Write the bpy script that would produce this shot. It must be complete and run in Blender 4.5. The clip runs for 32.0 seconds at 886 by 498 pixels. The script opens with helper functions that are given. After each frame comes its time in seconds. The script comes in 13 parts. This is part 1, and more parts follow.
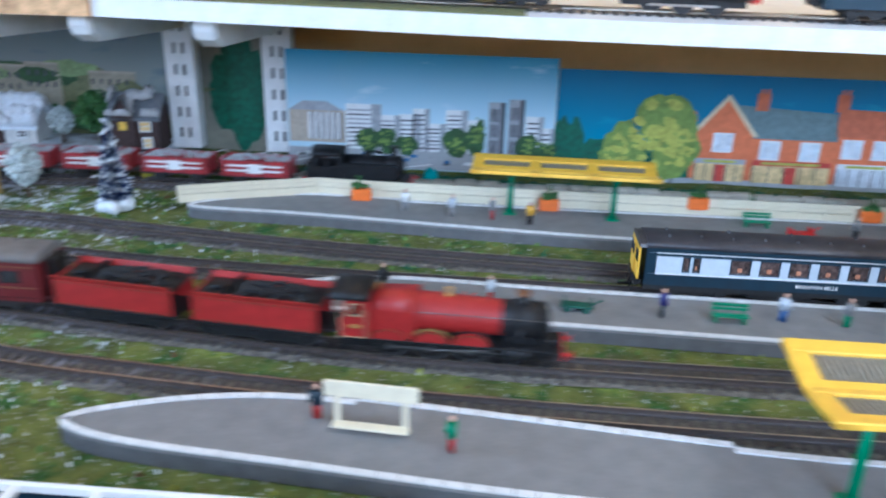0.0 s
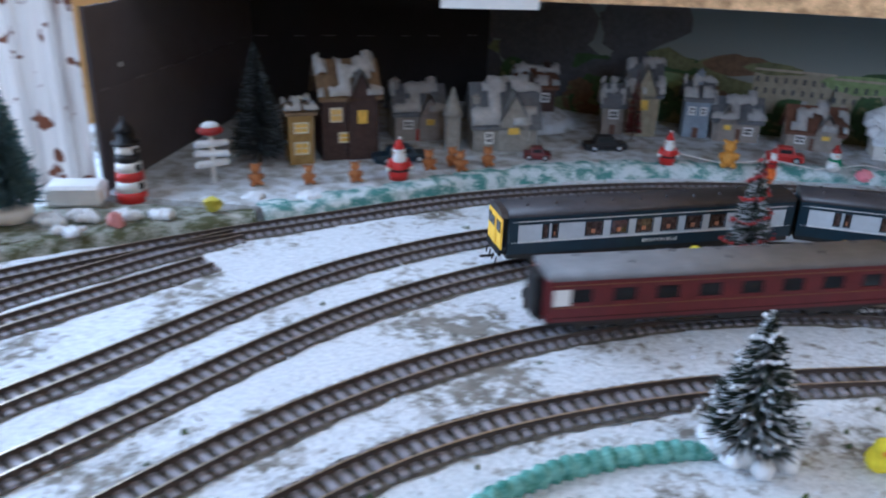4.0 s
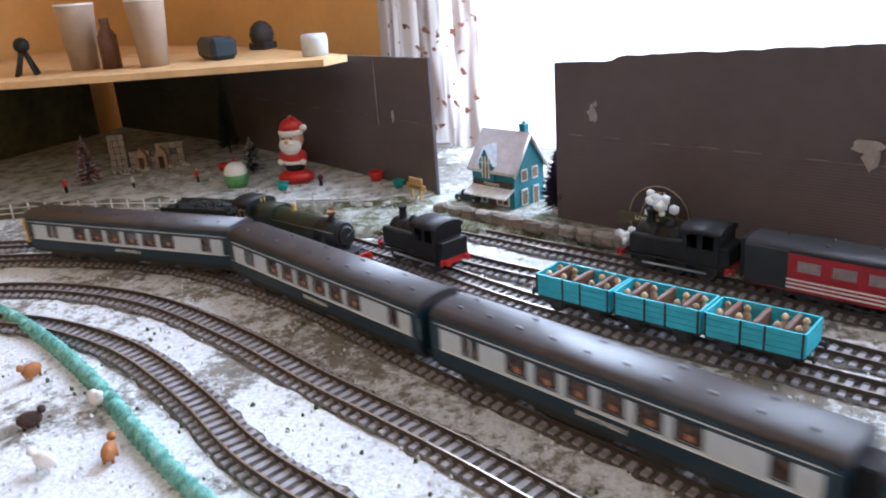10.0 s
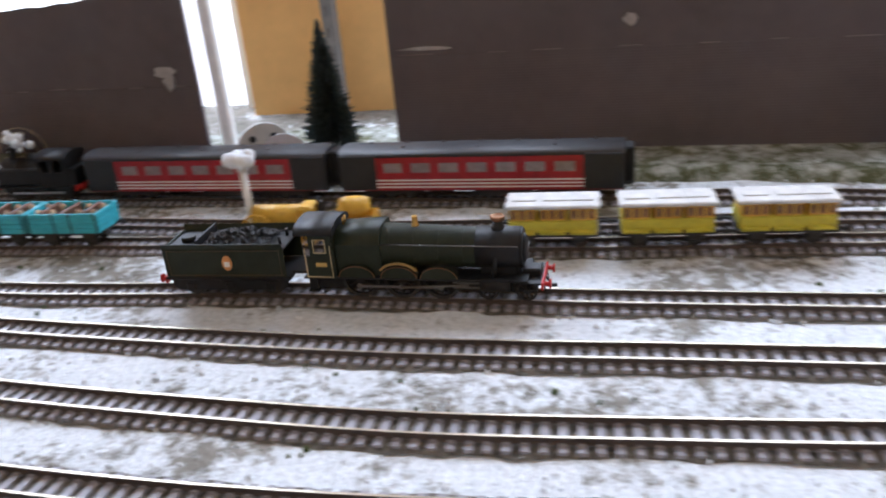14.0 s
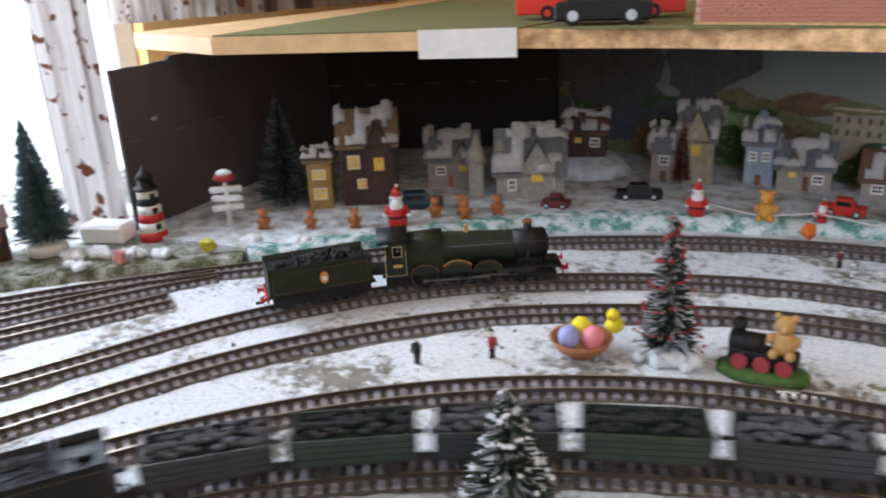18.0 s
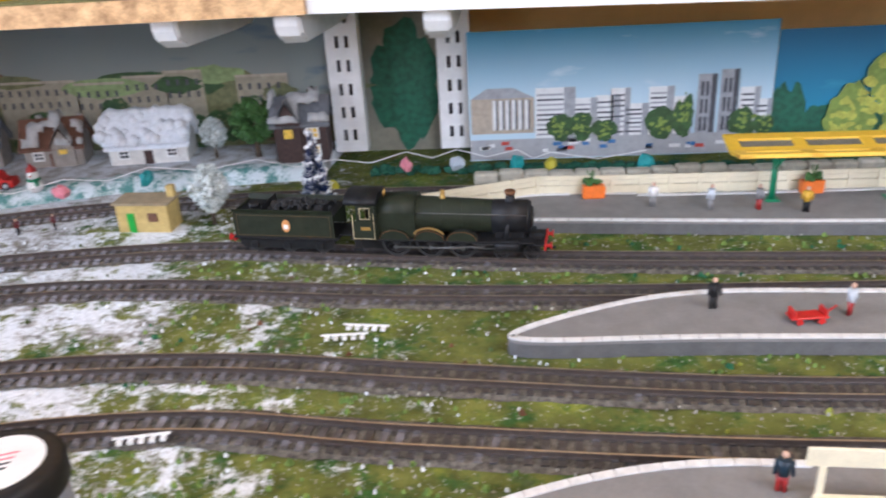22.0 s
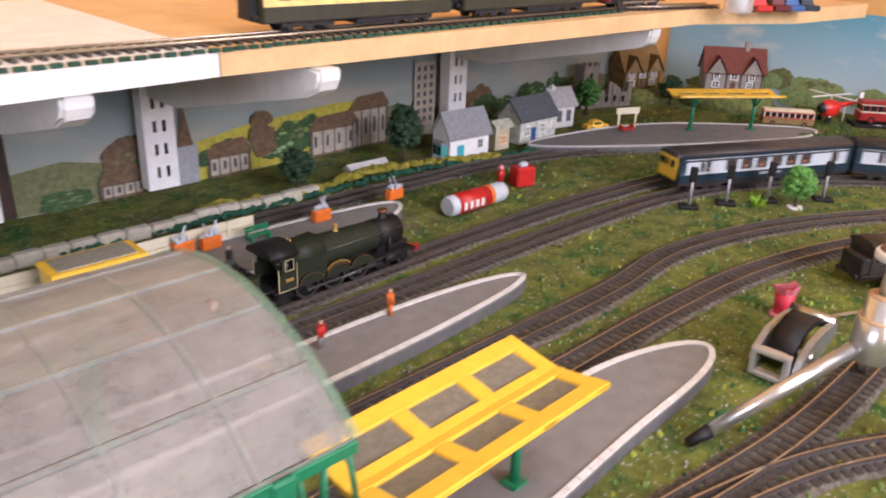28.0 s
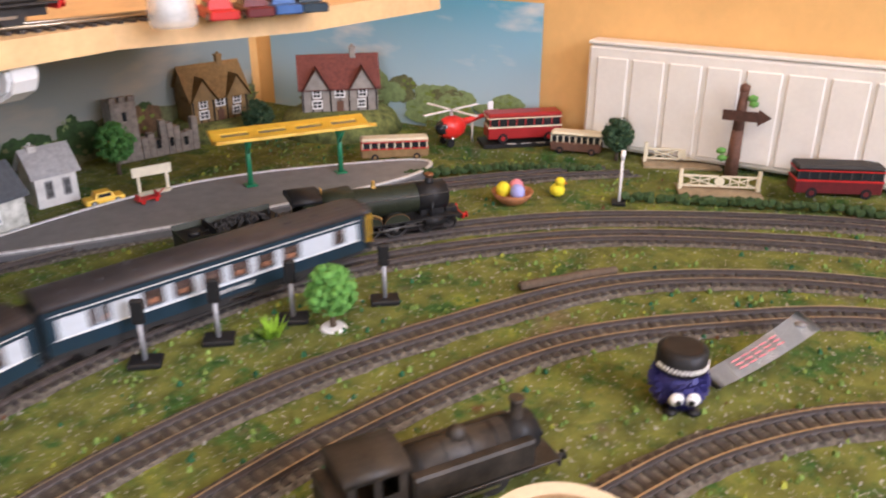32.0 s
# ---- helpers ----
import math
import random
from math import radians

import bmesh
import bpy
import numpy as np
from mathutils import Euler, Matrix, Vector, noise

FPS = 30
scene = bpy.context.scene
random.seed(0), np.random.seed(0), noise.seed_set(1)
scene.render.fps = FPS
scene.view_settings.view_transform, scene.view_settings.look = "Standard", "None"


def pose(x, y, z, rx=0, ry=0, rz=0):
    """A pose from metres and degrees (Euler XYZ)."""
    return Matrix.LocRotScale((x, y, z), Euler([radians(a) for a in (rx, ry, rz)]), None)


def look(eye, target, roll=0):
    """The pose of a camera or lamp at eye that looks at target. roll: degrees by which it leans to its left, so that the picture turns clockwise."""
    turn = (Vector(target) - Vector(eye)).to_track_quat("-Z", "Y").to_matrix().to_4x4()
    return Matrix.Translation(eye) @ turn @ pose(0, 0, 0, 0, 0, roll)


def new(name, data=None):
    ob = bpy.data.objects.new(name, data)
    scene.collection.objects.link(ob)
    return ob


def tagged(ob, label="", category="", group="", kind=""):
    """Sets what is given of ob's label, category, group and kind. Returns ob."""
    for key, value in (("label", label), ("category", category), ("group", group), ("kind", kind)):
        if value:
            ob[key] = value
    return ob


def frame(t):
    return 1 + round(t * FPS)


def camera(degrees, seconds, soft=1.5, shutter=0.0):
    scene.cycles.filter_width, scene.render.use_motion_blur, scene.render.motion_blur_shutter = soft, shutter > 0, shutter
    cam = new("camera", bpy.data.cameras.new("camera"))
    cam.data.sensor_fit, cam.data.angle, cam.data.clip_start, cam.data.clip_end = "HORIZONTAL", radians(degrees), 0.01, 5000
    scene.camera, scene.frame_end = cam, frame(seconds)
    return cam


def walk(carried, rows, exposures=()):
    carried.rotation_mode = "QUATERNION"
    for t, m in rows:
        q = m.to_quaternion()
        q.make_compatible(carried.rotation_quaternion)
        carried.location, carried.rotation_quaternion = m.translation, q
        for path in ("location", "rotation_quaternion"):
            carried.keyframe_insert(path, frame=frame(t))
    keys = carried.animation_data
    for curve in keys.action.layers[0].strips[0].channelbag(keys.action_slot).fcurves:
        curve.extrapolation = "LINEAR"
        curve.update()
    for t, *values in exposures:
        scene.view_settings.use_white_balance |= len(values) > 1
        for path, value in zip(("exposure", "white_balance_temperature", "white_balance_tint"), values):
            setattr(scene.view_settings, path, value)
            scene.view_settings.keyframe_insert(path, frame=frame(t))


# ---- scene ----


# ---- camera ----
cam = camera(58.0, 32.0, soft=2.0, shutter=0.5)
# seconds, place, and heading to the left of +y, pitch and roll in degrees
PATH = [
    (0, 0.0521, -0.3719, 0.2786, 3.75, -22.36, 1.57),
    (0.5, -0.0903, -0.3715, 0.2833, 4.97, -24.08, 3.10),
    (1, -0.2487, -0.3854, 0.2761, -0.84, -23.29, 3.06),
    (1.5, -0.3727, -0.4050, 0.2782, -2.59, -22.72, 3.56),
    (2, -0.4896, -0.3830, 0.2657, 1.01, -23.35, 3.90),
    (2.5, -0.5500, -0.3596, 0.2556, 8.24, -24.03, 2.88),
    (4.5, -0.7447, -0.5614, 0.2753, 27.48, -22.77, 2.66),
    (5, -0.7717, -0.6053, 0.2783, 33.90, -23.77, 3.14),
    (5.5, -0.7902, -0.6317, 0.2630, 41.49, -23.64, 2.08),
    (6, -0.8037, -0.6609, 0.2562, 53.58, -24.27, 1.41),
    (6.5, -0.8251, -0.6949, 0.2538, 64.55, -25.03, 0.90),
    (7, -0.8287, -0.7427, 0.2617, 80.39, -25.36, -0.53),
    (8, -0.8404, -0.8138, 0.2593, 98.37, -23.72, -2.57),
    (8.5, -0.8569, -0.8131, 0.2493, 104.59, -22.04, -2.45),
    (9, -0.8616, -0.8077, 0.2510, 110.60, -19.82, -3.42),
    (9.5, -0.8520, -0.8091, 0.2599, 114.60, -19.50, -4.40),
    (10, -0.8458, -0.7976, 0.2588, 116.28, -19.42, -4.35),
    (10.5, -0.8382, -0.7827, 0.2519, 114.86, -19.58, -4.17),
    (11, -0.8281, -0.7678, 0.2448, 111.81, -20.30, -4.38),
    (11.5, -0.8112, -0.7435, 0.2476, 107.89, -21.61, -4.83),
    (12, -0.8025, -0.7160, 0.2451, 103.89, -22.40, -5.26),
    (12.5, -0.7856, -0.6829, 0.2308, 100.13, -22.18, -4.81),
    (13, -0.7552, -0.6415, 0.2445, 95.69, -23.52, -4.78),
    (13.5, -0.7344, -0.6059, 0.2365, 91.84, -23.17, -4.71),
    (14, -0.7088, -0.5634, 0.2400, 86.41, -23.56, -5.22),
    (14.5, -0.6910, -0.5169, 0.2481, 79.70, -24.12, -5.32),
    (15, -0.6861, -0.5127, 0.2601, 70.37, -24.77, -3.81),
    (15.5, -0.6781, -0.4914, 0.2493, 64.10, -22.04, -4.03),
    (17.5, -0.5363, -0.3892, 0.2767, 44.78, -20.67, -3.30),
    (18, -0.4949, -0.3610, 0.2777, 41.09, -20.34, -2.76),
    (18.5, -0.4490, -0.3388, 0.2886, 38.53, -20.88, -2.49),
    (19, -0.4006, -0.3140, 0.2921, 35.74, -20.84, -2.58),
    (19.5, -0.3476, -0.2986, 0.2992, 32.74, -20.86, -2.41),
    (20, -0.2761, -0.2931, 0.3060, 29.54, -21.07, -1.94),
    (20.5, -0.2396, -0.2921, 0.3045, 25.53, -21.22, -2.14),
    (21, -0.2344, -0.2916, 0.2907, 18.37, -22.25, -3.77),
    (21.5, -0.2031, -0.2962, 0.2816, 9.76, -24.49, -3.91),
    (22, -0.1716, -0.2877, 0.2754, 4.22, -24.39, -3.28),
    (22.5, -0.1437, -0.2807, 0.2758, -0.20, -24.23, -2.36),
    (23, -0.0956, -0.2853, 0.2820, -5.54, -24.63, -2.09),
    (23.5, -0.0177, -0.2983, 0.3027, -7.20, -24.96, -1.27),
    (24, 0.0897, -0.3148, 0.3131, -6.72, -25.27, -2.89),
    (24.5, 0.1812, -0.3099, 0.2931, -8.59, -25.11, -2.69),
    (25, 0.2547, -0.3178, 0.2976, -12.13, -24.96, -1.64),
    (25.5, 0.3290, -0.3371, 0.2996, -15.33, -25.46, -3.02),
    (26, 0.3958, -0.3237, 0.3094, -21.25, -25.23, -1.73),
    (26.5, 0.4285, -0.2899, 0.3033, -32.34, -24.28, 1.04),
    (28.5, 0.6587, -0.2393, 0.3105, -44.94, -23.30, 2.42),
    (29, 0.7400, -0.2551, 0.3105, -44.19, -23.32, 1.34),
    (29.5, 0.7956, -0.2408, 0.3084, -45.06, -23.32, 0.17),
    (30, 0.8590, -0.2014, 0.3073, -49.21, -23.33, 0.15),
    (30.5, 0.9067, -0.1908, 0.2988, -51.81, -23.67, 0.05),
    (31, 0.9628, -0.1766, 0.2882, -55.28, -23.39, 0.10),
    (31.5, 1.0204, -0.1892, 0.2785, -60.46, -23.21, 0.93),
    (32, 1.0889, -0.2247, 0.2885, -60.06, -23.80, 0.01),
]
EXPOSURES = [(0, 0.1, 4600, 9), (1.0, 0.27, 4700, 10), (2.0, -0.02, 4750, 11), (4.5, -0.55, 4900, 12), (5, -0.5, 4950, 12), (6, -0.22, 4950, 12), (7, 0.02, 5000, 12), (9, 0.17, 5300, 14), (11, -0.15, 5550, 16), (13, -0.35, 5700, 16), (16, -0.35, 5700, 16), (19, -0.05, 5800, 13), (23, 0.36, 5650, 22), (24, 0.12, 5750, 24), (25, -0.05, 5750, 26), (26, -0.32, 5900, 29), (29, 0.08, 6200, 27), (32, 0.08, 6200, 26)]
walk(cam, [(t, pose(x, y, z, 90 + pitch, 0, yaw) @ pose(0, 0, 0, 0, 0, roll)) for t, x, y, z, yaw, pitch, roll in PATH], EXPOSURES)

# ---- world and lights ----
world = bpy.data.worlds.new("world")
scene.world = world
world.use_nodes = True
wn = world.node_tree.nodes
sky = wn.new("ShaderNodeTexSky")
sky.sky_type = "NISHITA"
sky.sun_disc = False
sky.sun_elevation, sky.sun_rotation = radians(35), radians(70)
world.node_tree.links.new(sky.outputs[0], wn["Background"].inputs[0])
wn["Background"].inputs[1].default_value = 0.12


def area_lamp(name, eye, target, w, h, power, color, spread=180):
    lamp = bpy.data.lights.new(name, "AREA")
    lamp.shape, lamp.size, lamp.size_y, lamp.energy, lamp.color = "RECTANGLE", w, h, power, color
    lamp.spread = radians(spread)
    ob = new(name, lamp)
    ob.matrix_world = look(eye, target)
    return ob


# daylight through the two windows of the left wall, then two added fill lamps
area_lamp("window_light_a", (-1.86, -1.02, 0.45), (-0.6, -0.95, 0.15), 0.48, 0.85, 16, (0.84, 0.93, 1.0))
area_lamp("window_light_b", (-1.62, -0.15, 0.45), (-0.4, -0.2, 0.15), 0.6, 0.85, 15, (0.84, 0.93, 1.0))
# added fill from an assumed opening behind the camera, spread narrowed off the village
area_lamp("front_fill_light", (1.05, -2.02, 0.98), (1.1, 0.1, 0.0), 1.5, 0.85, 19, (0.93, 0.97, 1.0), 95)
# added warm fill from above for the right side, no fitting there
area_lamp("warm_top_fill", (0.9, -0.62, 1.44), (0.95, -0.3, 0.0), 0.5, 0.5, 12, (1.0, 0.88, 0.7))

# ---- materials ----
MATS = {}


def mk(name, rgb, rough=0.6, metal=0.0, var=0.22, scale=120.0, bump=0.15, rgb2=None, alpha=1.0, spec=0.5, detail=4.0):
    """A node material with variation at two scales and fine relief, in metres of the object."""
    if name in MATS:
        return MATS[name]
    m = bpy.data.materials.new(name)
    m.use_nodes = True
    nt = m.node_tree
    n, l = nt.nodes, nt.links
    b = n["Principled BSDF"]
    b.inputs["Roughness"].default_value, b.inputs["Metallic"].default_value = rough, metal
    b.inputs["Specular IOR Level"].default_value = spec
    tc = n.new("ShaderNodeTexCoord")
    n1, n2 = n.new("ShaderNodeTexNoise"), n.new("ShaderNodeTexNoise")
    n1.inputs["Scale"].default_value, n1.inputs["Detail"].default_value = scale, detail
    n2.inputs["Scale"].default_value, n2.inputs["Detail"].default_value = scale * 6.5, 3.0
    l.new(tc.outputs["Object"], n1.inputs["Vector"])
    l.new(tc.outputs["Object"], n2.inputs["Vector"])
    add = n.new("ShaderNodeMath")
    add.operation = "ADD"
    l.new(n1.outputs["Fac"], add.inputs[0])
    half = n.new("ShaderNodeMath")
    half.operation, half.inputs[1].default_value = "MULTIPLY", 0.5
    l.new(n2.outputs["Fac"], half.inputs[0])
    l.new(half.outputs[0], add.inputs[1])
    ramp = n.new("ShaderNodeValToRGB")
    dark = tuple(c * (1 - var) for c in rgb)
    light = tuple(min(1.0, c * (1 + var)) for c in (rgb2 or rgb))
    ramp.color_ramp.elements[0].position, ramp.color_ramp.elements[0].color = 0.5, (*dark, 1)
    ramp.color_ramp.elements[1].position, ramp.color_ramp.elements[1].color = 1.0, (*light, 1)
    l.new(add.outputs[0], ramp.inputs[0])
    l.new(ramp.outputs[0], b.inputs["Base Color"])
    if bump:
        bp = n.new("ShaderNodeBump")
        bp.inputs["Strength"].default_value, bp.inputs["Distance"].default_value = bump, 0.001
        l.new(n2.outputs["Fac"], bp.inputs["Height"])
        l.new(bp.outputs[0], b.inputs["Normal"])
    if alpha < 1:
        b.inputs["Alpha"].default_value = alpha
    MATS[name] = m
    return m


def clear_plastic(name, rgb, alpha, rough=0.25):
    m = mk(name, rgb, rough, 0, 0.2, 60, 0.1)
    b = m.node_tree.nodes["Principled BSDF"]
    b.inputs["Alpha"].default_value = alpha
    return m


snow_m = mk("snow", (0.74, 0.78, 0.82), 0.85, 0, 0.15, 180, 0.5)
white_m = mk("white_paint", (0.78, 0.78, 0.76), 0.5, 0, 0.08, 60, 0.08)
cream_m = mk("cream_plastic", (0.72, 0.66, 0.48), 0.5, 0, 0.1, 120, 0.1)
yellow_m = mk("yellow_plastic", (0.85, 0.52, 0.04), 0.45, 0, 0.1, 120, 0.1)
green_m = mk("green_plastic", (0.007, 0.19, 0.085), 0.4, 0, 0.15, 200, 0.1)
dkgreen_m = mk("loco_green", (0.019, 0.024, 0.014), 0.5, 0, 0.25, 150, 0.08, spec=0.25)
black_m = mk("black_metal", (0.012, 0.012, 0.013), 0.5, 0.0, 0.35, 160, 0.1, spec=0.3)
gunmetal_m = mk("dark_underframe", (0.022, 0.02, 0.019), 0.65, 0.0, 0.3, 200, 0.2)
coal_m = mk("coal", (0.02, 0.02, 0.021), 0.6, 0, 0.5, 500, 0.8)
steel_m = mk("steel", (0.55, 0.55, 0.54), 0.28, 1.0, 0.1, 80, 0.05)
rail_m = mk("rail_metal", (0.44, 0.38, 0.29), 0.34, 0.8, 0.2, 200, 0.05)
railside_m = mk("rail_side", (0.060, 0.045, 0.038), 0.6, 0.1, 0.3, 200, 0.1)
red_m = mk("red_paint", (0.50, 0.02, 0.015), 0.4, 0, 0.15, 150, 0.08)
locored_m = mk("loco_red", (0.30, 0.018, 0.016), 0.42, 0, 0.18, 150, 0.08)
maroon_m = mk("maroon_paint", (0.11, 0.012, 0.014), 0.4, 0, 0.2, 150, 0.08)
grey_m = mk("grey_paint", (0.22, 0.22, 0.22), 0.6, 0, 0.15, 120, 0.12)
roofgrey_m = mk("roof_grey", (0.17, 0.165, 0.165), 0.55, 0, 0.2, 90, 0.12)
darkroof_m = mk("roof_charcoal", (0.045, 0.04, 0.042), 0.42, 0, 0.25, 90, 0.12)
navy_m = mk("navy_blue", (0.008, 0.026, 0.043), 0.4, 0, 0.15, 120, 0.06)
palegrey_m = mk("pale_grey", (0.50, 0.55, 0.60), 0.42, 0, 0.07, 120, 0.06)
glass_m = mk("dark_window", (0.02, 0.022, 0.025), 0.08, 0, 0.3, 60, 0.0)
warmglass_m = mk("window_interior", (0.03, 0.022, 0.02), 0.12, 0, 0.6, 260, 0.0, (0.10, 0.065, 0.055))
gold_m = mk("brass", (0.62, 0.40, 0.12), 0.35, 0.7, 0.1, 200, 0.05)
orange_m = mk("orange_plastic", (0.75, 0.17, 0.02), 0.45, 0, 0.15, 200, 0.1)
blue_m = mk("blue_paint", (0.03, 0.10, 0.28), 0.45, 0, 0.15, 120, 0.08)
aqua_m = mk("light_blue_paint", (0.05, 0.42, 0.52), 0.5, 0, 0.12, 150, 0.1)
ochre_m = mk("yellow_ochre", (0.62, 0.36, 0.03), 0.45, 0, 0.15, 150, 0.1)
lime_m = mk("mustard_yellow", (0.50, 0.44, 0.03), 0.5, 0, 0.15, 150, 0.1)
brown_m = mk("brown_paint", (0.13, 0.06, 0.035), 0.55, 0, 0.25, 150, 0.15)
pink_m = mk("pink_plastic", (0.75, 0.25, 0.30), 0.45, 0, 0.15, 150, 0.05)
slate_m = mk("slate_roof", (0.14, 0.148, 0.16), 0.7, 0, 0.25, 200, 0.4)
cardboard_m = mk("grey_cardboard", (0.102, 0.086, 0.094), 0.8, 0, 0.16, 9, 0.25)
chip_m = mk("chipboard", (0.52, 0.29, 0.12), 0.75, 0, 0.4, 90, 0.3, (0.62, 0.40, 0.2))
pine_m = mk("pine_board", (0.68, 0.45, 0.22), 0.55, 0, 0.14, 30, 0.12)
wall_m = mk("ochre_wall", (0.78, 0.47, 0.17), 0.85, 0, 0.07, 14, 0.12)
ceil_m = mk("ceiling_white", (0.8, 0.8, 0.78), 0.9, 0, 0.05, 10, 0.1)
bark_m = mk("bark", (0.10, 0.07, 0.045), 0.8, 0, 0.3, 300, 0.4)
leaf_m = mk("leaf_green", (0.045, 0.12, 0.025), 0.7, 0, 0.45, 250, 0.4)
leafl_m = mk("leaf_light_green", (0.10, 0.28, 0.05), 0.7, 0, 0.35, 250, 0.4)
fir_m = mk("fir_green", (0.016, 0.028, 0.026), 0.75, 0, 0.5, 300, 0.3, (0.045, 0.065, 0.064))
stone_m = mk("stone_wall", (0.24, 0.21, 0.18), 0.85, 0, 0.35, 160, 0.5)
render_m = mk("white_render", (0.66, 0.65, 0.61), 0.8, 0, 0.15, 120, 0.3)
brickpaint_m = mk("brick_card", (0.42, 0.15, 0.10), 0.8, 0, 0.2, 120, 0.2)
mortar_m = mk("mortar_card", (0.50, 0.34, 0.25), 0.85, 0, 0.15, 200, 0.2)
tarmac_m = mk("platform_tarmac", (0.20, 0.195, 0.19), 0.8, 0, 0.12, 70, 0.25)
platside_m = mk("platform_wall", (0.11, 0.11, 0.112), 0.75, 0, 0.2, 90, 0.3)
edge_m = mk("white_edging", (0.68, 0.68, 0.67), 0.65, 0, 0.15, 200, 0.15)
skinny_m = mk("plain_tan", (0.55, 0.35, 0.25), 0.6, 0, 0.1, 200, 0.05)
purple_m = mk("deep_blue", (0.03, 0.03, 0.16), 0.55, 0, 0.2, 200, 0.15)


def ground_material():
    m = bpy.data.materials.new("scenic_ground")
    m.use_nodes = True
    nt = m.node_tree
    n, l = nt.nodes, nt.links
    b = n["Principled BSDF"]
    b.inputs["Roughness"].default_value = 0.95
    b.inputs["Specular IOR Level"].default_value = 0.15
    tc = n.new("ShaderNodeTexCoord")
    sep = n.new("ShaderNodeSeparateXYZ")
    l.new(tc.outputs["Object"], sep.inputs[0])

    def noise_tex(scale, detail=4.0, rough=0.6):
        t = n.new("ShaderNodeTexNoise")
        t.inputs["Scale"].default_value, t.inputs["Detail"].default_value, t.inputs["Roughness"].default_value = scale, detail, rough
        l.new(tc.outputs["Object"], t.inputs["Vector"])
        return t.outputs["Fac"]

    def ramp(src, a, c1, z, c2):
        r = n.new("ShaderNodeValToRGB")
        r.color_ramp.elements[0].position, r.color_ramp.elements[0].color = a, (*c1, 1)
        r.color_ramp.elements[1].position, r.color_ramp.elements[1].color = z, (*c2, 1)
        l.new(src, r.inputs[0])
        return r.outputs[0]

    def mix(fac, a, c):
        x = n.new("ShaderNodeMix")
        x.data_type = "RGBA"
        l.new(fac, x.inputs["Factor"])
        l.new(a, x.inputs["A"])
        l.new(c, x.inputs["B"])
        return x.outputs["Result"]

    def math_node(op, a, c):
        x = n.new("ShaderNodeMath")
        x.operation = op
        x.use_clamp = False
        for k, v in ((0, a), (1, c)):
            if isinstance(v, (int, float)):
                x.inputs[k].default_value = v
            else:
                l.new(v, x.inputs[k])
        return x.outputs[0]

    bw = lambda s, a, z: ramp(s, a, (0, 0, 0), z, (1, 1, 1))
    # grass: olive, bright green flock, brown soil
    g1 = ramp(noise_tex(45), 0.3, (0.065, 0.080, 0.020), 0.7, (0.20, 0.215, 0.05))
    grass = mix(bw(noise_tex(17), 0.55, 0.68), g1, ramp(noise_tex(160), 0.3, (0.05, 0.11, 0.02), 0.7, (0.30, 0.33, 0.05)))
    grass = mix(bw(noise_tex(26, 5, 0.7), 0.50, 0.62), grass, ramp(noise_tex(140), 0.3, (0.02, 0.055, 0.012), 0.7, (0.06, 0.15, 0.035)))
    grass = mix(bw(noise_tex(13, 5), 0.60, 0.72), grass, ramp(noise_tex(200), 0.3, (0.11, 0.075, 0.045), 0.7, (0.26, 0.19, 0.12)))
    grass = mix(bw(noise_tex(300, 2), 0.62, 0.68), grass, ramp(noise_tex(90), 0.4, (0.3, 0.29, 0.25), 0.7, (0.5, 0.5, 0.46)))
    grass = mix(bw(noise_tex(15, 6, 0.75), 0.655, 0.72), grass, ramp(noise_tex(180), 0.3, (0.06, 0.026, 0.014), 0.7, (0.16, 0.075, 0.035)))
    # snow over bare tan board and gravel
    bare = ramp(noise_tex(60), 0.3, (0.17, 0.16, 0.135), 0.7, (0.34, 0.32, 0.285))
    bare = mix(bw(noise_tex(240), 0.6, 0.68), bare, ramp(noise_tex(100), 0.4, (0.05, 0.055, 0.035), 0.7, (0.14, 0.13, 0.09)))
    white = ramp(noise_tex(300), 0.25, (0.56, 0.60, 0.63), 0.6, (0.84, 0.88, 0.92))
    cover = math_node("ADD", noise_tex(9, 6, 0.65), math_node("MULTIPLY", noise_tex(110, 4, 0.7), 0.55))
    cover = math_node("ADD", cover, math_node("MINIMUM", math_node("MULTIPLY", math_node("ADD", sep.outputs["X"], 1.15), 0.28), 0.0))
    snow = mix(bw(cover, 0.65, 0.76), bare, white)
    # where the snow ends: along x, with patches
    edge = math_node("ADD", math_node("MULTIPLY", sep.outputs["X"], 2.6), math_node("MULTIPLY", math_node("SUBTRACT", noise_tex(22, 7, 0.8), 0.5), 4.6))
    edge = math_node("ADD", edge, math_node("MULTIPLY", sep.outputs["Y"], 0.6))
    col = mix(bw(math_node("ADD", edge, 1.15), 0.0, 0.3), snow, grass)
    l.new(col, b.inputs["Base Color"])
    bp = n.new("ShaderNodeBump")
    bp.inputs["Strength"].default_value, bp.inputs["Distance"].default_value = 0.9, 0.002
    l.new(noise_tex(260, 5, 0.7), bp.inputs["Height"])
    l.new(bp.outputs[0], b.inputs["Normal"])
    return m


ground_m = ground_material()
import itertools

# ---- builders ----
def mesh_of(bm, *mats):
    me = bpy.data.meshes.new("mesh")
    bm.to_mesh(me)
    bm.free()
    for m in mats:
        me.materials.append(m)
    return me


def part(name, bm, material, parent, label=""):
    me = mesh_of(bm, *(material if isinstance(material, (list, tuple)) else [material])) if isinstance(bm, bmesh.types.BMesh) else bm
    ob = new(name, me)
    ob.parent = parent
    if label:
        ob["label"] = label
    return ob


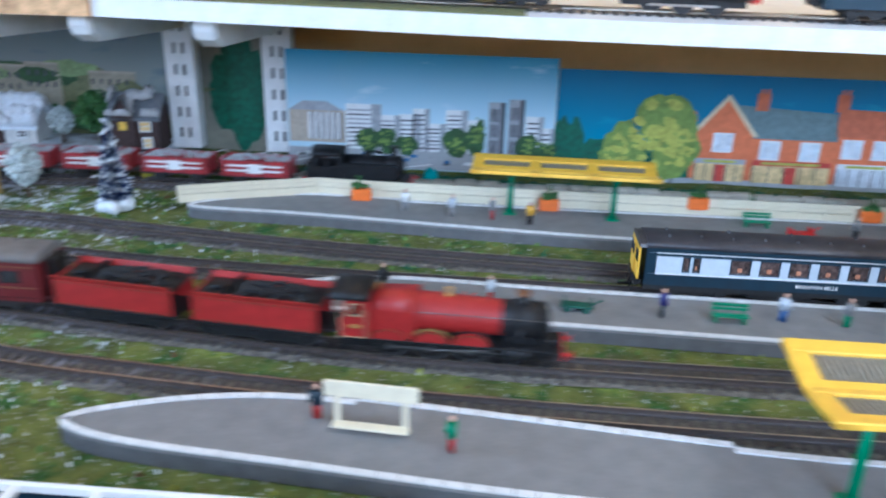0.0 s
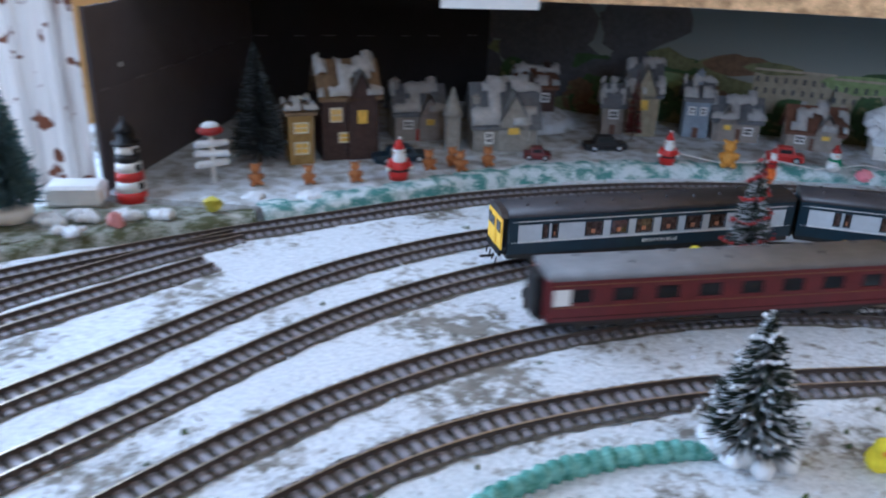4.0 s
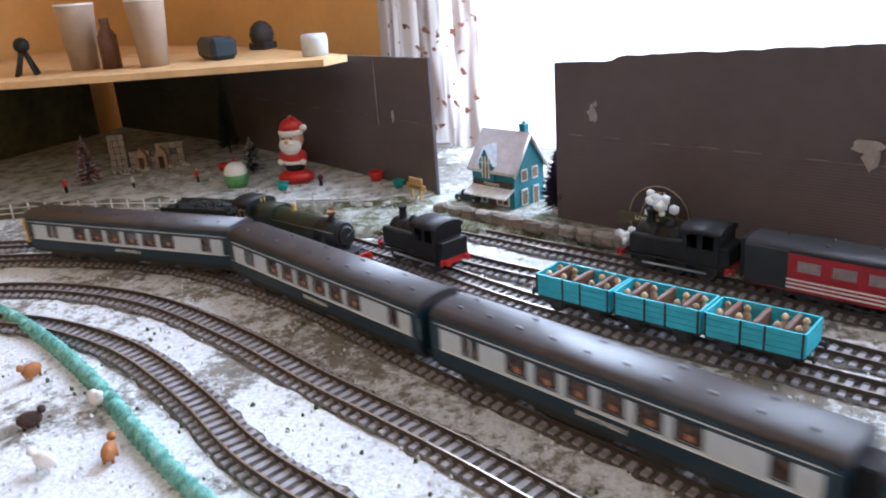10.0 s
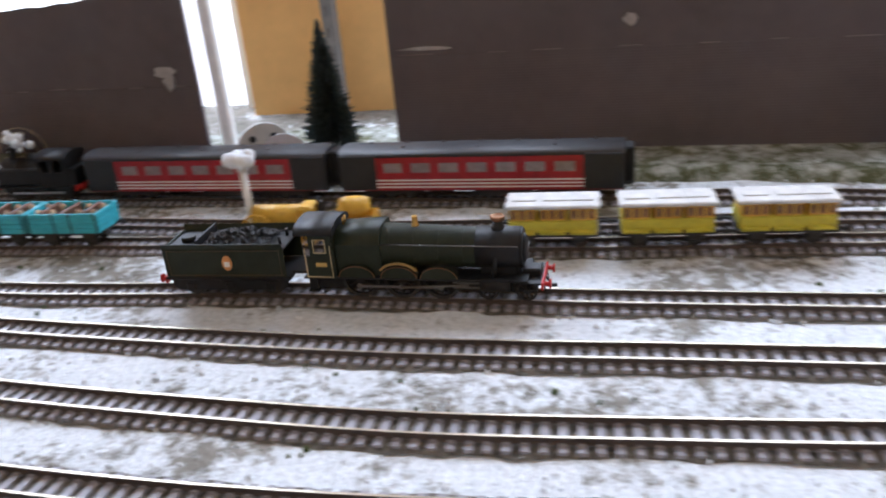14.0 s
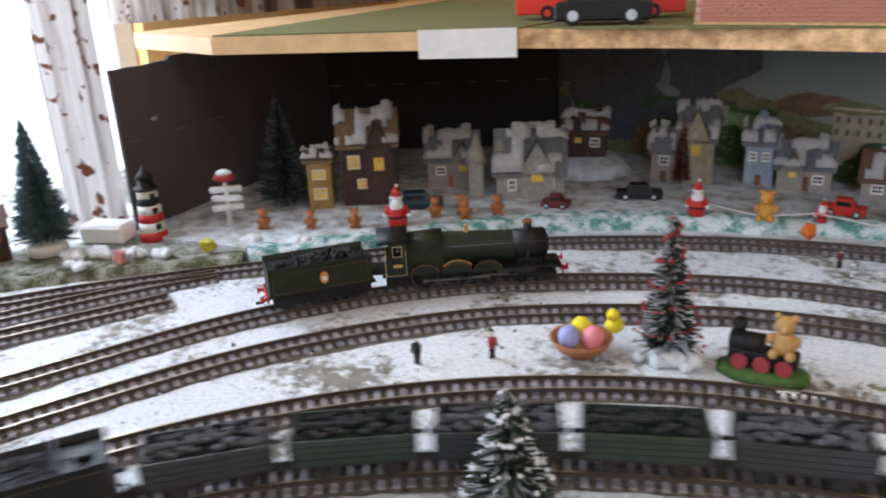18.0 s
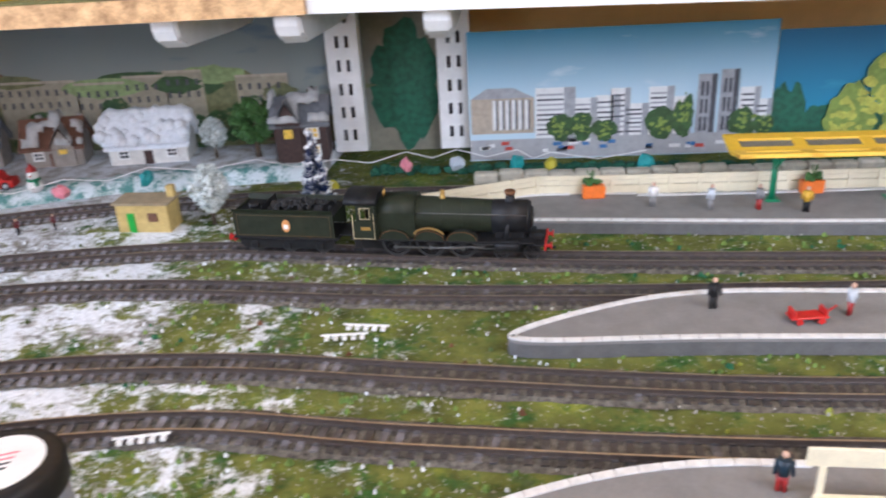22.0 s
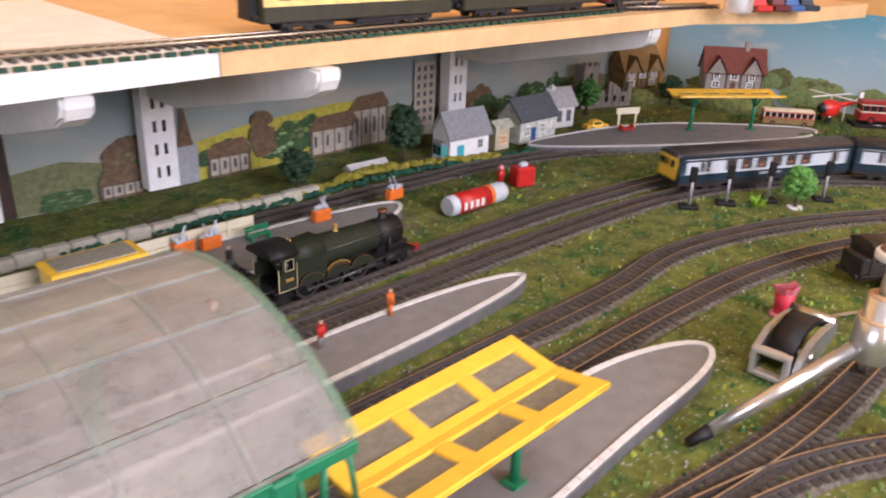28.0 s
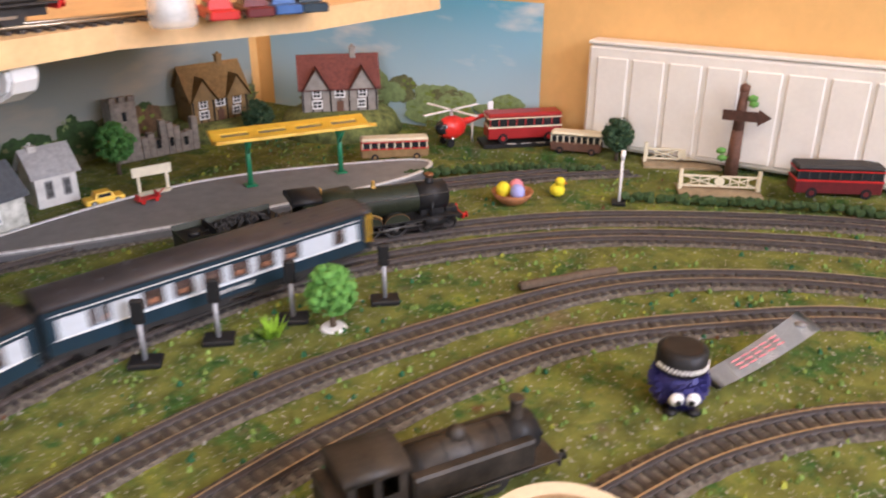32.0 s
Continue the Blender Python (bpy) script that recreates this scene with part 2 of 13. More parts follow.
def thing(name, m, label, category, group="", kind=""):
    ob = new(name)
    ob.empty_display_size = 0.01
    ob.matrix_basis = m
    return tagged(ob, label, category, group, kind)


def solid(name, bm, material, label, category, m=None, group="", kind=""):
    ob = new(name, mesh_of(bm, *(material if isinstance(material, (list, tuple)) else [material])))
    if m is not None:
        ob.matrix_basis = m
    return tagged(ob, label, category, group, kind)


def box(bm, c, s, bevel=0.0, rz=0.0, mi=0):
    """A box by its centre and size, with bevelled edges."""
    r = bmesh.ops.create_cube(bm, size=1.0)
    bmesh.ops.scale(bm, vec=s, verts=r["verts"])
    if bevel:
        es = list({e for v in r["verts"] for e in v.link_edges})
        q = bmesh.ops.bevel(bm, geom=es, offset=bevel, segments=1, affect="EDGES")
        vs = list({v for f in q["faces"] for v in f.verts})
        fs = {f for v in vs for f in v.link_faces}
        vs = list({v for f in fs for v in f.verts})
    else:
        vs = r["verts"]
        fs = {f for v in vs for f in v.link_faces}
    for f in fs:
        f.material_index = mi
    if rz:
        bmesh.ops.rotate(bm, cent=(0, 0, 0), matrix=Matrix.Rotation(radians(rz), 3, "Z"), verts=vs)
    bmesh.ops.translate(bm, vec=c, verts=vs)
    return vs


def cyl(bm, a, z, r0, r1=None, seg=12, mi=0, caps=True):
    """A cylinder or cone from point a to point z."""
    a, z = Vector(a), Vector(z)
    d = z - a
    q = bmesh.ops.create_cone(bm, cap_ends=caps, segments=seg, radius1=r0, radius2=r0 if r1 is None else r1, depth=d.length)
    m = Matrix.Translation((a + z) / 2) @ d.to_track_quat("Z", "Y").to_matrix().to_4x4()
    bmesh.ops.transform(bm, matrix=m, verts=q["verts"])
    for f in {f for v in q["verts"] for f in v.link_faces}:
        f.material_index = mi
        f.smooth = len(f.verts) == 4
    return q["verts"]


def ball(bm, c, r, sub=2, sc=(1, 1, 1), mi=0):
    q = bmesh.ops.create_icosphere(bm, subdivisions=sub, radius=r)
    bmesh.ops.scale(bm, vec=sc, verts=q["verts"])
    bmesh.ops.translate(bm, vec=c, verts=q["verts"])
    for f in {f for v in q["verts"] for f in v.link_faces}:
        f.material_index = mi
        f.smooth = True
    return q["verts"]


def lathe(bm, prof, seg=20, c=(0, 0, 0), mi=0):
    """Turned body from rows of radius and height."""
    rings = [[bm.verts.new((c[0] + max(r, 1e-5) * math.cos(2 * math.pi * k / seg), c[1] + max(r, 1e-5) * math.sin(2 * math.pi * k / seg), c[2] + h)) for k in range(seg)] for r, h in prof]
    for a, z in zip(rings, rings[1:]):
        for k in range(seg):
            f = bm.faces.new((a[k], a[(k + 1) % seg], z[(k + 1) % seg], z[k]))
            f.smooth, f.material_index = True, mi
    bm.faces.new(rings[0][::-1]).material_index = mi
    bm.faces.new(rings[-1]).material_index = mi


def extrude_x(bm, prof, x0, x1, mi=0, smooth=False):
    """A prism along x from a closed outline in (y, z)."""
    a = [bm.verts.new((x0, y, z)) for y, z in prof]
    b = [bm.verts.new((x1, y, z)) for y, z in prof]
    n = len(prof)
    for k in range(n):
        f = bm.faces.new((a[k], b[k], b[(k + 1) % n], a[(k + 1) % n]))
        f.material_index, f.smooth = mi, smooth
    bm.faces.new(a).material_index = mi
    bm.faces.new(b[::-1]).material_index = mi
    bmesh.ops.recalc_face_normals(bm, faces=bm.faces)


def prism(bm, pts, z0, z1, mi=0):
    """A prism upward from an outline in (x, y)."""
    a = [bm.verts.new((x, y, z0)) for x, y in pts]
    b = [bm.verts.new((x, y, z1)) for x, y in pts]
    n = len(pts)
    for k in range(n):
        bm.faces.new((a[k], a[(k + 1) % n], b[(k + 1) % n], b[k])).material_index = mi
    bm.faces.new(a[::-1]).material_index = mi
    bm.faces.new(b).material_index = mi
    bmesh.ops.recalc_face_normals(bm, faces=bm.faces)


def lattice(bm, x, y, z, w, h, bar, depth, cols=1, rows=1):
    """One window frame facing -y, with its glazing bars, as a single connected lattice."""
    def cuts(c, size, n):
        step = size / n
        out = []
        for k in range(n + 1):
            q = c - size / 2 + k * step
            b = bar if k in (0, n) else bar * 0.55
            out += [q - b / 2, q + b / 2]
        return out
    xs, zs = cuts(x, w, cols), cuts(z, h, rows)
    grid = {}

    def vert(i, j, side):
        if (i, j, side) not in grid:
            grid[i, j, side] = bm.verts.new((xs[i], y + (depth / 2 if side else -depth / 2), zs[j]))
        return grid[i, j, side]
    solid_cell = lambda i, j: 0 <= i < len(xs) - 1 and 0 <= j < len(zs) - 1 and (i % 2 == 0 or j % 2 == 0)
    for i in range(len(xs) - 1):
        for j in range(len(zs) - 1):
            if not solid_cell(i, j):
                continue
            bm.faces.new([vert(*q, 0) for q in ((i, j), (i + 1, j), (i + 1, j + 1), (i, j + 1))])
            bm.faces.new([vert(*q, 1) for q in ((i, j), (i, j + 1), (i + 1, j + 1), (i + 1, j))])
            for a, b, q in (((i, j), (i + 1, j), (i, j - 1)), ((i + 1, j), (i + 1, j + 1), (i + 1, j)), ((i + 1, j + 1), (i, j + 1), (i, j + 1)), ((i, j + 1), (i, j), (i - 1, j))):
                if not solid_cell(*q):
                    bm.faces.new((vert(*a, 0), vert(*a, 1), vert(*b, 1), vert(*b, 0)))


def B():
    return bmesh.new()


def catmull(points, step=0.006, closed=False):
    """Even points along a smooth line through the given ones."""
    p = [np.array(q, float) for q in points]
    n = len(p)
    out = []
    last = n if closed else n - 1
    for i in range(last):
        p0 = p[(i - 1) % n] if closed or i > 0 else 2 * p[0] - p[1]
        p1, p2 = p[i], p[(i + 1) % n]
        p3 = p[(i + 2) % n] if closed or i + 2 < n else 2 * p[-1] - p[-2]
        d = [max(np.linalg.norm(b - a), 1e-4) ** 0.5 for a, b in ((p0, p1), (p1, p2), (p2, p3))]
        t0, t1 = 0, d[0]
        t2, t3 = t1 + d[1], t1 + d[1] + d[2]
        for t in np.linspace(t1, t2, 24, endpoint=False):
            a1 = (t1 - t) / (t1 - t0) * p0 + (t - t0) / (t1 - t0) * p1
            a2 = (t2 - t) / (t2 - t1) * p1 + (t - t1) / (t2 - t1) * p2
            a3 = (t3 - t) / (t3 - t2) * p2 + (t - t2) / (t3 - t2) * p3
            b1 = (t2 - t) / (t2 - t0) * a1 + (t - t0) / (t2 - t0) * a2
            b2 = (t3 - t) / (t3 - t1) * a2 + (t - t1) / (t3 - t1) * a3
            out.append((t2 - t) / (t2 - t1) * b1 + (t - t1) / (t2 - t1) * b2)
    out.append(p[0] if closed else p[-1])
    out = np.array(out)
    s = np.r_[0, np.cumsum(np.linalg.norm(np.diff(out, axis=0), axis=1))]
    k = np.arange(0, s[-1], step)
    xy = np.stack([np.interp(k, s, out[:, 0]), np.interp(k, s, out[:, 1])], 1)
    for _ in range(8):  # ease the kinks
        if closed:
            xy = (np.roll(xy, 1, 0) + 2 * xy + np.roll(xy, -1, 0)) / 4
        else:
            xy[1:-1] = (xy[:-2] + 2 * xy[1:-1] + xy[2:]) / 4
    return xy


class Line:
    """A track's centre line, by arc length."""

    def __init__(self, points, closed=False):
        self.xy, self.closed = catmull(points, closed=closed), closed
        d = np.linalg.norm(np.diff(np.r_[self.xy, self.xy[:1]] if closed else self.xy, axis=0), axis=1)
        self.s = np.r_[0, np.cumsum(d)]
        self.length = self.s[-1]

    def at(self, s):
        if self.closed:
            s = s % self.length
        pts = np.r_[self.xy, self.xy[:1]] if self.closed else self.xy
        if not self.closed and s < 0:
            d = (pts[1] - pts[0]) / np.linalg.norm(pts[1] - pts[0])
            return pts[0] + d * s
        if not self.closed and s > self.length:
            d = (pts[-1] - pts[-2]) / np.linalg.norm(pts[-1] - pts[-2])
            return pts[-1] + d * (s - self.length)
        return np.array([np.interp(s, self.s, pts[:, 0]), np.interp(s, self.s, pts[:, 1])])

    def near(self, x, y):
        return float(self.s[int(np.argmin(((self.xy - (x, y)) ** 2).sum(1)))])

    def seat(self, s, length, way=1, z=None):
        """The pose of a vehicle whose leading end is at s; way: 1 ahead with s, -1 against it."""
        a, b = self.at(s - way * 0.15 * length), self.at(s - way * 0.85 * length)
        d = a - b
        c = (a + b) / 2
        return pose(c[0], c[1], RAIL if z is None else z, 0, 0, math.degrees(math.atan2(d[1], d[0])))


RAIL = 0.0062
# ---- ground ----
def ground():
    x0, x1, y0, y1, st = -2.0, 2.15, -2.05, 0.62, 0.012
    nx, ny = int((x1 - x0) / st), int((y1 - y0) / st)
    xs, ys = np.linspace(x0, x1, nx), np.linspace(y0, y1, ny)
    verts = [(x, y, 0.0016 * noise.noise((x * 14, y * 14, 0)) + 0.0007 * noise.noise((x * 60, y * 60, 3)) - 0.0005) for y in ys for x in xs]
    faces = [(j * nx + i, j * nx + i + 1, (j + 1) * nx + i + 1, (j + 1) * nx + i) for j in range(ny - 1) for i in range(nx - 1)]
    me = bpy.data.meshes.new("ground")
    me.from_pydata(verts, [], faces)
    me.polygons.foreach_set("use_smooth", [True] * len(faces))
    me.materials.append(ground_m)
    tagged(new("ground", me), "layout baseboard covered with scatter snow and green flock grass", "ground", kind="structure")
    bm = B()
    box(bm, (0.07, -0.72, -0.0135), (4.1, 2.65, 0.02))
    solid("baseboard", bm, pine_m, "plain wooden baseboard under the railway layout", "board", kind="structure")


ground()


# ---- room ----
def wall_piece(name, c, s, material, label, rz=0.0):
    bm = B()
    box(bm, (0, 0, 0), s)
    return solid(name, bm, material, label, "wall", pose(*c, 0, 0, rz), kind="structure")


wall_piece("wall_back", (0.05, 0.68, 0.3), (4.3, 0.1, 2.4), wall_m, "ochre painted wall behind the layout")
wall_piece("wall_right", (2.06, -0.71, 0.3), (0.1, 2.68, 2.4), wall_m, "ochre painted wall with a radiator")
# the opening in this wall is assumed, to go with the front fill
fw = "ochre painted wall with an added, unseen wide opening"
wall_piece("wall_front", (-0.95, -2.1, 0.3), (2.3, 0.1, 2.4), wall_m, fw)
wall_piece("wall_front_b", (2.0, -2.1, 0.3), (0.2, 0.1, 2.4), wall_m, fw)
wall_piece("wall_front_c", (1.05, -2.1, -0.2), (1.7, 0.1, 1.4), wall_m, fw)
wall_piece("wall_front_d", (1.05, -2.1, 1.48), (1.7, 0.1, 0.04), wall_m, fw)
bm = B()
box(bm, (0, 0, 0), (4.7, 3.0, 0.06))
solid("ceiling", bm, ceil_m, "plain white ceiling", "ceiling", pose(0, -0.7, 1.53), kind="structure")
bm = B()
box(bm, (0, 0, 0), (4.7, 3.0, 0.06))
solid("floor", bm, mk("carpet", (0.2, 0.17, 0.14), 0.95, 0, 0.2, 60, 0.4), "plain brown carpet", "floor", pose(0, -0.7, -0.93), kind="structure")

# the window wall stands askew: its line, from the back corner to the front corner
WA, WB = np.array((-1.36, 0.62)), np.array((-2.03, -2.08))
WD = (WB - WA) / np.linalg.norm(WB - WA)
WN = np.array((WD[1], -WD[0]))  # outward, to the left
if WN[0] > 0:
    WN = -WN
WANG = math.degrees(math.atan2(WD[1], WD[0]))


def on_wall(s, out=0.0):
    return WA + WD * s + WN * out


WL = float(np.linalg.norm(WB - WA))
lw = "ochre painted wall between two bright windows"
WIN = ((0.42, 1.13), (1.405, 2.06))  # openings along the wall


def window_wall():
    cuts = [0.0, WIN[0][0], WIN[0][1], WIN[1][0], WIN[1][1], WL]
    k = 0
    for a, b in zip(cuts[::2], cuts[1::2]):
        c = on_wall((a + b) / 2, 0.12)
        k += 1
        wall_piece(f"wall_left_{k}", (c[0], c[1], 0.3), (b - a, 0.1, 2.4), wall_m, lw, WANG)
    for a, b in WIN:
        c = on_wall((a + b) / 2, 0.12)
        k += 1
        wall_piece(f"wall_left_{k}", (c[0], c[1], -0.47), (b - a, 0.1, 0.86), wall_m, lw, WANG)
        k += 1
        wall_piece(f"wall_left_{k}", (c[0], c[1], 1.25), (b - a, 0.1, 0.5), wall_m, lw, WANG)
    for i, (a, b) in enumerate(WIN):
        w = thing(f"window_{i + 1}", pose(*on_wall((a + b) / 2, 0.14), 0.0, 0, 0, WANG), "white framed window, blown out by daylight", "window", kind="structure")
        fm = B()
        L = b - a
        for x in (-L / 2 + 0.015, L / 2 - 0.015):
            box(fm, (x, 0, 0.48), (0.03, 0.05, 1.04), 0.003)
        for z in (-0.03, 0.985):
            box(fm, (0, 0, z), (L - 0.06, 0.05, 0.03), 0.003)
        part("window_frame", fm, white_m, w)
        gm = B()
        box(gm, (0, -0.0, 0.48), (L - 0.06, 0.004, 0.98))
        g = part("pane", gm, pane_m, w)
        g.visible_shadow = False


def pane_material():
    m = bpy.data.materials.new("daylight_pane_glow")
    m.use_nodes = True
    b = m.node_tree.nodes["Principled BSDF"]
    b.inputs["Base Color"].default_value = (0.9, 0.9, 0.92, 1)
    b.inputs["Roughness"].default_value = 0.9
    b.inputs["Emission Color"].default_value = (0.95, 0.97, 1, 1)
    # the pane itself glows, in place of the overexposed daylight outside
    b.inputs["Emission Strength"].default_value = 1.6
    return m


pane_m = pane_material()
window_wall()

# ---- tracks ----
C_LINE = Line([(-1.20, -1.83), (-1.33, -1.72), (-1.41, -1.55), (-1.455, -1.36), (-1.425, -1.2), (-1.353, -1.05), (-1.27, -0.86), (-1.211, -0.648), (-1.178, -0.548), (-1.142, -0.435), (-1.068, -0.193),
               (-1.006, 0.0), (-0.911, 0.137), (-0.784, 0.235), (-0.673, 0.288), (-0.556, 0.313), (-0.42, 0.324), (-0.27, 0.306), (-0.12, 0.287), (0.115, 0.271), (0.37, 0.259), (0.8, 0.262), (1.13, 0.272),
               (1.32, 0.268), (1.47, 0.248), (1.6, 0.19), (1.704, 0.108), (1.783, 0.02), (1.855, -0.11), (1.904, -0.238), (1.94, -0.5), (1.94, -1.2), (1.85, -1.64), (1.47, -1.86), (0.5, -1.9), (-0.9, -1.9)], True)
T4_LINE = Line([(-1.15, -1.78), (-1.28, -1.69), (-1.36, -1.55), (-1.391, -1.365), (-1.35, -1.18), (-1.286, -1.035), (-1.206, -0.833), (-1.151, -0.681), (-1.111, -0.561), (-1.068, -0.409), (-1.021, -0.25),
                (-0.955, -0.05), (-0.873, 0.078), (-0.80, 0.145), (-0.675, 0.218), (-0.55, 0.250), (-0.43, 0.252), (-0.25, 0.234), (-0.08, 0.226), (0.3, 0.222), (0.79, 0.224), (1.0, 0.225), (1.2, 0.226),
                (1.38, 0.217), (1.5, 0.188), (1.60, 0.135), (1.733, 0.010), (1.804, -0.12), (1.844, -0.241), (1.87, -0.5), (1.87, -1.2), (1.78, -1.58), (1.42, -1.78), (0.5, -1.83), (-0.8, -1.83)], True)
T5_LINE = Line([(-1.10, -1.70), (-1.22, -1.61), (-1.30, -1.47), (-1.312, -1.33), (-1.275, -1.19), (-1.236, -1.094), (-1.188, -0.96), (-1.123, -0.806), (-1.075, -0.677), (-1.037, -0.565), (-1.002, -0.43),
                (-0.966, -0.29), (-0.918, -0.165), (-0.85, -0.058), (-0.757, 0.033), (-0.645, 0.099), (-0.5, 0.136), (-0.36, 0.142), (-0.2, 0.124), (0.0, 0.104), (0.4, 0.1), (0.95, 0.104), (1.14, 0.107),
                (1.255, 0.118), (1.41, 0.084), (1.545, 0.02), (1.66, -0.055), (1.72, -0.137), (1.763, -0.246), (1.79, -0.5), (1.79, -1.15), (1.7, -1.5), (1.37, -1.7), (0.5, -1.76), (-0.75, -1.76)], True)
T6_LINE = Line([(-1.05, -1.62), (-1.16, -1.54), (-1.24, -1.42), (-1.236, -1.28), (-1.19, -1.16), (-1.148, -1.08), (-1.105, -0.95), (-1.06, -0.83), (-1.01, -0.69), (-0.972, -0.56), (-0.937, -0.41),
                (-0.905, -0.29), (-0.848, -0.175), (-0.757, -0.08), (-0.64, 0.0), (-0.52, 0.055), (-0.36, 0.079), (-0.23, 0.064), (0.0, 0.046), (0.4, 0.04), (0.95, 0.05), (1.14, 0.052), (1.27, 0.045),
                (1.41, 0.012), (1.555, -0.055), (1.644, -0.15), (1.705, -0.249), (1.73, -0.5), (1.73, -1.1), (1.63, -1.42), (1.32, -1.62), (0.5, -1.69), (-0.7, -1.69)], True)
O_LINE = Line([(-1.62, -1.6), (-1.60, -1.35), (-1.55, -1.12), (-1.50, -0.95), (-1.455, -0.80), (-1.345, -0.47), (-1.262, -0.209), (-1.208, -0.098), (-1.141, 0.005), (-1.067, 0.1), (-0.98, 0.205), (-0.865, 0.30),
               (-0.735, 0.375), (-0.6, 0.42), (-0.42, 0.445), (-0.2, 0.446), (0.3, 0.44), (1.0, 0.44), (1.30, 0.432), (1.45, 0.402), (1.60, 0.325), (1.80, 0.19), (1.94, 0.04), (2.0, -0.07), (2.01, -0.3), (2.01, -1.7)])
T2_LINE = Line([(-1.53, -1.33), (-1.46, -1.14), (-1.395, -0.985), (-1.34, -0.80), (-1.275, -0.58), (-1.238, -0.47), (-1.17, -0.21), (-1.10, -0.025)])
T3_LINE = Line([(-1.56, -1.25), (-1.48, -1.10), (-1.43, -0.93), (-1.305, -0.57), (-1.278, -0.47), (-1.215, -0.22), (-1.155, -0.05), (-1.115, 0.03)])
T7_LINE = Line([(0.30, -0.085), (0.55, -0.085), (0.72, -0.075), (0.85, -0.075), (1.04, -0.097), (1.17, -0.097), (1.27, -0.092), (1.35, -0.112), (1.43, -0.145), (1.49, -0.178), (1.57, -0.258), (1.62, -0.4), (1.64, -0.8)])
T7B_LINE = Line([(0.85, -0.075), (1.03, -0.12), (1.12, -0.17), (1.2, -0.25), (1.25, -0.4)])



def sleeper_material():
    """Dark plastic, dusted with snow where the layout is white."""
    m = mk("sleeper_plastic", (0.050, 0.043, 0.040), 0.55, 0, 0.35, 300, 0.25)
    n, l = m.node_tree.nodes, m.node_tree.links
    b = n["Principled BSDF"]
    old = b.inputs["Base Color"].links[0].from_socket
    geo, sep, ns, ax, sm, rp, mx = (n.new("ShaderNode" + k) for k in ("NewGeometry", "SeparateXYZ", "TexNoise", "Math", "Math", "ValToRGB", "Mix"))
    l.new(geo.outputs["Position"], sep.inputs[0])
    l.new(geo.outputs["Position"], ns.inputs["Vector"])
    ns.inputs["Scale"].default_value, ns.inputs["Detail"].default_value = 70, 5
    ax.operation, ax.inputs[1].default_value = "MULTIPLY", -0.55
    l.new(sep.outputs["X"], ax.inputs[0])
    sm.operation = "ADD"
    l.new(ax.outputs[0], sm.inputs[0])
    l.new(ns.outputs["Fac"], sm.inputs[1])
    rp.color_ramp.elements[0].position, rp.color_ramp.elements[0].color = 0.62, (0, 0, 0, 1)
    rp.color_ramp.elements[1].position, rp.color_ramp.elements[1].color = 0.98, (0.85, 0.85, 0.85, 1)
    l.new(sm.outputs[0], rp.inputs[0])
    mx.data_type = "RGBA"
    mx.inputs["B"].default_value = (0.37, 0.36, 0.40, 1)
    l.new(rp.outputs[0], mx.inputs["Factor"])
    l.new(old, mx.inputs["A"])
    l.new(mx.outputs["Result"], b.inputs["Base Color"])
    return m


sleeper_m = sleeper_material()
sleeper_mesh = None
bed_m = mk("ballast_bed", (0.045, 0.040, 0.034), 0.95, 0, 0.45, 240, 0.8, (0.150, 0.135, 0.112))


def sleeper_template():
    bm = B()
    box(bm, (0, 0, 0.0010), (0.0043, 0.030, 0.0030))
    for y in (-0.0083, 0.0083):
        box(bm, (0, y, 0.0028), (0.0034, 0.0044, 0.0008))
    return mesh_of(bm, sleeper_m)


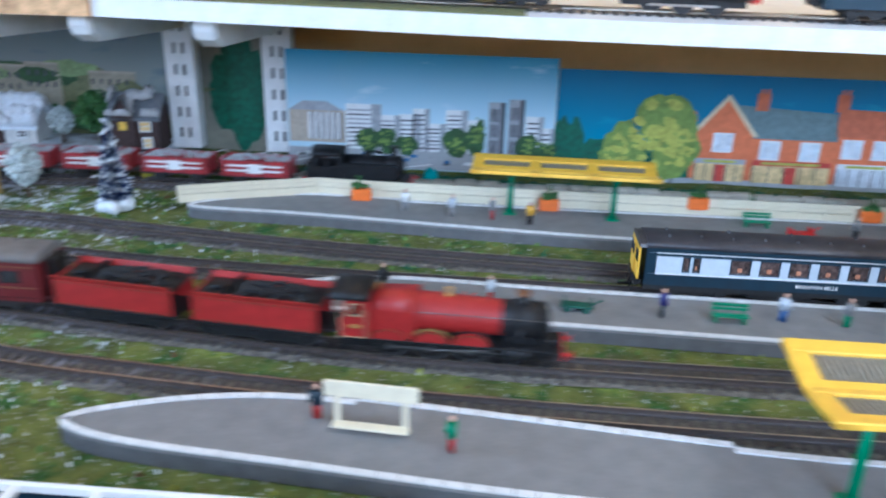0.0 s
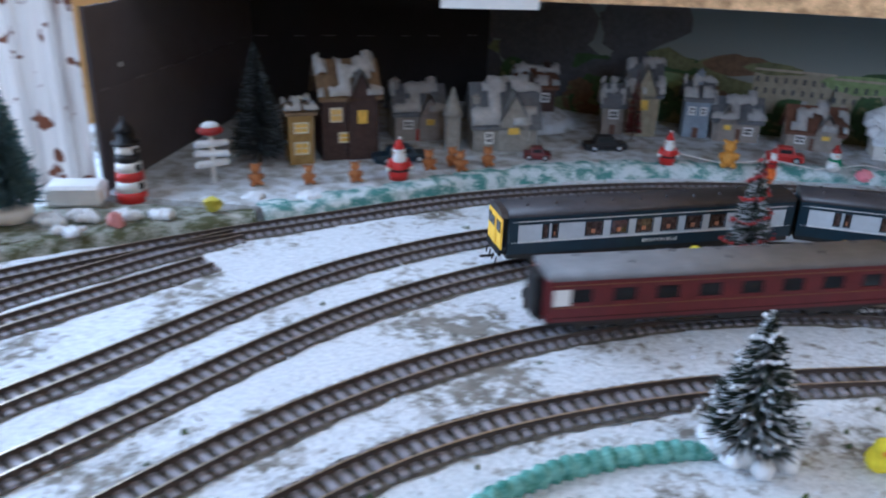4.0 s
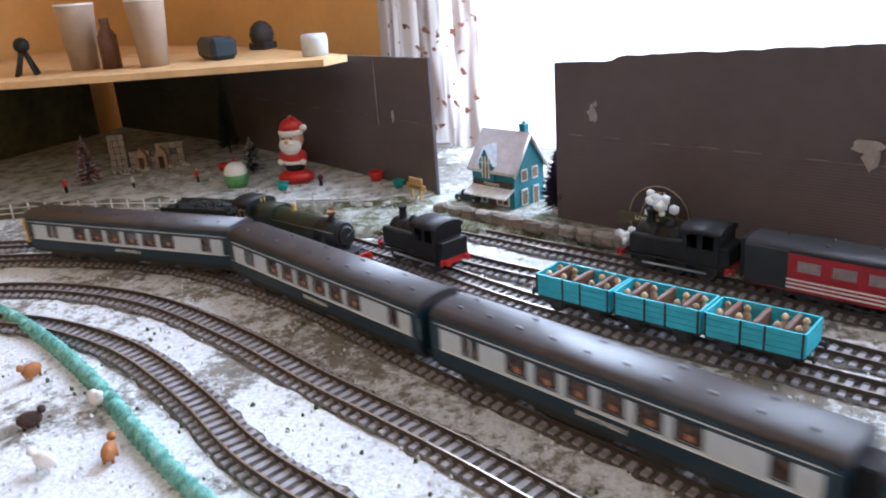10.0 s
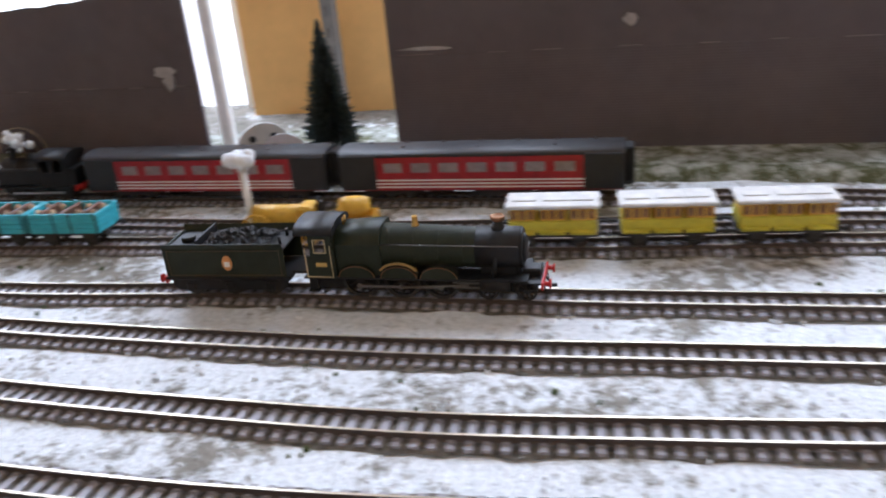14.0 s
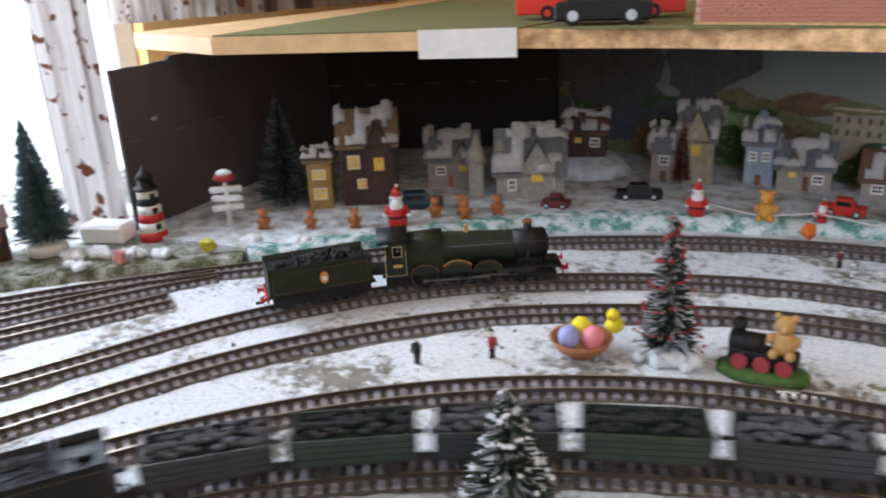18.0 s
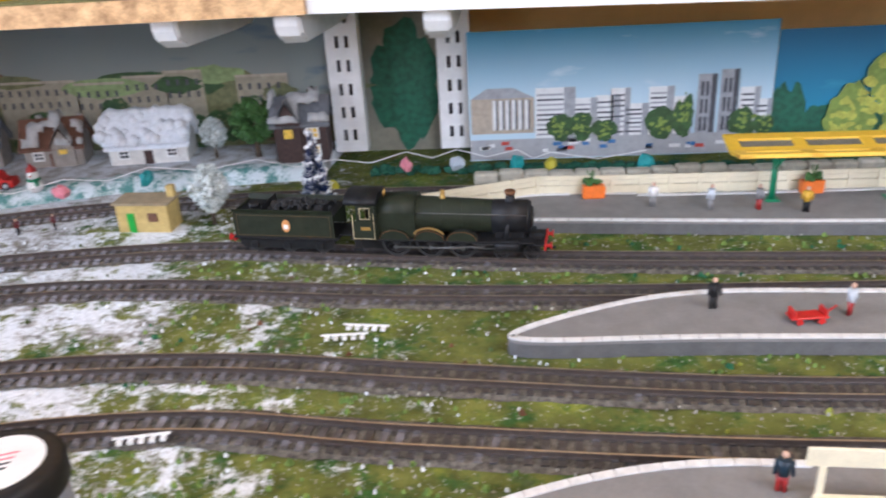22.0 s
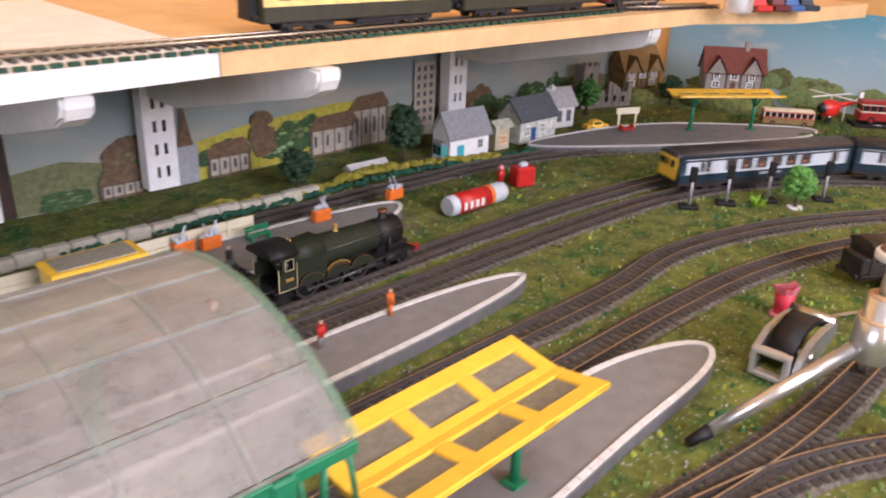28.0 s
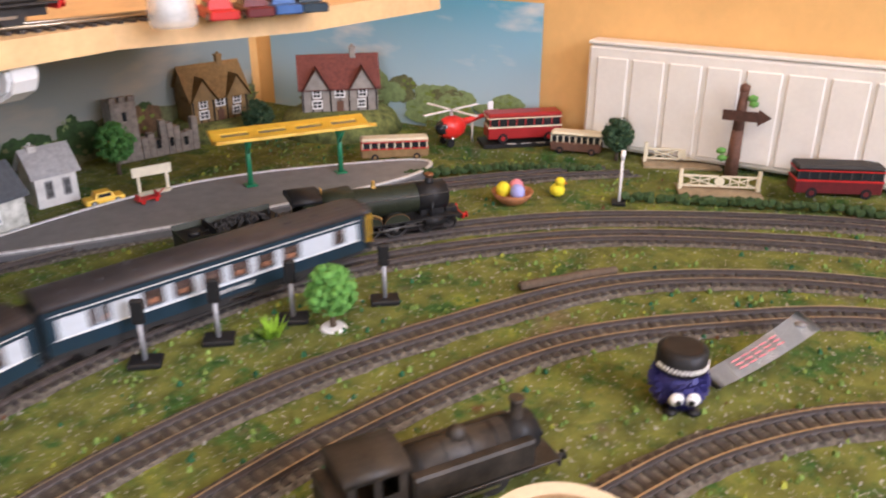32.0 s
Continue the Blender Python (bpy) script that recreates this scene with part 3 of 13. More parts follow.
def track(name, line, label, near=None):
    """Two rails with chairs and sleepers along a line; near: the stretch of x and y in which every sleeper is a piece of its own."""
    tr = thing(name, Matrix(), label, "track", "railway tracks")
    n = len(line.xy)
    pts = np.r_[line.xy, line.xy[:1]] if line.closed else line.xy
    pts = pts[::2] if not line.closed else np.r_[line.xy[::2], line.xy[:1]]
    d = np.gradient(pts, axis=0)
    if line.closed:
        d[0] = d[-1] = pts[1] - pts[-2]
    d /= np.linalg.norm(d, axis=1)[:, None]
    nr = np.stack([-d[:, 1], d[:, 0]], 1)
    for side in (-1, 1):
        verts, faces = [], []
        for k, (p, q) in enumerate(zip(pts, nr)):
            c = p + q * side * 0.0083
            for o, z in ((-0.0013, 0.0024), (-0.0007, 0.0036), (-0.0007, RAIL), (0.0007, RAIL), (0.0007, 0.0036), (0.0013, 0.0024)):
                verts.append((c[0] + q[0] * o, c[1] + q[1] * o, z))
        for k in range(len(pts) - 1):
            for e in range(5):
                a = k * 6 + e
                faces.append((a, a + 1, a + 7, a + 6))
        me = bpy.data.meshes.new("rail")
        me.from_pydata(verts, [], faces)
        me.materials.append(railside_m)
        me.materials.append(rail_m)
        me.polygons.foreach_set("material_index", [1 if k % 5 == 2 else 0 for k in range(len(faces))])
        part("rail", me, None, tr)
    # a bed of ballast, half buried on the snow side
    verts, faces, rnd = [], [], random.Random(7)
    keep = [k for k in range(len(pts)) if pts[k][1] > -1.6]
    for k in keep:
        for o, z in ((-0.021, 0.0), (-0.0165, 0.0015), (0.0, 0.0018), (0.0165, 0.0015), (0.021, 0.0)):
            low = pts[k][0] < -0.34
            j = rnd.uniform(-0.0012, 0.0012) * (1.5 if low else 1.0)
            o *= 0.82 if low else 0.9
            verts.append((pts[k][0] + nr[k][0] * (o + j), pts[k][1] + nr[k][1] * (o + j), (z * 0.75 if low else z) + rnd.uniform(-0.0003, 0.0003)))
    for i in range(len(keep) - 1):
        if keep[i + 1] == keep[i] + 1:
            for e in range(4):
                a = i * 5 + e
                faces.append((a, a + 1, a + 6, a + 5))
    if faces:
        me = bpy.data.meshes.new("ballast_bed")
        me.from_pydata(verts, [], faces)
        me.materials.append(bed_m)
        part("ballast_bed", me, None, tr, "grey-brown ballast bed")
    # sleepers
    jv, jf, own = [], [], 0
    base = np.array([v.co[:] for v in sleeper_mesh.vertices])
    bf = [tuple(p.vertices) for p in sleeper_mesh.polygons]
    s = 0.004
    while s < line.length - 0.004:
        a, b = line.at(s - 0.003), line.at(s + 0.003)
        p, t = line.at(s), (b - a) / np.linalg.norm(b - a)
        if near and own < 260 and near[0] < p[0] < near[1] and near[2] < p[1] < near[3]:
            ob = new("sleeper", sleeper_mesh)
            ob.parent = tr
            ob.matrix_basis = pose(p[0], p[1], 0, 0, 0, math.degrees(math.atan2(t[1], t[0])))
            own += 1
        elif p[1] > -1.75:
            o = len(jv)
            jv += [(p[0] + t[0] * v[0] - t[1] * v[1], p[1] + t[1] * v[0] + t[0] * v[1], v[2]) for v in base]
            jf += [tuple(i + o for i in f) for f in bf]
        s += 0.0088
    me = bpy.data.meshes.new("sleepers")
    me.from_pydata(jv, [], jf)
    me.materials.append(sleeper_m)
    tagged(part("sleepers", me, None, tr), kind="stuff")
    return tr


sleeper_mesh = sleeper_template()
tl = "model railway track with bronze rails on dark plastic sleepers"
track("track_green_express", C_LINE, tl, (-1.35, 0.3, -0.95, 0.4))
track("track_pullman", T4_LINE, tl, (-1.3, 0.2, -0.9, 0.4))
track("track_maroon", T5_LINE, tl, (-1.2, 0.5, -0.9, 0.3))
track("track_goods", T6_LINE, tl, (-1.15, 0.5, -0.9, 0.2))
track("track_outer", O_LINE, tl)
track("track_siding_a", T2_LINE, tl, (-1.5, -1.0, -1.2, 0.2))
track("track_siding_b", T3_LINE, tl)
track("track_branch", T7_LINE, tl, (0.5, 1.7, -0.5, 0.2))
track("track_branch_b", T7B_LINE, tl)


# ---- platforms ----
def platform(name, outline, h, label, top, edge=0.0045):
    outline = [tuple(q) for q in catmull(outline, 0.012, True)]
    p = thing(name, Matrix(), label, "platform", kind="structure")
    bm = B()
    prism(bm, outline, 0, h)
    part("platform_wall", bm, platside_m, p)
    c = np.mean(outline, axis=0)
    inner = [tuple(np.array(q) + (c - np.array(q)) / np.linalg.norm(c - np.array(q)) * 0.0) for q in outline]
    bm = B()
    prism(bm, inner, h + 0.0002, h + 0.0022)
    part("platform_surface", bm, top, p)
    em = B()
    n = len(outline)
    for k in range(n):
        a, b = np.array(outline[k]), np.array(outline[(k + 1) % n])
        L = np.linalg.norm(b - a)
        m = 1
        t = (b - a) / L
        nn = np.array((-t[1], t[0]))
        if (c - (a + b) / 2) @ nn < 0:
            nn = -nn
        for i in range(m):
            q = a + t * (i + 0.5) * L / m + nn * edge / 2
            box(em, (q[0], q[1], h + 0.0029), (L / m - 0.0007, edge, 0.0011), 0, math.degrees(math.atan2(t[1], t[0])))
    return p, em


P1 = [(-0.265, 0.352), (-0.14, 0.345), (0.136, 0.322), (0.5, 0.312), (0.9, 0.312), (1.06, 0.33), (1.13, 0.375), (1.05, 0.392), (0.5, 0.398), (-0.05, 0.40), (-0.14, 0.41)]
P2 = [(-0.178, 0.150), (-0.043, 0.147), (0.2, 0.138), (0.49, 0.128), (0.8, 0.131), (1.0, 0.143), (1.09, 0.158), (1.10, 0.166), (1.078, 0.174), (1.0, 0.187), (0.78, 0.19), (0.5, 0.196), (0.1, 0.206), (-0.047, 0.210), (-0.12, 0.185)]
P3 = [(-0.201, -0.007), (-0.186, -0.016), (-0.156, -0.024), (-0.110, -0.029), (-0.05, -0.034), (0.06, -0.045), (0.3, -0.055), (0.685, -0.055), (0.87, -0.043), (0.965, -0.034), (1.03, -0.031), (1.075, -0.026), (1.104, -0.016), (1.112, -0.006), (1.10, 0.004), (1.064, 0.018), (1.016, 0.029), (0.968, 0.030), (0.8, 0.014), (0.5, 0.006), (0.244, 0.004), (0.123, 0.015), (0.06, 0.022), (0.0, 0.028), (-0.057, 0.034), (-0.094, 0.031), (-0.131, 0.023), (-0.167, 0.009)]
for nm, out, lab in (("platform_far", P1, "grey model station platform with a cream fence"), ("platform_middle", P2, "grey model island platform with white edging and pointed ends"), ("platform_near", P3, "grey model island platform with white edging and rounded ends")):
    p, em = platform(nm, out, 0.0095, lab, tarmac_m)
    part("edging", em, edge_m, p, "white painted edging stones")
P4 = [(1.40, 0.45), (1.47, 0.452), (1.66, 0.41), (1.80, 0.30), (1.86, 0.225), (1.80, 0.215), (1.67, 0.272), (1.55, 0.335)]
p, em = platform("platform_country", P4, 0.007, "grey model country platform with white edging", tarmac_m, 0.004)
part("edging", em, edge_m, p)

# ---- shelf ----
SZ = 0.192


def shelf():
    sh = thing("shelf", Matrix(), "pine and chipboard shelf with a white front edge above the layout", "shelf", kind="structure")
    segs = [([(-1.36, 0.12), (-1.2, 0.112), (-0.93, 0.255), (-0.93, 0.62), (-1.36, 0.62)], pine_m, "pine shelf board"),
            ([(-0.929, 0.256), (-0.80, 0.30), (-0.645, 0.322), (-0.312, 0.332), (-0.312, 0.62), (-0.929, 0.62)], chip_m, "raw chipboard shelf board"),
            ([(-0.311, 0.335), (0.07, 0.290), (0.58, 0.262), (0.86, 0.272), (0.86, 0.62), (-0.311, 0.62)], white_m, "shelf board with a white painted edge"),
            ([(0.861, 0.272), (1.36, 0.250), (1.46, 0.247), (1.59, 0.185), (1.76, 0.165), (1.76, 0.62), (0.861, 0.62)], pine_m, "pine shelf board")]
    for pts, m, lab in segs:
        bm = B()
        prism(bm, pts, SZ, SZ + 0.017)
        part("shelf_board", bm, m, sh, lab)
    for pts in ([(-1.2, 0.114), (-0.93, 0.257), (-0.93, 0.60), (-1.3, 0.60)], [(-0.92, 0.262), (-0.645, 0.324), (-0.32, 0.334), (-0.32, 0.6), (-0.92, 0.6)], [(-0.30, 0.337), (0.07, 0.293), (0.07, 0.6), (-0.30, 0.6)]):
        bm = B()
        prism(bm, pts, SZ + 0.0172, SZ + 0.0187)
        part("grass_mat", bm, mk("grass_mat", (0.15, 0.155, 0.055), 0.9, 0, 0.3, 300, 0.6), sh, "green grass mat")
    bm = B()
    box(bm, (-0.968, 0.229, SZ + 0.006), (0.092, 0.004, 0.026), 0, 27.9)
    part("edge_strip", bm, white_m, sh, "white edge strip")
    return sh


shelf()


def upright(x, front=None, z1=SZ - 0.004):
    """A slotted steel wall upright with its bracket arm."""
    u = thing("shelf_upright", pose(x, 0.585, 0), "white slotted steel shelf upright on the wall", "shelf upright", "shelf uprights")
    bm = B()
    w, d, t = 0.034, 0.018, 0.0015
    rows, hole = 7, 0.0125
    pitch = (z1 - 0.01) / rows
    # front plate in strips, so that the slots go through
    for xx, ww in ((-0.0122, 0.0096), (0, 0.0064), (0.0122, 0.0096)):
        box(bm, (xx, -d, 0.01 + (z1 - 0.01) / 2), (ww, t, z1 - 0.01))
    for sx in (-0.0053, 0.0053):
        for k in range(rows):
            box(bm, (sx, -d, 0.01 + k * pitch + (pitch - hole) / 2), (0.0042, t, pitch - hole))
    for sx in (-w / 2, w / 2):
        box(bm, (sx, -d / 2, 0.01 + (z1 - 0.01) / 2), (t, d, z1 - 0.01))
    part("channel", bm, white_m, u)
    bm = B()
    box(bm, (0, -0.0015, 0.01 + (z1 - 0.01) / 2), (w * 0.86, 0.002, z1 - 0.012))
    part("channel_back", bm, mk("shadow_grey", (0.16, 0.16, 0.16), 0.8), u)
    if front is not None:
        part("bracket", bracket_arm(front - 0.585, 0.080 if x > 0.5 else 0.036), white_m, u, "deep white steel bracket arm")
    return u


def bracket_arm(y1, deep=0.080):
    """A folded steel arm, deep at the wall and tapering to the shelf's front."""
    bm = B()
    prof = [(-0.019, SZ - 0.001), (-0.019, SZ - deep), (-0.085, SZ - deep + 0.002), (y1 + 0.020, SZ - 0.026), (y1 + 0.004, SZ - 0.018), (y1, SZ - 0.010), (y1, SZ - 0.001)]
    extrude_x(bm, prof, -0.011, 0.011)
    bmesh.ops.bevel(bm, geom=[e for e in bm.edges if abs(e.verts[0].co.x - e.verts[1].co.x) < 1e-6], offset=0.0025, segments=2, affect="EDGES")
    return bm


for x, y in ((-0.330, 0.345), (-0.212, 0.338), (0.762, 0.275), (0.945, 0.258), (1.395, 0.256)):
    upright(x, y)
solid("shelf_bracket", bracket_arm(0.348 - 0.585, 0.036), white_m, "white steel bracket arm under the shelf", "bracket", pose(-0.43, 0.585, 0))
# ---- rolling stock; local x is ahead, z = 0 at the rail head ----
def wheelset(parent, x, r=0.006, w=0.0165):
    bm = B()
    for y in (-w / 2, w / 2):
        cyl(bm, (x, y - 0.0011, r), (x, y + 0.0011, r), r, seg=14)
        cyl(bm, (x, y - 0.0016, r), (x, y + 0.0016, r), r * 0.45, seg=8)
    cyl(bm, (x, -w / 2, r), (x, w / 2, r), 0.0012, seg=6)
    part("wheelset", bm, gunmetal_m, parent)


def buffers(bm, x, way, z=0.0135):
    for y in (-0.0115, 0.0115):
        cyl(bm, (x, y, z), (x + way * 0.0045, y, z), 0.0014, seg=8)
        cyl(bm, (x + way * 0.0045, y, z), (x + way * 0.0055, y, z), 0.0029, seg=10)


def bogie(parent, x, wb=0.034):
    b = B()
    for y in (-0.0125, 0.0125):
        box(b, (x, y, 0.0075), (wb + 0.014, 0.002, 0.0045), 0.0006)
        for k in (-wb / 2, wb / 2):
            box(b, (x + k, y, 0.006), (0.006, 0.003, 0.006), 0.0006)
        box(b, (x, y, 0.005), (0.009, 0.0025, 0.005), 0.0005)
    box(b, (x, 0, 0.0085), (0.012, 0.024, 0.003))
    part("bogie", b, gunmetal_m, parent)
    for k in (-wb / 2, wb / 2):
        wheelset(parent, x + k)


def roof_profile(w, z0, z1, n=9):
    out = [(-w / 2, z0)]
    for k in range(n + 1):
        a = math.pi * k / n
        out.append((-w / 2 * math.cos(a), z0 + (z1 - z0) * math.sin(a) ** 0.75 if 0 < k < n else z0))
    return out[1:]


def coach(name, L, style, label, group, ends=(None, None)):
    """A bogie coach; style: dict of body, band, roof, windows and lining."""
    c = thing(name, Matrix(), label, "railway coach", group)
    w = 0.0365
    z0, z1, zr = style.get("heights", (0.0105, 0.0415, 0.0505))
    h = L / 2 - 0.004
    st = style
    bm = B()
    # sides with real openings: sill panel, waist panels between the windows, cantrail
    wins = st["windows"]
    wz0, wz1 = st["wz"]
    band = st.get("band", (z0, wz0 - 0.004))
    for y in (-w / 2 + 0.0006, w / 2 - 0.0006):
        box(bm, (0, y, (z0 + band[1]) / 2), (2 * h, 0.0012, band[1] - z0))
    part("lower_panel", bm, st["lower"], c)
    bm = B()
    for y in (-w / 2 + 0.0006, w / 2 - 0.0006):
        lo = band[1]
        box(bm, (0, y, (lo + wz0) / 2), (2 * h, 0.0012, wz0 - lo))
        cuts = [-h] + [v for x, ww in wins for v in (x - ww / 2, x + ww / 2)] + [h]
        for a, b in zip(cuts[::2], cuts[1::2]):
            if b - a > 1e-4:
                box(bm, ((a + b) / 2, y, (wz0 + wz1) / 2), (b - a, 0.0012, wz1 - wz0))
    part("window_panel", bm, st["mid"], c)
    bm = B()
    for y in (-w / 2 + 0.0006, w / 2 - 0.0006):
        box(bm, (0, y, (wz1 + z1) / 2), (2 * h, 0.0012, z1 - wz1))
    part("cantrail", bm, st["top"], c)
    for x, ww in wins:
        for y in (-w / 2 + 0.0014, w / 2 - 0.0014):
            bm = B()
            box(bm, (x, y, (wz0 + wz1) / 2), (ww, 0.0006, wz1 - wz0))
            part("window", bm, st.get("glass", glass_m), c)
    if "lamp" in st:  # table lamps behind the windows
        for x, ww in wins[1:-1]:
            for y in (-w / 2 + 0.0009, w / 2 - 0.0009):
                bm = B()
                box(bm, (x, y, wz0 + 0.0032), (ww * 0.24, 0.0012, 0.0034), 0.0004)
                part("table_lamp", bm, mk("pink_lampshade", (0.48, 0.20, 0.10), 0.5), c, "small pink table lamp")
    if "frame" in st:
        for x, ww in wins:
            for y in (-w / 2 - 0.0002, w / 2 + 0.0002):
                bm = B()
                lattice(bm, x, y, (wz0 + wz1) / 2, ww, wz1 - wz0, 0.0007, 0.0005)
                part("window_frame", bm, st["frame"], c)
    for x in (-h, h):
        bm = B()
        box(bm, (x, 0, (z0 + z1) / 2), (0.0014, w - 0.003, z1 - z0))
        part("end_wall", bm, st.get("end", st["lower"]), c)
    bm = B()
    extrude_x(bm, roof_profile(w + 0.0006, z1, zr), -h - 0.0008, h + 0.0008, smooth=True)
    part("roof", bm, st["roof"], c)
    nv = st.get("vents", 7)
    for k in range(nv):
        for y in (-0.0075, 0.0075) if k % 2 else (0.0065,):
            bm = B()
            x = -h + (k + 0.7) * 2 * h / (nv + 0.4)
            zv = z1 + (zr - z1) * math.sqrt(1 - (2 * y / w) ** 2) ** 0.75
            cyl(bm, (x, y, zv - 0.0015), (x, y, zv + 0.0014), 0.0013, seg=8)
            part("roof_vent", bm, darkroof_m, c)
    for z, m, th in st.get("lines", ()):
        bm = B()
        for y in (-w / 2 - 0.0002, w / 2 + 0.0002):
            box(bm, (0, y, z), (2 * h - 0.004, 0.0005, th))
        part("lining", bm, m, c)
    bm = B()
    box(bm, (0, 0, (0.0092 + z0 + 0.001) / 2), (2 * h, 0.031, z0 - 0.0082))
    box(bm, (0.02, 0, 0.0072), (0.05, 0.026, 0.006), 0.001)
    box(bm, (-0.035, 0.005, 0.0068), (0.022, 0.018, 0.0065), 0.001)
    for y in (-0.013, 0.013):
        box(bm, (0.0, y, 0.0042), (0.075, 0.0012, 0.0012))
        for x in (-0.046, 0.046):
            cyl(bm, (x * 0.8, y, 0.0042), (x * 1.2, y, 0.0092), 0.0007, None, 6)
    part("underframe", bm, gunmetal_m, c)
    bogie(c, -h + 0.042)
    bogie(c, h - 0.042)
    bm = B()
    buffers(bm, h, 1)
    buffers(bm, -h, -1)
    part("buffers", bm, gunmetal_m, c)
    for way in (-1, 1):
        if way not in ends:
            bm = B()
            box(bm, (way * (h + 0.004), 0, 0.027), (0.008, 0.019, 0.031), 0.0012)
            part("corridor_connector", bm, black_m, c)
    return c


def even(n, a, b, w):
    return [(a + (b - a) * k / (n - 1), w) for k in range(n)]


PULL = dict(lower=navy_m, mid=palegrey_m, top=navy_m, roof=darkroof_m, glass=warmglass_m, end=navy_m, lamp=1, frame=navy_m, heights=(0.0140, 0.0448, 0.0515), vents=10, band=(0.0140, 0.0232), wz=(0.0264, 0.0384),
            windows=sorted([(-0.1, 0.0095)] + even(6, -0.055, 0.055, 0.0148) + [(0.088, 0.005), (0.096, 0.005)]), lines=((0.0240, white_m, 0.0005), (0.0412, white_m, 0.0005)))
MARN = dict(lower=maroon_m, mid=maroon_m, top=maroon_m, roof=roofgrey_m, glass=glass_m, heights=(0.0125, 0.0425, 0.0500), band=(0.0125, 0.020), wz=(0.0260, 0.0360),
            windows=even(8, -0.108, 0.108, 0.0165), lines=((0.0232, mk("dull_gold_line", (0.20, 0.10, 0.04), 0.5), 0.0005), (0.0392, mk("dull_gold_line", (0.20, 0.10, 0.04)), 0.0005), (0.0155, mk("lining_dark", (0.05, 0.006, 0.006)), 0.0006)))
VIRG = dict(lower=mk("train_red", (0.30, 0.014, 0.022), 0.4), mid=mk("train_red", (0.30, 0.014, 0.022)), top=mk("train_red", (0.30, 0.014, 0.022)), roof=mk("roof_dark", (0.026, 0.025, 0.028), 0.5), glass=mk("pale_window", (0.28, 0.25, 0.26), 0.2),
            end=black_m, heights=(0.0105, 0.0395, 0.0455), band=(0.0105, 0.0185), wz=(0.0258, 0.0345), windows=even(7, -0.072, 0.072, 0.0165), lines=((0.0135, white_m, 0.0011), (0.0165, white_m, 0.0011), (0.0195, white_m, 0.0011)))


def boiler_parts(lo, r, x0, x1, z, smoke, mat, cabx):
    bm = B()
    cyl(bm, (x0, 0, z), (x1, 0, z), r, seg=24)
    part("boiler", bm, mat, lo)
    bm = B()
    cyl(bm, (x1, 0, z), (x1 + smoke, 0, z), r * 1.02, seg=24)
    cyl(bm, (x1 + smoke, 0, z), (x1 + smoke + 0.0022, 0, z), r * 0.82, r * 0.7, seg=20)
    part("smokebox", bm, black_m, lo)
    for k in range(4):
        x = x0 + (x1 - x0) * (k + 0.4) / 4
        bm = B()
        cyl(bm, (x, 0, z), (x + 0.0009, 0, z), r * 1.025, seg=24)
        part("boiler_band", bm, black_m, lo)


def arch(bm, x, y, z, r, hgt, th, wid, n=14, a0=0.0, a1=1.0):
    """A thin curved strip standing over (x, z), th deep in y."""
    rows = []
    for k in range(n + 1):
        a = math.pi * (a0 + (a1 - a0) * k / n)
        c, q = math.cos(a), math.sin(a)
        rows.append([bm.verts.new((x + (r + dr) * c, y + dy, z + (hgt + dr) * q)) for dr, dy in ((0, -th / 2), (wid, -th / 2), (wid, th / 2), (0, th / 2))])
    for p, q in zip(rows, rows[1:]):
        for k in range(4):
            bm.faces.new((p[k], p[(k + 1) % 4], q[(k + 1) % 4], q[k]))
    bm.faces.new(rows[0])
    bm.faces.new(rows[-1][::-1])
    bmesh.ops.recalc_face_normals(bm, faces=bm.faces)


def spoked(bm, x, y, r, n=10):
    """A spoked wheel with its tyre, hub and balance weight."""
    for k in range(20):
        a, b = 2 * math.pi * k / 20, 2 * math.pi * (k + 1) / 20
        v = [bm.verts.new((x + q * math.cos(t), y + dy, r + q * math.sin(t))) for t in (a, b) for q, dy in ((r, -0.0013), (r, 0.0013), (r * 0.82, 0.0013), (r * 0.82, -0.0013))]
        for i in range(4):
            bm.faces.new((v[i], v[(i + 1) % 4], v[4 + (i + 1) % 4], v[4 + i]))
    for k in range(n):
        a = 2 * math.pi * k / n
        cyl(bm, (x, y, r), (x + r * 0.85 * math.cos(a), y, r + r * 0.85 * math.sin(a)), 0.0006, 0.0005, 5)
    cyl(bm, (x, y - 0.0018, r), (x, y + 0.0018, r), r * 0.24, None, 10)


pale_line_m = mk("cream_lining", (0.50, 0.42, 0.25), 0.5, 0, 0.1, 200, 0)
copper_m = mk("copper", (0.24, 0.12, 0.06), 0.4, 0.7, 0.15, 200, 0.05)
dullsteel_m = mk("dull_steel", (0.16, 0.155, 0.15), 0.4, 0.7, 0.2, 150, 0.05)


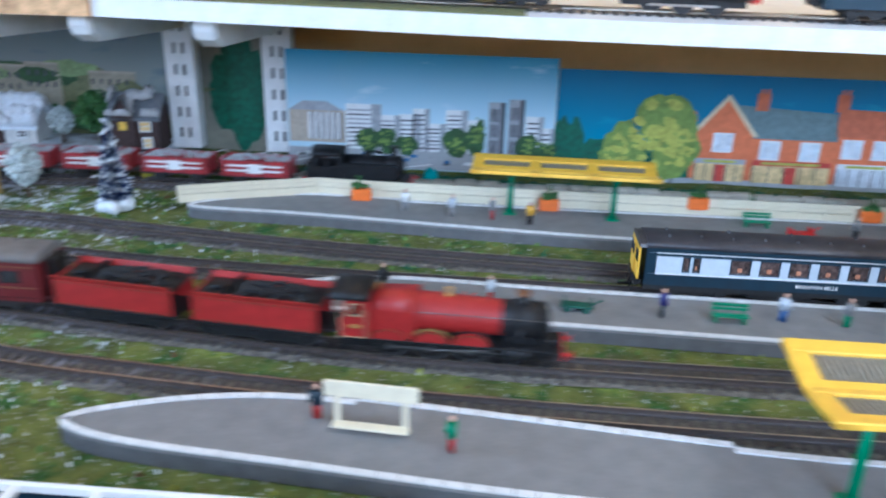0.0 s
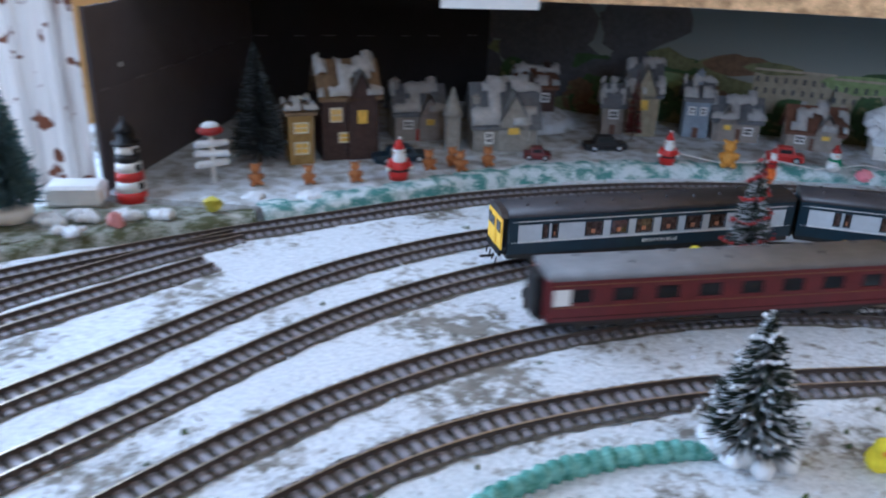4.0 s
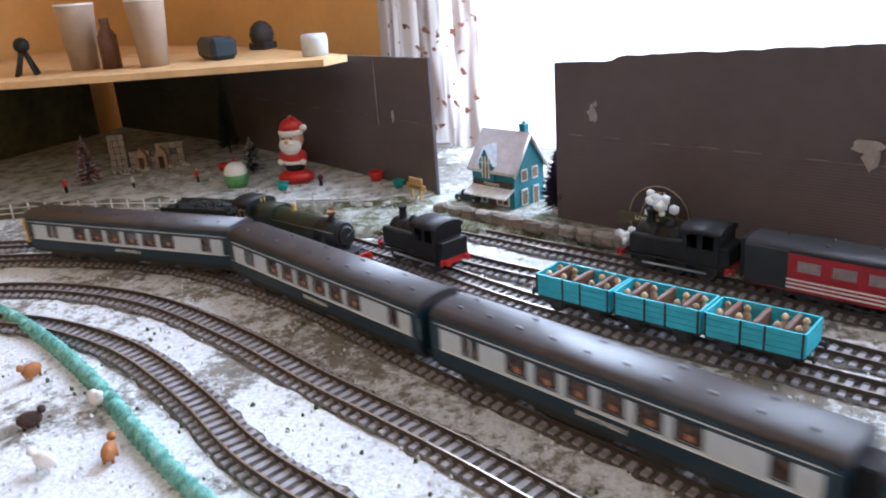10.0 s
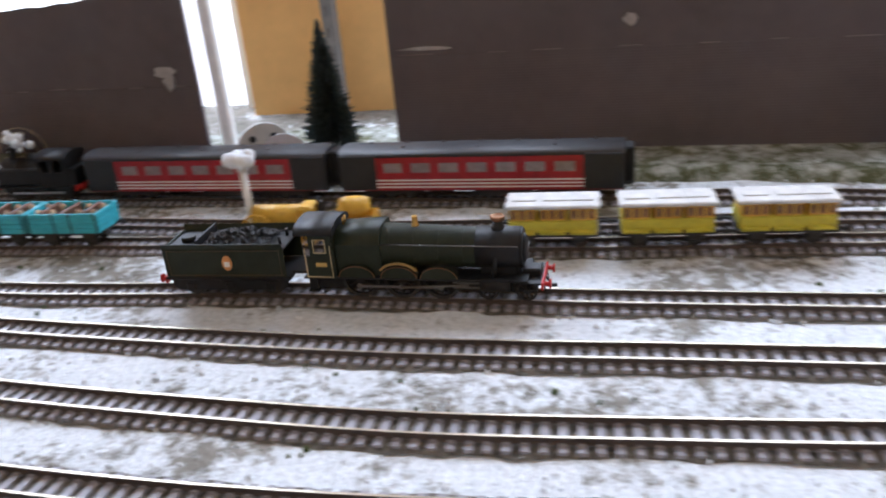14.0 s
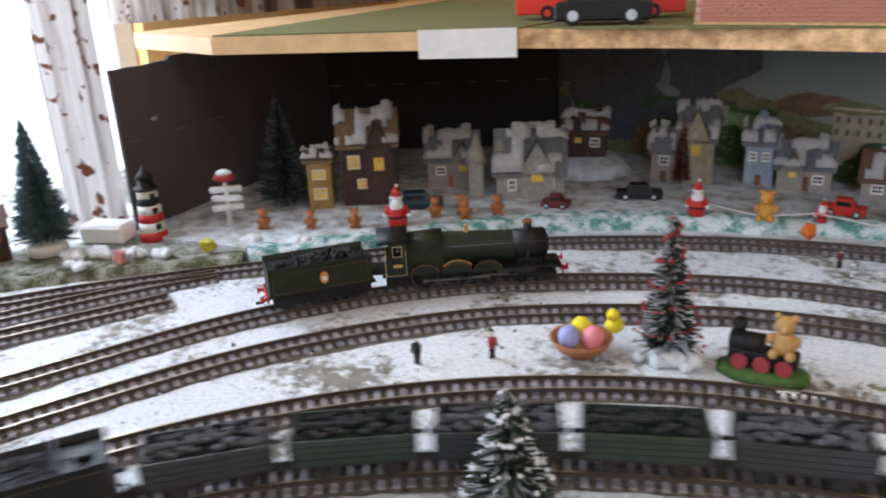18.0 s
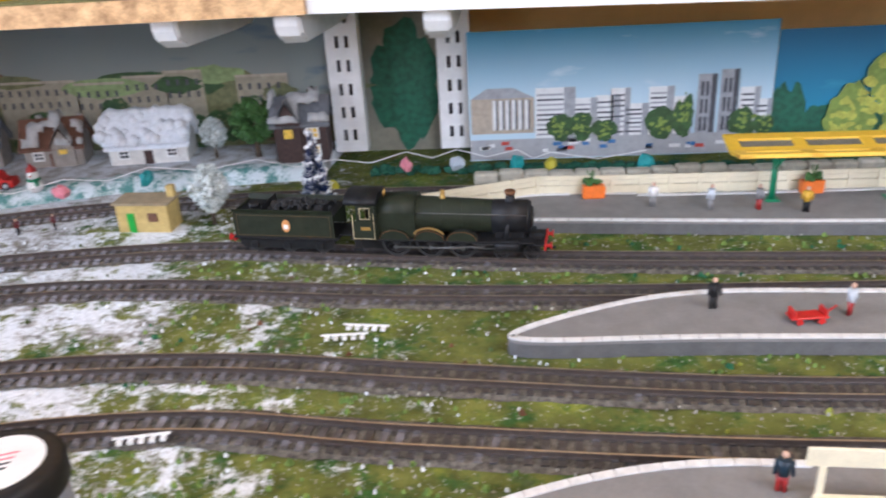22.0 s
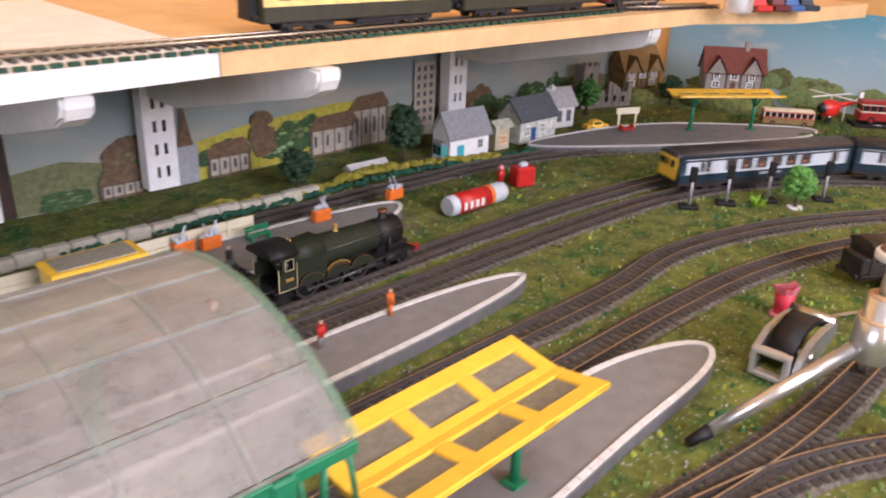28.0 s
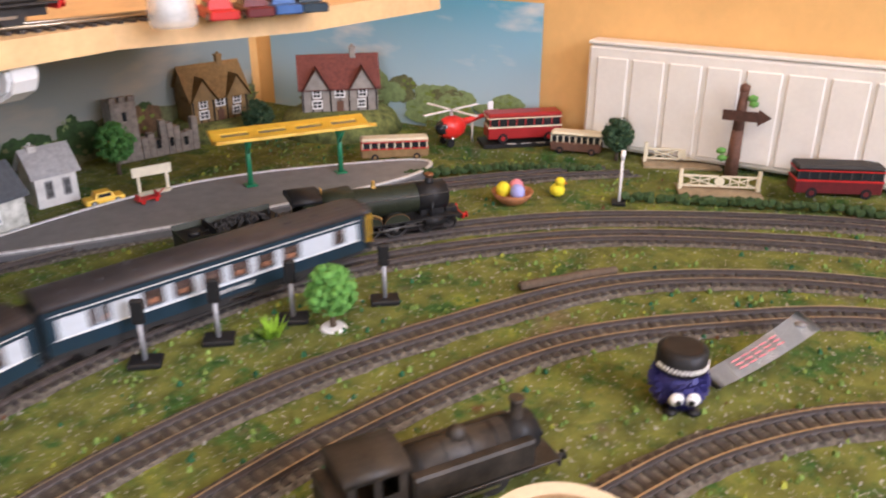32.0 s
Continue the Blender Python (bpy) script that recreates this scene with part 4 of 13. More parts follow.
def express_loco(name, label, mat, tall=True, L=0.156):
    """A 4-6-0 with a taper boiler, splashers, name plate and outside rods; its front buffers at x = L / 2."""
    lo = thing(name, Matrix(), label, "locomotive")
    f, r = L / 2 - 0.006, -L / 2
    zc = 0.0305
    bm = B()
    box(bm, ((f + r) / 2 - 0.004, 0, 0.0155), (f - r - 0.008, 0.034, 0.0013), 0.0004)
    box(bm, (f - 0.006, 0, 0.0138), (0.012, 0.032, 0.0012), 0.0004)
    box(bm, (f - 0.0125, 0, 0.0148), (0.0012, 0.032, 0.0026))
    box(bm, (f - 0.007, 0, 0.0165), (0.012, 0.011, 0.0046), 0.0008)
    part("running_plate", bm, black_m, lo)
    bm = B()
    box(bm, ((f + r) / 2, 0, 0.0095), (f - r - 0.008, 0.0105, 0.0115))
    box(bm, (r + 0.040, 0, 0.0200), (0.036, 0.0170, 0.0090), 0.001)
    part("frames", bm, black_m, lo)
    # tapered boiler, drumhead smokebox on its saddle
    bm = B()
    cyl(bm, (r + 0.050, 0, zc + 0.0006), (f - 0.041, 0, zc), 0.0138, 0.0122, 28, 0, False)
    part("boiler", bm, mat, lo)
    for k in range(4):
        t = (k + 0.5) / 4
        x = r + 0.050 + (f - 0.041 - r - 0.050) * t
        bm = B()
        cyl(bm, (x, 0, zc + 0.0006 * (1 - t)), (x + 0.0007, 0, zc + 0.0006 * (1 - t)), 0.01385 - 0.0016 * t, None, 28)
        part("boiler_band", bm, mat, lo)
    bm = B()
    cyl(bm, (f - 0.041, 0, zc), (f - 0.0135, 0, zc), 0.0126, None, 28)
    cyl(bm, (f - 0.0135, 0, zc), (f - 0.0118, 0, zc), 0.0126, 0.0112, 28)
    cyl(bm, (f - 0.0118, 0, zc), (f - 0.0100, 0, zc), 0.0092, 0.0072, 22)
    box(bm, (f - 0.027, 0, 0.0185), (0.024, 0.0165, 0.0075), 0.0012)
    smoke = part("smokebox", bm, black_m, lo, "sooty black smokebox")
    bm = B()
    cyl(bm, (f - 0.0100, 0, zc), (f - 0.0088, 0, zc), 0.0008, None, 8)
    cyl(bm, (f - 0.0092, -0.004, zc - 0.002), (f - 0.0092, 0.004, zc + 0.002), 0.0004, None, 5)
    part("door_dart", bm, dullsteel_m, smoke)
    # square-shouldered firebox that narrows towards the cab
    bm = B()
    ring = []
    for x, w, top in ((r + 0.0215, 0.0140, 0.0448), (r + 0.053, 0.0150, 0.0462)):
        ring.append([bm.verts.new((x, y, z)) for y, z in ((-w + 0.001, 0.0165), (w - 0.001, 0.0165), (w, 0.036), (w - 0.0014, 0.0415), (w - 0.0048, top - 0.0006), (0, top), (-w + 0.0048, top - 0.0006), (-w + 0.0014, 0.0415), (-w, 0.036))])
    for k in range(9):
        bm.faces.new((ring[0][k], ring[1][k], ring[1][(k + 1) % 9], ring[0][(k + 1) % 9])).smooth = 2 <= k <= 7
    bm.faces.new(ring[0])
    bm.faces.new(ring[1][::-1])
    bmesh.ops.recalc_face_normals(bm, faces=bm.faces)
    part("firebox", bm, mat, lo)
    # cab: side sheets with a window cut through, front sheet, rolled roof
    for y in (-0.0168, 0.0168):
        bm = B()
        x0, x1 = r + 0.002, r + 0.0215
        box(bm, ((x0 + x1) / 2 + 0.001, y, 0.0230), (x1 - x0 - 0.002, 0.001, 0.0140))
        box(bm, (x1 - 0.0022, y, 0.0365), (0.0044, 0.001, 0.0135))
        box(bm, (x0 + 0.0064, y, 0.0365), (0.0036, 0.001, 0.0135))
        box(bm, ((x0 + x1) / 2 + 0.0022, y, 0.0421), (0.0110, 0.001, 0.0026))
        box(bm, ((x0 + x1) / 2 + 0.0022, y, 0.0309), (0.0110, 0.001, 0.0022))
        side = part("cab_side", bm, mat, lo)
        yo = y + math.copysign(0.0007, y)
        wx, wz = (x0 + x1) / 2 + 0.0020, 0.0364
        bm = B()
        for dx in (-0.0040, 0.0040):
            box(bm, (wx + dx, yo, wz), (0.0005, 0.0005, 0.0084))
        for dz in (-0.0042, 0.0042):
            box(bm, (wx, yo, wz + dz), (0.0084, 0.0005, 0.0005))
        part("window_frame", bm, pale_line_m, side, "cream window surround")
        bm = B()
        box(bm, (x0 + 0.0014, yo, 0.0255), (0.0006, 0.0005, 0.0190))
        box(bm, (x1 - 0.0008, yo, 0.0265), (0.0004, 0.0005, 0.0210))
        box(bm, ((x0 + x1) / 2, yo, 0.0165), (x1 - x0 - 0.003, 0.0005, 0.0004))
        part("cab_lining", bm, pale_line_m, side, "thin cream lining")
        bm = B()
        box(bm, (wx, yo, 0.0245), (0.0075, 0.0006, 0.0026), 0.0002)
        part("number_plate", bm, gold_m, side, "small brass cab plate")
    bm = B()
    box(bm, (r + 0.0222, 0, 0.030), (0.001, 0.033, 0.027))
    part("cab_front", bm, mat, lo)
    bm = B()
    box(bm, (r - 0.003, 0, 0.0172), (0.014, 0.026, 0.0016), 0.0003)
    part("fall_plate", bm, black_m, lo)
    bm = B()
    cyl(bm, (r + 0.0215, 0, 0.029), (r + 0.017, 0, 0.029), 0.009, 0.0085, 14)
    for y, z in ((-0.005, 0.036), (0.004, 0.034), (0.0, 0.031)):
        cyl(bm, (r + 0.0165, y, z), (r + 0.013, y, z), 0.0012, None, 8)
    part("backhead", bm, dullsteel_m, lo, "steel boiler backhead with fittings")
    bm = B()
    extrude_x(bm, roof_profile(0.0350, 0.0428, 0.0498, 14), r - 0.003, r + 0.0232, smooth=True)
    part("cab_roof", bm, black_m, lo)
    # chimney with a copper cap, brass safety valve cover, whistles
    bm = B()
    lathe(bm, [(0.0050, 0), (0.0037, 0.0016), (0.0033, 0.0048)], 16, (f - 0.0275, 0, zc + 0.0118))
    ch = part("chimney", bm, black_m, lo)
    bm = B()
    lathe(bm, [(0.0034, 0.0048), (0.0044, 0.0060), (0.0046, 0.0076), (0.0038, 0.0082), (0.0030, 0.0070)], 16, (f - 0.0275, 0, zc + 0.0118))
    part("chimney_cap", bm, copper_m, ch, "copper chimney cap")
    bm = B()
    lathe(bm, [(0.0030, 0), (0.0021, 0.0016), (0.0017, 0.0052), (0.0021, 0.0062), (0.0012, 0.0068)], 14, (r + 0.0735, 0, zc + 0.0128))
    part("safety_valve", bm, gold_m, lo, "polished brass safety valve cover")
    for y in (-0.002, 0.002):
        bm = B()
        cyl(bm, (r + 0.0262, y, 0.0448), (r + 0.0262, y, 0.0492), 0.0005, 0.0007, 6)
        part("whistle", bm, gold_m, lo)
    # splashers with thin beading, curved name plate
    for k, x in enumerate((r + 0.036, r + 0.064, r + 0.090)):
        for y in (-0.0150, 0.0150):
            bm = B()
            ring = [[bm.verts.new((x + 0.0122 * math.cos(math.pi * i / 14), y + dy, 0.0161 + 0.0076 * math.sin(math.pi * i / 14))) for i in range(15)] for dy in (-0.0014, 0.0014)]
            for i in range(14):
                bm.faces.new((ring[0][i], ring[0][i + 1], ring[1][i + 1], ring[1][i]))
            bm.faces.new(ring[0])
            bm.faces.new(ring[1][::-1])
            bmesh.ops.recalc_face_normals(bm, faces=bm.faces)
            sp = part("splasher", bm, mat, lo)
            bm = B()
            arch(bm, x, y + math.copysign(0.0015, y), 0.0161, 0.0116, 0.0070, 0.0006, 0.0005)
            part("beading", bm, copper_m, sp, "thin brass beading")
            if k == 1:
                bm = B()
                arch(bm, x, y + math.copysign(0.0012, y), 0.0166, 0.0128, 0.0082, 0.0010, 0.0015, 16, 0.16, 0.84)
                part("name_plate", bm, mk("dull_brass", (0.36, 0.23, 0.08), 0.45, 0.6, 0.2, 200, 0.05), sp, "curved brass name plate")
    # wheels, rods, slide bars, cylinders
    for x in (r + 0.036, r + 0.064, r + 0.090):
        for y in (-0.0088, 0.0088):
            bm = B()
            spoked(bm, x, y, 0.0125, 12)
            part("driving_wheel", bm, gunmetal_m, lo)
    for x in (f - 0.034, f - 0.010):
        for y in (-0.0083, 0.0083):
            bm = B()
            spoked(bm, x, y, 0.0066, 8)
            part("bogie_wheel", bm, gunmetal_m, lo)
    for y in (-0.0125, 0.0125):
        bm = B()
        box(bm, (r + 0.063, y, 0.0092), (0.058, 0.0009, 0.0017), 0.0002)
        for x in (r + 0.036, r + 0.064, r + 0.090):
            cyl(bm, (x, y - 0.0008, 0.0092), (x, y + 0.0008, 0.0092), 0.0018, None, 8)
        part("coupling_rod", bm, dullsteel_m, lo)
        bm = B()
        cyl(bm, (r + 0.064, y * 1.08, 0.0092), (f - 0.046, y * 1.08, 0.0120), 0.0008, None, 6)
        for z in (0.0104, 0.0136):
            box(bm, (f - 0.046, y * 1.08, z), (0.020, 0.001, 0.0008))
        part("connecting_rod", bm, dullsteel_m, lo)
        bm = B()
        cyl(bm, (f - 0.038, y * 1.1, 0.0120), (f - 0.019, y * 1.1, 0.0120), 0.0040, None, 16)
        box(bm, (f - 0.0285, y * 1.02, 0.0150), (0.017, 0.006, 0.0030), 0.0006)
        part("cylinder", bm, black_m, lo)
        bm = B()
        cyl(bm, (f - 0.030, y * 1.05, 0.0150), (f - 0.028, y * 0.86, 0.0300), 0.0017, 0.0015, 8)
        part("steam_pipe", bm, black_m, lo)
        bm = B()
        box(bm, (r + 0.006, y * 1.26, 0.0110), (0.006, 0.0012, 0.0085), 0.0003)
        box(bm, (r + 0.006, y * 1.30, 0.0070), (0.0075, 0.003, 0.0008))
        part("cab_step", bm, black_m, lo)
        bm = B()
        cyl(bm, (r + 0.052, y * 1.09, 0.0365), (f - 0.014, y * 1.02, 0.0358), 0.00035, None, 5)
        part("handrail", bm, dullsteel_m, lo)
    bm = B()
    box(bm, (f + 0.0004, 0, 0.0125), (0.0014, 0.0325, 0.0048), 0.0004)
    buffers(bm, f, 1, 0.0125)
    part("buffer_beam", bm, red_m, lo, "red buffer beam with two buffers")
    bm = B()
    cyl(bm, (f + 0.001, 0, 0.0115), (f + 0.004, 0, 0.0085), 0.0008, None, 6)
    box(bm, (f + 0.0045, 0, 0.0065), (0.007, 0.0022, 0.0018), 0.0003)
    for y in (-0.009, 0.009):
        cyl(bm, (f + 0.001, y, 0.0105), (f + 0.002, y, 0.0045), 0.0005, None, 5)
    part("coupling", bm, black_m, lo)
    return lo


def tender(name, label, mat, L=0.100, crest=True):
    t = thing(name, Matrix(), label, "tender")
    h = L / 2
    # tank sides with a flared top edge
    for y in (-1, 1):
        bm = B()
        prof = [(y * 0.0168, 0.0158), (y * 0.0168, 0.0345), (y * 0.0186, 0.0380), (y * 0.0180, 0.0382), (y * 0.0160, 0.0346), (y * 0.0160, 0.0158)]
        extrude_x(bm, prof, -h + 0.004, h - 0.005)
        part("tank_side", bm, mat, t)
    bm = B()
    extrude_x(bm, [(-0.0160, 0.0158), (0.0160, 0.0158), (0.0160, 0.0350), (-0.0160, 0.0350)], -h + 0.004, -h + 0.0052)
    part("tank_back", bm, mat, t)
    bm = B()
    box(bm, (-h + 0.017, 0, 0.0332), (0.026, 0.0318, 0.0014))
    cyl(bm, (-h + 0.016, 0, 0.0335), (-h + 0.016, 0, 0.0372), 0.0050, None, 16)
    box(bm, (-h + 0.029, 0, 0.0352), (0.001, 0.0318, 0.0090))
    box(bm, (h - 0.012, 0, 0.0332), (0.014, 0.0318, 0.0014))
    box(bm, (0.004, 0, 0.0300), (L - 0.044, 0.0318, 0.0014))
    for y in (-0.007, 0.007):
        cyl(bm, (h - 0.010, y, 0.033), (h - 0.010, y, 0.0385), 0.0012, None, 8)
    cyl(bm, (-h + 0.0225, 0, 0.0350), (h - 0.012, 0.012, 0.0352), 0.0006, None, 5)
    part("tank_top", bm, black_m, t)
    bm = B()
    rnd = random.Random(5)
    for k in range(150):
        x, y = rnd.uniform(-h + 0.031, h - 0.017), rnd.uniform(-0.0145, 0.0145)
        top = 0.0090 * (1 - (y / 0.0175) ** 2) * (0.55 + 0.45 * math.sin(math.pi * (x + h - 0.028) / (L - 0.040)))
        v = ball(bm, (x, y, 0.0305 + top + rnd.uniform(-0.0006, 0.001)), rnd.uniform(0.0013, 0.0022), 1)
        for q in v:
            q.co += Vector((rnd.uniform(-1, 1), rnd.uniform(-1, 1), rnd.uniform(-1, 1))) * 0.0004
    for fc in bm.faces:
        fc.smooth = False
    tagged(part("coal", bm, coal_m, t, "heap of black coal"), kind="stuff")
    bm = B()
    box(bm, (0, 0, 0.0145), (L - 0.004, 0.034, 0.0018), 0.0004)
    for y in (-0.0140, 0.0140):
        prof = [(-h + 0.006, 0.0140), (-h + 0.006, 0.0085), (-0.040 * L / 0.1, 0.0055), (0.040 * L / 0.1, 0.0055), (h - 0.006, 0.0085), (h - 0.006, 0.0140)]
        fa = [bm.verts.new((x, y - 0.0006, z)) for x, z in prof]
        fb = [bm.verts.new((x, y + 0.0006, z)) for x, z in prof]
        bm.faces.new(fa)
        bm.faces.new(fb[::-1])
        for k in range(6):
            bm.faces.new((fa[k], fb[k], fb[(k + 1) % 6], fa[(k + 1) % 6]))
        for x in (-0.030, 0, 0.030):
            box(bm, (x * L / 0.1, y * 1.06, 0.0078), (0.0065, 0.002, 0.0055), 0.0006)
            box(bm, (x * L / 0.1, y * 1.07, 0.0120), (0.0130, 0.0012, 0.0012))
    bmesh.ops.recalc_face_normals(bm, faces=bm.faces)
    part("frames", bm, black_m, t)
    for x in (-0.030, 0, 0.030):
        wheelset(t, x * L / 0.1, 0.0072)
    bm = B()
    box(bm, (-h + 0.0022, 0, 0.0132), (0.0014, 0.033, 0.0046))
    buffers(bm, -h + 0.002, -1, 0.0125)
    part("buffer_beam", bm, red_m if crest else black_m, t, "buffer beam with two buffers")
    bm = B()
    cyl(bm, (-h + 0.001, 0, 0.0115), (-h - 0.003, 0, 0.0085), 0.0008, None, 6)
    box(bm, (-h - 0.0035, 0, 0.0065), (0.007, 0.0022, 0.0018), 0.0003)
    part("coupling", bm, black_m, t)
    if crest:
        for y in (-0.0171, 0.0171):
            bm = B()
            lathe(bm, [(0.0034, -0.0003), (0.0034, 0.0003)], 14)
            bmesh.ops.transform(bm, matrix=Matrix.Translation((0.002, y, 0.0250)) @ Matrix.Rotation(math.pi / 2, 4, "X") @ Matrix.Diagonal((1.05, 1.45, 1, 1)), verts=bm.verts)
            cr = part("crest", bm, mk("crest_orange", (0.62, 0.28, 0.09), 0.5), t, "small orange and white crest")
            bm = B()
            box(bm, (0.002, y + math.copysign(0.0004, y), 0.0243), (0.0038, 0.0004, 0.0034))
            part("crest_shield", bm, white_m, cr)
    for y in (-0.0171, 0.0171):
        bm = B()
        for z in (0.0168, 0.0330):
            box(bm, (0, y, z), (L - 0.014, 0.0003, 0.0003))
        for x in (-h + 0.007, h - 0.008):
            box(bm, (x, y, 0.0249), (0.0003, 0.0003, 0.0162))
        part("lining", bm, mk("faint_orange_line", (0.10, 0.055, 0.02), 0.5), t)
    return t


def wagon_base(w, L, wheels=2):
    bm = B()
    box(bm, (0, 0, 0.0125), (L, 0.028, 0.0026), 0.0004)
    for y in (-0.0118, 0.0118):
        for x in (-L * 0.28, L * 0.28):
            box(bm, (x, y, 0.0085), (0.011, 0.0015, 0.0065), 0.0008)
    buffers(bm, L / 2, 1)
    buffers(bm, -L / 2, -1)
    part("underframe", bm, gunmetal_m, w)
    for x in (-L * 0.28, L * 0.28):
        wheelset(w, x)


def open_wagon(name, L, mat, label, group, load=None, trim=None, h=0.0155):
    w = thing(name, Matrix(), label, "railway wagon", group)
    wagon_base(w, L)
    z0, z1, wd = 0.0138, 0.0138 + h, 0.030
    bm = B()
    for y in (-wd / 2, wd / 2):
        for k in range(4):
            box(bm, (0, y, z0 + (k + 0.5) * h / 4), (L, 0.0014, h / 4 - 0.0004))
    for x in (-L / 2, L / 2):
        for k in range(4):
            box(bm, (x, 0, z0 + (k + 0.5) * h / 4), (0.0014, wd, h / 4 - 0.0004))
    box(bm, (0, 0, z0), (L, wd, 0.001))
    part("plank_sides", bm, mat, w)
    if trim:
        bm = B()
        for y in (-wd / 2 - 0.0009, wd / 2 + 0.0009):
            box(bm, (0, y, z0 + h * 0.68), (L * 0.8, 0.0005, 0.0022))
            box(bm, (0, y, z0 + h * 0.36), (L * 0.8, 0.0005, 0.0022))
            box(bm, (0.0, y * 1.002, z0 + h * 0.5), (L * 0.2, 0.0005, h * 0.62))
        part("lettering_bar", bm, trim, w, "illegible white lettering bars")
    bm = B()
    for y in (-wd / 2 - 0.0008, wd / 2 + 0.0008):
        for x in (-L / 2 + 0.001, -L * 0.12, L * 0.12, L / 2 - 0.001):
            box(bm, (x, y, (z0 + z1) / 2), (0.0014, 0.0006, h))
    part("strapping", bm, gunmetal_m, w)
    if load:
        bm = B()
        rnd = random.Random(int(L * 1e5))
        for k in range(70):
            x, y = rnd.uniform(-L / 2 + 0.003, L / 2 - 0.003), rnd.uniform(-wd / 2 + 0.003, wd / 2 - 0.003)
            ball(bm, (x, y, z1 - 0.002 + 0.003 * (1 - abs(2 * x / L)) + rnd.uniform(0, 0.001)), rnd.uniform(0.0015, 0.0027), 1)
        part("load", bm, load, w, "heaped load")
    return w


def tank_wagon(name, L, mat, label, group, word="", wmat=None, r=0.0135):
    w = thing(name, Matrix(), label, "tank wagon", group)
    wagon_base(w, L)
    z = 0.0145 + r
    bm = B()
    n = 24
    cyl(bm, (-L / 2 + 0.006, 0, z), (L / 2 - 0.006, 0, z), r, seg=n)
    for way in (-1, 1):
        cyl(bm, (way * (L / 2 - 0.006), 0, z), (way * (L / 2 - 0.003), 0, z), r * 0.99, r * 0.7, seg=n)
    part("tank", bm, mat, w)
    bm = B()
    cyl(bm, (0, 0, z + r - 0.001), (0, 0, z + r + 0.0045), 0.0052, seg=14)
    cyl(bm, (0, 0, z + r + 0.0045), (0, 0, z + r + 0.006), 0.0058, 0.004, seg=14)
    part("filler_dome", bm, black_m, w)
    bm = B()
    for s in (-1, 1):
        for x in (-0.007, 0.007):
            cyl(bm, (0, s * 0.002, z + r), (x * 1.2, s * (r + 0.0012), 0.0145), 0.0006, seg=5)
    part("ladder", bm, black_m, w)
    if word:
        for s in (-1, 1):
            text(w, word, (0.0, s * (r + 0.0003), z - 0.0048), 0.0125, wmat, 90, 0 if s < 0 else 180, "lettering")
    return w


def text(parent, word, loc, size, mat, rx=90, rz=0, name="lettering", bold=0.0003):
    cu = bpy.data.curves.new("letters", "FONT")
    cu.body, cu.size, cu.align_x, cu.extrude, cu.offset = word, size, "CENTER", 0.0002, bold
    tmp = bpy.data.objects.new("letters", cu)
    scene.collection.objects.link(tmp)
    me = bpy.data.meshes.new_from_object(tmp.evaluated_get(bpy.context.evaluated_depsgraph_get()))
    bpy.data.objects.remove(tmp)
    me.materials.clear()
    me.materials.append(mat)
    ob = new(name, me)
    ob.parent = parent
    ob.matrix_basis = pose(*loc, rx, 0, rz)
    return ob


def box_van(name, L, mat, roof, label, group, mark=None):
    w = thing(name, Matrix(), label, "railway van", group)
    wagon_base(w, L)
    bm = B()
    box(bm, (0, 0, 0.0275), (L, 0.0315, 0.0275), 0.0006)
    part("van_body", bm, mat, w)
    bm = B()
    extrude_x(bm, roof_profile(0.0335, 0.041, 0.0475), -L / 2 - 0.001, L / 2 + 0.001, smooth=True)
    part("roof", bm, roof, w)
    bm = B()
    for y in (-0.0161, 0.0161):
        for x in np.linspace(-L / 2, L / 2, 7):
            box(bm, (float(x), y, 0.0275), (0.0010, 0.0007, 0.0265))
    part("ribs", bm, mat, w)
    if mark:
        mark(w, L)
    return w


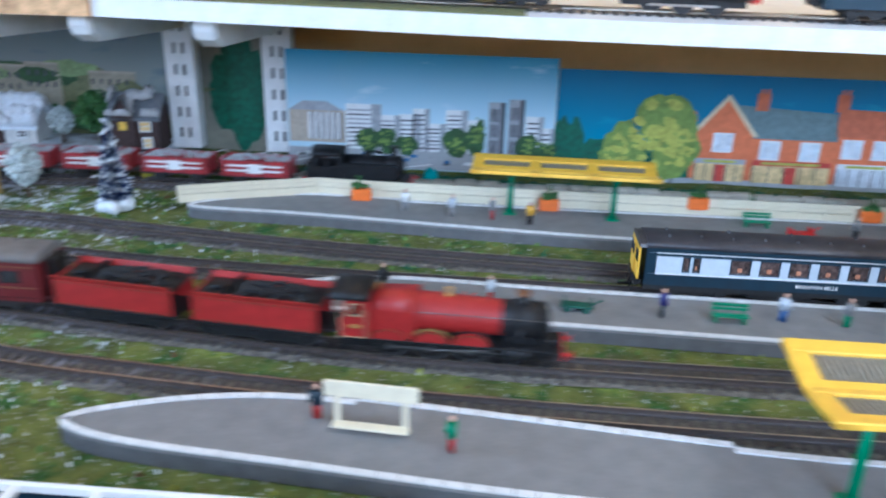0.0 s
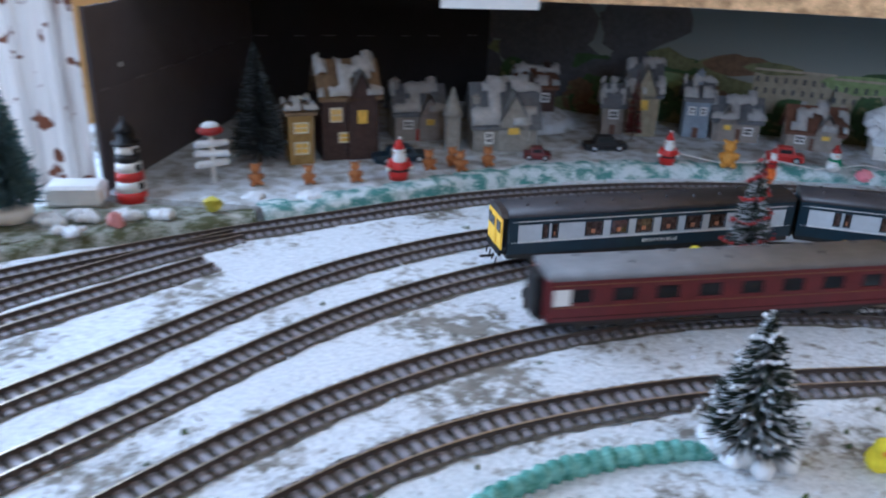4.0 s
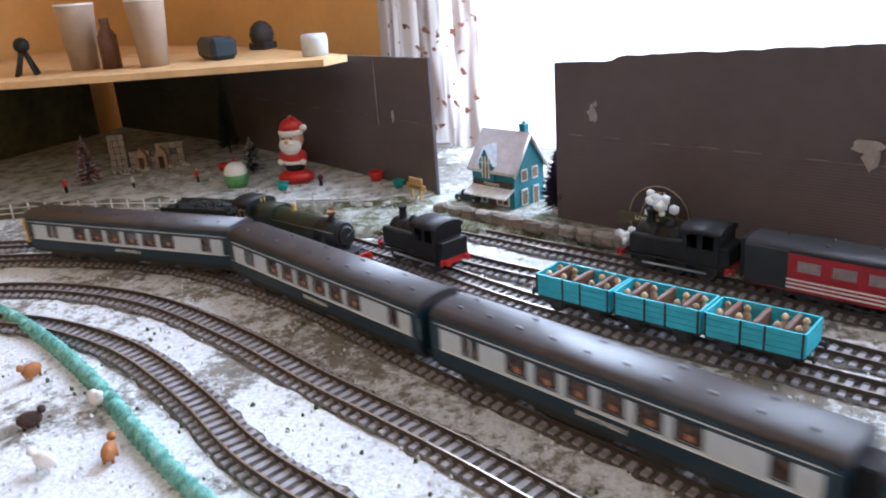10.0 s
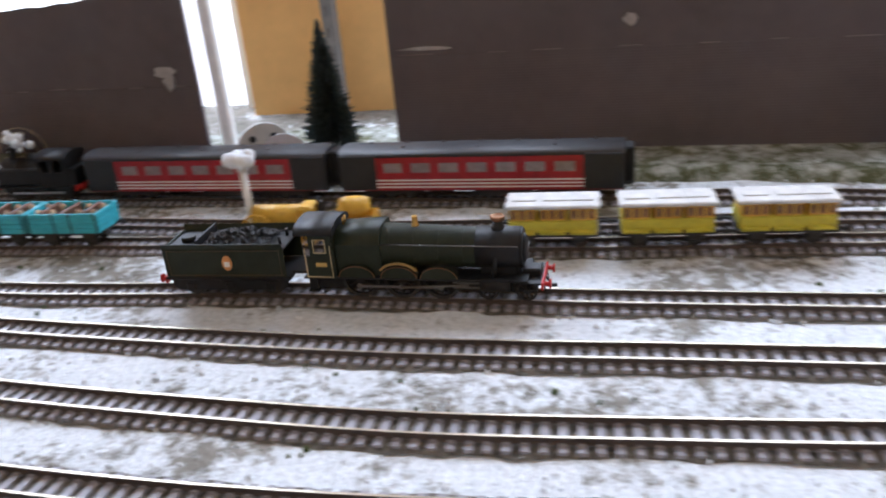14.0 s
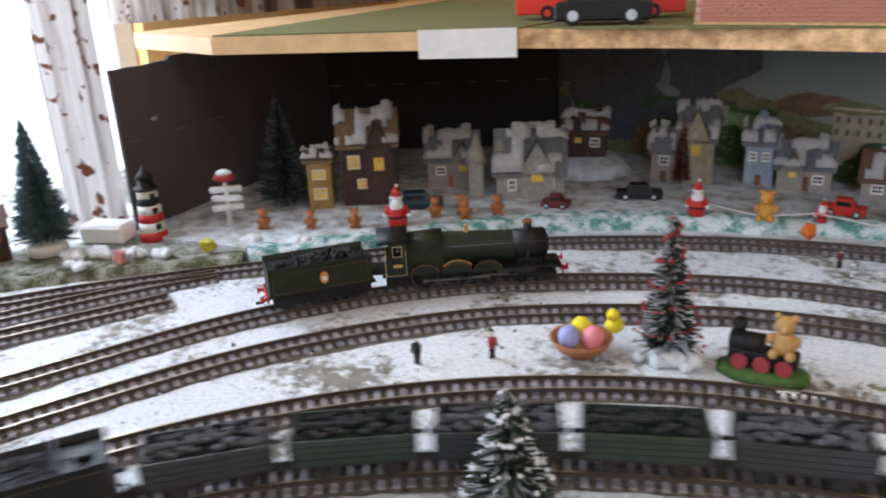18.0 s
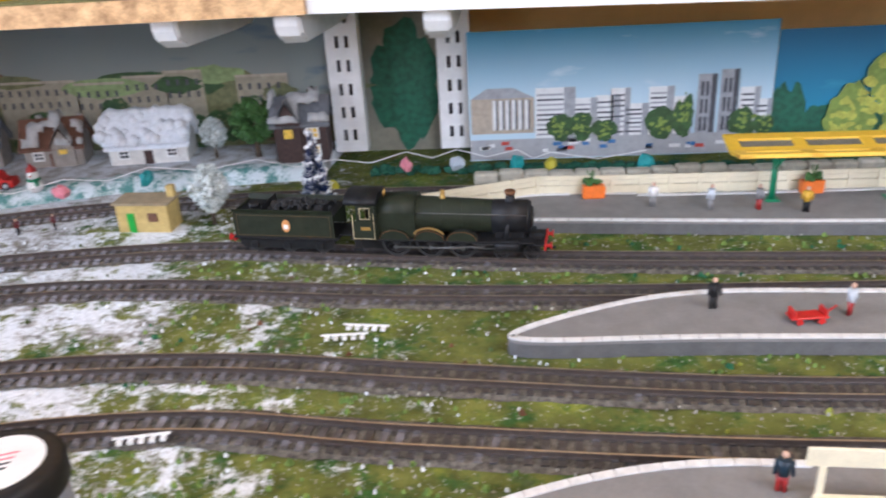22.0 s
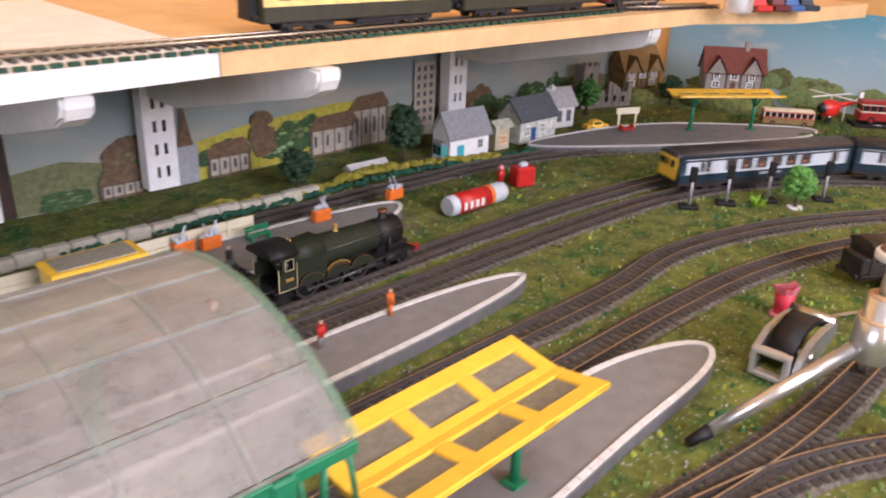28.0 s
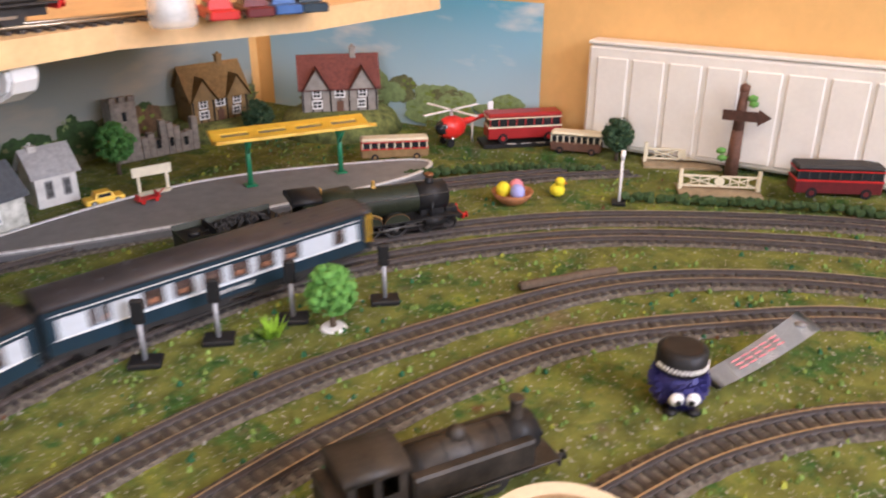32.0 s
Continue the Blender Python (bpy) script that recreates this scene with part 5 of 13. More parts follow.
def tank_loco(name, label, m, body=black_m, L=0.135, beam=None):
    """A small side or pannier tank engine, front at +x."""
    lo = thing(name, m, label, "locomotive")
    h = L / 2
    bm = B()
    box(bm, (0, 0, 0.0150), (L - 0.010, 0.033, 0.0018), 0.0004)
    box(bm, (0, 0, 0.0105), (L - 0.018, 0.013, 0.008))
    part("running_plate", bm, body, lo)
    boiler_parts(lo, 0.0108, -h + 0.045, h - 0.032, 0.0285, 0.017, body, 0)
    bm = B()
    for y in (-0.0125, 0.0125):
        box(bm, (0.012, y, 0.0245), (L * 0.52, 0.0075, 0.0165), 0.0014)
    part("side_tank", bm, body, lo)
    bm = B()
    for y in (-0.0155, 0.0155):
        box(bm, (-h + 0.026, y, 0.0225), (0.030, 0.001, 0.013))
        for x in (-h + 0.013, -h + 0.026, -h + 0.039):
            box(bm, (x, y, 0.0345), (0.004, 0.001, 0.0125))
    for x in (-h + 0.011, -h + 0.041):
        box(bm, (x, 0, 0.028), (0.001, 0.031, 0.025))
    box(bm, (-h + 0.0085, 0, 0.024), (0.011, 0.030, 0.016), 0.001)
    part("cab", bm, body, lo)
    bm = B()
    extrude_x(bm, roof_profile(0.034, 0.0405, 0.0470), -h + 0.009, -h + 0.043, smooth=True)
    part("cab_roof", bm, body, lo)
    bm = B()
    lathe(bm, [(0.0048, 0), (0.0038, 0.002), (0.0034, 0.010), (0.0046, 0.012), (0.0042, 0.013)], 14, (h - 0.024, 0, 0.0375))
    part("chimney", bm, body, lo)
    bm = B()
    lathe(bm, [(0.0052, 0), (0.0050, 0.004), (0.0030, 0.0068), (0.0006, 0.0075)], 14, (0.008, 0, 0.037))
    part("steam_dome", bm, body, lo)
    for x in (-0.026, 0.0, 0.026):
        bm = B()
        for y in (-0.0083, 0.0083):
            cyl(bm, (x, y - 0.0012, 0.0095), (x, y + 0.0012, 0.0095), 0.0095, seg=18)
        part("driving_wheel", bm, gunmetal_m, lo)
    bm = B()
    for y in (-0.0112, 0.0112):
        box(bm, (0, y, 0.0075), (0.056, 0.001, 0.0018))
    part("coupling_rod", bm, steel_m, lo)
    bm = B()
    for way in (-1, 1):
        box(bm, (way * (h - 0.005), 0, 0.0132), (0.0016, 0.032, 0.0055))
        buffers(bm, way * (h - 0.005), way)
    part("buffer_beam", bm, beam or red_m, lo)
    return lo


# ---- trains ----
TRAINS = []  # (thing, line, way, length, lead(t))


def run(ob, line, way, L, s0, v, trim=((0, 0), (32, 0))):
    """trim: metres by which it is ahead of its even pace, by seconds."""
    TRAINS.append((ob, line, way, L, s0, v, trim))


# green express locomotive with its tender, running with C_LINE
castle = express_loco("express_locomotive", "dark green express steam locomotive with brass name plate", dkgreen_m, True, 0.160)
castle_t = tender("tender", "dark green six-wheel tender with orange crest and coal", dkgreen_m, 0.094)
for vehicle in (castle, castle_t):
    for piece in vehicle.children:
        if "wheel" not in piece.name and "rod" not in piece.name:
            piece.data.transform(Matrix.Diagonal((1, 1, 1.07, 1)))
            for sub_piece in piece.children:
                sub_piece.data.transform(Matrix.Diagonal((1, 1, 1.07, 1)))
CS, CV = C_LINE.near(-0.123, 0.288), 0.190
CL = 0.1605
CT = ((0, 0.06), (9, 0.045), (13, 0.014), (15.5, 0.02), (17.5, 0.011), (18, 0.007), (18.5, -0.005), (19, -0.012), (20, -0.023), (21, -0.03), (21.5, -0.023), (22, -0.01), (23, -0.002), (24, 0.006), (25, 0.018), (29, 0.018), (30, 0.005), (32, -0.035))
run(castle, C_LINE, 1, 0.160, CS - 22.0 * CV + 0.0075, CV, CT)
run(castle_t, C_LINE, 1, 0.094, CS - 22.0 * CV - CL, CV, CT)

# pullman set, running against T4_LINE
PS = T4_LINE.near(-0.985, -0.045)
PV = 0.285
for k in range(5):
    c = coach("pullman_coach", 0.26, PULL, "grey and navy pullman coach with charcoal roof and lit table lamps", "pullman coaches", {0: (1,), 4: (-1,)}.get(k, ()))
    for s in (-1, 1):
        text(c, "BRIGHTON BELLE", (-0.004, s * 0.0187, 0.0178), 0.0040, white_m, 90, 0 if s < 0 else 180, "lettering", 0.0)
    for x in (-0.1225, 0.1225):
        for y in (-0.0184, 0.0184):
            bm = B()
            box(bm, (x, y, 0.0325), (0.0075, 0.0006, 0.0185))
            part("end_panel", bm, navy_m, c)
    if k in (0, 4):
        way = 1 if k == 0 else -1
        bm = B()
        box(bm, (way * 0.1316, 0, 0.0308), (0.0016, 0.0350, 0.0262), 0.0006)
        part("cab_front", bm, yellow_m, c, "yellow driving cab front")
        bm = B()
        extrude_x(bm, roof_profile(0.0355, 0.0445, 0.0505), way * 0.1262, way * 0.1322)
        part("cab_dome", bm, darkroof_m, c)
        for y in (-0.0108, 0.0108):
            bm = B()
            box(bm, (way * 0.1326, y, 0.0362), (0.0008, 0.0092, 0.0090), 0.0003)
            part("cab_window", bm, glass_m, c)
        bm = B()
        box(bm, (way * 0.1328, 0, 0.0308), (0.0012, 0.0098, 0.025), 0.0004)
        part("front_door", bm, yellow_m, c)
        bm = B()
        box(bm, (way * 0.1336, 0, 0.0370), (0.0006, 0.0062, 0.0080), 0.0002)
        part("door_window", bm, glass_m, c)
        bm = B()
        box(bm, (way * 0.1324, 0, 0.0150), (0.002, 0.034, 0.0052), 0.0005)
        for y in (-0.004, 0.004, -0.013, 0.013):
            cyl(bm, (way * 0.1335, y, 0.0105), (way * 0.1345, y * 0.9, 0.005), 0.0006, None, 6)
        box(bm, (way * 0.1375, 0, 0.0065), (0.012, 0.0022, 0.0018), 0.0004)
        part("coupling", bm, black_m, c, "black buffer beam with hoses and coupling")
    run(c, T4_LINE, -1, 0.264, PS + 4.5 * PV + k * 0.266, -PV, ((0, -0.03), (1.5, -0.033), (4.5, 0.0), (6, -0.012), (7, -0.025), (8, -0.01), (9, -0.01), (10, 0.03), (12, 0.045), (26, -0.2), (29, -0.23), (32, -0.205)))

# red engine with two tenders and maroon coaches, running with T5_LINE
redl = express_loco("red_locomotive", "red express steam locomotive with black smokebox", locored_m)
RS, RV = T5_LINE.near(0.098, 0.103), 0.195
RT = ((0, 0.012), (1, -0.010), (2, -0.014), (2.5, -0.015), (32, -0.015))
run(redl, T5_LINE, 1, 0.160, RS, RV, RT)
for k in range(2):
    t = tender("red_tender", "red six-wheel tender with yellow lining", locored_m, 0.098, False)
    run(t, T5_LINE, 1, 0.098, RS - 0.164 - k * 0.104, RV, RT)
for k in range(5):
    c = coach("maroon_coach", 0.268, MARN, "maroon passenger coach with grey roof", "maroon coaches")
    bm = B()
    for s in (-1, 1):
        box(bm, (-0.121, s * 0.0186, 0.0305), (0.012, 0.0006, 0.012), 0.0003)
    part("white_window", bm, white_m, c, "whitened lavatory window")
    run(c, T5_LINE, 1, 0.268, RS - 0.164 - 0.208 - 0.002 - k * 0.275, RV, RT)

# goods train, running against T6_LINE; listed from its brake van forwards
GREAR = T6_LINE.near(-0.374, 0.080)
GV = 0.27


def van_mark_a(w, L):
    bm = B()
    for s in (-1, 1):
        box(bm, (-0.008, s * 0.0163, 0.0245), (L * 0.66, 0.0006, 0.0045))
        box(bm, (-0.015, s * 0.0163, 0.034), (L * 0.35, 0.0006, 0.003))
    part("lettering_bar", bm, white_m, w, "white and red lettering bars")


def van_mark_b(w, L):
    bm = B()
    for s in (-1, 1):
        for k in range(7):
            box(bm, (-0.022 + k * 0.0085, s * 0.0163, 0.0265), (0.0055, 0.0006, 0.006 + 0.003 * (k in (0, 3, 4))), 0.0002)
    part("logo_shape", bm, white_m, w, "white logo shapes")


def brake_van():
    w = box_van("brake_van", 0.104, mk("weathered_grey", (0.12, 0.12, 0.125), 0.6), mk("cream_roof", (0.62, 0.55, 0.38), 0.55), "grey goods brake van with a cream roof", "goods wagons")
    bm = B()
    for s in (-1, 1):
        box(bm, (-0.018, s * 0.0160, 0.033), (0.020, 0.0012, 0.012))
    part("veranda_opening", bm, black_m, w)
    return w


creamt = mk("tank_cream", (0.72, 0.60, 0.33), 0.45, 0, 0.1, 120, 0.08)
goods = [(brake_van(), 0.104),
         (box_van("blue_van", 0.094, blue_m, blue_m, "blue covered van with white logo shapes", "goods wagons", van_mark_b), 0.094),
         (box_van("blue_van", 0.094, blue_m, blue_m, "blue covered van with red and white lettering bars", "goods wagons", van_mark_a), 0.094),
         (tank_wagon("red_tank_wagon", 0.128, red_m, "long red tank wagon with a black filler dome", "goods wagons", r=0.0145), 0.128),
         (tank_wagon("cream_tank_wagon", 0.074, creamt, "cream tank wagon with red lettering bars", "goods wagons"), 0.074),
         (tank_wagon("milk_tank_wagon", 0.074, creamt, "cream tank wagon lettered MILK in blue", "goods wagons", "MILK", blue_m), 0.074),
         (open_wagon("coal_wagon", 0.074, mk("dark_olive", (0.07, 0.065, 0.03), 0.6), "dark olive open wagon loaded with coal", "goods wagons", coal_m, mk("dull_gold", (0.3, 0.25, 0.1), 0.5)), 0.074)]
bm = B()
for s in (-1, 1):
    for k in range(5):
        box(bm, (-0.018 + k * 0.009, s * 0.0138, 0.0275), (0.006, 0.0008, 0.0085), 0.0002)
part("lettering_bar", bm, mk("red_letters", (0.6, 0.09, 0.04)), goods[4][0], "red lettering bars")
for k in range(6):
    goods.append((open_wagon("black_wagon", 0.068, mk("sooty_grey", (0.030, 0.032, 0.034), 0.55) if k % 2 else mk("sooty_green", (0.025, 0.04, 0.03), 0.55), "sooty dark open wagon with a grey load", "goods wagons", mk("slate_load", (0.10, 0.10, 0.11), 0.8) if k % 2 else coal_m), 0.068))
goods_t = tender("black_tender", "black six-wheel tender with coal", black_m, 0.098, False)
goods_l = express_loco("black_locomotive", "black goods steam locomotive", black_m)
goods += [(goods_t, 0.098), (goods_l, 0.15)]
at = GREAR
for ob, L in goods:
    # leading end lies at smaller s
    run(ob, T6_LINE, -1, L, at - L + 20.5 * GV, -GV, ((0, -0.032), (19, -0.032), (20, -0.02), (21, -0.004), (32, 0)))
    at -= L + (0.006 if ob is goods_t else 0.021 if L in (0.104, 0.094) else 0.012)

# mineral train on the outer line, its brown van last
MS, MV = O_LINE.near(-0.69, 0.392), 0.165
mv = box_van("brown_van", 0.074, brown_m, mk("van_roof_grey", (0.3, 0.28, 0.26)), "brown goods brake van with a pale roof", "mineral wagons")
run(mv, O_LINE, 1, 0.074, MS + 0.074 - 1.5 * MV, MV)
for k in range(8):
    w = open_wagon("mineral_wagon", 0.074, mk("wagon_red", (0.33, 0.03, 0.035), 0.5), "red open wagon with white lettering bars and a grey load", "mineral wagons", mk("pale_load", (0.42, 0.42, 0.43), 0.8), white_m, 0.017)
    run(w, O_LINE, 1, 0.074, MS + 0.074 + (k + 1) * 0.088 - 1.5 * MV, MV)
ml = tank_loco("mineral_locomotive", "small black tank locomotive", Matrix(), black_m, 0.12)
run(ml, O_LINE, 1, 0.12, MS + 0.074 + 8 * 0.088 + 0.135 - 1.5 * MV, MV)


# standing stock on the sidings of the snow side
def stand(ob, line, x, y, L, way=1):
    ob.matrix_basis = line.seat(line.near(x, y) + way * L / 2, L, way)
    return ob


for x, y in ((-1.416, -0.73), (-1.342, -0.485)):
    c = coach("red_coach", 0.245, VIRG, "red and black express coach with white stripes", "red coaches")
    for sx in (-0.1028, 0.1028):
        bm = B()
        box(bm, (sx, 0, 0.026), (0.0322, 0.0378, 0.0305), 0.0008)
        part("vestibule", bm, mk("vestibule_grey", (0.018, 0.018, 0.02), 0.45), c, "dark grey vestibule end")
    stand(c, O_LINE, x, y, 0.245)
stl = stand(tank_loco("saddle_tank_locomotive", "black tank locomotive with white cotton smoke", Matrix(), black_m, 0.10), O_LINE, -1.474, -0.898, 0.10, -1)
for cx, cz, cr, cn in ((0.020, 0.056, 0.009, 26), (0.047, 0.024, 0.008, 18)):
    rnd = random.Random(int(cx * 1000))
    bm = B()
    for k in range(cn):
        ball(bm, (cx + rnd.gauss(0, cr * 0.6), rnd.gauss(0, cr * 0.4), cz + rnd.gauss(0, cr * 0.35)), rnd.uniform(0.3, 0.55) * cr, 1)
    part("cotton_smoke", bm, snow_m, stl, "tuft of white cotton wool")
stand(tank_loco("pannier_tank_locomotive", "black pannier tank locomotive with red buffer beam", Matrix(), black_m, 0.095), T2_LINE, -1.452, -1.118, 0.095, -1)
for k, (x, y) in enumerate(((-1.384, -0.9495), (-1.360, -0.887), (-1.336, -0.8245))):
    w = open_wagon("blue_open_carriage", 0.063, aqua_m, "light blue open carriage with brown seats", "blue carriages", None, None, 0.0165)
    for sx in (-0.019, 0.0, 0.019):
        bm = B()
        box(bm, (sx, 0, 0.024), (0.0035, 0.027, 0.013), 0.0008)
        part("seat_back", bm, brown_m, w)
    for sx in (-0.025, -0.012, 0.012, 0.025):
        for sy in (-0.007, 0.007):
            bm = B()
            lathe(bm, [(0.0032, 0.018), (0.0026, 0.0245), (0.001, 0.0262), (0.0026, 0.0285), (0.0012, 0.0308), (0.0002, 0.031)], 8, (sx, sy, 0))
            part("seated_figure", bm, mk("figure_mix", (0.35, 0.16, 0.10), 0.6, 0, 0.6, 90, 0, (0.55, 0.4, 0.25)), w, "plain seated figure")
    stand(w, T2_LINE, x, y, 0.063)


def yellow_carriage(x, y):
    w = thing("yellow_carriage", Matrix(), "yellow vintage railway carriage with a white roof", "railway carriage", "yellow carriages")
    wagon_base(w, 0.066)
    bm = B()
    box(bm, (0, 0, 0.0205), (0.062, 0.028, 0.010), 0.0008)
    part("lower_body", bm, lime_m, w)
    for sx in (-0.021, 0, 0.021):
        for s in (-1, 1):
            bm = B()
            cyl(bm, (sx - 0.009, s * 0.0142, 0.0158), (sx + 0.009, s * 0.0142, 0.0158), 0.0022, 0.0022, seg=8)
            part("curved_panel", bm, lime_m, w)
    for sx in (-0.021, 0, 0.021):
        bm = B()
        box(bm, (sx, 0, 0.0305), (0.0185, 0.026, 0.011), 0.001)
        part("compartment", bm, ochre_m, w)
        bm = B()
        for s in (-1, 1):
            for o in (-0.006, 0.006):
                box(bm, (sx + o, s * 0.0131, 0.031), (0.0045, 0.0008, 0.007))
            box(bm, (sx, s * 0.0131, 0.031), (0.0045, 0.0008, 0.0075))
        part("window", bm, mk("carriage_window", (0.22, 0.12, 0.05), 0.2, 0, 0.5, 120, 0), w)
    bm = B()
    box(bm, (0, 0, 0.0375), (0.066, 0.030, 0.0032), 0.001)
    for sx in (-0.02, 0.002, 0.02):
        box(bm, (sx, 0, 0.0396), (0.016, 0.010, 0.0012), 0.0004)
    part("roof", bm, mk("carriage_roof", (0.55, 0.54, 0.52), 0.45, 0, 0.2, 90, 0.1), w)
    stand(w, T2_LINE, x, y, 0.066)
    w.matrix_basis = w.matrix_basis @ Matrix.Diagonal((1, 1, 0.86, 1))


for x, y in ((-1.232, -0.452), (-1.212, -0.376), (-1.190, -0.300)):
    yellow_carriage(x, y)


def rocket():
    lo = thing("vintage_locomotive", Matrix(), "bright yellow vintage steam locomotive with a tall white chimney", "locomotive")
    bm = B()
    cyl(bm, (-0.012, 0, 0.0215), (0.026, 0, 0.0215), 0.0085, seg=18)
    box(bm, (-0.018, 0, 0.020), (0.012, 0.019, 0.022), 0.002)
    part("boiler", bm, ochre_m, lo)
    bm = B()
    cyl(bm, (0.030, 0, 0.016), (0.030, 0, 0.058), 0.0032, 0.0028, seg=12)
    cyl(bm, (0.030, 0, 0.058), (0.030, 0, 0.062), 0.0042, 0.0030, seg=12)
    part("chimney", bm, white_m, lo, "tall white chimney")
    bm = B()
    rnd = random.Random(3)
    for k in range(14):
        ball(bm, (0.030 + rnd.uniform(-0.011, 0.011), rnd.uniform(-0.006, 0.006), 0.066 + rnd.uniform(-0.002, 0.003)), rnd.uniform(0.004, 0.0065), 2)
    part("cotton_smoke", bm, snow_m, lo, "white cotton wool smoke")
    for x, r in ((0.022, 0.0125), (-0.018, 0.007)):
        bm = B()
        for y in (-0.0085, 0.0085):
            for k in range(16):
                a, b = 2 * math.pi * k / 16, 2 * math.pi * (k + 1) / 16
                cyl(bm, (x + r * math.cos(a), y, r + r * math.sin(a)), (x + r * math.cos(b), y, r + r * math.sin(b)), 0.0009, seg=5)
            for k in range(8):
                a = math.pi * k / 4
                cyl(bm, (x, y, r), (x + r * math.cos(a), y, r + r * math.sin(a)), 0.0005, seg=4)
        part("spoked_wheel", bm, ochre_m, lo)
    bm = B()
    box(bm, (0, 0, 0.0125), (0.066, 0.020, 0.0022), 0.0004)
    part("frame", bm, gunmetal_m, lo)
    bm = B()
    box(bm, (-0.053, 0, 0.0140), (0.034, 0.025, 0.0024), 0.0005)
    for y in (-0.012, 0.012):
        box(bm, (-0.053, y, 0.0186), (0.034, 0.0014, 0.0068), 0.0003)
    box(bm, (-0.0695, 0, 0.0186), (0.0014, 0.024, 0.0068), 0.0003)
    part("cart", bm, ochre_m, lo, "open yellow cart")
    bm = B()
    lathe(bm, [(0.0072, -0.011), (0.0084, -0.006), (0.0088, 0.0), (0.0084, 0.006), (0.0072, 0.011)], 20)
    bmesh.ops.transform(bm, matrix=pose(-0.055, 0, 0.0275, 0, 82, 30), verts=bm.verts)
    part("water_barrel", bm, ochre_m, lo, "yellow water barrel")
    for x in (-0.062, -0.044):
        wheelset(lo, x, 0.0065)
    for x, y in ((-0.030, 0.004), (-0.026, -0.004)):
        bm = B()
        lathe(bm, [(0.0036, 0.014), (0.0026, 0.028), (0.001, 0.0298), (0.0027, 0.032), (0.0012, 0.0346), (0.0002, 0.0348)], 8, (x, y, 0))
        part("crew_figure", bm, black_m, lo, "plain dark figure")
    stand(lo, T2_LINE, -1.29, -0.643, 0.10, -1)


rocket()
# plain black loco standing on the green at the branch
tank_loco("weathered_tank_locomotive", "weathered black tank locomotive on the grass beside the branch track", pose(1.374, -0.060, 0.0, 0, 0, -33), mk("weathered_black", (0.012, 0.010, 0.008), 0.55, 0, 0.5, 60, 0.2, (0.03, 0.024, 0.018)), 0.135, gunmetal_m)


# ---- prints and backdrops ----
def poly(bm, pts, mi=0):
    """A flat printed shape on a sheet, from points in (x, z, layer)."""
    f = bm.faces.new([bm.verts.new(p) for p in pts])
    f.material_index = mi
    return f


def flat(bm, pts, layer, mi=0):
    return poly(bm, [(x, -0.0004 * layer, z) for x, z in pts], mi)


def rect(bm, x0, z0, x1, z1, layer, mi=0):
    return flat(bm, [(x0, z0), (x1, z0), (x1, z1), (x0, z1)], layer, mi)


BLOBS = itertools.count()


def blob(bm, x, z, rx, rz, layer, rnd, mi=0, n=18, wob=0.18):
    layer = layer + next(BLOBS) % 24 * 0.08
    flat(bm, [(x + rx * math.cos(2 * math.pi * k / n) * rnd.uniform(1 - wob, 1 + wob), z + rz * math.sin(2 * math.pi * k / n) * rnd.uniform(1 - wob, 1 + wob)) for k in range(n)], layer, mi)


def print_tree(bm, x, z, w, h, layer, rnd, dark, light, n=26):
    """A printed tree: a dark crown with lighter leaf dabs."""
    for k in range(7):
        a = rnd.uniform(0, 6.28)
        blob(bm, x + 0.25 * w * math.cos(a), z + h * 0.55 + 0.22 * h * math.sin(a), w * 0.3, h * 0.3, layer, rnd, dark)
    for k in range(n):
        a, r = rnd.uniform(0, 6.28), rnd.uniform(0, 0.42)
        blob(bm, x + r * w * math.cos(a), z + h * 0.57 + r * h * math.sin(a), w * rnd.uniform(0.04, 0.1), h * rnd.uniform(0.03, 0.07), layer + 1 + k % 3 * 0.3, rnd, light, 8, 0.35)


def print_sky(name, top, low, cloud, z0, z1, scale=9.0, amount=0.55):
    m = bpy.data.materials.new(name)
    m.use_nodes = True
    n, l = m.node_tree.nodes, m.node_tree.links
    b = n["Principled BSDF"]
    b.inputs["Roughness"].default_value = 0.55
    tc, sep, mr = n.new("ShaderNodeTexCoord"), n.new("ShaderNodeSeparateXYZ"), n.new("ShaderNodeMapRange")
    l.new(tc.outputs["Object"], sep.inputs[0])
    l.new(sep.outputs["Z"], mr.inputs["Value"])
    mr.inputs["From Min"].default_value, mr.inputs["From Max"].default_value = z0, z1
    ramp = n.new("ShaderNodeValToRGB")
    ramp.color_ramp.elements[0].color, ramp.color_ramp.elements[1].color = (*low, 1), (*top, 1)
    l.new(mr.outputs[0], ramp.inputs[0])
    mp, nz, cr, mx = n.new("ShaderNodeMapping"), n.new("ShaderNodeTexNoise"), n.new("ShaderNodeValToRGB"), n.new("ShaderNodeMix")
    mp.inputs["Scale"].default_value = (1, 1, 3.2)
    l.new(tc.outputs["Object"], mp.inputs[0])
    l.new(mp.outputs[0], nz.inputs["Vector"])
    nz.inputs["Scale"].default_value, nz.inputs["Detail"].default_value = scale, 5
    cr.color_ramp.elements[0].position, cr.color_ramp.elements[1].position = amount, amount + 0.16
    l.new(nz.outputs["Fac"], cr.inputs[0])
    mx.data_type = "RGBA"
    mx.inputs["B"].default_value = (*cloud, 1)
    l.new(cr.outputs[0], mx.inputs["Factor"])
    l.new(ramp.outputs[0], mx.inputs["A"])
    l.new(mx.outputs["Result"], b.inputs["Base Color"])
    return m


def ink(name, rgb, var=0.25, scale=160):
    return mk("print_" + name, rgb, 0.6, 0, var, scale, 0.0)


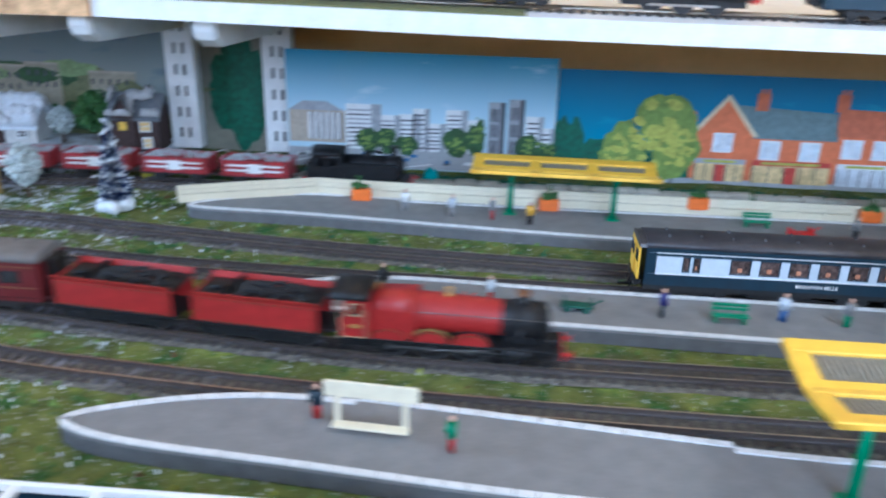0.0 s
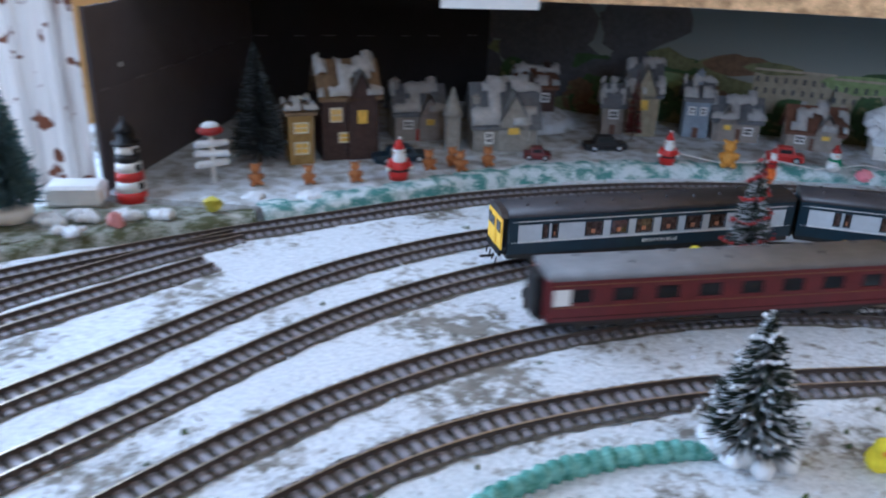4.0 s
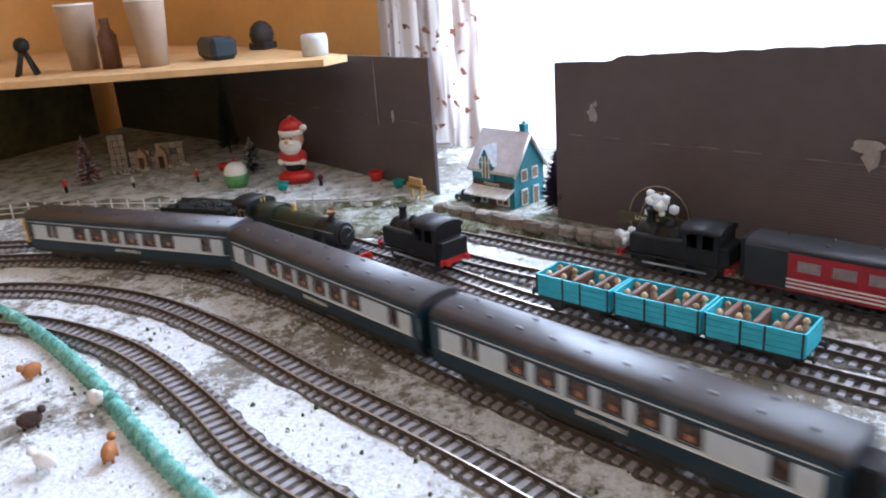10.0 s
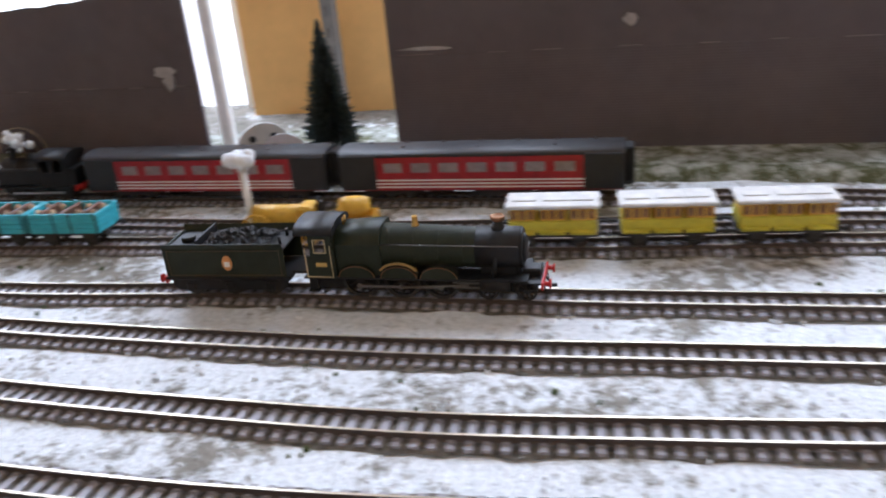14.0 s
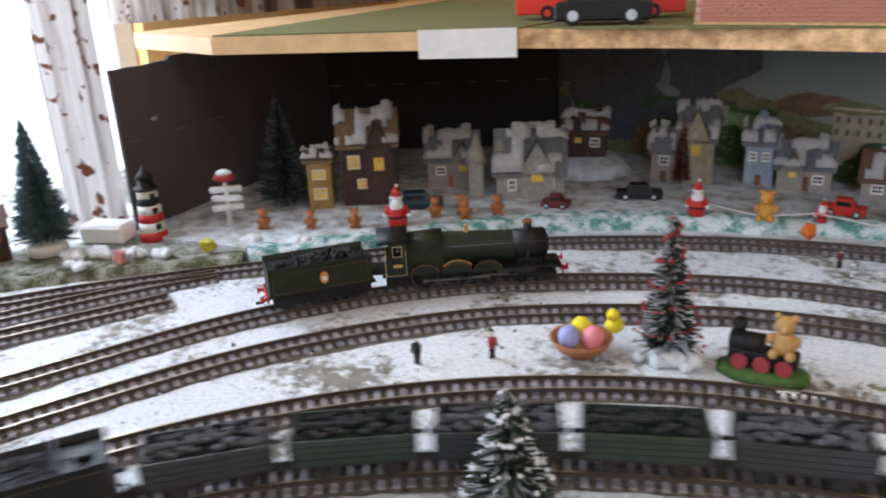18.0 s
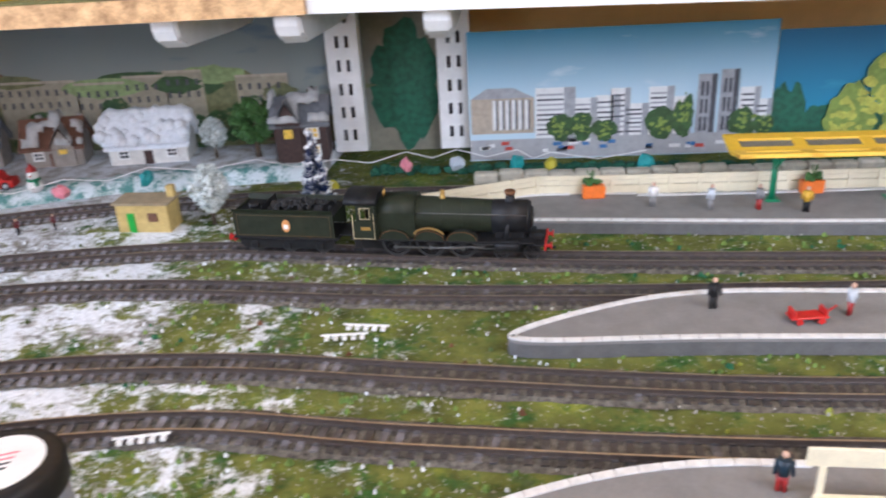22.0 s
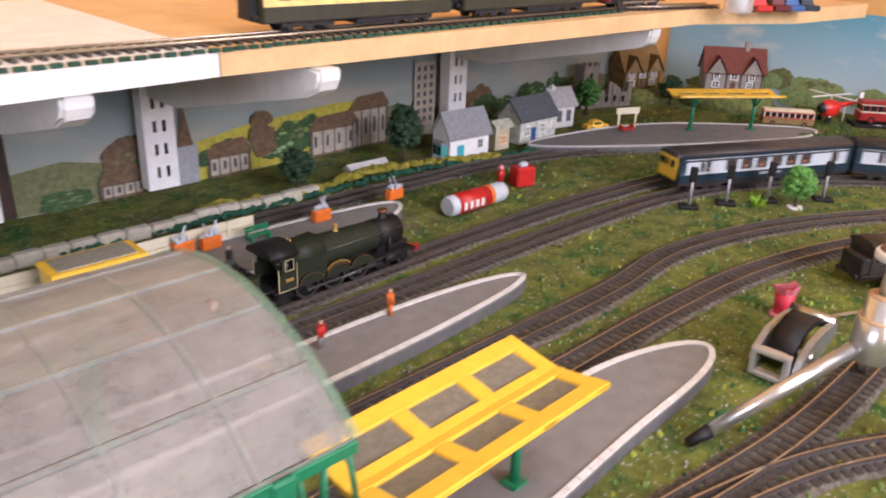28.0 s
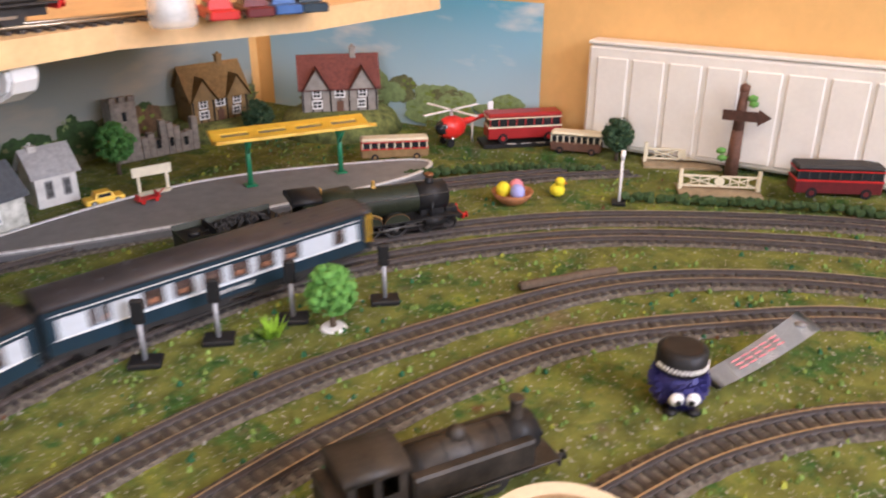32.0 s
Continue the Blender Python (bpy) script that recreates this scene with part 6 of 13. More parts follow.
inkset = {k: ink(k, c, v) for k, c, v in (
    ("white", (0.72, 0.73, 0.72), 0.08), ("grey", (0.33, 0.34, 0.36), 0.2), ("dark", (0.07, 0.075, 0.085), 0.3), ("sand", (0.42, 0.36, 0.28), 0.2), ("tree", (0.035, 0.085, 0.025), 0.4),
    ("leaf", (0.19, 0.27, 0.05), 0.3), ("lime", (0.42, 0.43, 0.07), 0.3), ("orange", (0.62, 0.17, 0.06), 0.15), ("roof", (0.50, 0.14, 0.06), 0.2), ("slate", (0.15, 0.21, 0.22), 0.2), ("cream", (0.66, 0.55, 0.36), 0.12),
    ("window", (0.62, 0.66, 0.70), 0.2), ("shop", (0.66, 0.50, 0.24), 0.35), ("red", (0.48, 0.06, 0.04), 0.2), ("road", (0.36, 0.37, 0.38), 0.12), ("deepgreen", (0.012, 0.10, 0.055), 0.4), ("hill", (0.15, 0.16, 0.07), 0.4),
    ("field", (0.45, 0.40, 0.05), 0.25), ("terrace", (0.33, 0.30, 0.22), 0.18), ("brown", (0.14, 0.085, 0.045), 0.4), ("palegreen", (0.24, 0.33, 0.14), 0.3), ("blue", (0.05, 0.16, 0.36), 0.2))}


def city_poster():
    p = thing("city_poster", pose(0, 0.548, 0), "paper poster of a modern city skyline under a blue sky", "poster")
    rnd = random.Random(3)
    bm = B()
    rect(bm, -0.197, 0.0, 0.118, 0.138, 0)
    part("paper", bm, print_sky("print_city_sky", (0.05, 0.28, 0.46), (0.50, 0.66, 0.74), (0.60, 0.70, 0.74), 0.06, 0.14, 14, 0.6), p)
    W, G, D, S, T, L = 0, 1, 2, 3, 4, 5
    mats = [inkset[k] for k in ("white", "grey", "dark", "sand", "tree", "leaf", "road", "red", "blue")]
    bm = B()  # the columned hall
    rect(bm, -0.195, 0.03, -0.128, 0.068, 2, S)
    flat(bm, [(-0.195, 0.068), (-0.128, 0.068), (-0.15, 0.079), (-0.178, 0.079)], 2, G)
    for k in range(6):
        rect(bm, -0.172 + k * 0.0068, 0.034, -0.1685 + k * 0.0068, 0.066, 3, W)
        rect(bm, -0.1685 + k * 0.0068, 0.034, -0.1665 + k * 0.0068, 0.066, 3, D)
    part("printed_building", bm, mats, p, "printed hall with columns")
    for x0, x1, z1, rows in ((-0.127, -0.085, 0.078, 9), (-0.087, -0.062, 0.066, 7), (-0.064, -0.038, 0.068, 7), (-0.048, -0.028, 0.075, 8), (-0.034, -0.008, 0.058, 6), (-0.009, 0.017, 0.075, 9), (0.017, 0.036, 0.064, 6),
                            (0.041, 0.060, 0.086, 3), (0.064, 0.082, 0.090, 3), (0.084, 0.105, 0.071, 7), (0.10, 0.118, 0.058, 5)):
        bm = B()
        tower = rows == 3
        rect(bm, x0, 0.022, x1, z1, 4, G if tower else W)
        rect(bm, x0 + (x1 - x0) * 0.72, 0.022, x1, z1, 5, D if tower else G)
        for r in range(rows):
            z = 0.026 + (z1 - 0.03) * r / rows
            if tower:
                rect(bm, x0 + 0.003, z, x0 + 0.006, z + 0.015, 6, D)
                rect(bm, x0 + 0.008, z, x0 + 0.011, z + 0.015, 6, D)
            else:
                rect(bm, x0 + 0.002, z + 0.001, x0 + (x1 - x0) * 0.7, z + 0.003, 6, G if rnd.random() < 0.5 else D)
        part("printed_building", bm, mats, p)
    bm = B()
    rect(bm, -0.197, 0.002, 0.118, 0.024, 7, 6)
    for k in range(26):
        x = rnd.uniform(-0.19, 0.11)
        z = rnd.uniform(0.008, 0.02)
        rect(bm, x, z, x + rnd.uniform(0.006, 0.012), z + 0.004, 8, rnd.choice((0, 7, 8, 2, 0)))
    part("printed_street", bm, mats, p, "printed street with cars")
    for x, w, h in ((-0.10, 0.028, 0.03), (-0.078, 0.024, 0.032), (-0.055, 0.026, 0.024), (0.004, 0.03, 0.034), (0.027, 0.02, 0.05), (0.09, 0.03, 0.03), (0.11, 0.02, 0.026)):
        bm = B()
        print_tree(bm, x, 0.018, w, h, 9, rnd, T, L, 18)
        part("printed_tree", bm, mats, p)


def shops_poster():
    p = thing("shops_poster", pose(0, 0.550, 0), "paper poster of orange brick shops under a deep blue sky", "poster")
    rnd = random.Random(5)
    bm = B()
    rect(bm, 0.119, -0.002, 0.728, 0.127, 0)
    part("paper", bm, print_sky("print_deep_sky", (0.012, 0.13, 0.27), (0.02, 0.24, 0.38), (0.05, 0.32, 0.46), 0.03, 0.13, 12, 0.62), p)
    names = ("orange", "roof", "slate", "cream", "window", "shop", "red", "road", "deepgreen", "leaf", "lime", "dark", "white")
    mats = [inkset[k] for k in names]
    ix = {k: i for i, k in enumerate(names)}
    bm = B()
    rect(bm, 0.119, -0.001, 0.728, 0.006, 6, ix["road"])
    part("printed_pavement", bm, mats, p)
    bm = B()
    for k in range(16):
        blob(bm, 0.12 + k * 0.011, 0.018 + 0.006 * math.sin(k * 1.7), 0.014, 0.026 if k > 2 else 0.05, 2, rnd, ix["deepgreen"])
    for k in range(8):
        blob(bm, 0.655 + k * 0.01, 0.02 + k * 0.0035, 0.014, 0.03, 2, rnd, ix["deepgreen"])
    part("printed_hedge", bm, mats, p, "printed dark green bushes")
    for x, z, w, h in ((0.238, 0.004, 0.08, 0.095), (0.20, -0.002, 0.05, 0.068), (0.258, 0.0, 0.05, 0.07), (0.612, 0.004, 0.05, 0.09), (0.652, 0.0, 0.066, 0.056)):
        bm = B()
        print_tree(bm, x, z, w, h, 9, rnd, ix["leaf"], ix["lime"], 40)
        rect(bm, x - 0.0015, z - 0.004, x + 0.0015, z + 0.02, 8, ix["dark"])
        part("printed_tree", bm, mats, p)
    bm = B()
    rect(bm, 0.343, 0.004, 0.439, 0.056, 3, ix["orange"])
    flat(bm, [(0.312, 0.101), (0.345, 0.056), (0.439, 0.056), (0.433, 0.088), (0.32, 0.094)], 4, ix["slate"])
    rect(bm, 0.439, 0.004, 0.51, 0.062, 3, ix["orange"])
    rect(bm, 0.51, 0.004, 0.58, 0.060, 3, ix["cream"])
    flat(bm, [(0.434, 0.094), (0.575, 0.090), (0.582, 0.058), (0.436, 0.062)], 4, ix["roof"])
    flat(bm, [(0.277, 0.0), (0.344, 0.0), (0.344, 0.060), (0.311, 0.102), (0.277, 0.062)], 5, ix["orange"])
    flat(bm, [(0.272, 0.058), (0.311, 0.106), (0.35, 0.058), (0.344, 0.058), (0.311, 0.099), (0.278, 0.058)], 6, ix["cream"])
    part("printed_house", bm, mats, p, "printed orange brick terrace")
    for x, z in ((0.349, 0.088), (0.437, 0.09), (0.503, 0.09), (0.571, 0.088), (0.272, 0.06)):
        bm = B()
        rect(bm, x - 0.007, z, x + 0.007, z + 0.02, 5, ix["roof"])
        rect(bm, x - 0.004, z + 0.02, x - 0.001, z + 0.025, 5, ix["orange"])
        rect(bm, x + 0.002, z + 0.02, x + 0.005, z + 0.025, 5, ix["orange"])
        part("printed_chimney", bm, mats, p)
    for x, z in ((0.311, 0.05), (0.365, 0.043), (0.41, 0.043), (0.456, 0.048), (0.49, 0.048), (0.528, 0.047), (0.562, 0.047)):
        bm = B()
        rect(bm, x - 0.0115, z - 0.0115, x + 0.0115, z + 0.0115, 7, ix["white"])
        rect(bm, x - 0.0095, z - 0.0095, x + 0.0095, z + 0.0095, 8, ix["window"])
        rect(bm, x - 0.0006, z - 0.0095, x + 0.0006, z + 0.0095, 9, ix["white"])
        part("printed_window", bm, mats, p)
    for x0, x1, sign, front in ((0.282, 0.340, "road", "shop"), (0.348, 0.436, "red", "shop"), (0.443, 0.508, "white", "window"), (0.514, 0.578, "red", "cream")):
        bm = B()
        rect(bm, x0, 0.025, x1, 0.031, 8, ix[sign])
        rect(bm, x0, 0.004, x1, 0.025, 7, ix[front])
        rect(bm, (x0 + x1) / 2 - 0.006, 0.004, (x0 + x1) / 2 + 0.006, 0.024, 9, ix["red"] if front == "shop" else ix["window"])
        for k in range(5):
            a = x0 + (x1 - x0) * k / 5 + 0.001
            rect(bm, a, 0.004, a + 0.0012, 0.025, 10, ix["dark"])
        rect(bm, x0 + 0.01, 0.0265, x1 - 0.012, 0.0295, 9, ix["lime"])
        part("printed_shop_front", bm, mats, p)


def backdrop(name, x0, x1, y, z1, skym, label, build):
    p = thing(name, pose(0, y, 0), label, "backdrop")
    bm = B()
    rect(bm, x0, -0.004, x1, z1, 0)
    part("paper", bm, skym, p)
    build(p)


def hills_left(p):
    rnd = random.Random(8)
    names = ("hill", "field", "terrace", "white", "dark", "tree", "palegreen", "sand", "brown")
    mats = [inkset[k] for k in names]
    bm = B()
    top = [(-1.30, 0.05)] + [(-1.3 + k * 0.05, 0.085 + 0.02 * math.sin(k * 0.9) + 0.008 * math.sin(k * 2.3)) for k in range(21)]
    flat(bm, top + [(-0.35, 0.085), (-0.345, 0.0), (-1.30, 0.0)], 1, 0)
    part("printed_hill", bm, mats, p, "printed olive hills")
    for k in range(24):
        bm = B()
        blob(bm, rnd.uniform(-1.2, -0.36), rnd.uniform(0.07, 0.1), rnd.uniform(0.02, 0.05), rnd.uniform(0.006, 0.014), 2 + k * 0.1, rnd, rnd.choice((0, 6, 5, 0, 8)))
        part("printed_field", bm, mats, p)
    for x0, x1, z in ((-0.74, -0.645, 0.094), (-0.648, -0.588, 0.09), (-0.59, -0.54, 0.096), (-0.542, -0.497, 0.1), (-0.93, -0.86, 0.085), (-0.46, -0.40, 0.092)):
        bm = B()
        rect(bm, x0, 0.03, x1, z, 5, 2)
        rect(bm, x0, z, x1, z + 0.003, 6, 7)
        n = int((x1 - x0) / 0.011)
        for k in range(n):
            for r in range(2):
                rect(bm, x0 + 0.003 + k * 0.011, z - 0.014 - r * 0.014, x0 + 0.0065 + k * 0.011, z - 0.007 - r * 0.014, 6.5, 4)
        part("printed_terrace", bm, mats, p, "printed cream terrace")
    # dark tree prints, laid dense so their ink also darkens the shaded end
    for k in range(34):
        bm = B()
        blob(bm, rnd.uniform(-1.28, -0.88), rnd.uniform(0.02, 0.15), rnd.uniform(0.03, 0.06), rnd.uniform(0.03, 0.05), 3 + k * 0.1, rnd, 4)
        part("shaded_forest", bm, mats, p, "printed dark forest that also carries the corner's shade")
    for k in range(26):
        bm = B()
        print_tree(bm, rnd.uniform(-1.2, -0.36), rnd.uniform(0.0, 0.03), rnd.uniform(0.03, 0.06), rnd.uniform(0.03, 0.06), 8 + 0.2 * k, rnd, 5 if k % 3 else 8, 0, 10)
        part("printed_tree", bm, mats, p)


def countryside(p):
    rnd = random.Random(9)
    names = ("hill", "field", "brown", "white", "dark", "tree", "palegreen", "sand", "leaf", "roof", "grey")
    mats = [inkset[k] for k in names]
    bm = B()
    flat(bm, [(0.80, 0.0)] + [(0.80 + k * 0.05, 0.035 + 0.012 * math.sin(k * 0.7 + 1) + 0.004 * math.sin(k * 2.1)) for k in range(24)] + [(1.96, 0.05), (1.96, 0.0)], 1, 0)
    part("printed_hill", bm, mats, p, "printed olive hills")
    bm = B()
    flat(bm, [(0.99, 0.0), (1.0, 0.046), (1.06, 0.056), (1.2, 0.066), (1.27, 0.060), (1.25, 0.0)], 2, 1)
    part("printed_field", bm, mats, p, "printed yellow field")
    for k in range(46):
        bm = B()
        x = rnd.uniform(0.8, 1.95)
        print_tree(bm, x, rnd.uniform(-0.004, 0.02), rnd.uniform(0.025, 0.06), rnd.uniform(0.02, 0.05), 4 + 0.15 * k, rnd, rnd.choice((5, 0, 2, 5)), rnd.choice((8, 6, 0)), 9)
        part("printed_tree", bm, mats, p)
    for k in range(7):
        bm = B()
        blob(bm, 1.085 + rnd.uniform(-0.022, 0.022), 0.045 + rnd.uniform(-0.02, 0.02), 0.014, 0.012, 11 + 0.1 * k, rnd, 2)
        part("printed_foliage", bm, mats, p, "printed russet tree foliage")
    bm = B()
    rect(bm, 0.965, 0.0, 1.0, 0.045, 12, 10)
    flat(bm, [(0.975, 0.045), (0.995, 0.045), (0.985, 0.095)], 13, 2)
    part("printed_church", bm, mats, p, "printed church with a brown spire")
    for x, w, h in ((1.04, 0.055, 0.026), (0.91, 0.05, 0.018), (1.195, 0.075, 0.036), (1.255, 0.06, 0.054)):
        bm = B()
        rect(bm, x - w / 2, 0.0, x + w / 2, h, 12, 2)
        rect(bm, x - w / 2 + 0.003, 0.003, x + w / 2 - 0.003, h - 0.003, 12.3, 7)
        for k in range(5):
            rect(bm, x - w / 2 + k * w / 4 - 0.001, 0.0, x - w / 2 + k * w / 4 + 0.001, h, 12.6, 4)
        flat(bm, [(x - w / 2 - 0.004, h), (x + w / 2 + 0.004, h), (x + w / 2 - 0.008, h + 0.019), (x - w / 2 + 0.008, h + 0.016)], 13, 2)
        for k in range(4):
            rect(bm, x - w / 2 + 0.005 + k * w / 4, h * 0.35, x - w / 2 + 0.009 + k * w / 4, h * 0.75, 14, 4)
        part("printed_house", bm, mats, p)
    bm = B()
    rect(bm, 1.335, 0.0, 1.375, 0.105, 12, 7)
    for r in range(7):
        for k in range(3):
            rect(bm, 1.34 + k * 0.012, 0.02 + r * 0.012, 1.346 + k * 0.012, 0.027 + r * 0.012, 13, 4)
    part("printed_tower_block", bm, mats, p, "printed sand-coloured tower block")


city_poster()
shops_poster()
backdrop("hill_backdrop", -1.32, -0.345, 0.598, 0.19, print_sky("print_grey_sky", (0.10, 0.16, 0.20), (0.24, 0.27, 0.25), (0.035, 0.10, 0.19), 0.09, 0.19, 10, 0.60), "painted paper backdrop of hills, cream terraces and cloudy sky", hills_left)
backdrop("countryside_backdrop", 0.80, 1.96, 0.598, 0.19, print_sky("print_pale_sky", (0.17, 0.26, 0.31), (0.30, 0.34, 0.31), (0.40, 0.38, 0.32), 0.05, 0.17, 7, 0.5), "printed paper backdrop of countryside, church and pale sky", countryside)


def tree_panel():
    p = thing("tree_poster", pose(0, 0.60, 0), "paper strip printed with one dark green tree", "poster")
    rnd = random.Random(4)
    bm = B()
    rect(bm, -0.344, -0.002, -0.198, 0.19, 0)
    part("paper", bm, mk("print_drab", (0.22, 0.21, 0.16), 0.7, 0, 0.2, 30, 0.05), p)
    bm = B()
    print_tree(bm, -0.27, 0.0, 0.07, 0.14, 2, rnd, 0, 0, 10)
    part("printed_tree", bm, [inkset["deepgreen"]], p)
    bm = B()
    rect(bm, 0.729, -0.002, 0.80, 0.19, 0)
    part("dark_strip", bm, mk("dark_wallpaper", (0.05, 0.03, 0.02), 0.8, 0, 0.3, 50, 0.1), p)


tree_panel()


def right_panel():
    """The print goes on round the corner, on the right wall."""
    p = thing("sky_poster", pose(2.0075, 0, 0, 0, 0, -90), "paper poster of blue sky, cloud and misty trees", "poster")
    names = ("palegreen", "leaf", "white", "hill", "tree")
    mats = [inkset[k] for k in names]
    rnd = random.Random(2)
    bm = B()
    rect(bm, -0.60, -0.002, -0.165, 0.172, 0)
    part("paper", bm, print_sky("print_corner_sky", (0.12, 0.42, 0.62), (0.45, 0.62, 0.70), (0.70, 0.73, 0.72), 0.05, 0.17, 8, 0.56), p)
    for k in range(26):
        bm = B()
        print_tree(bm, rnd.uniform(-0.58, -0.19), rnd.uniform(0.0, 0.035), rnd.uniform(0.04, 0.07), rnd.uniform(0.02, 0.05), 2 + 0.2 * k, rnd, rnd.choice((0, 0, 3)), rnd.choice((0, 1)), 12)
        part("printed_tree", bm, mats, p)


right_panel()


# ---- station furniture ----
def canopy(m, w, d, h, cols, rows, label, posts, frame_mat=None):
    """A yellow platform canopy with grey corrugated panels on green posts; local origin on the platform under its middle."""
    c = thing("platform_canopy", m, label, "canopy", "platform canopies")
    fm = frame_mat or yellow_m
    dip = 0.006
    fw = 0.011

    def zz(y):
        return h + dip * abs(y) / (d / 2)
    for sgn in (-1, 1):
        bm = B()
        ys = (0.0, sgn * d / 2)
        tilt = math.atan2(dip, d / 2)
        # frame bars of one leaf
        L = d / 2
        for k in range(cols + 1):
            x = -w / 2 + fw / 2 + k * (w - fw) / cols
            vs = box(bm, (x, sgn * L / 2, 0), (fw, L, 0.0036), 0.0006)
        for y in (0.003, L - fw / 2):
            box(bm, (0, sgn * y, 0.0002), (w, fw if y > 0.01 else 0.007, 0.0036), 0.0006)
        bmesh.ops.rotate(bm, cent=(0, 0, 0), matrix=Matrix.Rotation(sgn * tilt, 3, "X"), verts=bm.verts)
        bmesh.ops.translate(bm, vec=(0, 0, h), verts=bm.verts)
        part("canopy_frame", bm, fm, c, "glossy yellow plastic frame")
        for k in range(cols):
            bm = B()
            x0 = -w / 2 + fw + k * (w - fw) / cols
            x1 = x0 + (w - fw) / cols - fw
            n = 14
            ya, yb = sgn * 0.0045, sgn * (L - fw + 0.0025)
            edge = []
            for q in range(n):
                xa, dx = x0 + q * (x1 - x0) / n, (x1 - x0) / n
                edge += [(xa, -0.0012), (xa + dx * 0.25, -0.0012), (xa + dx * 0.35, 0.0003), (xa + dx * 0.9, 0.0003)]
            edge += [(x1, -0.0012), (x1, -0.0020), (x0, -0.0020)]
            ea, eb = [bm.verts.new((px, ya, pz)) for px, pz in edge], [bm.verts.new((px, yb, pz)) for px, pz in edge]
            for q in range(len(edge)):
                bm.faces.new((ea[q], eb[q], eb[(q + 1) % len(edge)], ea[(q + 1) % len(edge)]))
            bm.faces.new(ea)
            bm.faces.new(eb[::-1])
            bmesh.ops.recalc_face_normals(bm, faces=bm.faces)
            bmesh.ops.rotate(bm, cent=(0, 0, 0), matrix=Matrix.Rotation(sgn * tilt, 3, "X"), verts=bm.verts)
            bmesh.ops.translate(bm, vec=(0, 0, h), verts=bm.verts)
            part("roof_panel", bm, mk("corrugated_grey", (0.27, 0.25, 0.20), 0.6, 0, 0.25, 300, 0.3), c, "grey corrugated panel")
    for x in posts:
        bm = B()
        cyl(bm, (x, 0, 0), (x, 0, h - 0.002), 0.003, 0.0026, 8)
        box(bm, (x, 0, 0.001), (0.012, 0.012, 0.002), 0.0005)
        for sx in (-1, 1):
            cyl(bm, (x, 0, h - 0.016), (x, sx * d * 0.3, h), 0.0014, None, 6)
        part("post", bm, green_m, c, "green plastic post")
    return c


PZ = 0.0118
canopy(pose(0.289, -0.033, PZ, 0, 0, -0.5), 0.17, 0.078, 0.064, 3, 2, "yellow plastic canopy with grey panels over the near platform", (-0.05, 0.055))
canopy(pose(0.822, -0.017, PZ, 0, 0, 2), 0.152, 0.07, 0.062, 3, 2, "yellow plastic canopy with grey panels over the near platform", (-0.045, 0.045))
canopy(pose(0.118, 0.375, PZ, 0, 0, -2), 0.178, 0.062, 0.044, 3, 2, "yellow plastic canopy with grey panels by the fence", (-0.05, 0.05))
canopy(pose(0.525, 0.362, PZ, 0, 0, 0), 0.165, 0.062, 0.046, 3, 2, "yellow plastic canopy with grey panels by the fence", (-0.05, 0.05))
canopy(pose(1.722, 0.322, 0.0092, 0, 0, -34), 0.17, 0.05, 0.05, 4, 2, "long yellow plastic canopy over the country platform", (-0.05, 0.05))


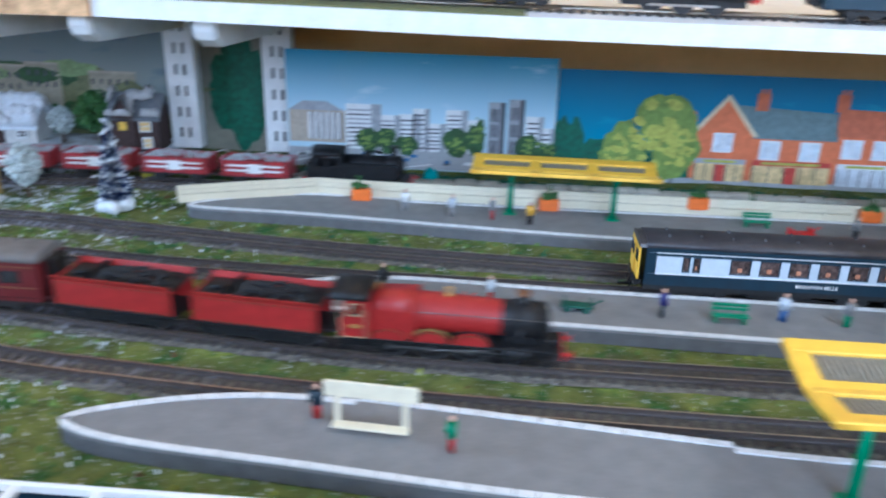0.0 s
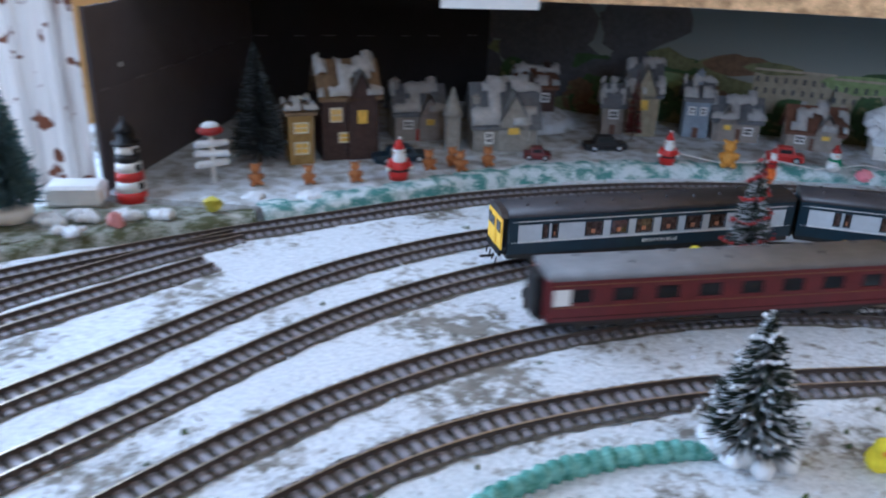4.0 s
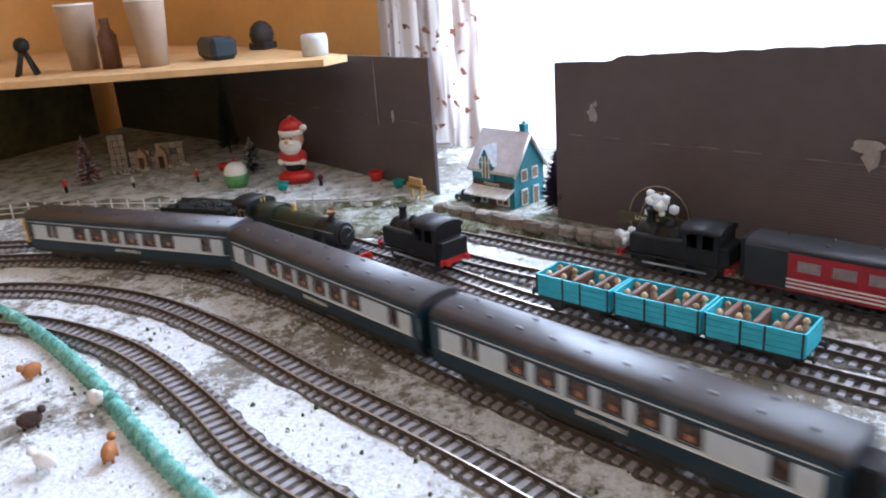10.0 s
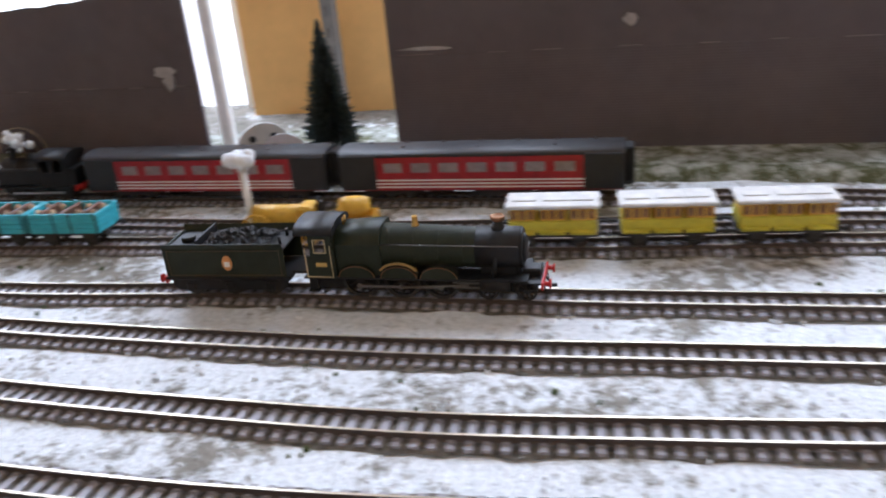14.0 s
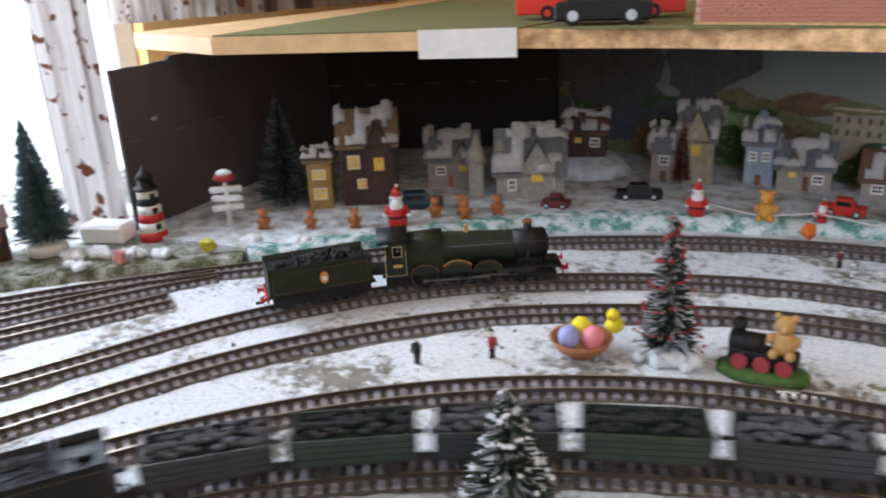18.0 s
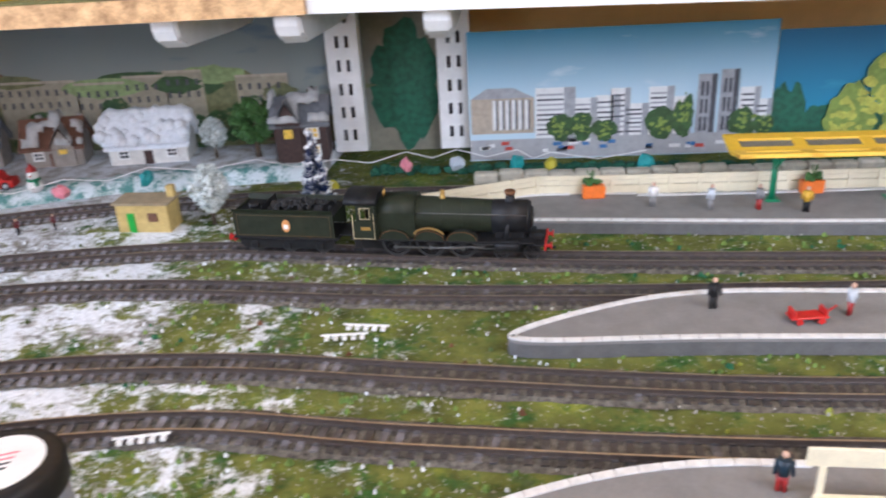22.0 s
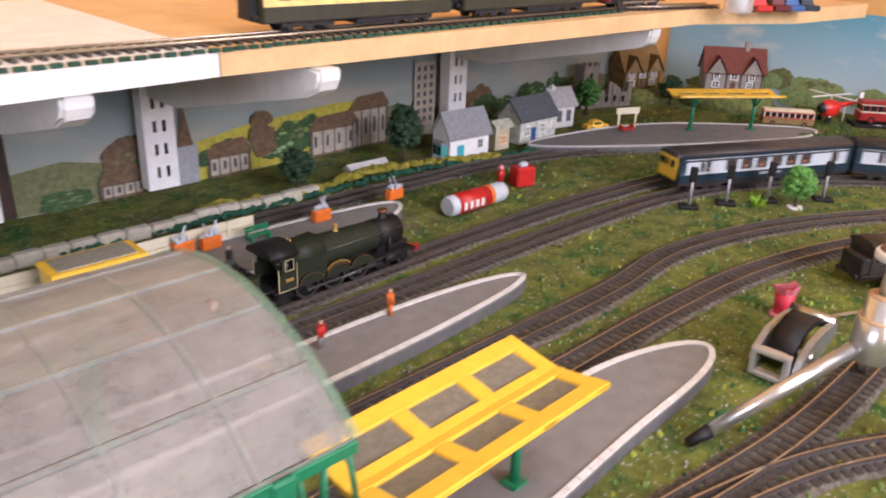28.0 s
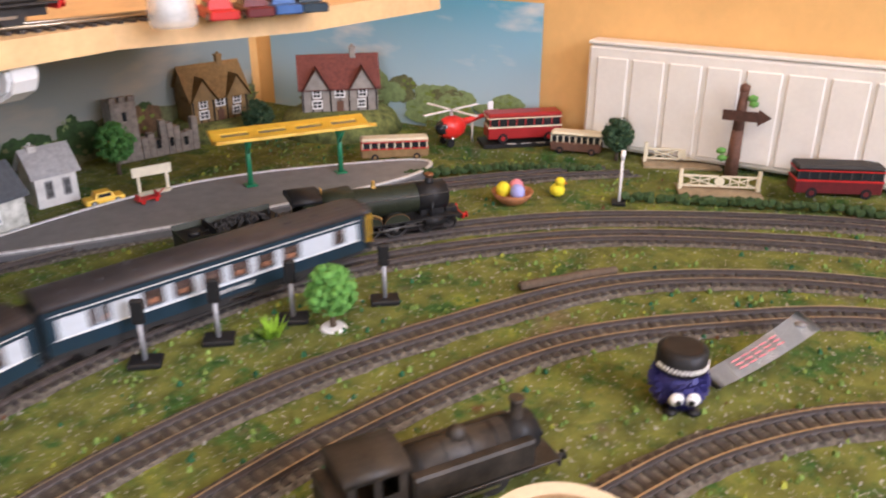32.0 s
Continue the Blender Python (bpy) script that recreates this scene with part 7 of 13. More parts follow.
def train_shed():
    s = thing("train_shed", Matrix(), "arched clear plastic train shed roof on green lattice posts", "station roof")
    y0, y1, z0, rise = -0.030, 0.170, 0.1105, 0.040
    xs = (0.390, 0.567, 0.744)
    clear = clear_plastic("dusty_clear_plastic", (0.33, 0.325, 0.31), 0.5, 0.3)
    yc, hw = (y0 + y1) / 2, (y1 - y0) / 2
    R = (hw * hw + rise * rise) / (2 * rise)
    th = math.asin(hw / R)

    def arc(a, r=0.0):
        return yc + (R + r) * math.sin(a), z0 + rise - R + (R + r) * math.cos(a)
    n = 6
    for bay in range(2):
        for k in range(n):
            for q in range(4):
                xa = xs[bay] + (xs[1] - xs[0]) * q / 4 + 0.0012
                xb = xs[bay] + (xs[1] - xs[0]) * (q + 1) / 4 - 0.0012
                bm = B()
                a0, a1 = -th + 2 * th * k / n + 0.012, -th + 2 * th * (k + 1) / n - 0.012
                pr = [arc(a0 + (a1 - a0) * i / 4) for i in range(5)] + [arc(a1 - (a1 - a0) * i / 4, -0.0012) for i in range(5)]
                extrude_x(bm, pr, xa, xb)
                part("roof_pane", bm, clear, s, "dusty clear plastic pane")
        bm = B()
        for k in range(n + 1):
            y, z = arc(-th + 2 * th * k / n)
            box(bm, ((xs[bay] + xs[bay + 1]) / 2, y, z - 0.0002), (xs[1] - xs[0] - 0.004, 0.0016, 0.002))
        part("glazing_bar", bm, clear_plastic("glazing_plastic", (0.40, 0.42, 0.39), 0.5, 0.3), s)
        bm = B()
        for q in range(1, 4):
            x = xs[bay] + (xs[1] - xs[0]) * q / 4
            pr = [arc(-th + 2 * th * i / 20, 0.0006) for i in range(21)] + [arc(th - 2 * th * i / 20, -0.001) for i in range(21)]
            extrude_x(bm, pr, x - 0.0008, x + 0.0008)
        part("glazing_rib", bm, clear_plastic("glazing_plastic", (0.40, 0.42, 0.39), 0.5, 0.3), s)
    rnd = random.Random(4)
    bm = B()  # a strip of paper glued over a crack
    m = 14
    up = [(0.408 + 0.066 * k / m, -0.02 + 0.006 * math.sin(k) + rnd.uniform(0, 0.02)) for k in range(m + 1)]
    lo = [(0.406 + 0.068 * k / m, -0.19 + 0.05 * k / m + rnd.uniform(-0.012, 0.02)) for k in range(m + 1)]
    va = [bm.verts.new((x, *arc(a, 0.0012))) for x, a in up]
    vb = [bm.verts.new((x, *arc(a, 0.0012))) for x, a in lo]
    for k in range(m):
        bm.faces.new((va[k], va[k + 1], vb[k + 1], vb[k]))
    bmesh.ops.solidify(bm, geom=bm.faces[:], thickness=0.0006)
    part("paper_patch", bm, white_m, s, "torn white paper patch glued on the roof")
    for i, x in enumerate(xs):
        bm = B()
        for r0, r1 in ((0.001, -0.0025), (-0.0155, -0.019)):
            pr = [arc(-th + 2 * th * k / 24, r0) for k in range(25)] + [arc(th - 2 * th * k / 24, r1) for k in range(25)]
            extrude_x(bm, pr, x - 0.002, x + 0.002)
        for k in range(13):
            a = -th + 2 * th * (k + 0.5) / 13
            for da in (-0.03, 0.03):
                pa, pb = arc(a - da, -0.002), arc(a + da, -0.016)
                cyl(bm, (x, *pa), (x, *pb), 0.0014, None, 5)
        part("arch_rib", bm, green_m if i == 0 else clear_plastic("green_tint_plastic", (0.25, 0.42, 0.30), 0.35, 0.3), s, "green plastic lattice arch" if i == 0 else "clear greenish arch rib")
    for y, xs2 in ((y0, (0.431, 0.529, 0.622, 0.708)), (y1 - 0.006, (0.432, 0.529, 0.622, 0.708))):
        bm = B()
        box(bm, ((xs[0] + xs[2]) / 2, y, z0 - 0.003), (xs[2] - xs[0], 0.004, 0.006), 0.0006)
        box(bm, ((xs[0] + xs[2]) / 2, y, z0 - 0.0325), (xs[2] - xs[0], 0.003, 0.003), 0.0006)
        part("girder", bm, green_m, s)
        for k in range(30):
            bm = B()
            x = xs[0] + 0.004 + (xs[2] - xs[0] - 0.008) * k / 29
            if k % 2:
                cyl(bm, (x, y, z0 - 0.005), (x + 0.004, y, z0 - 0.031), 0.0014, None, 6)
            else:
                cyl(bm, (x, y, z0 - 0.005), (x - 0.001, y, z0 - 0.031), 0.0017, None, 6)
            part("baluster", bm, green_m, s)
        for x in xs2:
            bm = B()
            box(bm, (x, y, PZ + (z0 - PZ) / 2), (0.011, 0.008, z0 - PZ), 0.0012)
            box(bm, (x, y, PZ + 0.003), (0.014, 0.011, 0.006), 0.001)
            box(bm, (x, y, 0.062), (0.013, 0.010, 0.004), 0.001)
            part("post", bm, green_m, s, "green plastic post")


train_shed()


def fence(pts, h, z, label, step=0.026):
    f = thing("platform_fence", Matrix(), label, "fence", "platform fences")
    for (ax, ay), (bx, by) in zip(pts, pts[1:]):
        L = math.hypot(bx - ax, by - ay)
        n = max(1, round(L / step))
        ang = math.degrees(math.atan2(by - ay, bx - ax))
        w = L / n
        rails, picket, post = B(), B(), B()
        box(rails, (0, 0, 0), (w - 0.0006, 0.0014, 0.004))
        box(picket, (0, 0, h / 2), (0.0021, 0.001, h))
        box(post, (0, 0, h / 2), (0.003, 0.0026, h + 0.001))
        rails, picket, post = mesh_of(rails, cream_m), mesh_of(picket, cream_m), mesh_of(post, cream_m)
        for k in range(n):
            at = pose(ax + (bx - ax) * (k + 0.5) / n, ay + (by - ay) * (k + 0.5) / n, z, 0, 0, ang)
            for zz in (0.0025, h * 0.36, h * 0.68, h - 0.0015):
                part("fence_rail", rails, None, f).matrix_basis = at @ pose(0, 0, zz)
            for q in range(9):
                part("picket", picket, None, f).matrix_basis = at @ pose(-w / 2 + (q + 0.5) * w / 9, 0.0012, 0)
            part("fence_post", post, None, f).matrix_basis = at @ pose(w / 2 - 0.001, -0.0006, 0)


fence([(-0.262, 0.361), (-0.20, 0.385), (-0.132, 0.409), (-0.065, 0.405), (0.3, 0.4), (0.7, 0.397), (0.95, 0.395)], 0.018, PZ - 0.001, "cream plastic fence panels along the platform back")
bm = B()
for k in range(51):
    box(bm, (-0.18 + k * 0.025, 0.475 + 0.003 * math.sin(k), 0.006), (0.0245, 0.012, 0.012 + 0.002 * math.sin(k * 1.7)), 0.002)
solid("trackside_wall", bm, mk("pale_wall", (0.52, 0.48, 0.38), 0.8, 0, 0.2, 120, 0.3), "low cream stone wall behind the outer track", "wall")


def flower_box(m, label="orange planter with green plants against the fence"):
    t = thing("planter", m, label, "planter", "orange planters")
    bm = B()
    vs = box(bm, (0, 0, 0.006), (0.02, 0.009, 0.012), 0.001)
    part("box", bm, orange_m, t)
    rnd = random.Random(int(m.translation.x * 1000))
    bm = B()
    for k in range(14):
        ball(bm, (rnd.uniform(-0.008, 0.008), rnd.uniform(-0.003, 0.003), rnd.uniform(0.012, 0.017)), rnd.uniform(0.0016, 0.003), 1)
    for k in range(3):
        cyl(bm, (rnd.uniform(-0.005, 0.005), 0, 0.012), (rnd.uniform(-0.008, 0.008), 0, 0.026), 0.0006, None, 5)
    part("plant", bm, leaf_m if m.translation.x < 0.5 else palegrey_m, t)


for x, y, z in ((-0.083, 0.396, PZ), (0.107, 0.392, PZ), (0.255, 0.40, PZ + 0.006), (0.315, 0.425, 0.004), (0.42, 0.392, PZ + 0.004), (0.60, 0.39, PZ), (0.875, 0.389, PZ), (0.90, 0.385, PZ), (1.02, 0.380, PZ), (1.12, 0.384, PZ)):
    flower_box(pose(x, y, z, 0, 0, 3))


def bench(m, mat, label):
    t = thing("platform_bench", m, label, "bench", "platform benches")
    for z, y in ((0.006, -0.0025), (0.006, 0.0015), (0.0095, 0.0038), (0.0125, 0.0042)):
        bm = B()
        box(bm, (0, y, z), (0.026, 0.003, 0.001) if z < 0.007 else (0.026, 0.001, 0.0024), 0.0003)
        part("slat", bm, mat, t)
    for x in (-0.010, 0.010):
        bm = B()
        box(bm, (x, 0, 0.003), (0.0016, 0.007, 0.006), 0.0003)
        box(bm, (x, 0.0046, 0.0075), (0.0014, 0.0012, 0.0125))
        part("leg", bm, mat, t)


bench(pose(0.228, 0.163, PZ, 0, 0, -2), green_m, "green plastic platform bench")
bench(pose(0.306, 0.372, PZ, 0, 0, 0), green_m, "green plastic platform bench")
bench(pose(0.945, 0.375, PZ, 0, 0, 2), green_m, "green plastic platform bench")
bench(pose(0.29, -0.03, PZ, 0, 0, 0), green_m, "green plastic platform bench")


def barrow(m, mat=None, label="red plastic luggage barrow"):
    t = thing("luggage_barrow", m, label, "barrow", "luggage barrows")
    mat = mat or red_m
    bm = B()
    box(bm, (0, 0, 0.004), (0.024, 0.010, 0.0015), 0.0004)
    for x in (-0.010, 0.010):
        box(bm, (x, 0, 0.0065), (0.0015, 0.010, 0.005), 0.0003)
    part("platform", bm, mat, t)
    for x in (-0.007, 0.007):
        for y in (-0.0055, 0.0055):
            bm = B()
            cyl(bm, (x, y - 0.0006, 0.0023), (x, y + 0.0006, 0.0023), 0.0022, None, 10)
            part("wheel", bm, mat, t)
    bm = B()
    cyl(bm, (0.011, 0, 0.005), (0.018, 0, 0.010), 0.0007, None, 5)
    part("handle", bm, mat, t)


barrow(pose(0.024, 0.167, PZ, 0, 0, 5))
barrow(pose(0.33, -0.028, PZ, 0, 0, 0))
barrow(pose(0.775, -0.01, PZ, 0, 0, 30))
barrow(pose(0.34, 0.35, PZ, 0, 0, 10))
barrow(pose(1.592, 0.405, 0.0095, 0, 0, -15))
barrow(pose(0.118, 0.170, PZ, 0, 0, -6), mk("trolley_green", (0.02, 0.09, 0.06), 0.5), "dark green plastic luggage trolley")


def figure(x, y, z, coat, legs, rz=0, h=0.023, label="small painted plastic passenger figure"):
    bm = B()
    s = h / 0.023
    for sx in (-0.0014, 0.0014):
        cyl(bm, (sx * s, 0, 0), (sx * s, 0, 0.010 * s), 0.0013 * s, 0.0016 * s, 7, 1)
    cyl(bm, (0, 0, 0.0095 * s), (0, 0, 0.0185 * s), 0.0027 * s, 0.0031 * s, 9, 0)
    for sx in (-1, 1):
        cyl(bm, (sx * 0.0033 * s, 0, 0.0178 * s), (sx * 0.0040 * s, -0.0018 * s, 0.0105 * s), 0.0011 * s, 0.0009 * s, 6, 0)
    ball(bm, (0, 0, 0.0208 * s), 0.0019 * s, 1, (1, 1, 1.15), 2)
    solid("figurine", bm, [coat, legs, skinny_m], label, "figurine", pose(x, y, z, 0, 0, rz), "platform figures")


FIG = [(-0.03, 0.186, black_m, gunmetal_m), (0.053, 0.174, palegrey_m, locored_m), (0.180, 0.167, purple_m, navy_m), (0.268, 0.170, palegrey_m, blue_m), (0.313, 0.167, grey_m, green_m), (0.366, 0.166, aqua_m, cream_m),
       (0.40, 0.158, white_m, white_m), (0.454, 0.168, orange_m, black_m), (0.872, 0.175, red_m, grey_m), (0.943, 0.182, orange_m, orange_m), (0.051, 0.357, grey_m, locored_m), (0.087, 0.348, ochre_m, black_m),
       (0.39, 0.35, grey_m, black_m), (0.889, 0.332, gunmetal_m, black_m), (0.036, -0.012, green_m, locored_m), (-0.043, 0.011, navy_m, locored_m), (0.557, -0.024, maroon_m, lime_m), (0.594, -0.018, white_m, locored_m),
       (0.645, -0.02, yellow_m, grey_m), (-0.035, 0.37, white_m, grey_m), (0.012, 0.36, palegrey_m, grey_m)]
for k, (x, y, a, b) in enumerate(FIG):
    figure(x, y, PZ, a, b, k * 47 % 360)
for k, (x, y, a, b) in enumerate(((0.801, 0.163, white_m, white_m), (0.818, 0.168, yellow_m, black_m))):
    figure(x, y, PZ, a, b, 60 + k * 40, 0.014, "small seated painted plastic figure")


def nameboard(m, w, label):
    t = thing("station_shelter", m, label, "shelter", "cream shelters")
    bm = B()
    box(bm, (0, 0, 0.0255), (w, 0.0018, 0.010), 0.0004)
    part("board", bm, cream_m, t)
    for x in (-w * 0.36, w * 0.36):
        bm = B()
        box(bm, (x, 0, 0.0105), (0.0032, 0.0022, 0.021), 0.0004)
        part("post", bm, cream_m, t)
    bm = B()
    box(bm, (0, -0.003, 0.004), (w * 0.8, 0.007, 0.0014), 0.0004)
    box(bm, (0, 0, 0.0015), (w * 0.8, 0.003, 0.003), 0.0004)
    part("seat", bm, cream_m, t)


nameboard(pose(-0.010, 0.002, PZ, 0, 0, -4), 0.054, "cream plastic nameboard with a seat on the platform")
nameboard(pose(1.612, 0.418, 0.009, 0, 0, -24), 0.040, "cream plastic nameboard on the country platform")


def seat_shelter(m):
    t = thing("waiting_shelter", m, "yellow plastic waiting shelter with a grey roof", "shelter")
    bm = B()
    box(bm, (0, 0.004, 0.031), (0.075, 0.036, 0.004), 0.0008)
    part("roof", bm, yellow_m, t)
    bm = B()
    box(bm, (0, 0.004, 0.0335), (0.062, 0.026, 0.0016), 0.0004)
    part("roof_panel", bm, mk("corrugated_grey", (0.27, 0.25, 0.20)), t)
    for x in (-0.034, 0.034):
        bm = B()
        extrude_x(bm, [(-0.008, 0), (0.014, 0), (0.014, 0.029), (-0.012, 0.029), (-0.004, 0.018)], x - 0.003, x + 0.003)
        part("side_wall", bm, yellow_m, t)
    bm = B()
    box(bm, (0, 0.012, 0.015), (0.062, 0.002, 0.028))
    part("back_wall", bm, ochre_m, t)
    bm = B()
    box(bm, (0, 0.006, 0.008), (0.062, 0.010, 0.002))
    part("seat", bm, yellow_m, t)


seat_shelter(pose(0.785, 0.352, PZ, 0, 0, 0))


# ---- cardboard screens, curtains and banks by the window wall ----
torn_m = mk("torn_paper", (0.55, 0.52, 0.52), 0.9, 0, 0.2, 80, 0.3)


def cardboard(a, b, za, zb, label, marks=(), seam=None, kind_m=None):
    """A corrugated cardboard screen standing from a to b; marks: (share along, height, width, height of a torn spot)."""
    L = math.hypot(b[0] - a[0], b[1] - a[1])
    ang = math.degrees(math.atan2(b[1] - a[1], b[0] - a[0]))
    t = thing("cardboard_screen", pose(a[0], a[1], 0, 0, 0, ang), label, "cardboard", "cardboard screens")
    rnd = random.Random(int(abs(a[0]) * 1000))
    bm = B()
    n = 40
    step_at = rnd.uniform(0.2, 0.4)
    top = [(L * k / n, za + (zb - za) * k / n - (0.004 if k / n < step_at else 0.0) + rnd.uniform(-0.0008, 0.0008)) for k in range(n + 1)]
    extrude_pts = [(0.0, 0.001), (L, 0.001)] + top[::-1]
    front = [bm.verts.new((x, -0.002, z)) for x, z in extrude_pts]
    back = [bm.verts.new((x, 0.002, z)) for x, z in extrude_pts]
    bm.faces.new(front)
    bm.faces.new(back[::-1])
    for k in range(len(front)):
        q = (k + 1) % len(front)
        bm.faces.new((front[k], back[k], back[q], front[q]))
    bmesh.ops.recalc_face_normals(bm, faces=bm.faces)
    part("board", bm, kind_m or cardboard_m, t)
    rows = int(min(za, zb) * 0.56 / 0.0026)
    for y0, sgn in ((-0.0022, -1), (0.0022, 1)):  # faint flutes on the lower flap
        prof = [(y0, 0.002 + rows * 0.0026), (y0, 0.002)]
        for k in range(rows):
            prof += [(y0 + sgn * 0.0003, 0.0022 + k * 0.0026), (y0 + sgn * 0.00055, 0.0033 + k * 0.0026), (y0 + sgn * 0.0003, 0.0044 + k * 0.0026)]
        bm = B()
        extrude_x(bm, prof, L * 0.004, L * 0.996)
        part("flap", bm, kind_m or cardboard_m, t, "grey corrugated lower flap")
        bm = B()
        for k in range(7):
            x0 = L * (k / 7 + rnd.uniform(0, 0.05))
            box(bm, (x0 + L * 0.04, y0 + sgn * 0.0004, 0.002 + rows * 0.0026 + rnd.uniform(0, 0.0012)), (L * rnd.uniform(0.03, 0.08), 0.0006, 0.0007))
        part("crease", bm, mk("scuffed_card", (0.19, 0.165, 0.17), 0.85, 0, 0.25, 60, 0.2), t, "pale scuffed crease")
    for s, z, w, h in marks:
        for side in (-1, 1):
            bm = B()
            m = 13
            pts = [(s * L + w / 2 * math.cos(6.283 * k / m) * rnd.uniform(0.55, 1.15), z + h / 2 * math.sin(6.283 * k / m) * rnd.uniform(0.55, 1.15)) for k in range(m)]
            f = bm.faces.new([bm.verts.new((x, side * 0.0042, q)) for x, q in pts])
            bmesh.ops.solidify(bm, geom=[f], thickness=0.0006)
            part("torn_spot", bm, torn_m, t, "torn pale paper spot")
    return t


cs = "dark mauve-grey corrugated cardboard screen with torn spots"
cardboard((-1.60, -1.035), (-1.50, -0.735), 0.168, 0.186, cs, ((0.14, 0.118, 0.012, 0.02), (0.90, 0.111, 0.034, 0.014), (0.915, 0.100, 0.016, 0.020), (0.15, 0.128, 0.006, 0.006)))
cardboard((-1.505, -0.548), (-1.362, -0.112), 0.185, 0.186, cs, ((0.50, 0.128, 0.014, 0.014), (0.08, 0.11, 0.05, 0.004), (0.975, 0.165, 0.022, 0.04)))
cardboard((-1.87, -1.66), (-1.655, -1.197), 0.160, 0.165, cs, ((0.86, 0.095, 0.006, 0.02), (0.80, 0.11, 0.002, 0.10)))
# same cardboard in a darker colour, for the shade on the village side
cardboard((-1.278, 0.04), (-1.372, 0.412), 0.186, 0.186, "mauve-grey cardboard screen beside the window, darkened for shade", ((0.12, 0.125, 0.012, 0.005),), None, mk("shaded_side_card", (0.078, 0.066, 0.069), 0.8, 0, 0.16, 9, 0.25))
# near-black colour holds the corner's shade, the board being cardboard like the rest
shaded_card_m = mk("shaded_corner_card", (0.014, 0.012, 0.012), 0.85, 0, 0.25, 12, 0.2)
cardboard((-1.382, 0.402), (-1.10, 0.594), 0.186, 0.186, "dark card in the corner under the shelf, shade in its colour", (), None, shaded_card_m)
cardboard((-1.98, -2.03), (-1.875, -1.665), 0.162, 0.162, "dark grey-green card in the corner under the shelf", (), None, mk("grey_green_card", (0.055, 0.06, 0.055), 0.85, 0, 0.35, 8, 0.2))
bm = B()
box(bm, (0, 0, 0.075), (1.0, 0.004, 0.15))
solid("dark_backdrop", bm, mk("dark_mottle", (0.05, 0.065, 0.06), 0.8, 0, 0.5, 9, 0.1, (0.10, 0.11, 0.06)), "dark mottled backdrop on the front wall", "backdrop", pose(-1.42, -2.03, 0))


def curtain(s0, s1, out, z0, z1, label, mat, name="curtain"):
    t = thing(name, Matrix(), label, "curtain", "curtains")
    bm = B()
    n = 36
    rows = []
    for z in (z0, z1):
        rows.append([])
        for k in range(n + 1):
            p = on_wall(s0 + (s1 - s0) * k / n, out + 0.007 * math.sin(k * 0.62 + math.sin(k * 0.3)) + 0.002 * math.sin(k * 1.9))
            rows[-1].append(bm.verts.new((p[0], p[1], z)))
    for k in range(n):
        f = bm.faces.new((rows[0][k], rows[0][k + 1], rows[1][k + 1], rows[1][k]))
        f.smooth = True
    bmesh.ops.solidify(bm, geom=bm.faces[:], thickness=0.001)
    part("cloth", bm, mat, t)


def birch_material():
    m = bpy.data.materials.new("birch_print_cloth")
    m.use_nodes = True
    n, l = m.node_tree.nodes, m.node_tree.links
    b = n["Principled BSDF"]
    b.inputs["Roughness"].default_value = 0.9
    tc, mp, nz, r1, n2, r2, mx = (n.new(k) for k in ("ShaderNodeTexCoord", "ShaderNodeMapping", "ShaderNodeTexNoise", "ShaderNodeValToRGB", "ShaderNodeTexNoise", "ShaderNodeValToRGB", "ShaderNodeMix"))
    mp.inputs["Scale"].default_value = (1, 1, 0.12)
    l.new(tc.outputs["Object"], mp.inputs[0])
    l.new(mp.outputs[0], nz.inputs[0])
    nz.inputs["Scale"].default_value = 38
    e = r1.color_ramp.elements
    e[0].position, e[0].color, e[1].position, e[1].color = 0.36, (0.30, 0.23, 0.19, 1), 0.50, (0.80, 0.76, 0.72, 1)
    l.new(nz.outputs["Fac"], r1.inputs[0])
    l.new(tc.outputs["Object"], n2.inputs[0])
    n2.inputs["Scale"].default_value = 55
    e = r2.color_ramp.elements
    e[0].position, e[1].position = 0.62, 0.66
    l.new(n2.outputs["Fac"], r2.inputs[0])
    mx.data_type = "RGBA"
    mx.inputs["B"].default_value = (0.22, 0.09, 0.05, 1)
    l.new(r2.outputs[0], mx.inputs["Factor"])
    l.new(r1.outputs[0], mx.inputs["A"])
    l.new(mx.outputs["Result"], b.inputs["Base Color"])
    l.new(mx.outputs["Result"], b.inputs["Emission Color"])
    b.inputs["Emission Strength"].default_value = 0.0
    tr = n.new("ShaderNodeBsdfTranslucent")
    l.new(mx.outputs["Result"], tr.inputs["Color"])
    ms = n.new("ShaderNodeMixShader")
    ms.inputs[0].default_value = 0.5
    l.new(b.outputs[0], ms.inputs[1])
    l.new(tr.outputs[0], ms.inputs[2])
    l.new(ms.outputs[0], n["Material Output"].inputs["Surface"])
    return m


birch_m = birch_material()
# the birch cloth again, both print colours darkened for the curtain in shade
shaded_birch_m = birch_material()
shaded_birch_m.name = "shaded_birch_cloth"
for q in shaded_birch_m.node_tree.nodes:
    if q.bl_idname == "ShaderNodeValToRGB" and q.color_ramp.elements[0].position < 0.5:
        q.color_ramp.elements[0].color, q.color_ramp.elements[1].color = (0.16, 0.11, 0.08, 1), (0.42, 0.34, 0.27, 1)
bm = B()
rows = [[bm.verts.new((-1.352 + 0.07 * k / 30, 0.004 + 0.03 * k / 30 + 0.004 * math.sin(k * 0.42) + 0.0015 * math.sin(k * 1.7), z)) for k in range(31)] for z in (0.012, 0.95)]
for k in range(30):
    bm.faces.new((rows[0][k], rows[0][k + 1], rows[1][k + 1], rows[1][k])).smooth = True
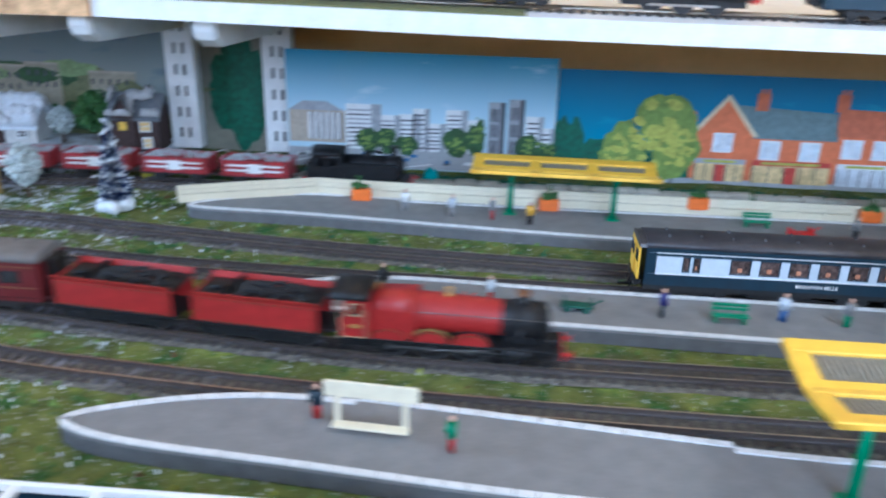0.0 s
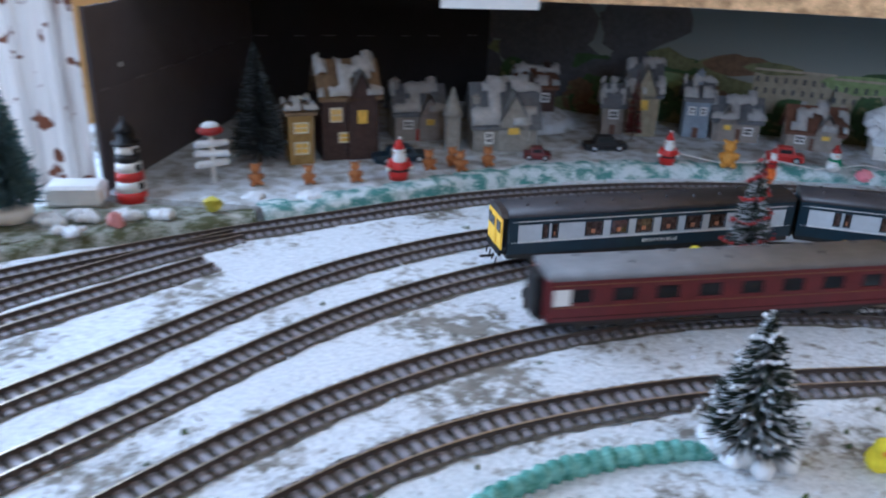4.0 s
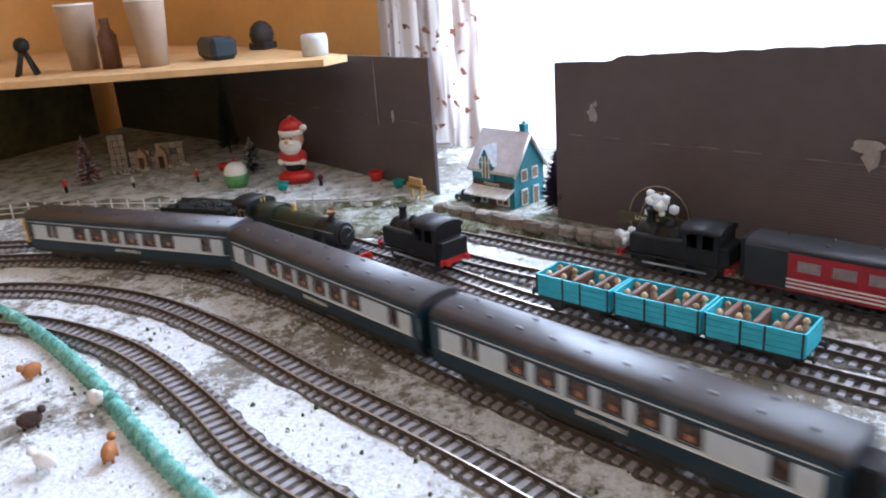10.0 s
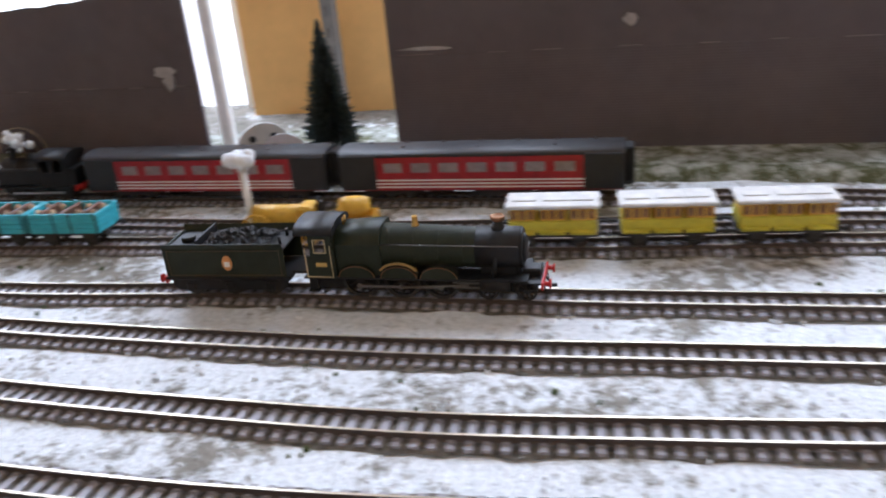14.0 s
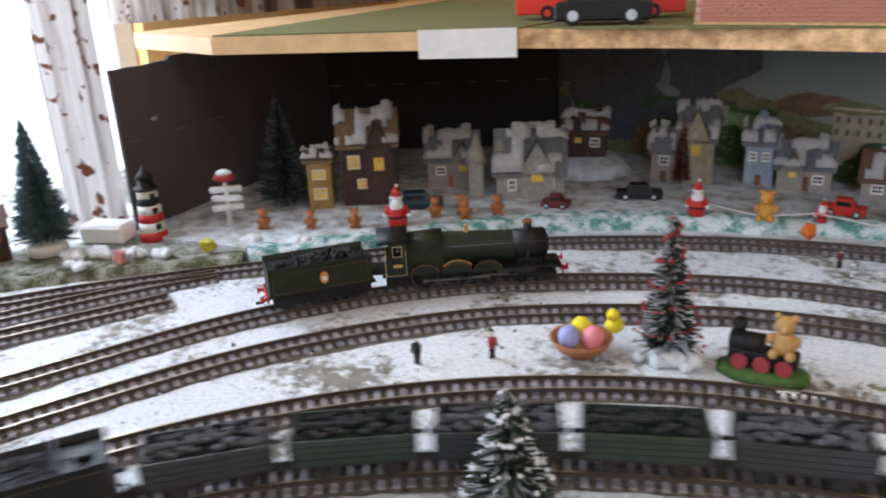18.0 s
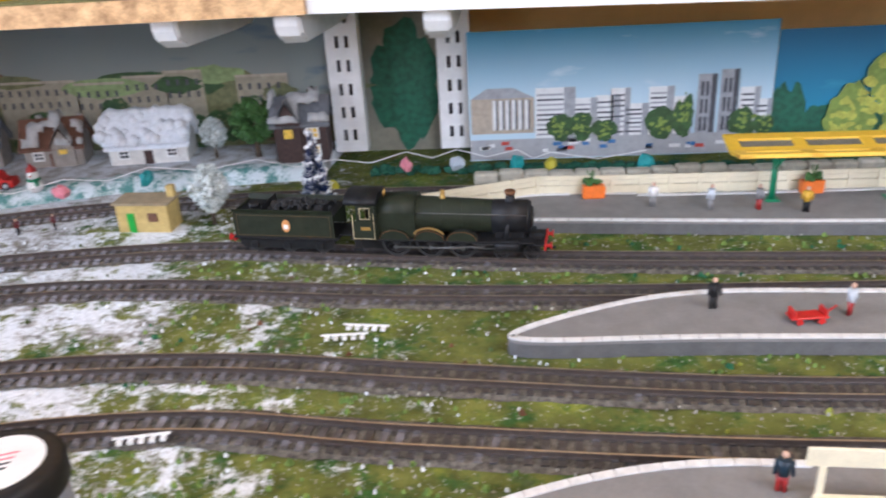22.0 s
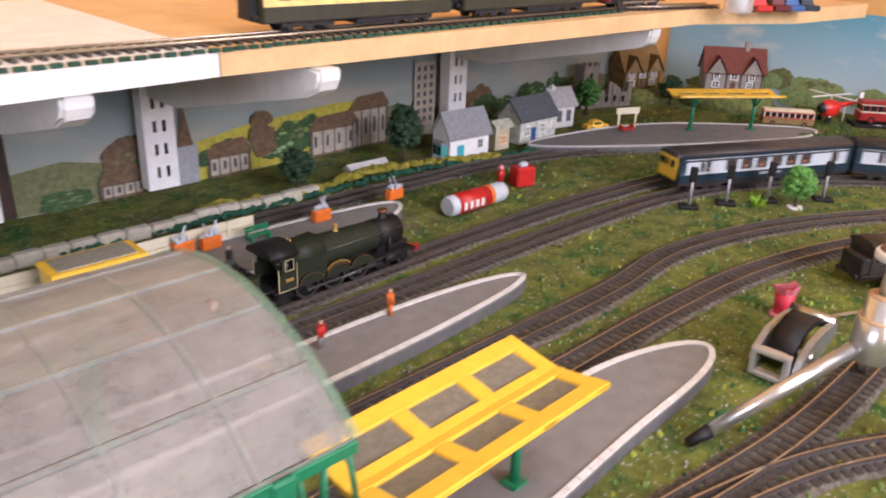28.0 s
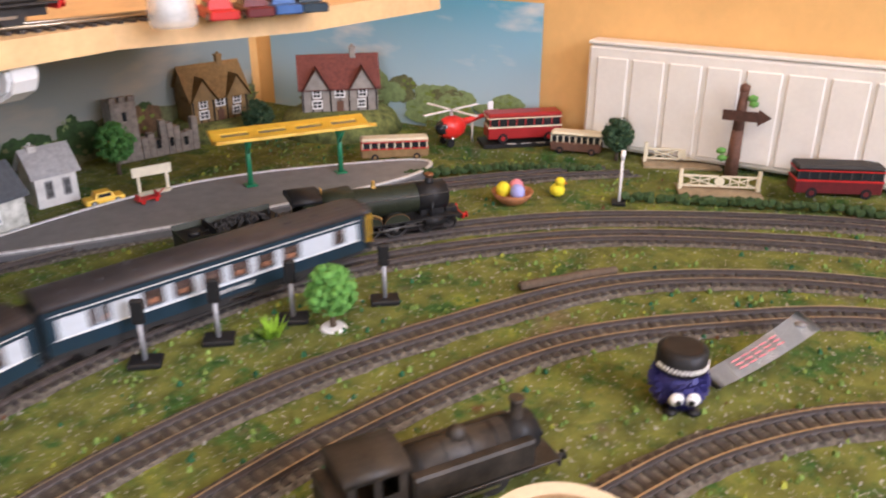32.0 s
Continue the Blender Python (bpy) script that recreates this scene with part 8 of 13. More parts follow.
bmesh.ops.solidify(bm, geom=bm.faces[:], thickness=0.001)
solid("curtain", bm, birch_m, "pale gathered curtain printed with birch trunks", "curtain", None, "curtains")
curtain(0.30, 0.47, 0.03, 0.21, 0.95, "pale curtain printed with birch trunks", birch_m)
curtain(0.02, 0.34, 0.03, 0.21, 0.95, "curtain printed with birch trunks, its colours darkened for shade", shaded_birch_m)
curtain(1.90, 2.08, 0.03, 0.02, 0.95, "pale curtain printed with birch trunks", birch_m)
u = upright(0.0)
u.matrix_basis = pose(*(on_wall(1.277, 0.045)), 0, 0, 0, WANG + 180) @ Matrix.Diagonal((0.42, 1, 1, 1))
for ch in u.children:
    ch.data.materials[0] = grey_m
u["label"] = "grey slotted steel upright on the ochre wall"
bm = B()
box(bm, (0, 0, 0.095), (0.013, 0.010, 0.19), 0.002)
solid("white_batten", bm, white_m, "white painted wooden batten beside the window", "batten", pose(-1.535, -0.722, 0, 0, 0, WANG))


def bank(name, line, back, z, top, side, label):
    """A raised bank with an uneven front along a line."""
    t = thing(name, Matrix(), label, "embankment", kind="structure")
    xy = catmull(line, 0.01)
    rnd = random.Random(11)
    verts, faces = [], []
    n = len(xy)
    d = np.gradient(xy, axis=0)
    d /= np.linalg.norm(d, axis=1)[:, None]
    nr = np.stack([-d[:, 1], d[:, 0]], 1)
    for k in range(n):
        p, q = xy[k], nr[k]
        h = z + 0.0035 * noise.noise((k * 0.35, 1, 0))
        o = 0.004 * noise.noise((k * 0.3, 7, 0))
        for off, zz in ((-0.008 + o, -0.002), (-0.004 + o, h * 0.7), (0.002 + o, h), (0.02, h * 0.95)):
            verts.append((p[0] + q[0] * off, p[1] + q[1] * off, zz))
    for k in range(n - 1):
        for e in range(3):
            a = k * 4 + e
            faces.append((a, a + 4, a + 5, a + 1))
    me = bpy.data.meshes.new("bank_edge")
    me.from_pydata(verts, [], faces)
    me.polygons.foreach_set("use_smooth", [True] * len(faces))
    me.materials.append(side)
    part("bank_edge", me, None, t)
    bm = B()
    prism(bm, [tuple(p + q * 0.012) for p, q in zip(xy[::3], nr[::3])] + back, -0.001, z * 0.93)
    part("bank_top", bm, top, t)


def patchy(name, a, b, scale, lo, hi):
    m = mk(name, a, 0.9, 0, 0.0, scale, 0.5, b, 1, 0.2)
    e = [q for q in m.node_tree.nodes if q.bl_idname == "ShaderNodeValToRGB"][0].color_ramp.elements
    e[0].position, e[1].position = lo, hi
    return m


VZ = 0.0132
bank("snow_bank", [(-1.118, 0.065), (-1.032, 0.182), (-0.965, 0.275), (-0.87, 0.355), (-0.763, 0.414), (-0.65, 0.462), (-0.527, 0.491), (-0.42, 0.505), (-0.345, 0.512)],
     [(-0.345, 0.60), (-1.2, 0.60), (-1.37, 0.40), (-1.28, 0.03)], 0.014, patchy("village_snow", (0.30, 0.29, 0.26), (0.66, 0.70, 0.74), 60, 0.55, 0.85), patchy("icy_bank", (0.10, 0.26, 0.24), (0.66, 0.74, 0.76), 70, 0.66, 0.84), "snowy raised bank with a teal icy edge")
bank("grassy_bank", [(-1.50, -1.30), (-1.56, -1.05), (-1.525, -0.90), (-1.47, -0.70), (-1.406, -0.362 - 0.14), (-1.34, -0.27), (-1.285, -0.144), (-1.21, -0.03), (-1.122, 0.062)], [(-1.28, 0.025), (-1.40, -0.12), (-1.62, -0.60), (-1.70, -1.03), (-1.7, -1.25)][:5],
     0.009, patchy("winter_grass", (0.10, 0.10, 0.05), (0.52, 0.54, 0.52), 60, 0.6, 1.0), patchy("winter_verge", (0.08, 0.085, 0.04), (0.45, 0.46, 0.42), 70, 0.66, 0.98), "low brown and olive bank under the cardboard")
# snow colours dimmed here for the shade below the corner shelf
bank("front_village_bank", [(-1.30, -2.0), (-1.42, -1.85), (-1.50, -1.68), (-1.555, -1.5), (-1.575, -1.33), (-1.62, -1.20)], [(-1.66, -1.2), (-1.87, -1.66), (-1.97, -2.02)], 0.012, patchy("village_snow_shaded", (0.17, 0.17, 0.12), (0.64, 0.66, 0.66), 60, 0.5, 0.85),
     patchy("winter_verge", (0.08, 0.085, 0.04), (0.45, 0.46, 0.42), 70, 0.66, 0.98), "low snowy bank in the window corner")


# ---- trees ----
def bottle_brush(m, h, r, mat, label, base=None, tip_m=None, dense=1.0, low=0.12, name="fir_tree"):
    """A wire-stemmed brush fir: a stem and whorls of stiff bristles."""
    t = thing(name, m, label, "tree", "toy fir trees")
    rnd = random.Random(int(h * 10000) + int(m.translation.x * 977))
    bm = B()
    cyl(bm, (0, 0, 0), (0, 0, h * 0.97), r * 0.07, r * 0.03, 7)
    part("trunk", bm, bark_m, t)
    bm = B()
    levels = int(34 * dense)
    for i in range(levels):
        f = i / (levels - 1)
        z = h * (low + (1 - low) * f)
        rr = r * (1 - f) ** 0.85 * (1 + 0.07 * math.sin(i * 2.1)) + r * 0.05
        n = max(6, int(30 * dense * (1 - f * 0.65)))
        for k in range(n):
            a = rnd.uniform(0, 6.283)
            q = rr * rnd.uniform(0.72, 1.08)
            up = rnd.uniform(-0.25, 0.42) * q
            w = r * 0.05
            c, s = math.cos(a), math.sin(a)
            tip = (c * q, s * q, z + up)
            f1 = bm.faces.new([bm.verts.new(v) for v in ((-s * w, c * w, z), tip, (s * w, -c * w, z + w))])
            f1.material_index = 1 if tip_m and (rnd.random() < 0.3 or i > levels - 4) else 0
            f1 = bm.faces.new([bm.verts.new(v) for v in ((c * q * 0.45, s * q * 0.45, z - w + up * 0.4), tip, (c * q * 0.45 - s * w * 1.3, s * q * 0.45 + c * w * 1.3, z + w + up * 0.4))])
            f1.material_index = 1 if tip_m and rnd.random() < 0.3 else 0
    tagged(part("crown", bm, [mat, tip_m or mat], t), kind="stuff")
    if base is not None:
        bm = B()
        lathe(bm, [(r * 0.62, 0), (r * 0.62, h * 0.07), (r * 0.55, h * 0.085), (r * 0.1, h * 0.09)], 18)
        part("base", bm, base, t, "white block base")
    return t


def leafy(m, h, w, mat, label, base=None, name="tree", trunk=0.24, n=190):
    """A clump-foliage tree: a forked trunk and a ragged crown of many small clumps."""
    t = thing(name, m, label, "tree", "scenic trees")
    rnd = random.Random(int(h * 10000) + int(m.translation.x * 977))
    bm = B()
    cyl(bm, (0, 0, 0), (0, 0, h * 0.55), w * 0.07, w * 0.04, 8)
    for k in range(5):
        a = k * 1.257
        cyl(bm, (0, 0, h * (0.25 + 0.05 * k)), (w * 0.26 * math.cos(a), w * 0.26 * math.sin(a), h * (0.5 + 0.05 * k)), w * 0.03, w * 0.012, 6)
    part("trunk", bm, bark_m, t)
    bm = B()
    hh = h * (1 - trunk)
    for k in range(n):
        a, u, q = rnd.uniform(0, 6.283), rnd.uniform(-1, 1), rnd.uniform(0.15, 1.0) ** 0.5
        s = math.sqrt(1 - u * u) * (0.82 if u > 0.3 else 1.0)
        c = (w / 2 * s * math.cos(a) * q, w / 2 * s * math.sin(a) * q, h * trunk + hh / 2 + hh / 2 * u * q)
        vs = ball(bm, c, w * rnd.uniform(0.07, 0.13), 1, (1, 1, rnd.uniform(0.7, 1.0)))
        for v in vs:
            v.co += Vector((rnd.uniform(-1, 1), rnd.uniform(-1, 1), rnd.uniform(-1, 1))) * w * 0.02
    for k in range(n * 3):
        a, u = rnd.uniform(0, 6.283), rnd.uniform(-1, 1)
        s = math.sqrt(1 - u * u)
        c = Vector((w * 0.5 * s * math.cos(a), w * 0.5 * s * math.sin(a), h * trunk + hh / 2 + hh / 2 * u)) * 1.0
        d = [Vector((rnd.uniform(-1, 1), rnd.uniform(-1, 1), rnd.uniform(-1, 1))) * w * 0.04 for _ in range(3)]
        bm.faces.new([bm.verts.new(c + e) for e in d])
    for f in bm.faces:
        f.smooth = False
    tagged(part("crown", bm, mat, t), kind="stuff")
    if base is not None:
        bm = B()
        cyl(bm, (0, 0, 0), (0, 0, 0.0016), w * 0.28, w * 0.24, 14)
        part("base", bm, base, t)
    return t


white_tip = mk("frost_white", (0.74, 0.77, 0.8), 0.8, 0, 0.1, 200, 0.3)
frost_m = mk("frosted_fir", (0.06, 0.13, 0.14), 0.75, 0, 0.4, 300, 0.3, (0.17, 0.26, 0.27))
dkfir_m = mk("dark_fir", (0.02, 0.03, 0.024), 0.75, 0, 0.4, 300, 0.3)
bottle_brush(pose(-1.302, -0.045, 0.010), 0.135, 0.031, frost_m, "blue-green bristle fir tree on a white block by the window", white_m, frost_m, 1.5)
bottle_brush(pose(-1.497, -0.614, 0.009), 0.136, 0.03, fir_m, "dark green bristle fir tree on a white block", white_m, None, 1.6)
bottle_brush(pose(-1.205, 0.185, VZ), 0.125, 0.031, mk("dusted_fir", (0.03, 0.036, 0.036), 0.8, 0, 0.5, 300, 0.3), "dark bristle fir tree dusted with snow", None, mk("fir_frost", (0.14, 0.16, 0.17), 0.8, 0, 0.4, 300, 0.3), 1.8)
bottle_brush(pose(-0.708, 0.118, 0.001), 0.108, 0.022, mk("tinsel_dark", (0.03, 0.045, 0.03), 0.5, 0.2, 0.4, 300, 0.3), "decorated tree with a red tinsel garland and white base", white_m, white_tip, 1.6)
bottle_brush(pose(-0.328, 0.366, 0.001), 0.092, 0.018, mk("tinsel_blue", (0.012, 0.03, 0.11), 0.45, 0.2, 0.4, 300, 0.3), "decorated blue tree with white tinsel and cotton base", white_m, white_tip, 1.6)
bottle_brush(pose(-0.688, -0.10, 0.001), 0.085, 0.028, mk("tinsel_dark", (0.03, 0.045, 0.03)), "snow-dusted dark bristle tree with a cotton tuft", white_m, white_tip, 1.6)
bottle_brush(pose(-0.865, 0.482, VZ), 0.085, 0.013, mk("tinsel_red", (0.16, 0.02, 0.02), 0.5, 0.2, 0.4, 300, 0.3), "thin dark tree with red tinsel", None, dkfir_m)
bottle_brush(pose(-1.74, -1.34, 0.01), 0.045, 0.018, fir_m, "small snowy bristle tree", None, white_tip)
bottle_brush(pose(-1.70, -1.50, 0.01), 0.05, 0.018, dkfir_m, "small snowy bristle tree", None, white_tip)
bottle_brush(pose(-1.80, -1.62, 0.01), 0.115, 0.02, dkfir_m, "tall dark bristle tree", None, None)
bottle_brush(pose(-1.60, -1.70, 0.01), 0.07, 0.018, mk("tinsel_red", (0.16, 0.02, 0.02)), "small decorated tree with red tinsel", None, white_tip)
bottle_brush(pose(-1.622, -1.030, 0.008), 0.100, 0.030, mk("purple_bristle", (0.035, 0.02, 0.06), 0.7, 0, 0.4, 300, 0.3), "dark purple bristle tree on a white block", white_m, None, 2.2)
leafy(pose(-0.432, 0.552, VZ), 0.066, 0.05, leaf_m, "round dark green clump tree in the village")
leafy(pose(-0.432, 0.386, 0.001), 0.058, 0.034, mk("frosted_leaf", (0.30, 0.36, 0.30), 0.85, 0, 0.3, 250, 0.4, (0.62, 0.66, 0.66)), "frosted pale green clump tree")
leafy(pose(-0.48, 0.553, VZ), 0.045, 0.028, mk("frosted_leaf", (0.30, 0.36, 0.30)), "small frosted clump tree")
# garlands on the decorated trees
for x, y, h, r, mat in ((-0.708, 0.118, 0.108, 0.023, locored_m), (-0.328, 0.366, 0.092, 0.019, white_tip), (-0.688, -0.10, 0.085, 0.028, white_tip)):
    bm = B()
    prev = None
    rg = random.Random(int(h * 5000))
    for k in range(120):
        f = k / 119
        a = f * 5.5 * 6.283
        q = (r * (1 - f) + 0.002)
        p = (q * math.cos(a), q * math.sin(a), h * (0.13 + 0.85 * f))
        ball(bm, [c + rg.uniform(-0.0014, 0.0014) for c in p], rg.uniform(0.0008, 0.0018), 1)
    solid("garland", bm, mat, "tinsel garland wound round the tree", "garland", pose(x, y, 0.001))
    bm = B()
    rnd = random.Random(int(h * 1000))
    for k in range(26):
        a = rnd.uniform(0, 6.283)
        q = r * rnd.uniform(0.3, 0.95)
        ball(bm, (q * math.cos(a), q * math.sin(a), rnd.uniform(0.002, 0.008)), rnd.uniform(0.004, 0.007), 1)
    solid("cotton_snow", bm, white_tip, "tuft of white cotton snow at the tree's foot", "cotton", pose(x, y, 0.001))


# ---- houses ----
housesnow_m = mk("painted_snow", (0.42, 0.42, 0.41), 0.85, 0, 0.2, 150, 0.4)


def house(m, w, d, h, rise, wall, roof, label, windows=(), door=None, snow=True, chimney=None, wm=None, trim=None, hip=False, name="cottage"):
    """A model house, front towards -y: walls, pitched roof along x, windows (x, z, w, h), door (x, w, h), chimney (x, y, h)."""
    t = thing(name, m, label, "house", "model houses")
    rnd = random.Random(int(w * 1e5) + int(m.translation.x * 997))
    ph = rnd.uniform(0, 6)
    bm = B()
    extrude_x(bm, [(-d / 2, 0), (d / 2, 0), (d / 2, h), (0, h + rise * 0.96), (-d / 2, h)], -w / 2, w / 2)
    part("wall", bm, wall, t)
    o, th = 0.004, 0.003
    for sgn in (-1, 1):
        bm = B()
        y1, z1 = sgn * (d / 2 + o), h - rise * o / (d / 2)
        extrude_x(bm, [(0, h + rise), (y1, z1), (y1, z1 + th), (0, h + rise + th)], -w / 2 - o, w / 2 + o)
        part("roof", bm, roof, t)
        if snow:
            bm = B()
            nx, ny = 12, 6
            vs = [[bm.verts.new((-w / 2 - o + (w + 2 * o) * i / nx, y1 * 1.03 * j / ny, h + rise + th + (z1 - h - rise) * j / ny + 0.0015 + (0.003 + 0.004 * rnd.random()) * (1 if 0 < i < nx and j < ny else 0.3))) for i in range(nx + 1)] for j in range(ny + 1)]
            for j in range(ny):
                for i in range(nx):
                    if roof is not snow_m and name != "toy_house":
                        if math.sin(i * 1.3 + ph) + math.sin(j * 1.7 + ph * 2) + math.sin((i + j) * 0.8 + ph * 3) + rnd.uniform(-0.6, 0.6) < 0.1:
                            continue  # the roof shows between the patches
                    f = bm.faces.new((vs[j][i], vs[j][i + 1], vs[j + 1][i + 1], vs[j + 1][i]))
                    f.smooth = True
            bmesh.ops.delete(bm, geom=[v for v in bm.verts if not v.link_faces], context="VERTS")
            bmesh.ops.solidify(bm, geom=bm.faces[:], thickness=0.0025)
            part("roof_snow", bm, snow_m if roof is snow_m else housesnow_m, t, "patchy white snow on the roof")
    for x, z, ww, hh in windows:
        bm = B()
        lattice(bm, x, -d / 2 - 0.0008, z, ww, hh, 0.0016, 0.0022, 2, 2)
        win = part("window", bm, trim or white_m, t)
        bm = B()
        box(bm, (x, -d / 2 - 0.0002, z), (ww, 0.0012, hh))
        part("pane", bm, wm or glass_m, win)
    if door:
        x, ww, hh, dm = door
        bm = B()
        box(bm, (x, -d / 2 - 0.0006, hh / 2), (ww, 0.002, hh), 0.0004)
        part("door", bm, dm, t)
    if chimney:
        x, y, hh = chimney
        bm = B()
        box(bm, (x, y, h + hh / 2), (0.008, 0.008, hh), 0.0006)
        box(bm, (x, y, h + hh), (0.0095, 0.0095, 0.002), 0.0004)
        cyl(bm, (x, y, h + hh), (x, y, h + hh + 0.004), 0.002, 0.0018, 8)
        part("chimney", bm, wall, t)
    return t


def cross_gable(t, x, w, d, z, rise, mat, roof, snow=True):
    """A gable towards the front, with its own little roof."""
    y0 = -d / 2 - 0.004
    bm = B()
    a = [bm.verts.new(v) for v in ((x - w / 2, y0, 0), (x + w / 2, y0, 0), (x + w / 2, y0, z), (x, y0, z + rise), (x - w / 2, y0, z), (x - w / 2, 0, 0), (x + w / 2, 0, 0), (x + w / 2, 0, z), (x, 0, z + rise), (x - w / 2, 0, z))]
    for f in ((0, 1, 2, 3, 4), (0, 4, 9, 5), (1, 6, 7, 2), (2, 7, 8, 3), (3, 8, 9, 4), (5, 9, 8, 7, 6)):
        bm.faces.new([a[i] for i in f])
    bmesh.ops.recalc_face_normals(bm, faces=bm.faces)
    part("gable_wall", bm, mat, t)
    for sg in (-1, 1):
        bm = B()
        k = 1.12
        bm.faces.new([bm.verts.new(v) for v in ((x, y0 - 0.003, z + rise + 0.001), (x + sg * w / 2 * k, y0 - 0.003, z - rise * 0.1), (x + sg * w / 2 * k, 0.002, z - rise * 0.1), (x, 0.002, z + rise + 0.001))])
        bmesh.ops.solidify(bm, geom=bm.faces[:], thickness=0.0022)
        part("gable_roof", bm, roof, t)
        if snow:
            bm = B()
            bm.faces.new([bm.verts.new(v) for v in ((x, y0 - 0.002, z + rise + 0.0035), (x + sg * w / 2 * 0.95, y0 - 0.002, z + 0.003), (x + sg * w / 2 * 0.95, 0.001, z + 0.003), (x, 0.001, z + rise + 0.0035))])
            bmesh.ops.solidify(bm, geom=bm.faces[:], thickness=0.0016)
            part("gable_snow", bm, housesnow_m, t)
    bm = B()
    box(bm, (x, y0 - 0.0004, z * 0.72), (w * 0.36, 0.0014, z * 0.22))
    part("gable_window", bm, litwin_m, t)


litwin_m = mk("yellow_lit_pane", (0.75, 0.50, 0.08), 0.3, 0, 0.25, 200, 0.05)
dkbrick_m = mk("dark_brick", (0.055, 0.032, 0.027), 0.8, 0, 0.35, 250, 0.4)
tudor_m = mk("tudor_white", (0.29, 0.26, 0.23), 0.8, 0, 0.2, 120, 0.3)
ochrewall_m = mk("ochre_render", (0.32, 0.21, 0.065), 0.75, 0, 0.25, 120, 0.3)
cross_gable(house(pose(-1.143, 0.262, VZ, 0, 0, 42), 0.062, 0.05, 0.07, 0.032, dkbrick_m, mk("tan_roof", (0.18, 0.12, 0.065), 0.8, 0, 0.3, 150, 0.4), "tall dark brick model house with lit yellow windows and snowy roof",
      ((-0.016, 0.05, 0.012, 0.014), (0.014, 0.05, 0.012, 0.014), (0.0, 0.025, 0.026, 0.01)), (0.018, 0.009, 0.016, maroon_m), True, (-0.02, 0.01, 0.03), litwin_m, cream_m, False, "townhouse"), 0.012, 0.03, 0.05, 0.066, 0.028, dkbrick_m, mk("tan_roof", (0.18, 0.12, 0.065)))
house(pose(-1.172, 0.212, VZ, 0, 0, 42), 0.026, 0.03, 0.055, 0.006, ochrewall_m, mk("tan_roof", (0.18, 0.12, 0.065)), "narrow yellow model annexe beside the tall house", ((0, 0.04, 0.014, 0.01), (0, 0.018, 0.014, 0.012)), None, True, None, litwin_m, cream_m, False, "annexe")
cross_gable(house(pose(-1.105, 0.365, VZ, 0, 0, 38), 0.06, 0.04, 0.035, 0.026, tudor_m, slate_m, "small timbered model house with a snowy roof", ((-0.014, 0.02, 0.010, 0.009), (0.014, 0.022, 0.012, 0.01)), (0, 0.008, 0.014, red_m), True, (-0.026, 0.0, 0.034)), 0.012, 0.026, 0.04, 0.032, 0.02, tudor_m, slate_m)
cross_gable(house(pose(-1.0, 0.378, VZ, 0, 0, 32), 0.075, 0.05, 0.032, 0.040, mk("chapel_stone", (0.29, 0.28, 0.25), 0.85, 0, 0.25, 150, 0.4), slate_m, "grey stone model church with a pointed snowy gable", ((-0.02, 0.016, 0.008, 0.012), (0.02, 0.018, 0.012, 0.012)), (0.0, 0.010, 0.02, dkbrick_m), True, (-0.034, -0.01, 0.028), None, None, False, "church"), 0.008, 0.036, 0.05, 0.034, 0.032, mk("chapel_stone", (0.29, 0.28, 0.25)), slate_m)
bm = B()
box(bm, (0, 0, 0.02), (0.016, 0.016, 0.04), 0.001)
lathe(bm, [(0.013, 0.04), (0.008, 0.052), (0.001, 0.072)], 8)
solid("church_turret", bm, [mk("chapel_stone", (0.29, 0.28, 0.25))], "small pointed stone turret beside the church", "turret", pose(-1.045, 0.335, VZ, 0, 0, 32))
cross_gable(house(pose(-1.0, 0.50, VZ + 0.02, 0, 0, 26), 0.05, 0.035, 0.032, 0.018, dkbrick_m, brown_m, "dark model cottage on a mound with a snowy roof", ((-0.012, 0.018, 0.01, 0.01), (0.012, 0.018, 0.01, 0.01)), (0, 0.008, 0.014, brown_m), True, (0.015, 0, 0.026)), -0.008, 0.022, 0.035, 0.03, 0.016, dkbrick_m, brown_m)
bm = B()
lathe(bm, [(0.06, 0), (0.05, 0.012), (0.036, 0.0202), (0.0, 0.0203)], 18)
solid("mound", bm, mk("village_snow", (0.3, 0.29, 0.26)), "snowy mound under the dark cottage", "mound", pose(-1.0, 0.50, VZ - 0.0005))
cross_gable(house(pose(-0.865, 0.522, VZ, 0, 0, 20), 0.038, 0.036, 0.055, 0.03, mk("tower_stone", (0.34, 0.31, 0.22), 0.85, 0, 0.25, 150, 0.4), slate_m, "narrow model town hall with a pointed snowy roof", ((-0.008, 0.042, 0.007, 0.01), (0.008, 0.042, 0.007, 0.01), (0.0, 0.022, 0.018, 0.009)), (0, 0.009, 0.014, dkbrick_m), True, None, litwin_m, None, False, "town_hall"), 0.0, 0.026, 0.036, 0.056, 0.03, mk("tower_stone", (0.34, 0.31, 0.22)), slate_m)
house(pose(-0.897, 0.506, VZ, 0, 0, 20), 0.028, 0.026, 0.04, 0.02, tudor_m, slate_m, "narrow snowy model cottage beside the town hall", ((0, 0.026, 0.01, 0.01),), (0, 0.007, 0.013, brown_m), True)
house(pose(-0.800, 0.545, VZ, 0, 0, 16), 0.030, 0.028, 0.05, 0.016, mk("blue_grey_render", (0.25, 0.30, 0.36), 0.8, 0, 0.2, 120, 0.3), slate_m, "blue-grey model house with a small snowy dome", ((-0.007, 0.034, 0.007, 0.009), (0.007, 0.034, 0.007, 0.009)), (0, 0.007, 0.013, brown_m), True, (0, 0, 0.03))
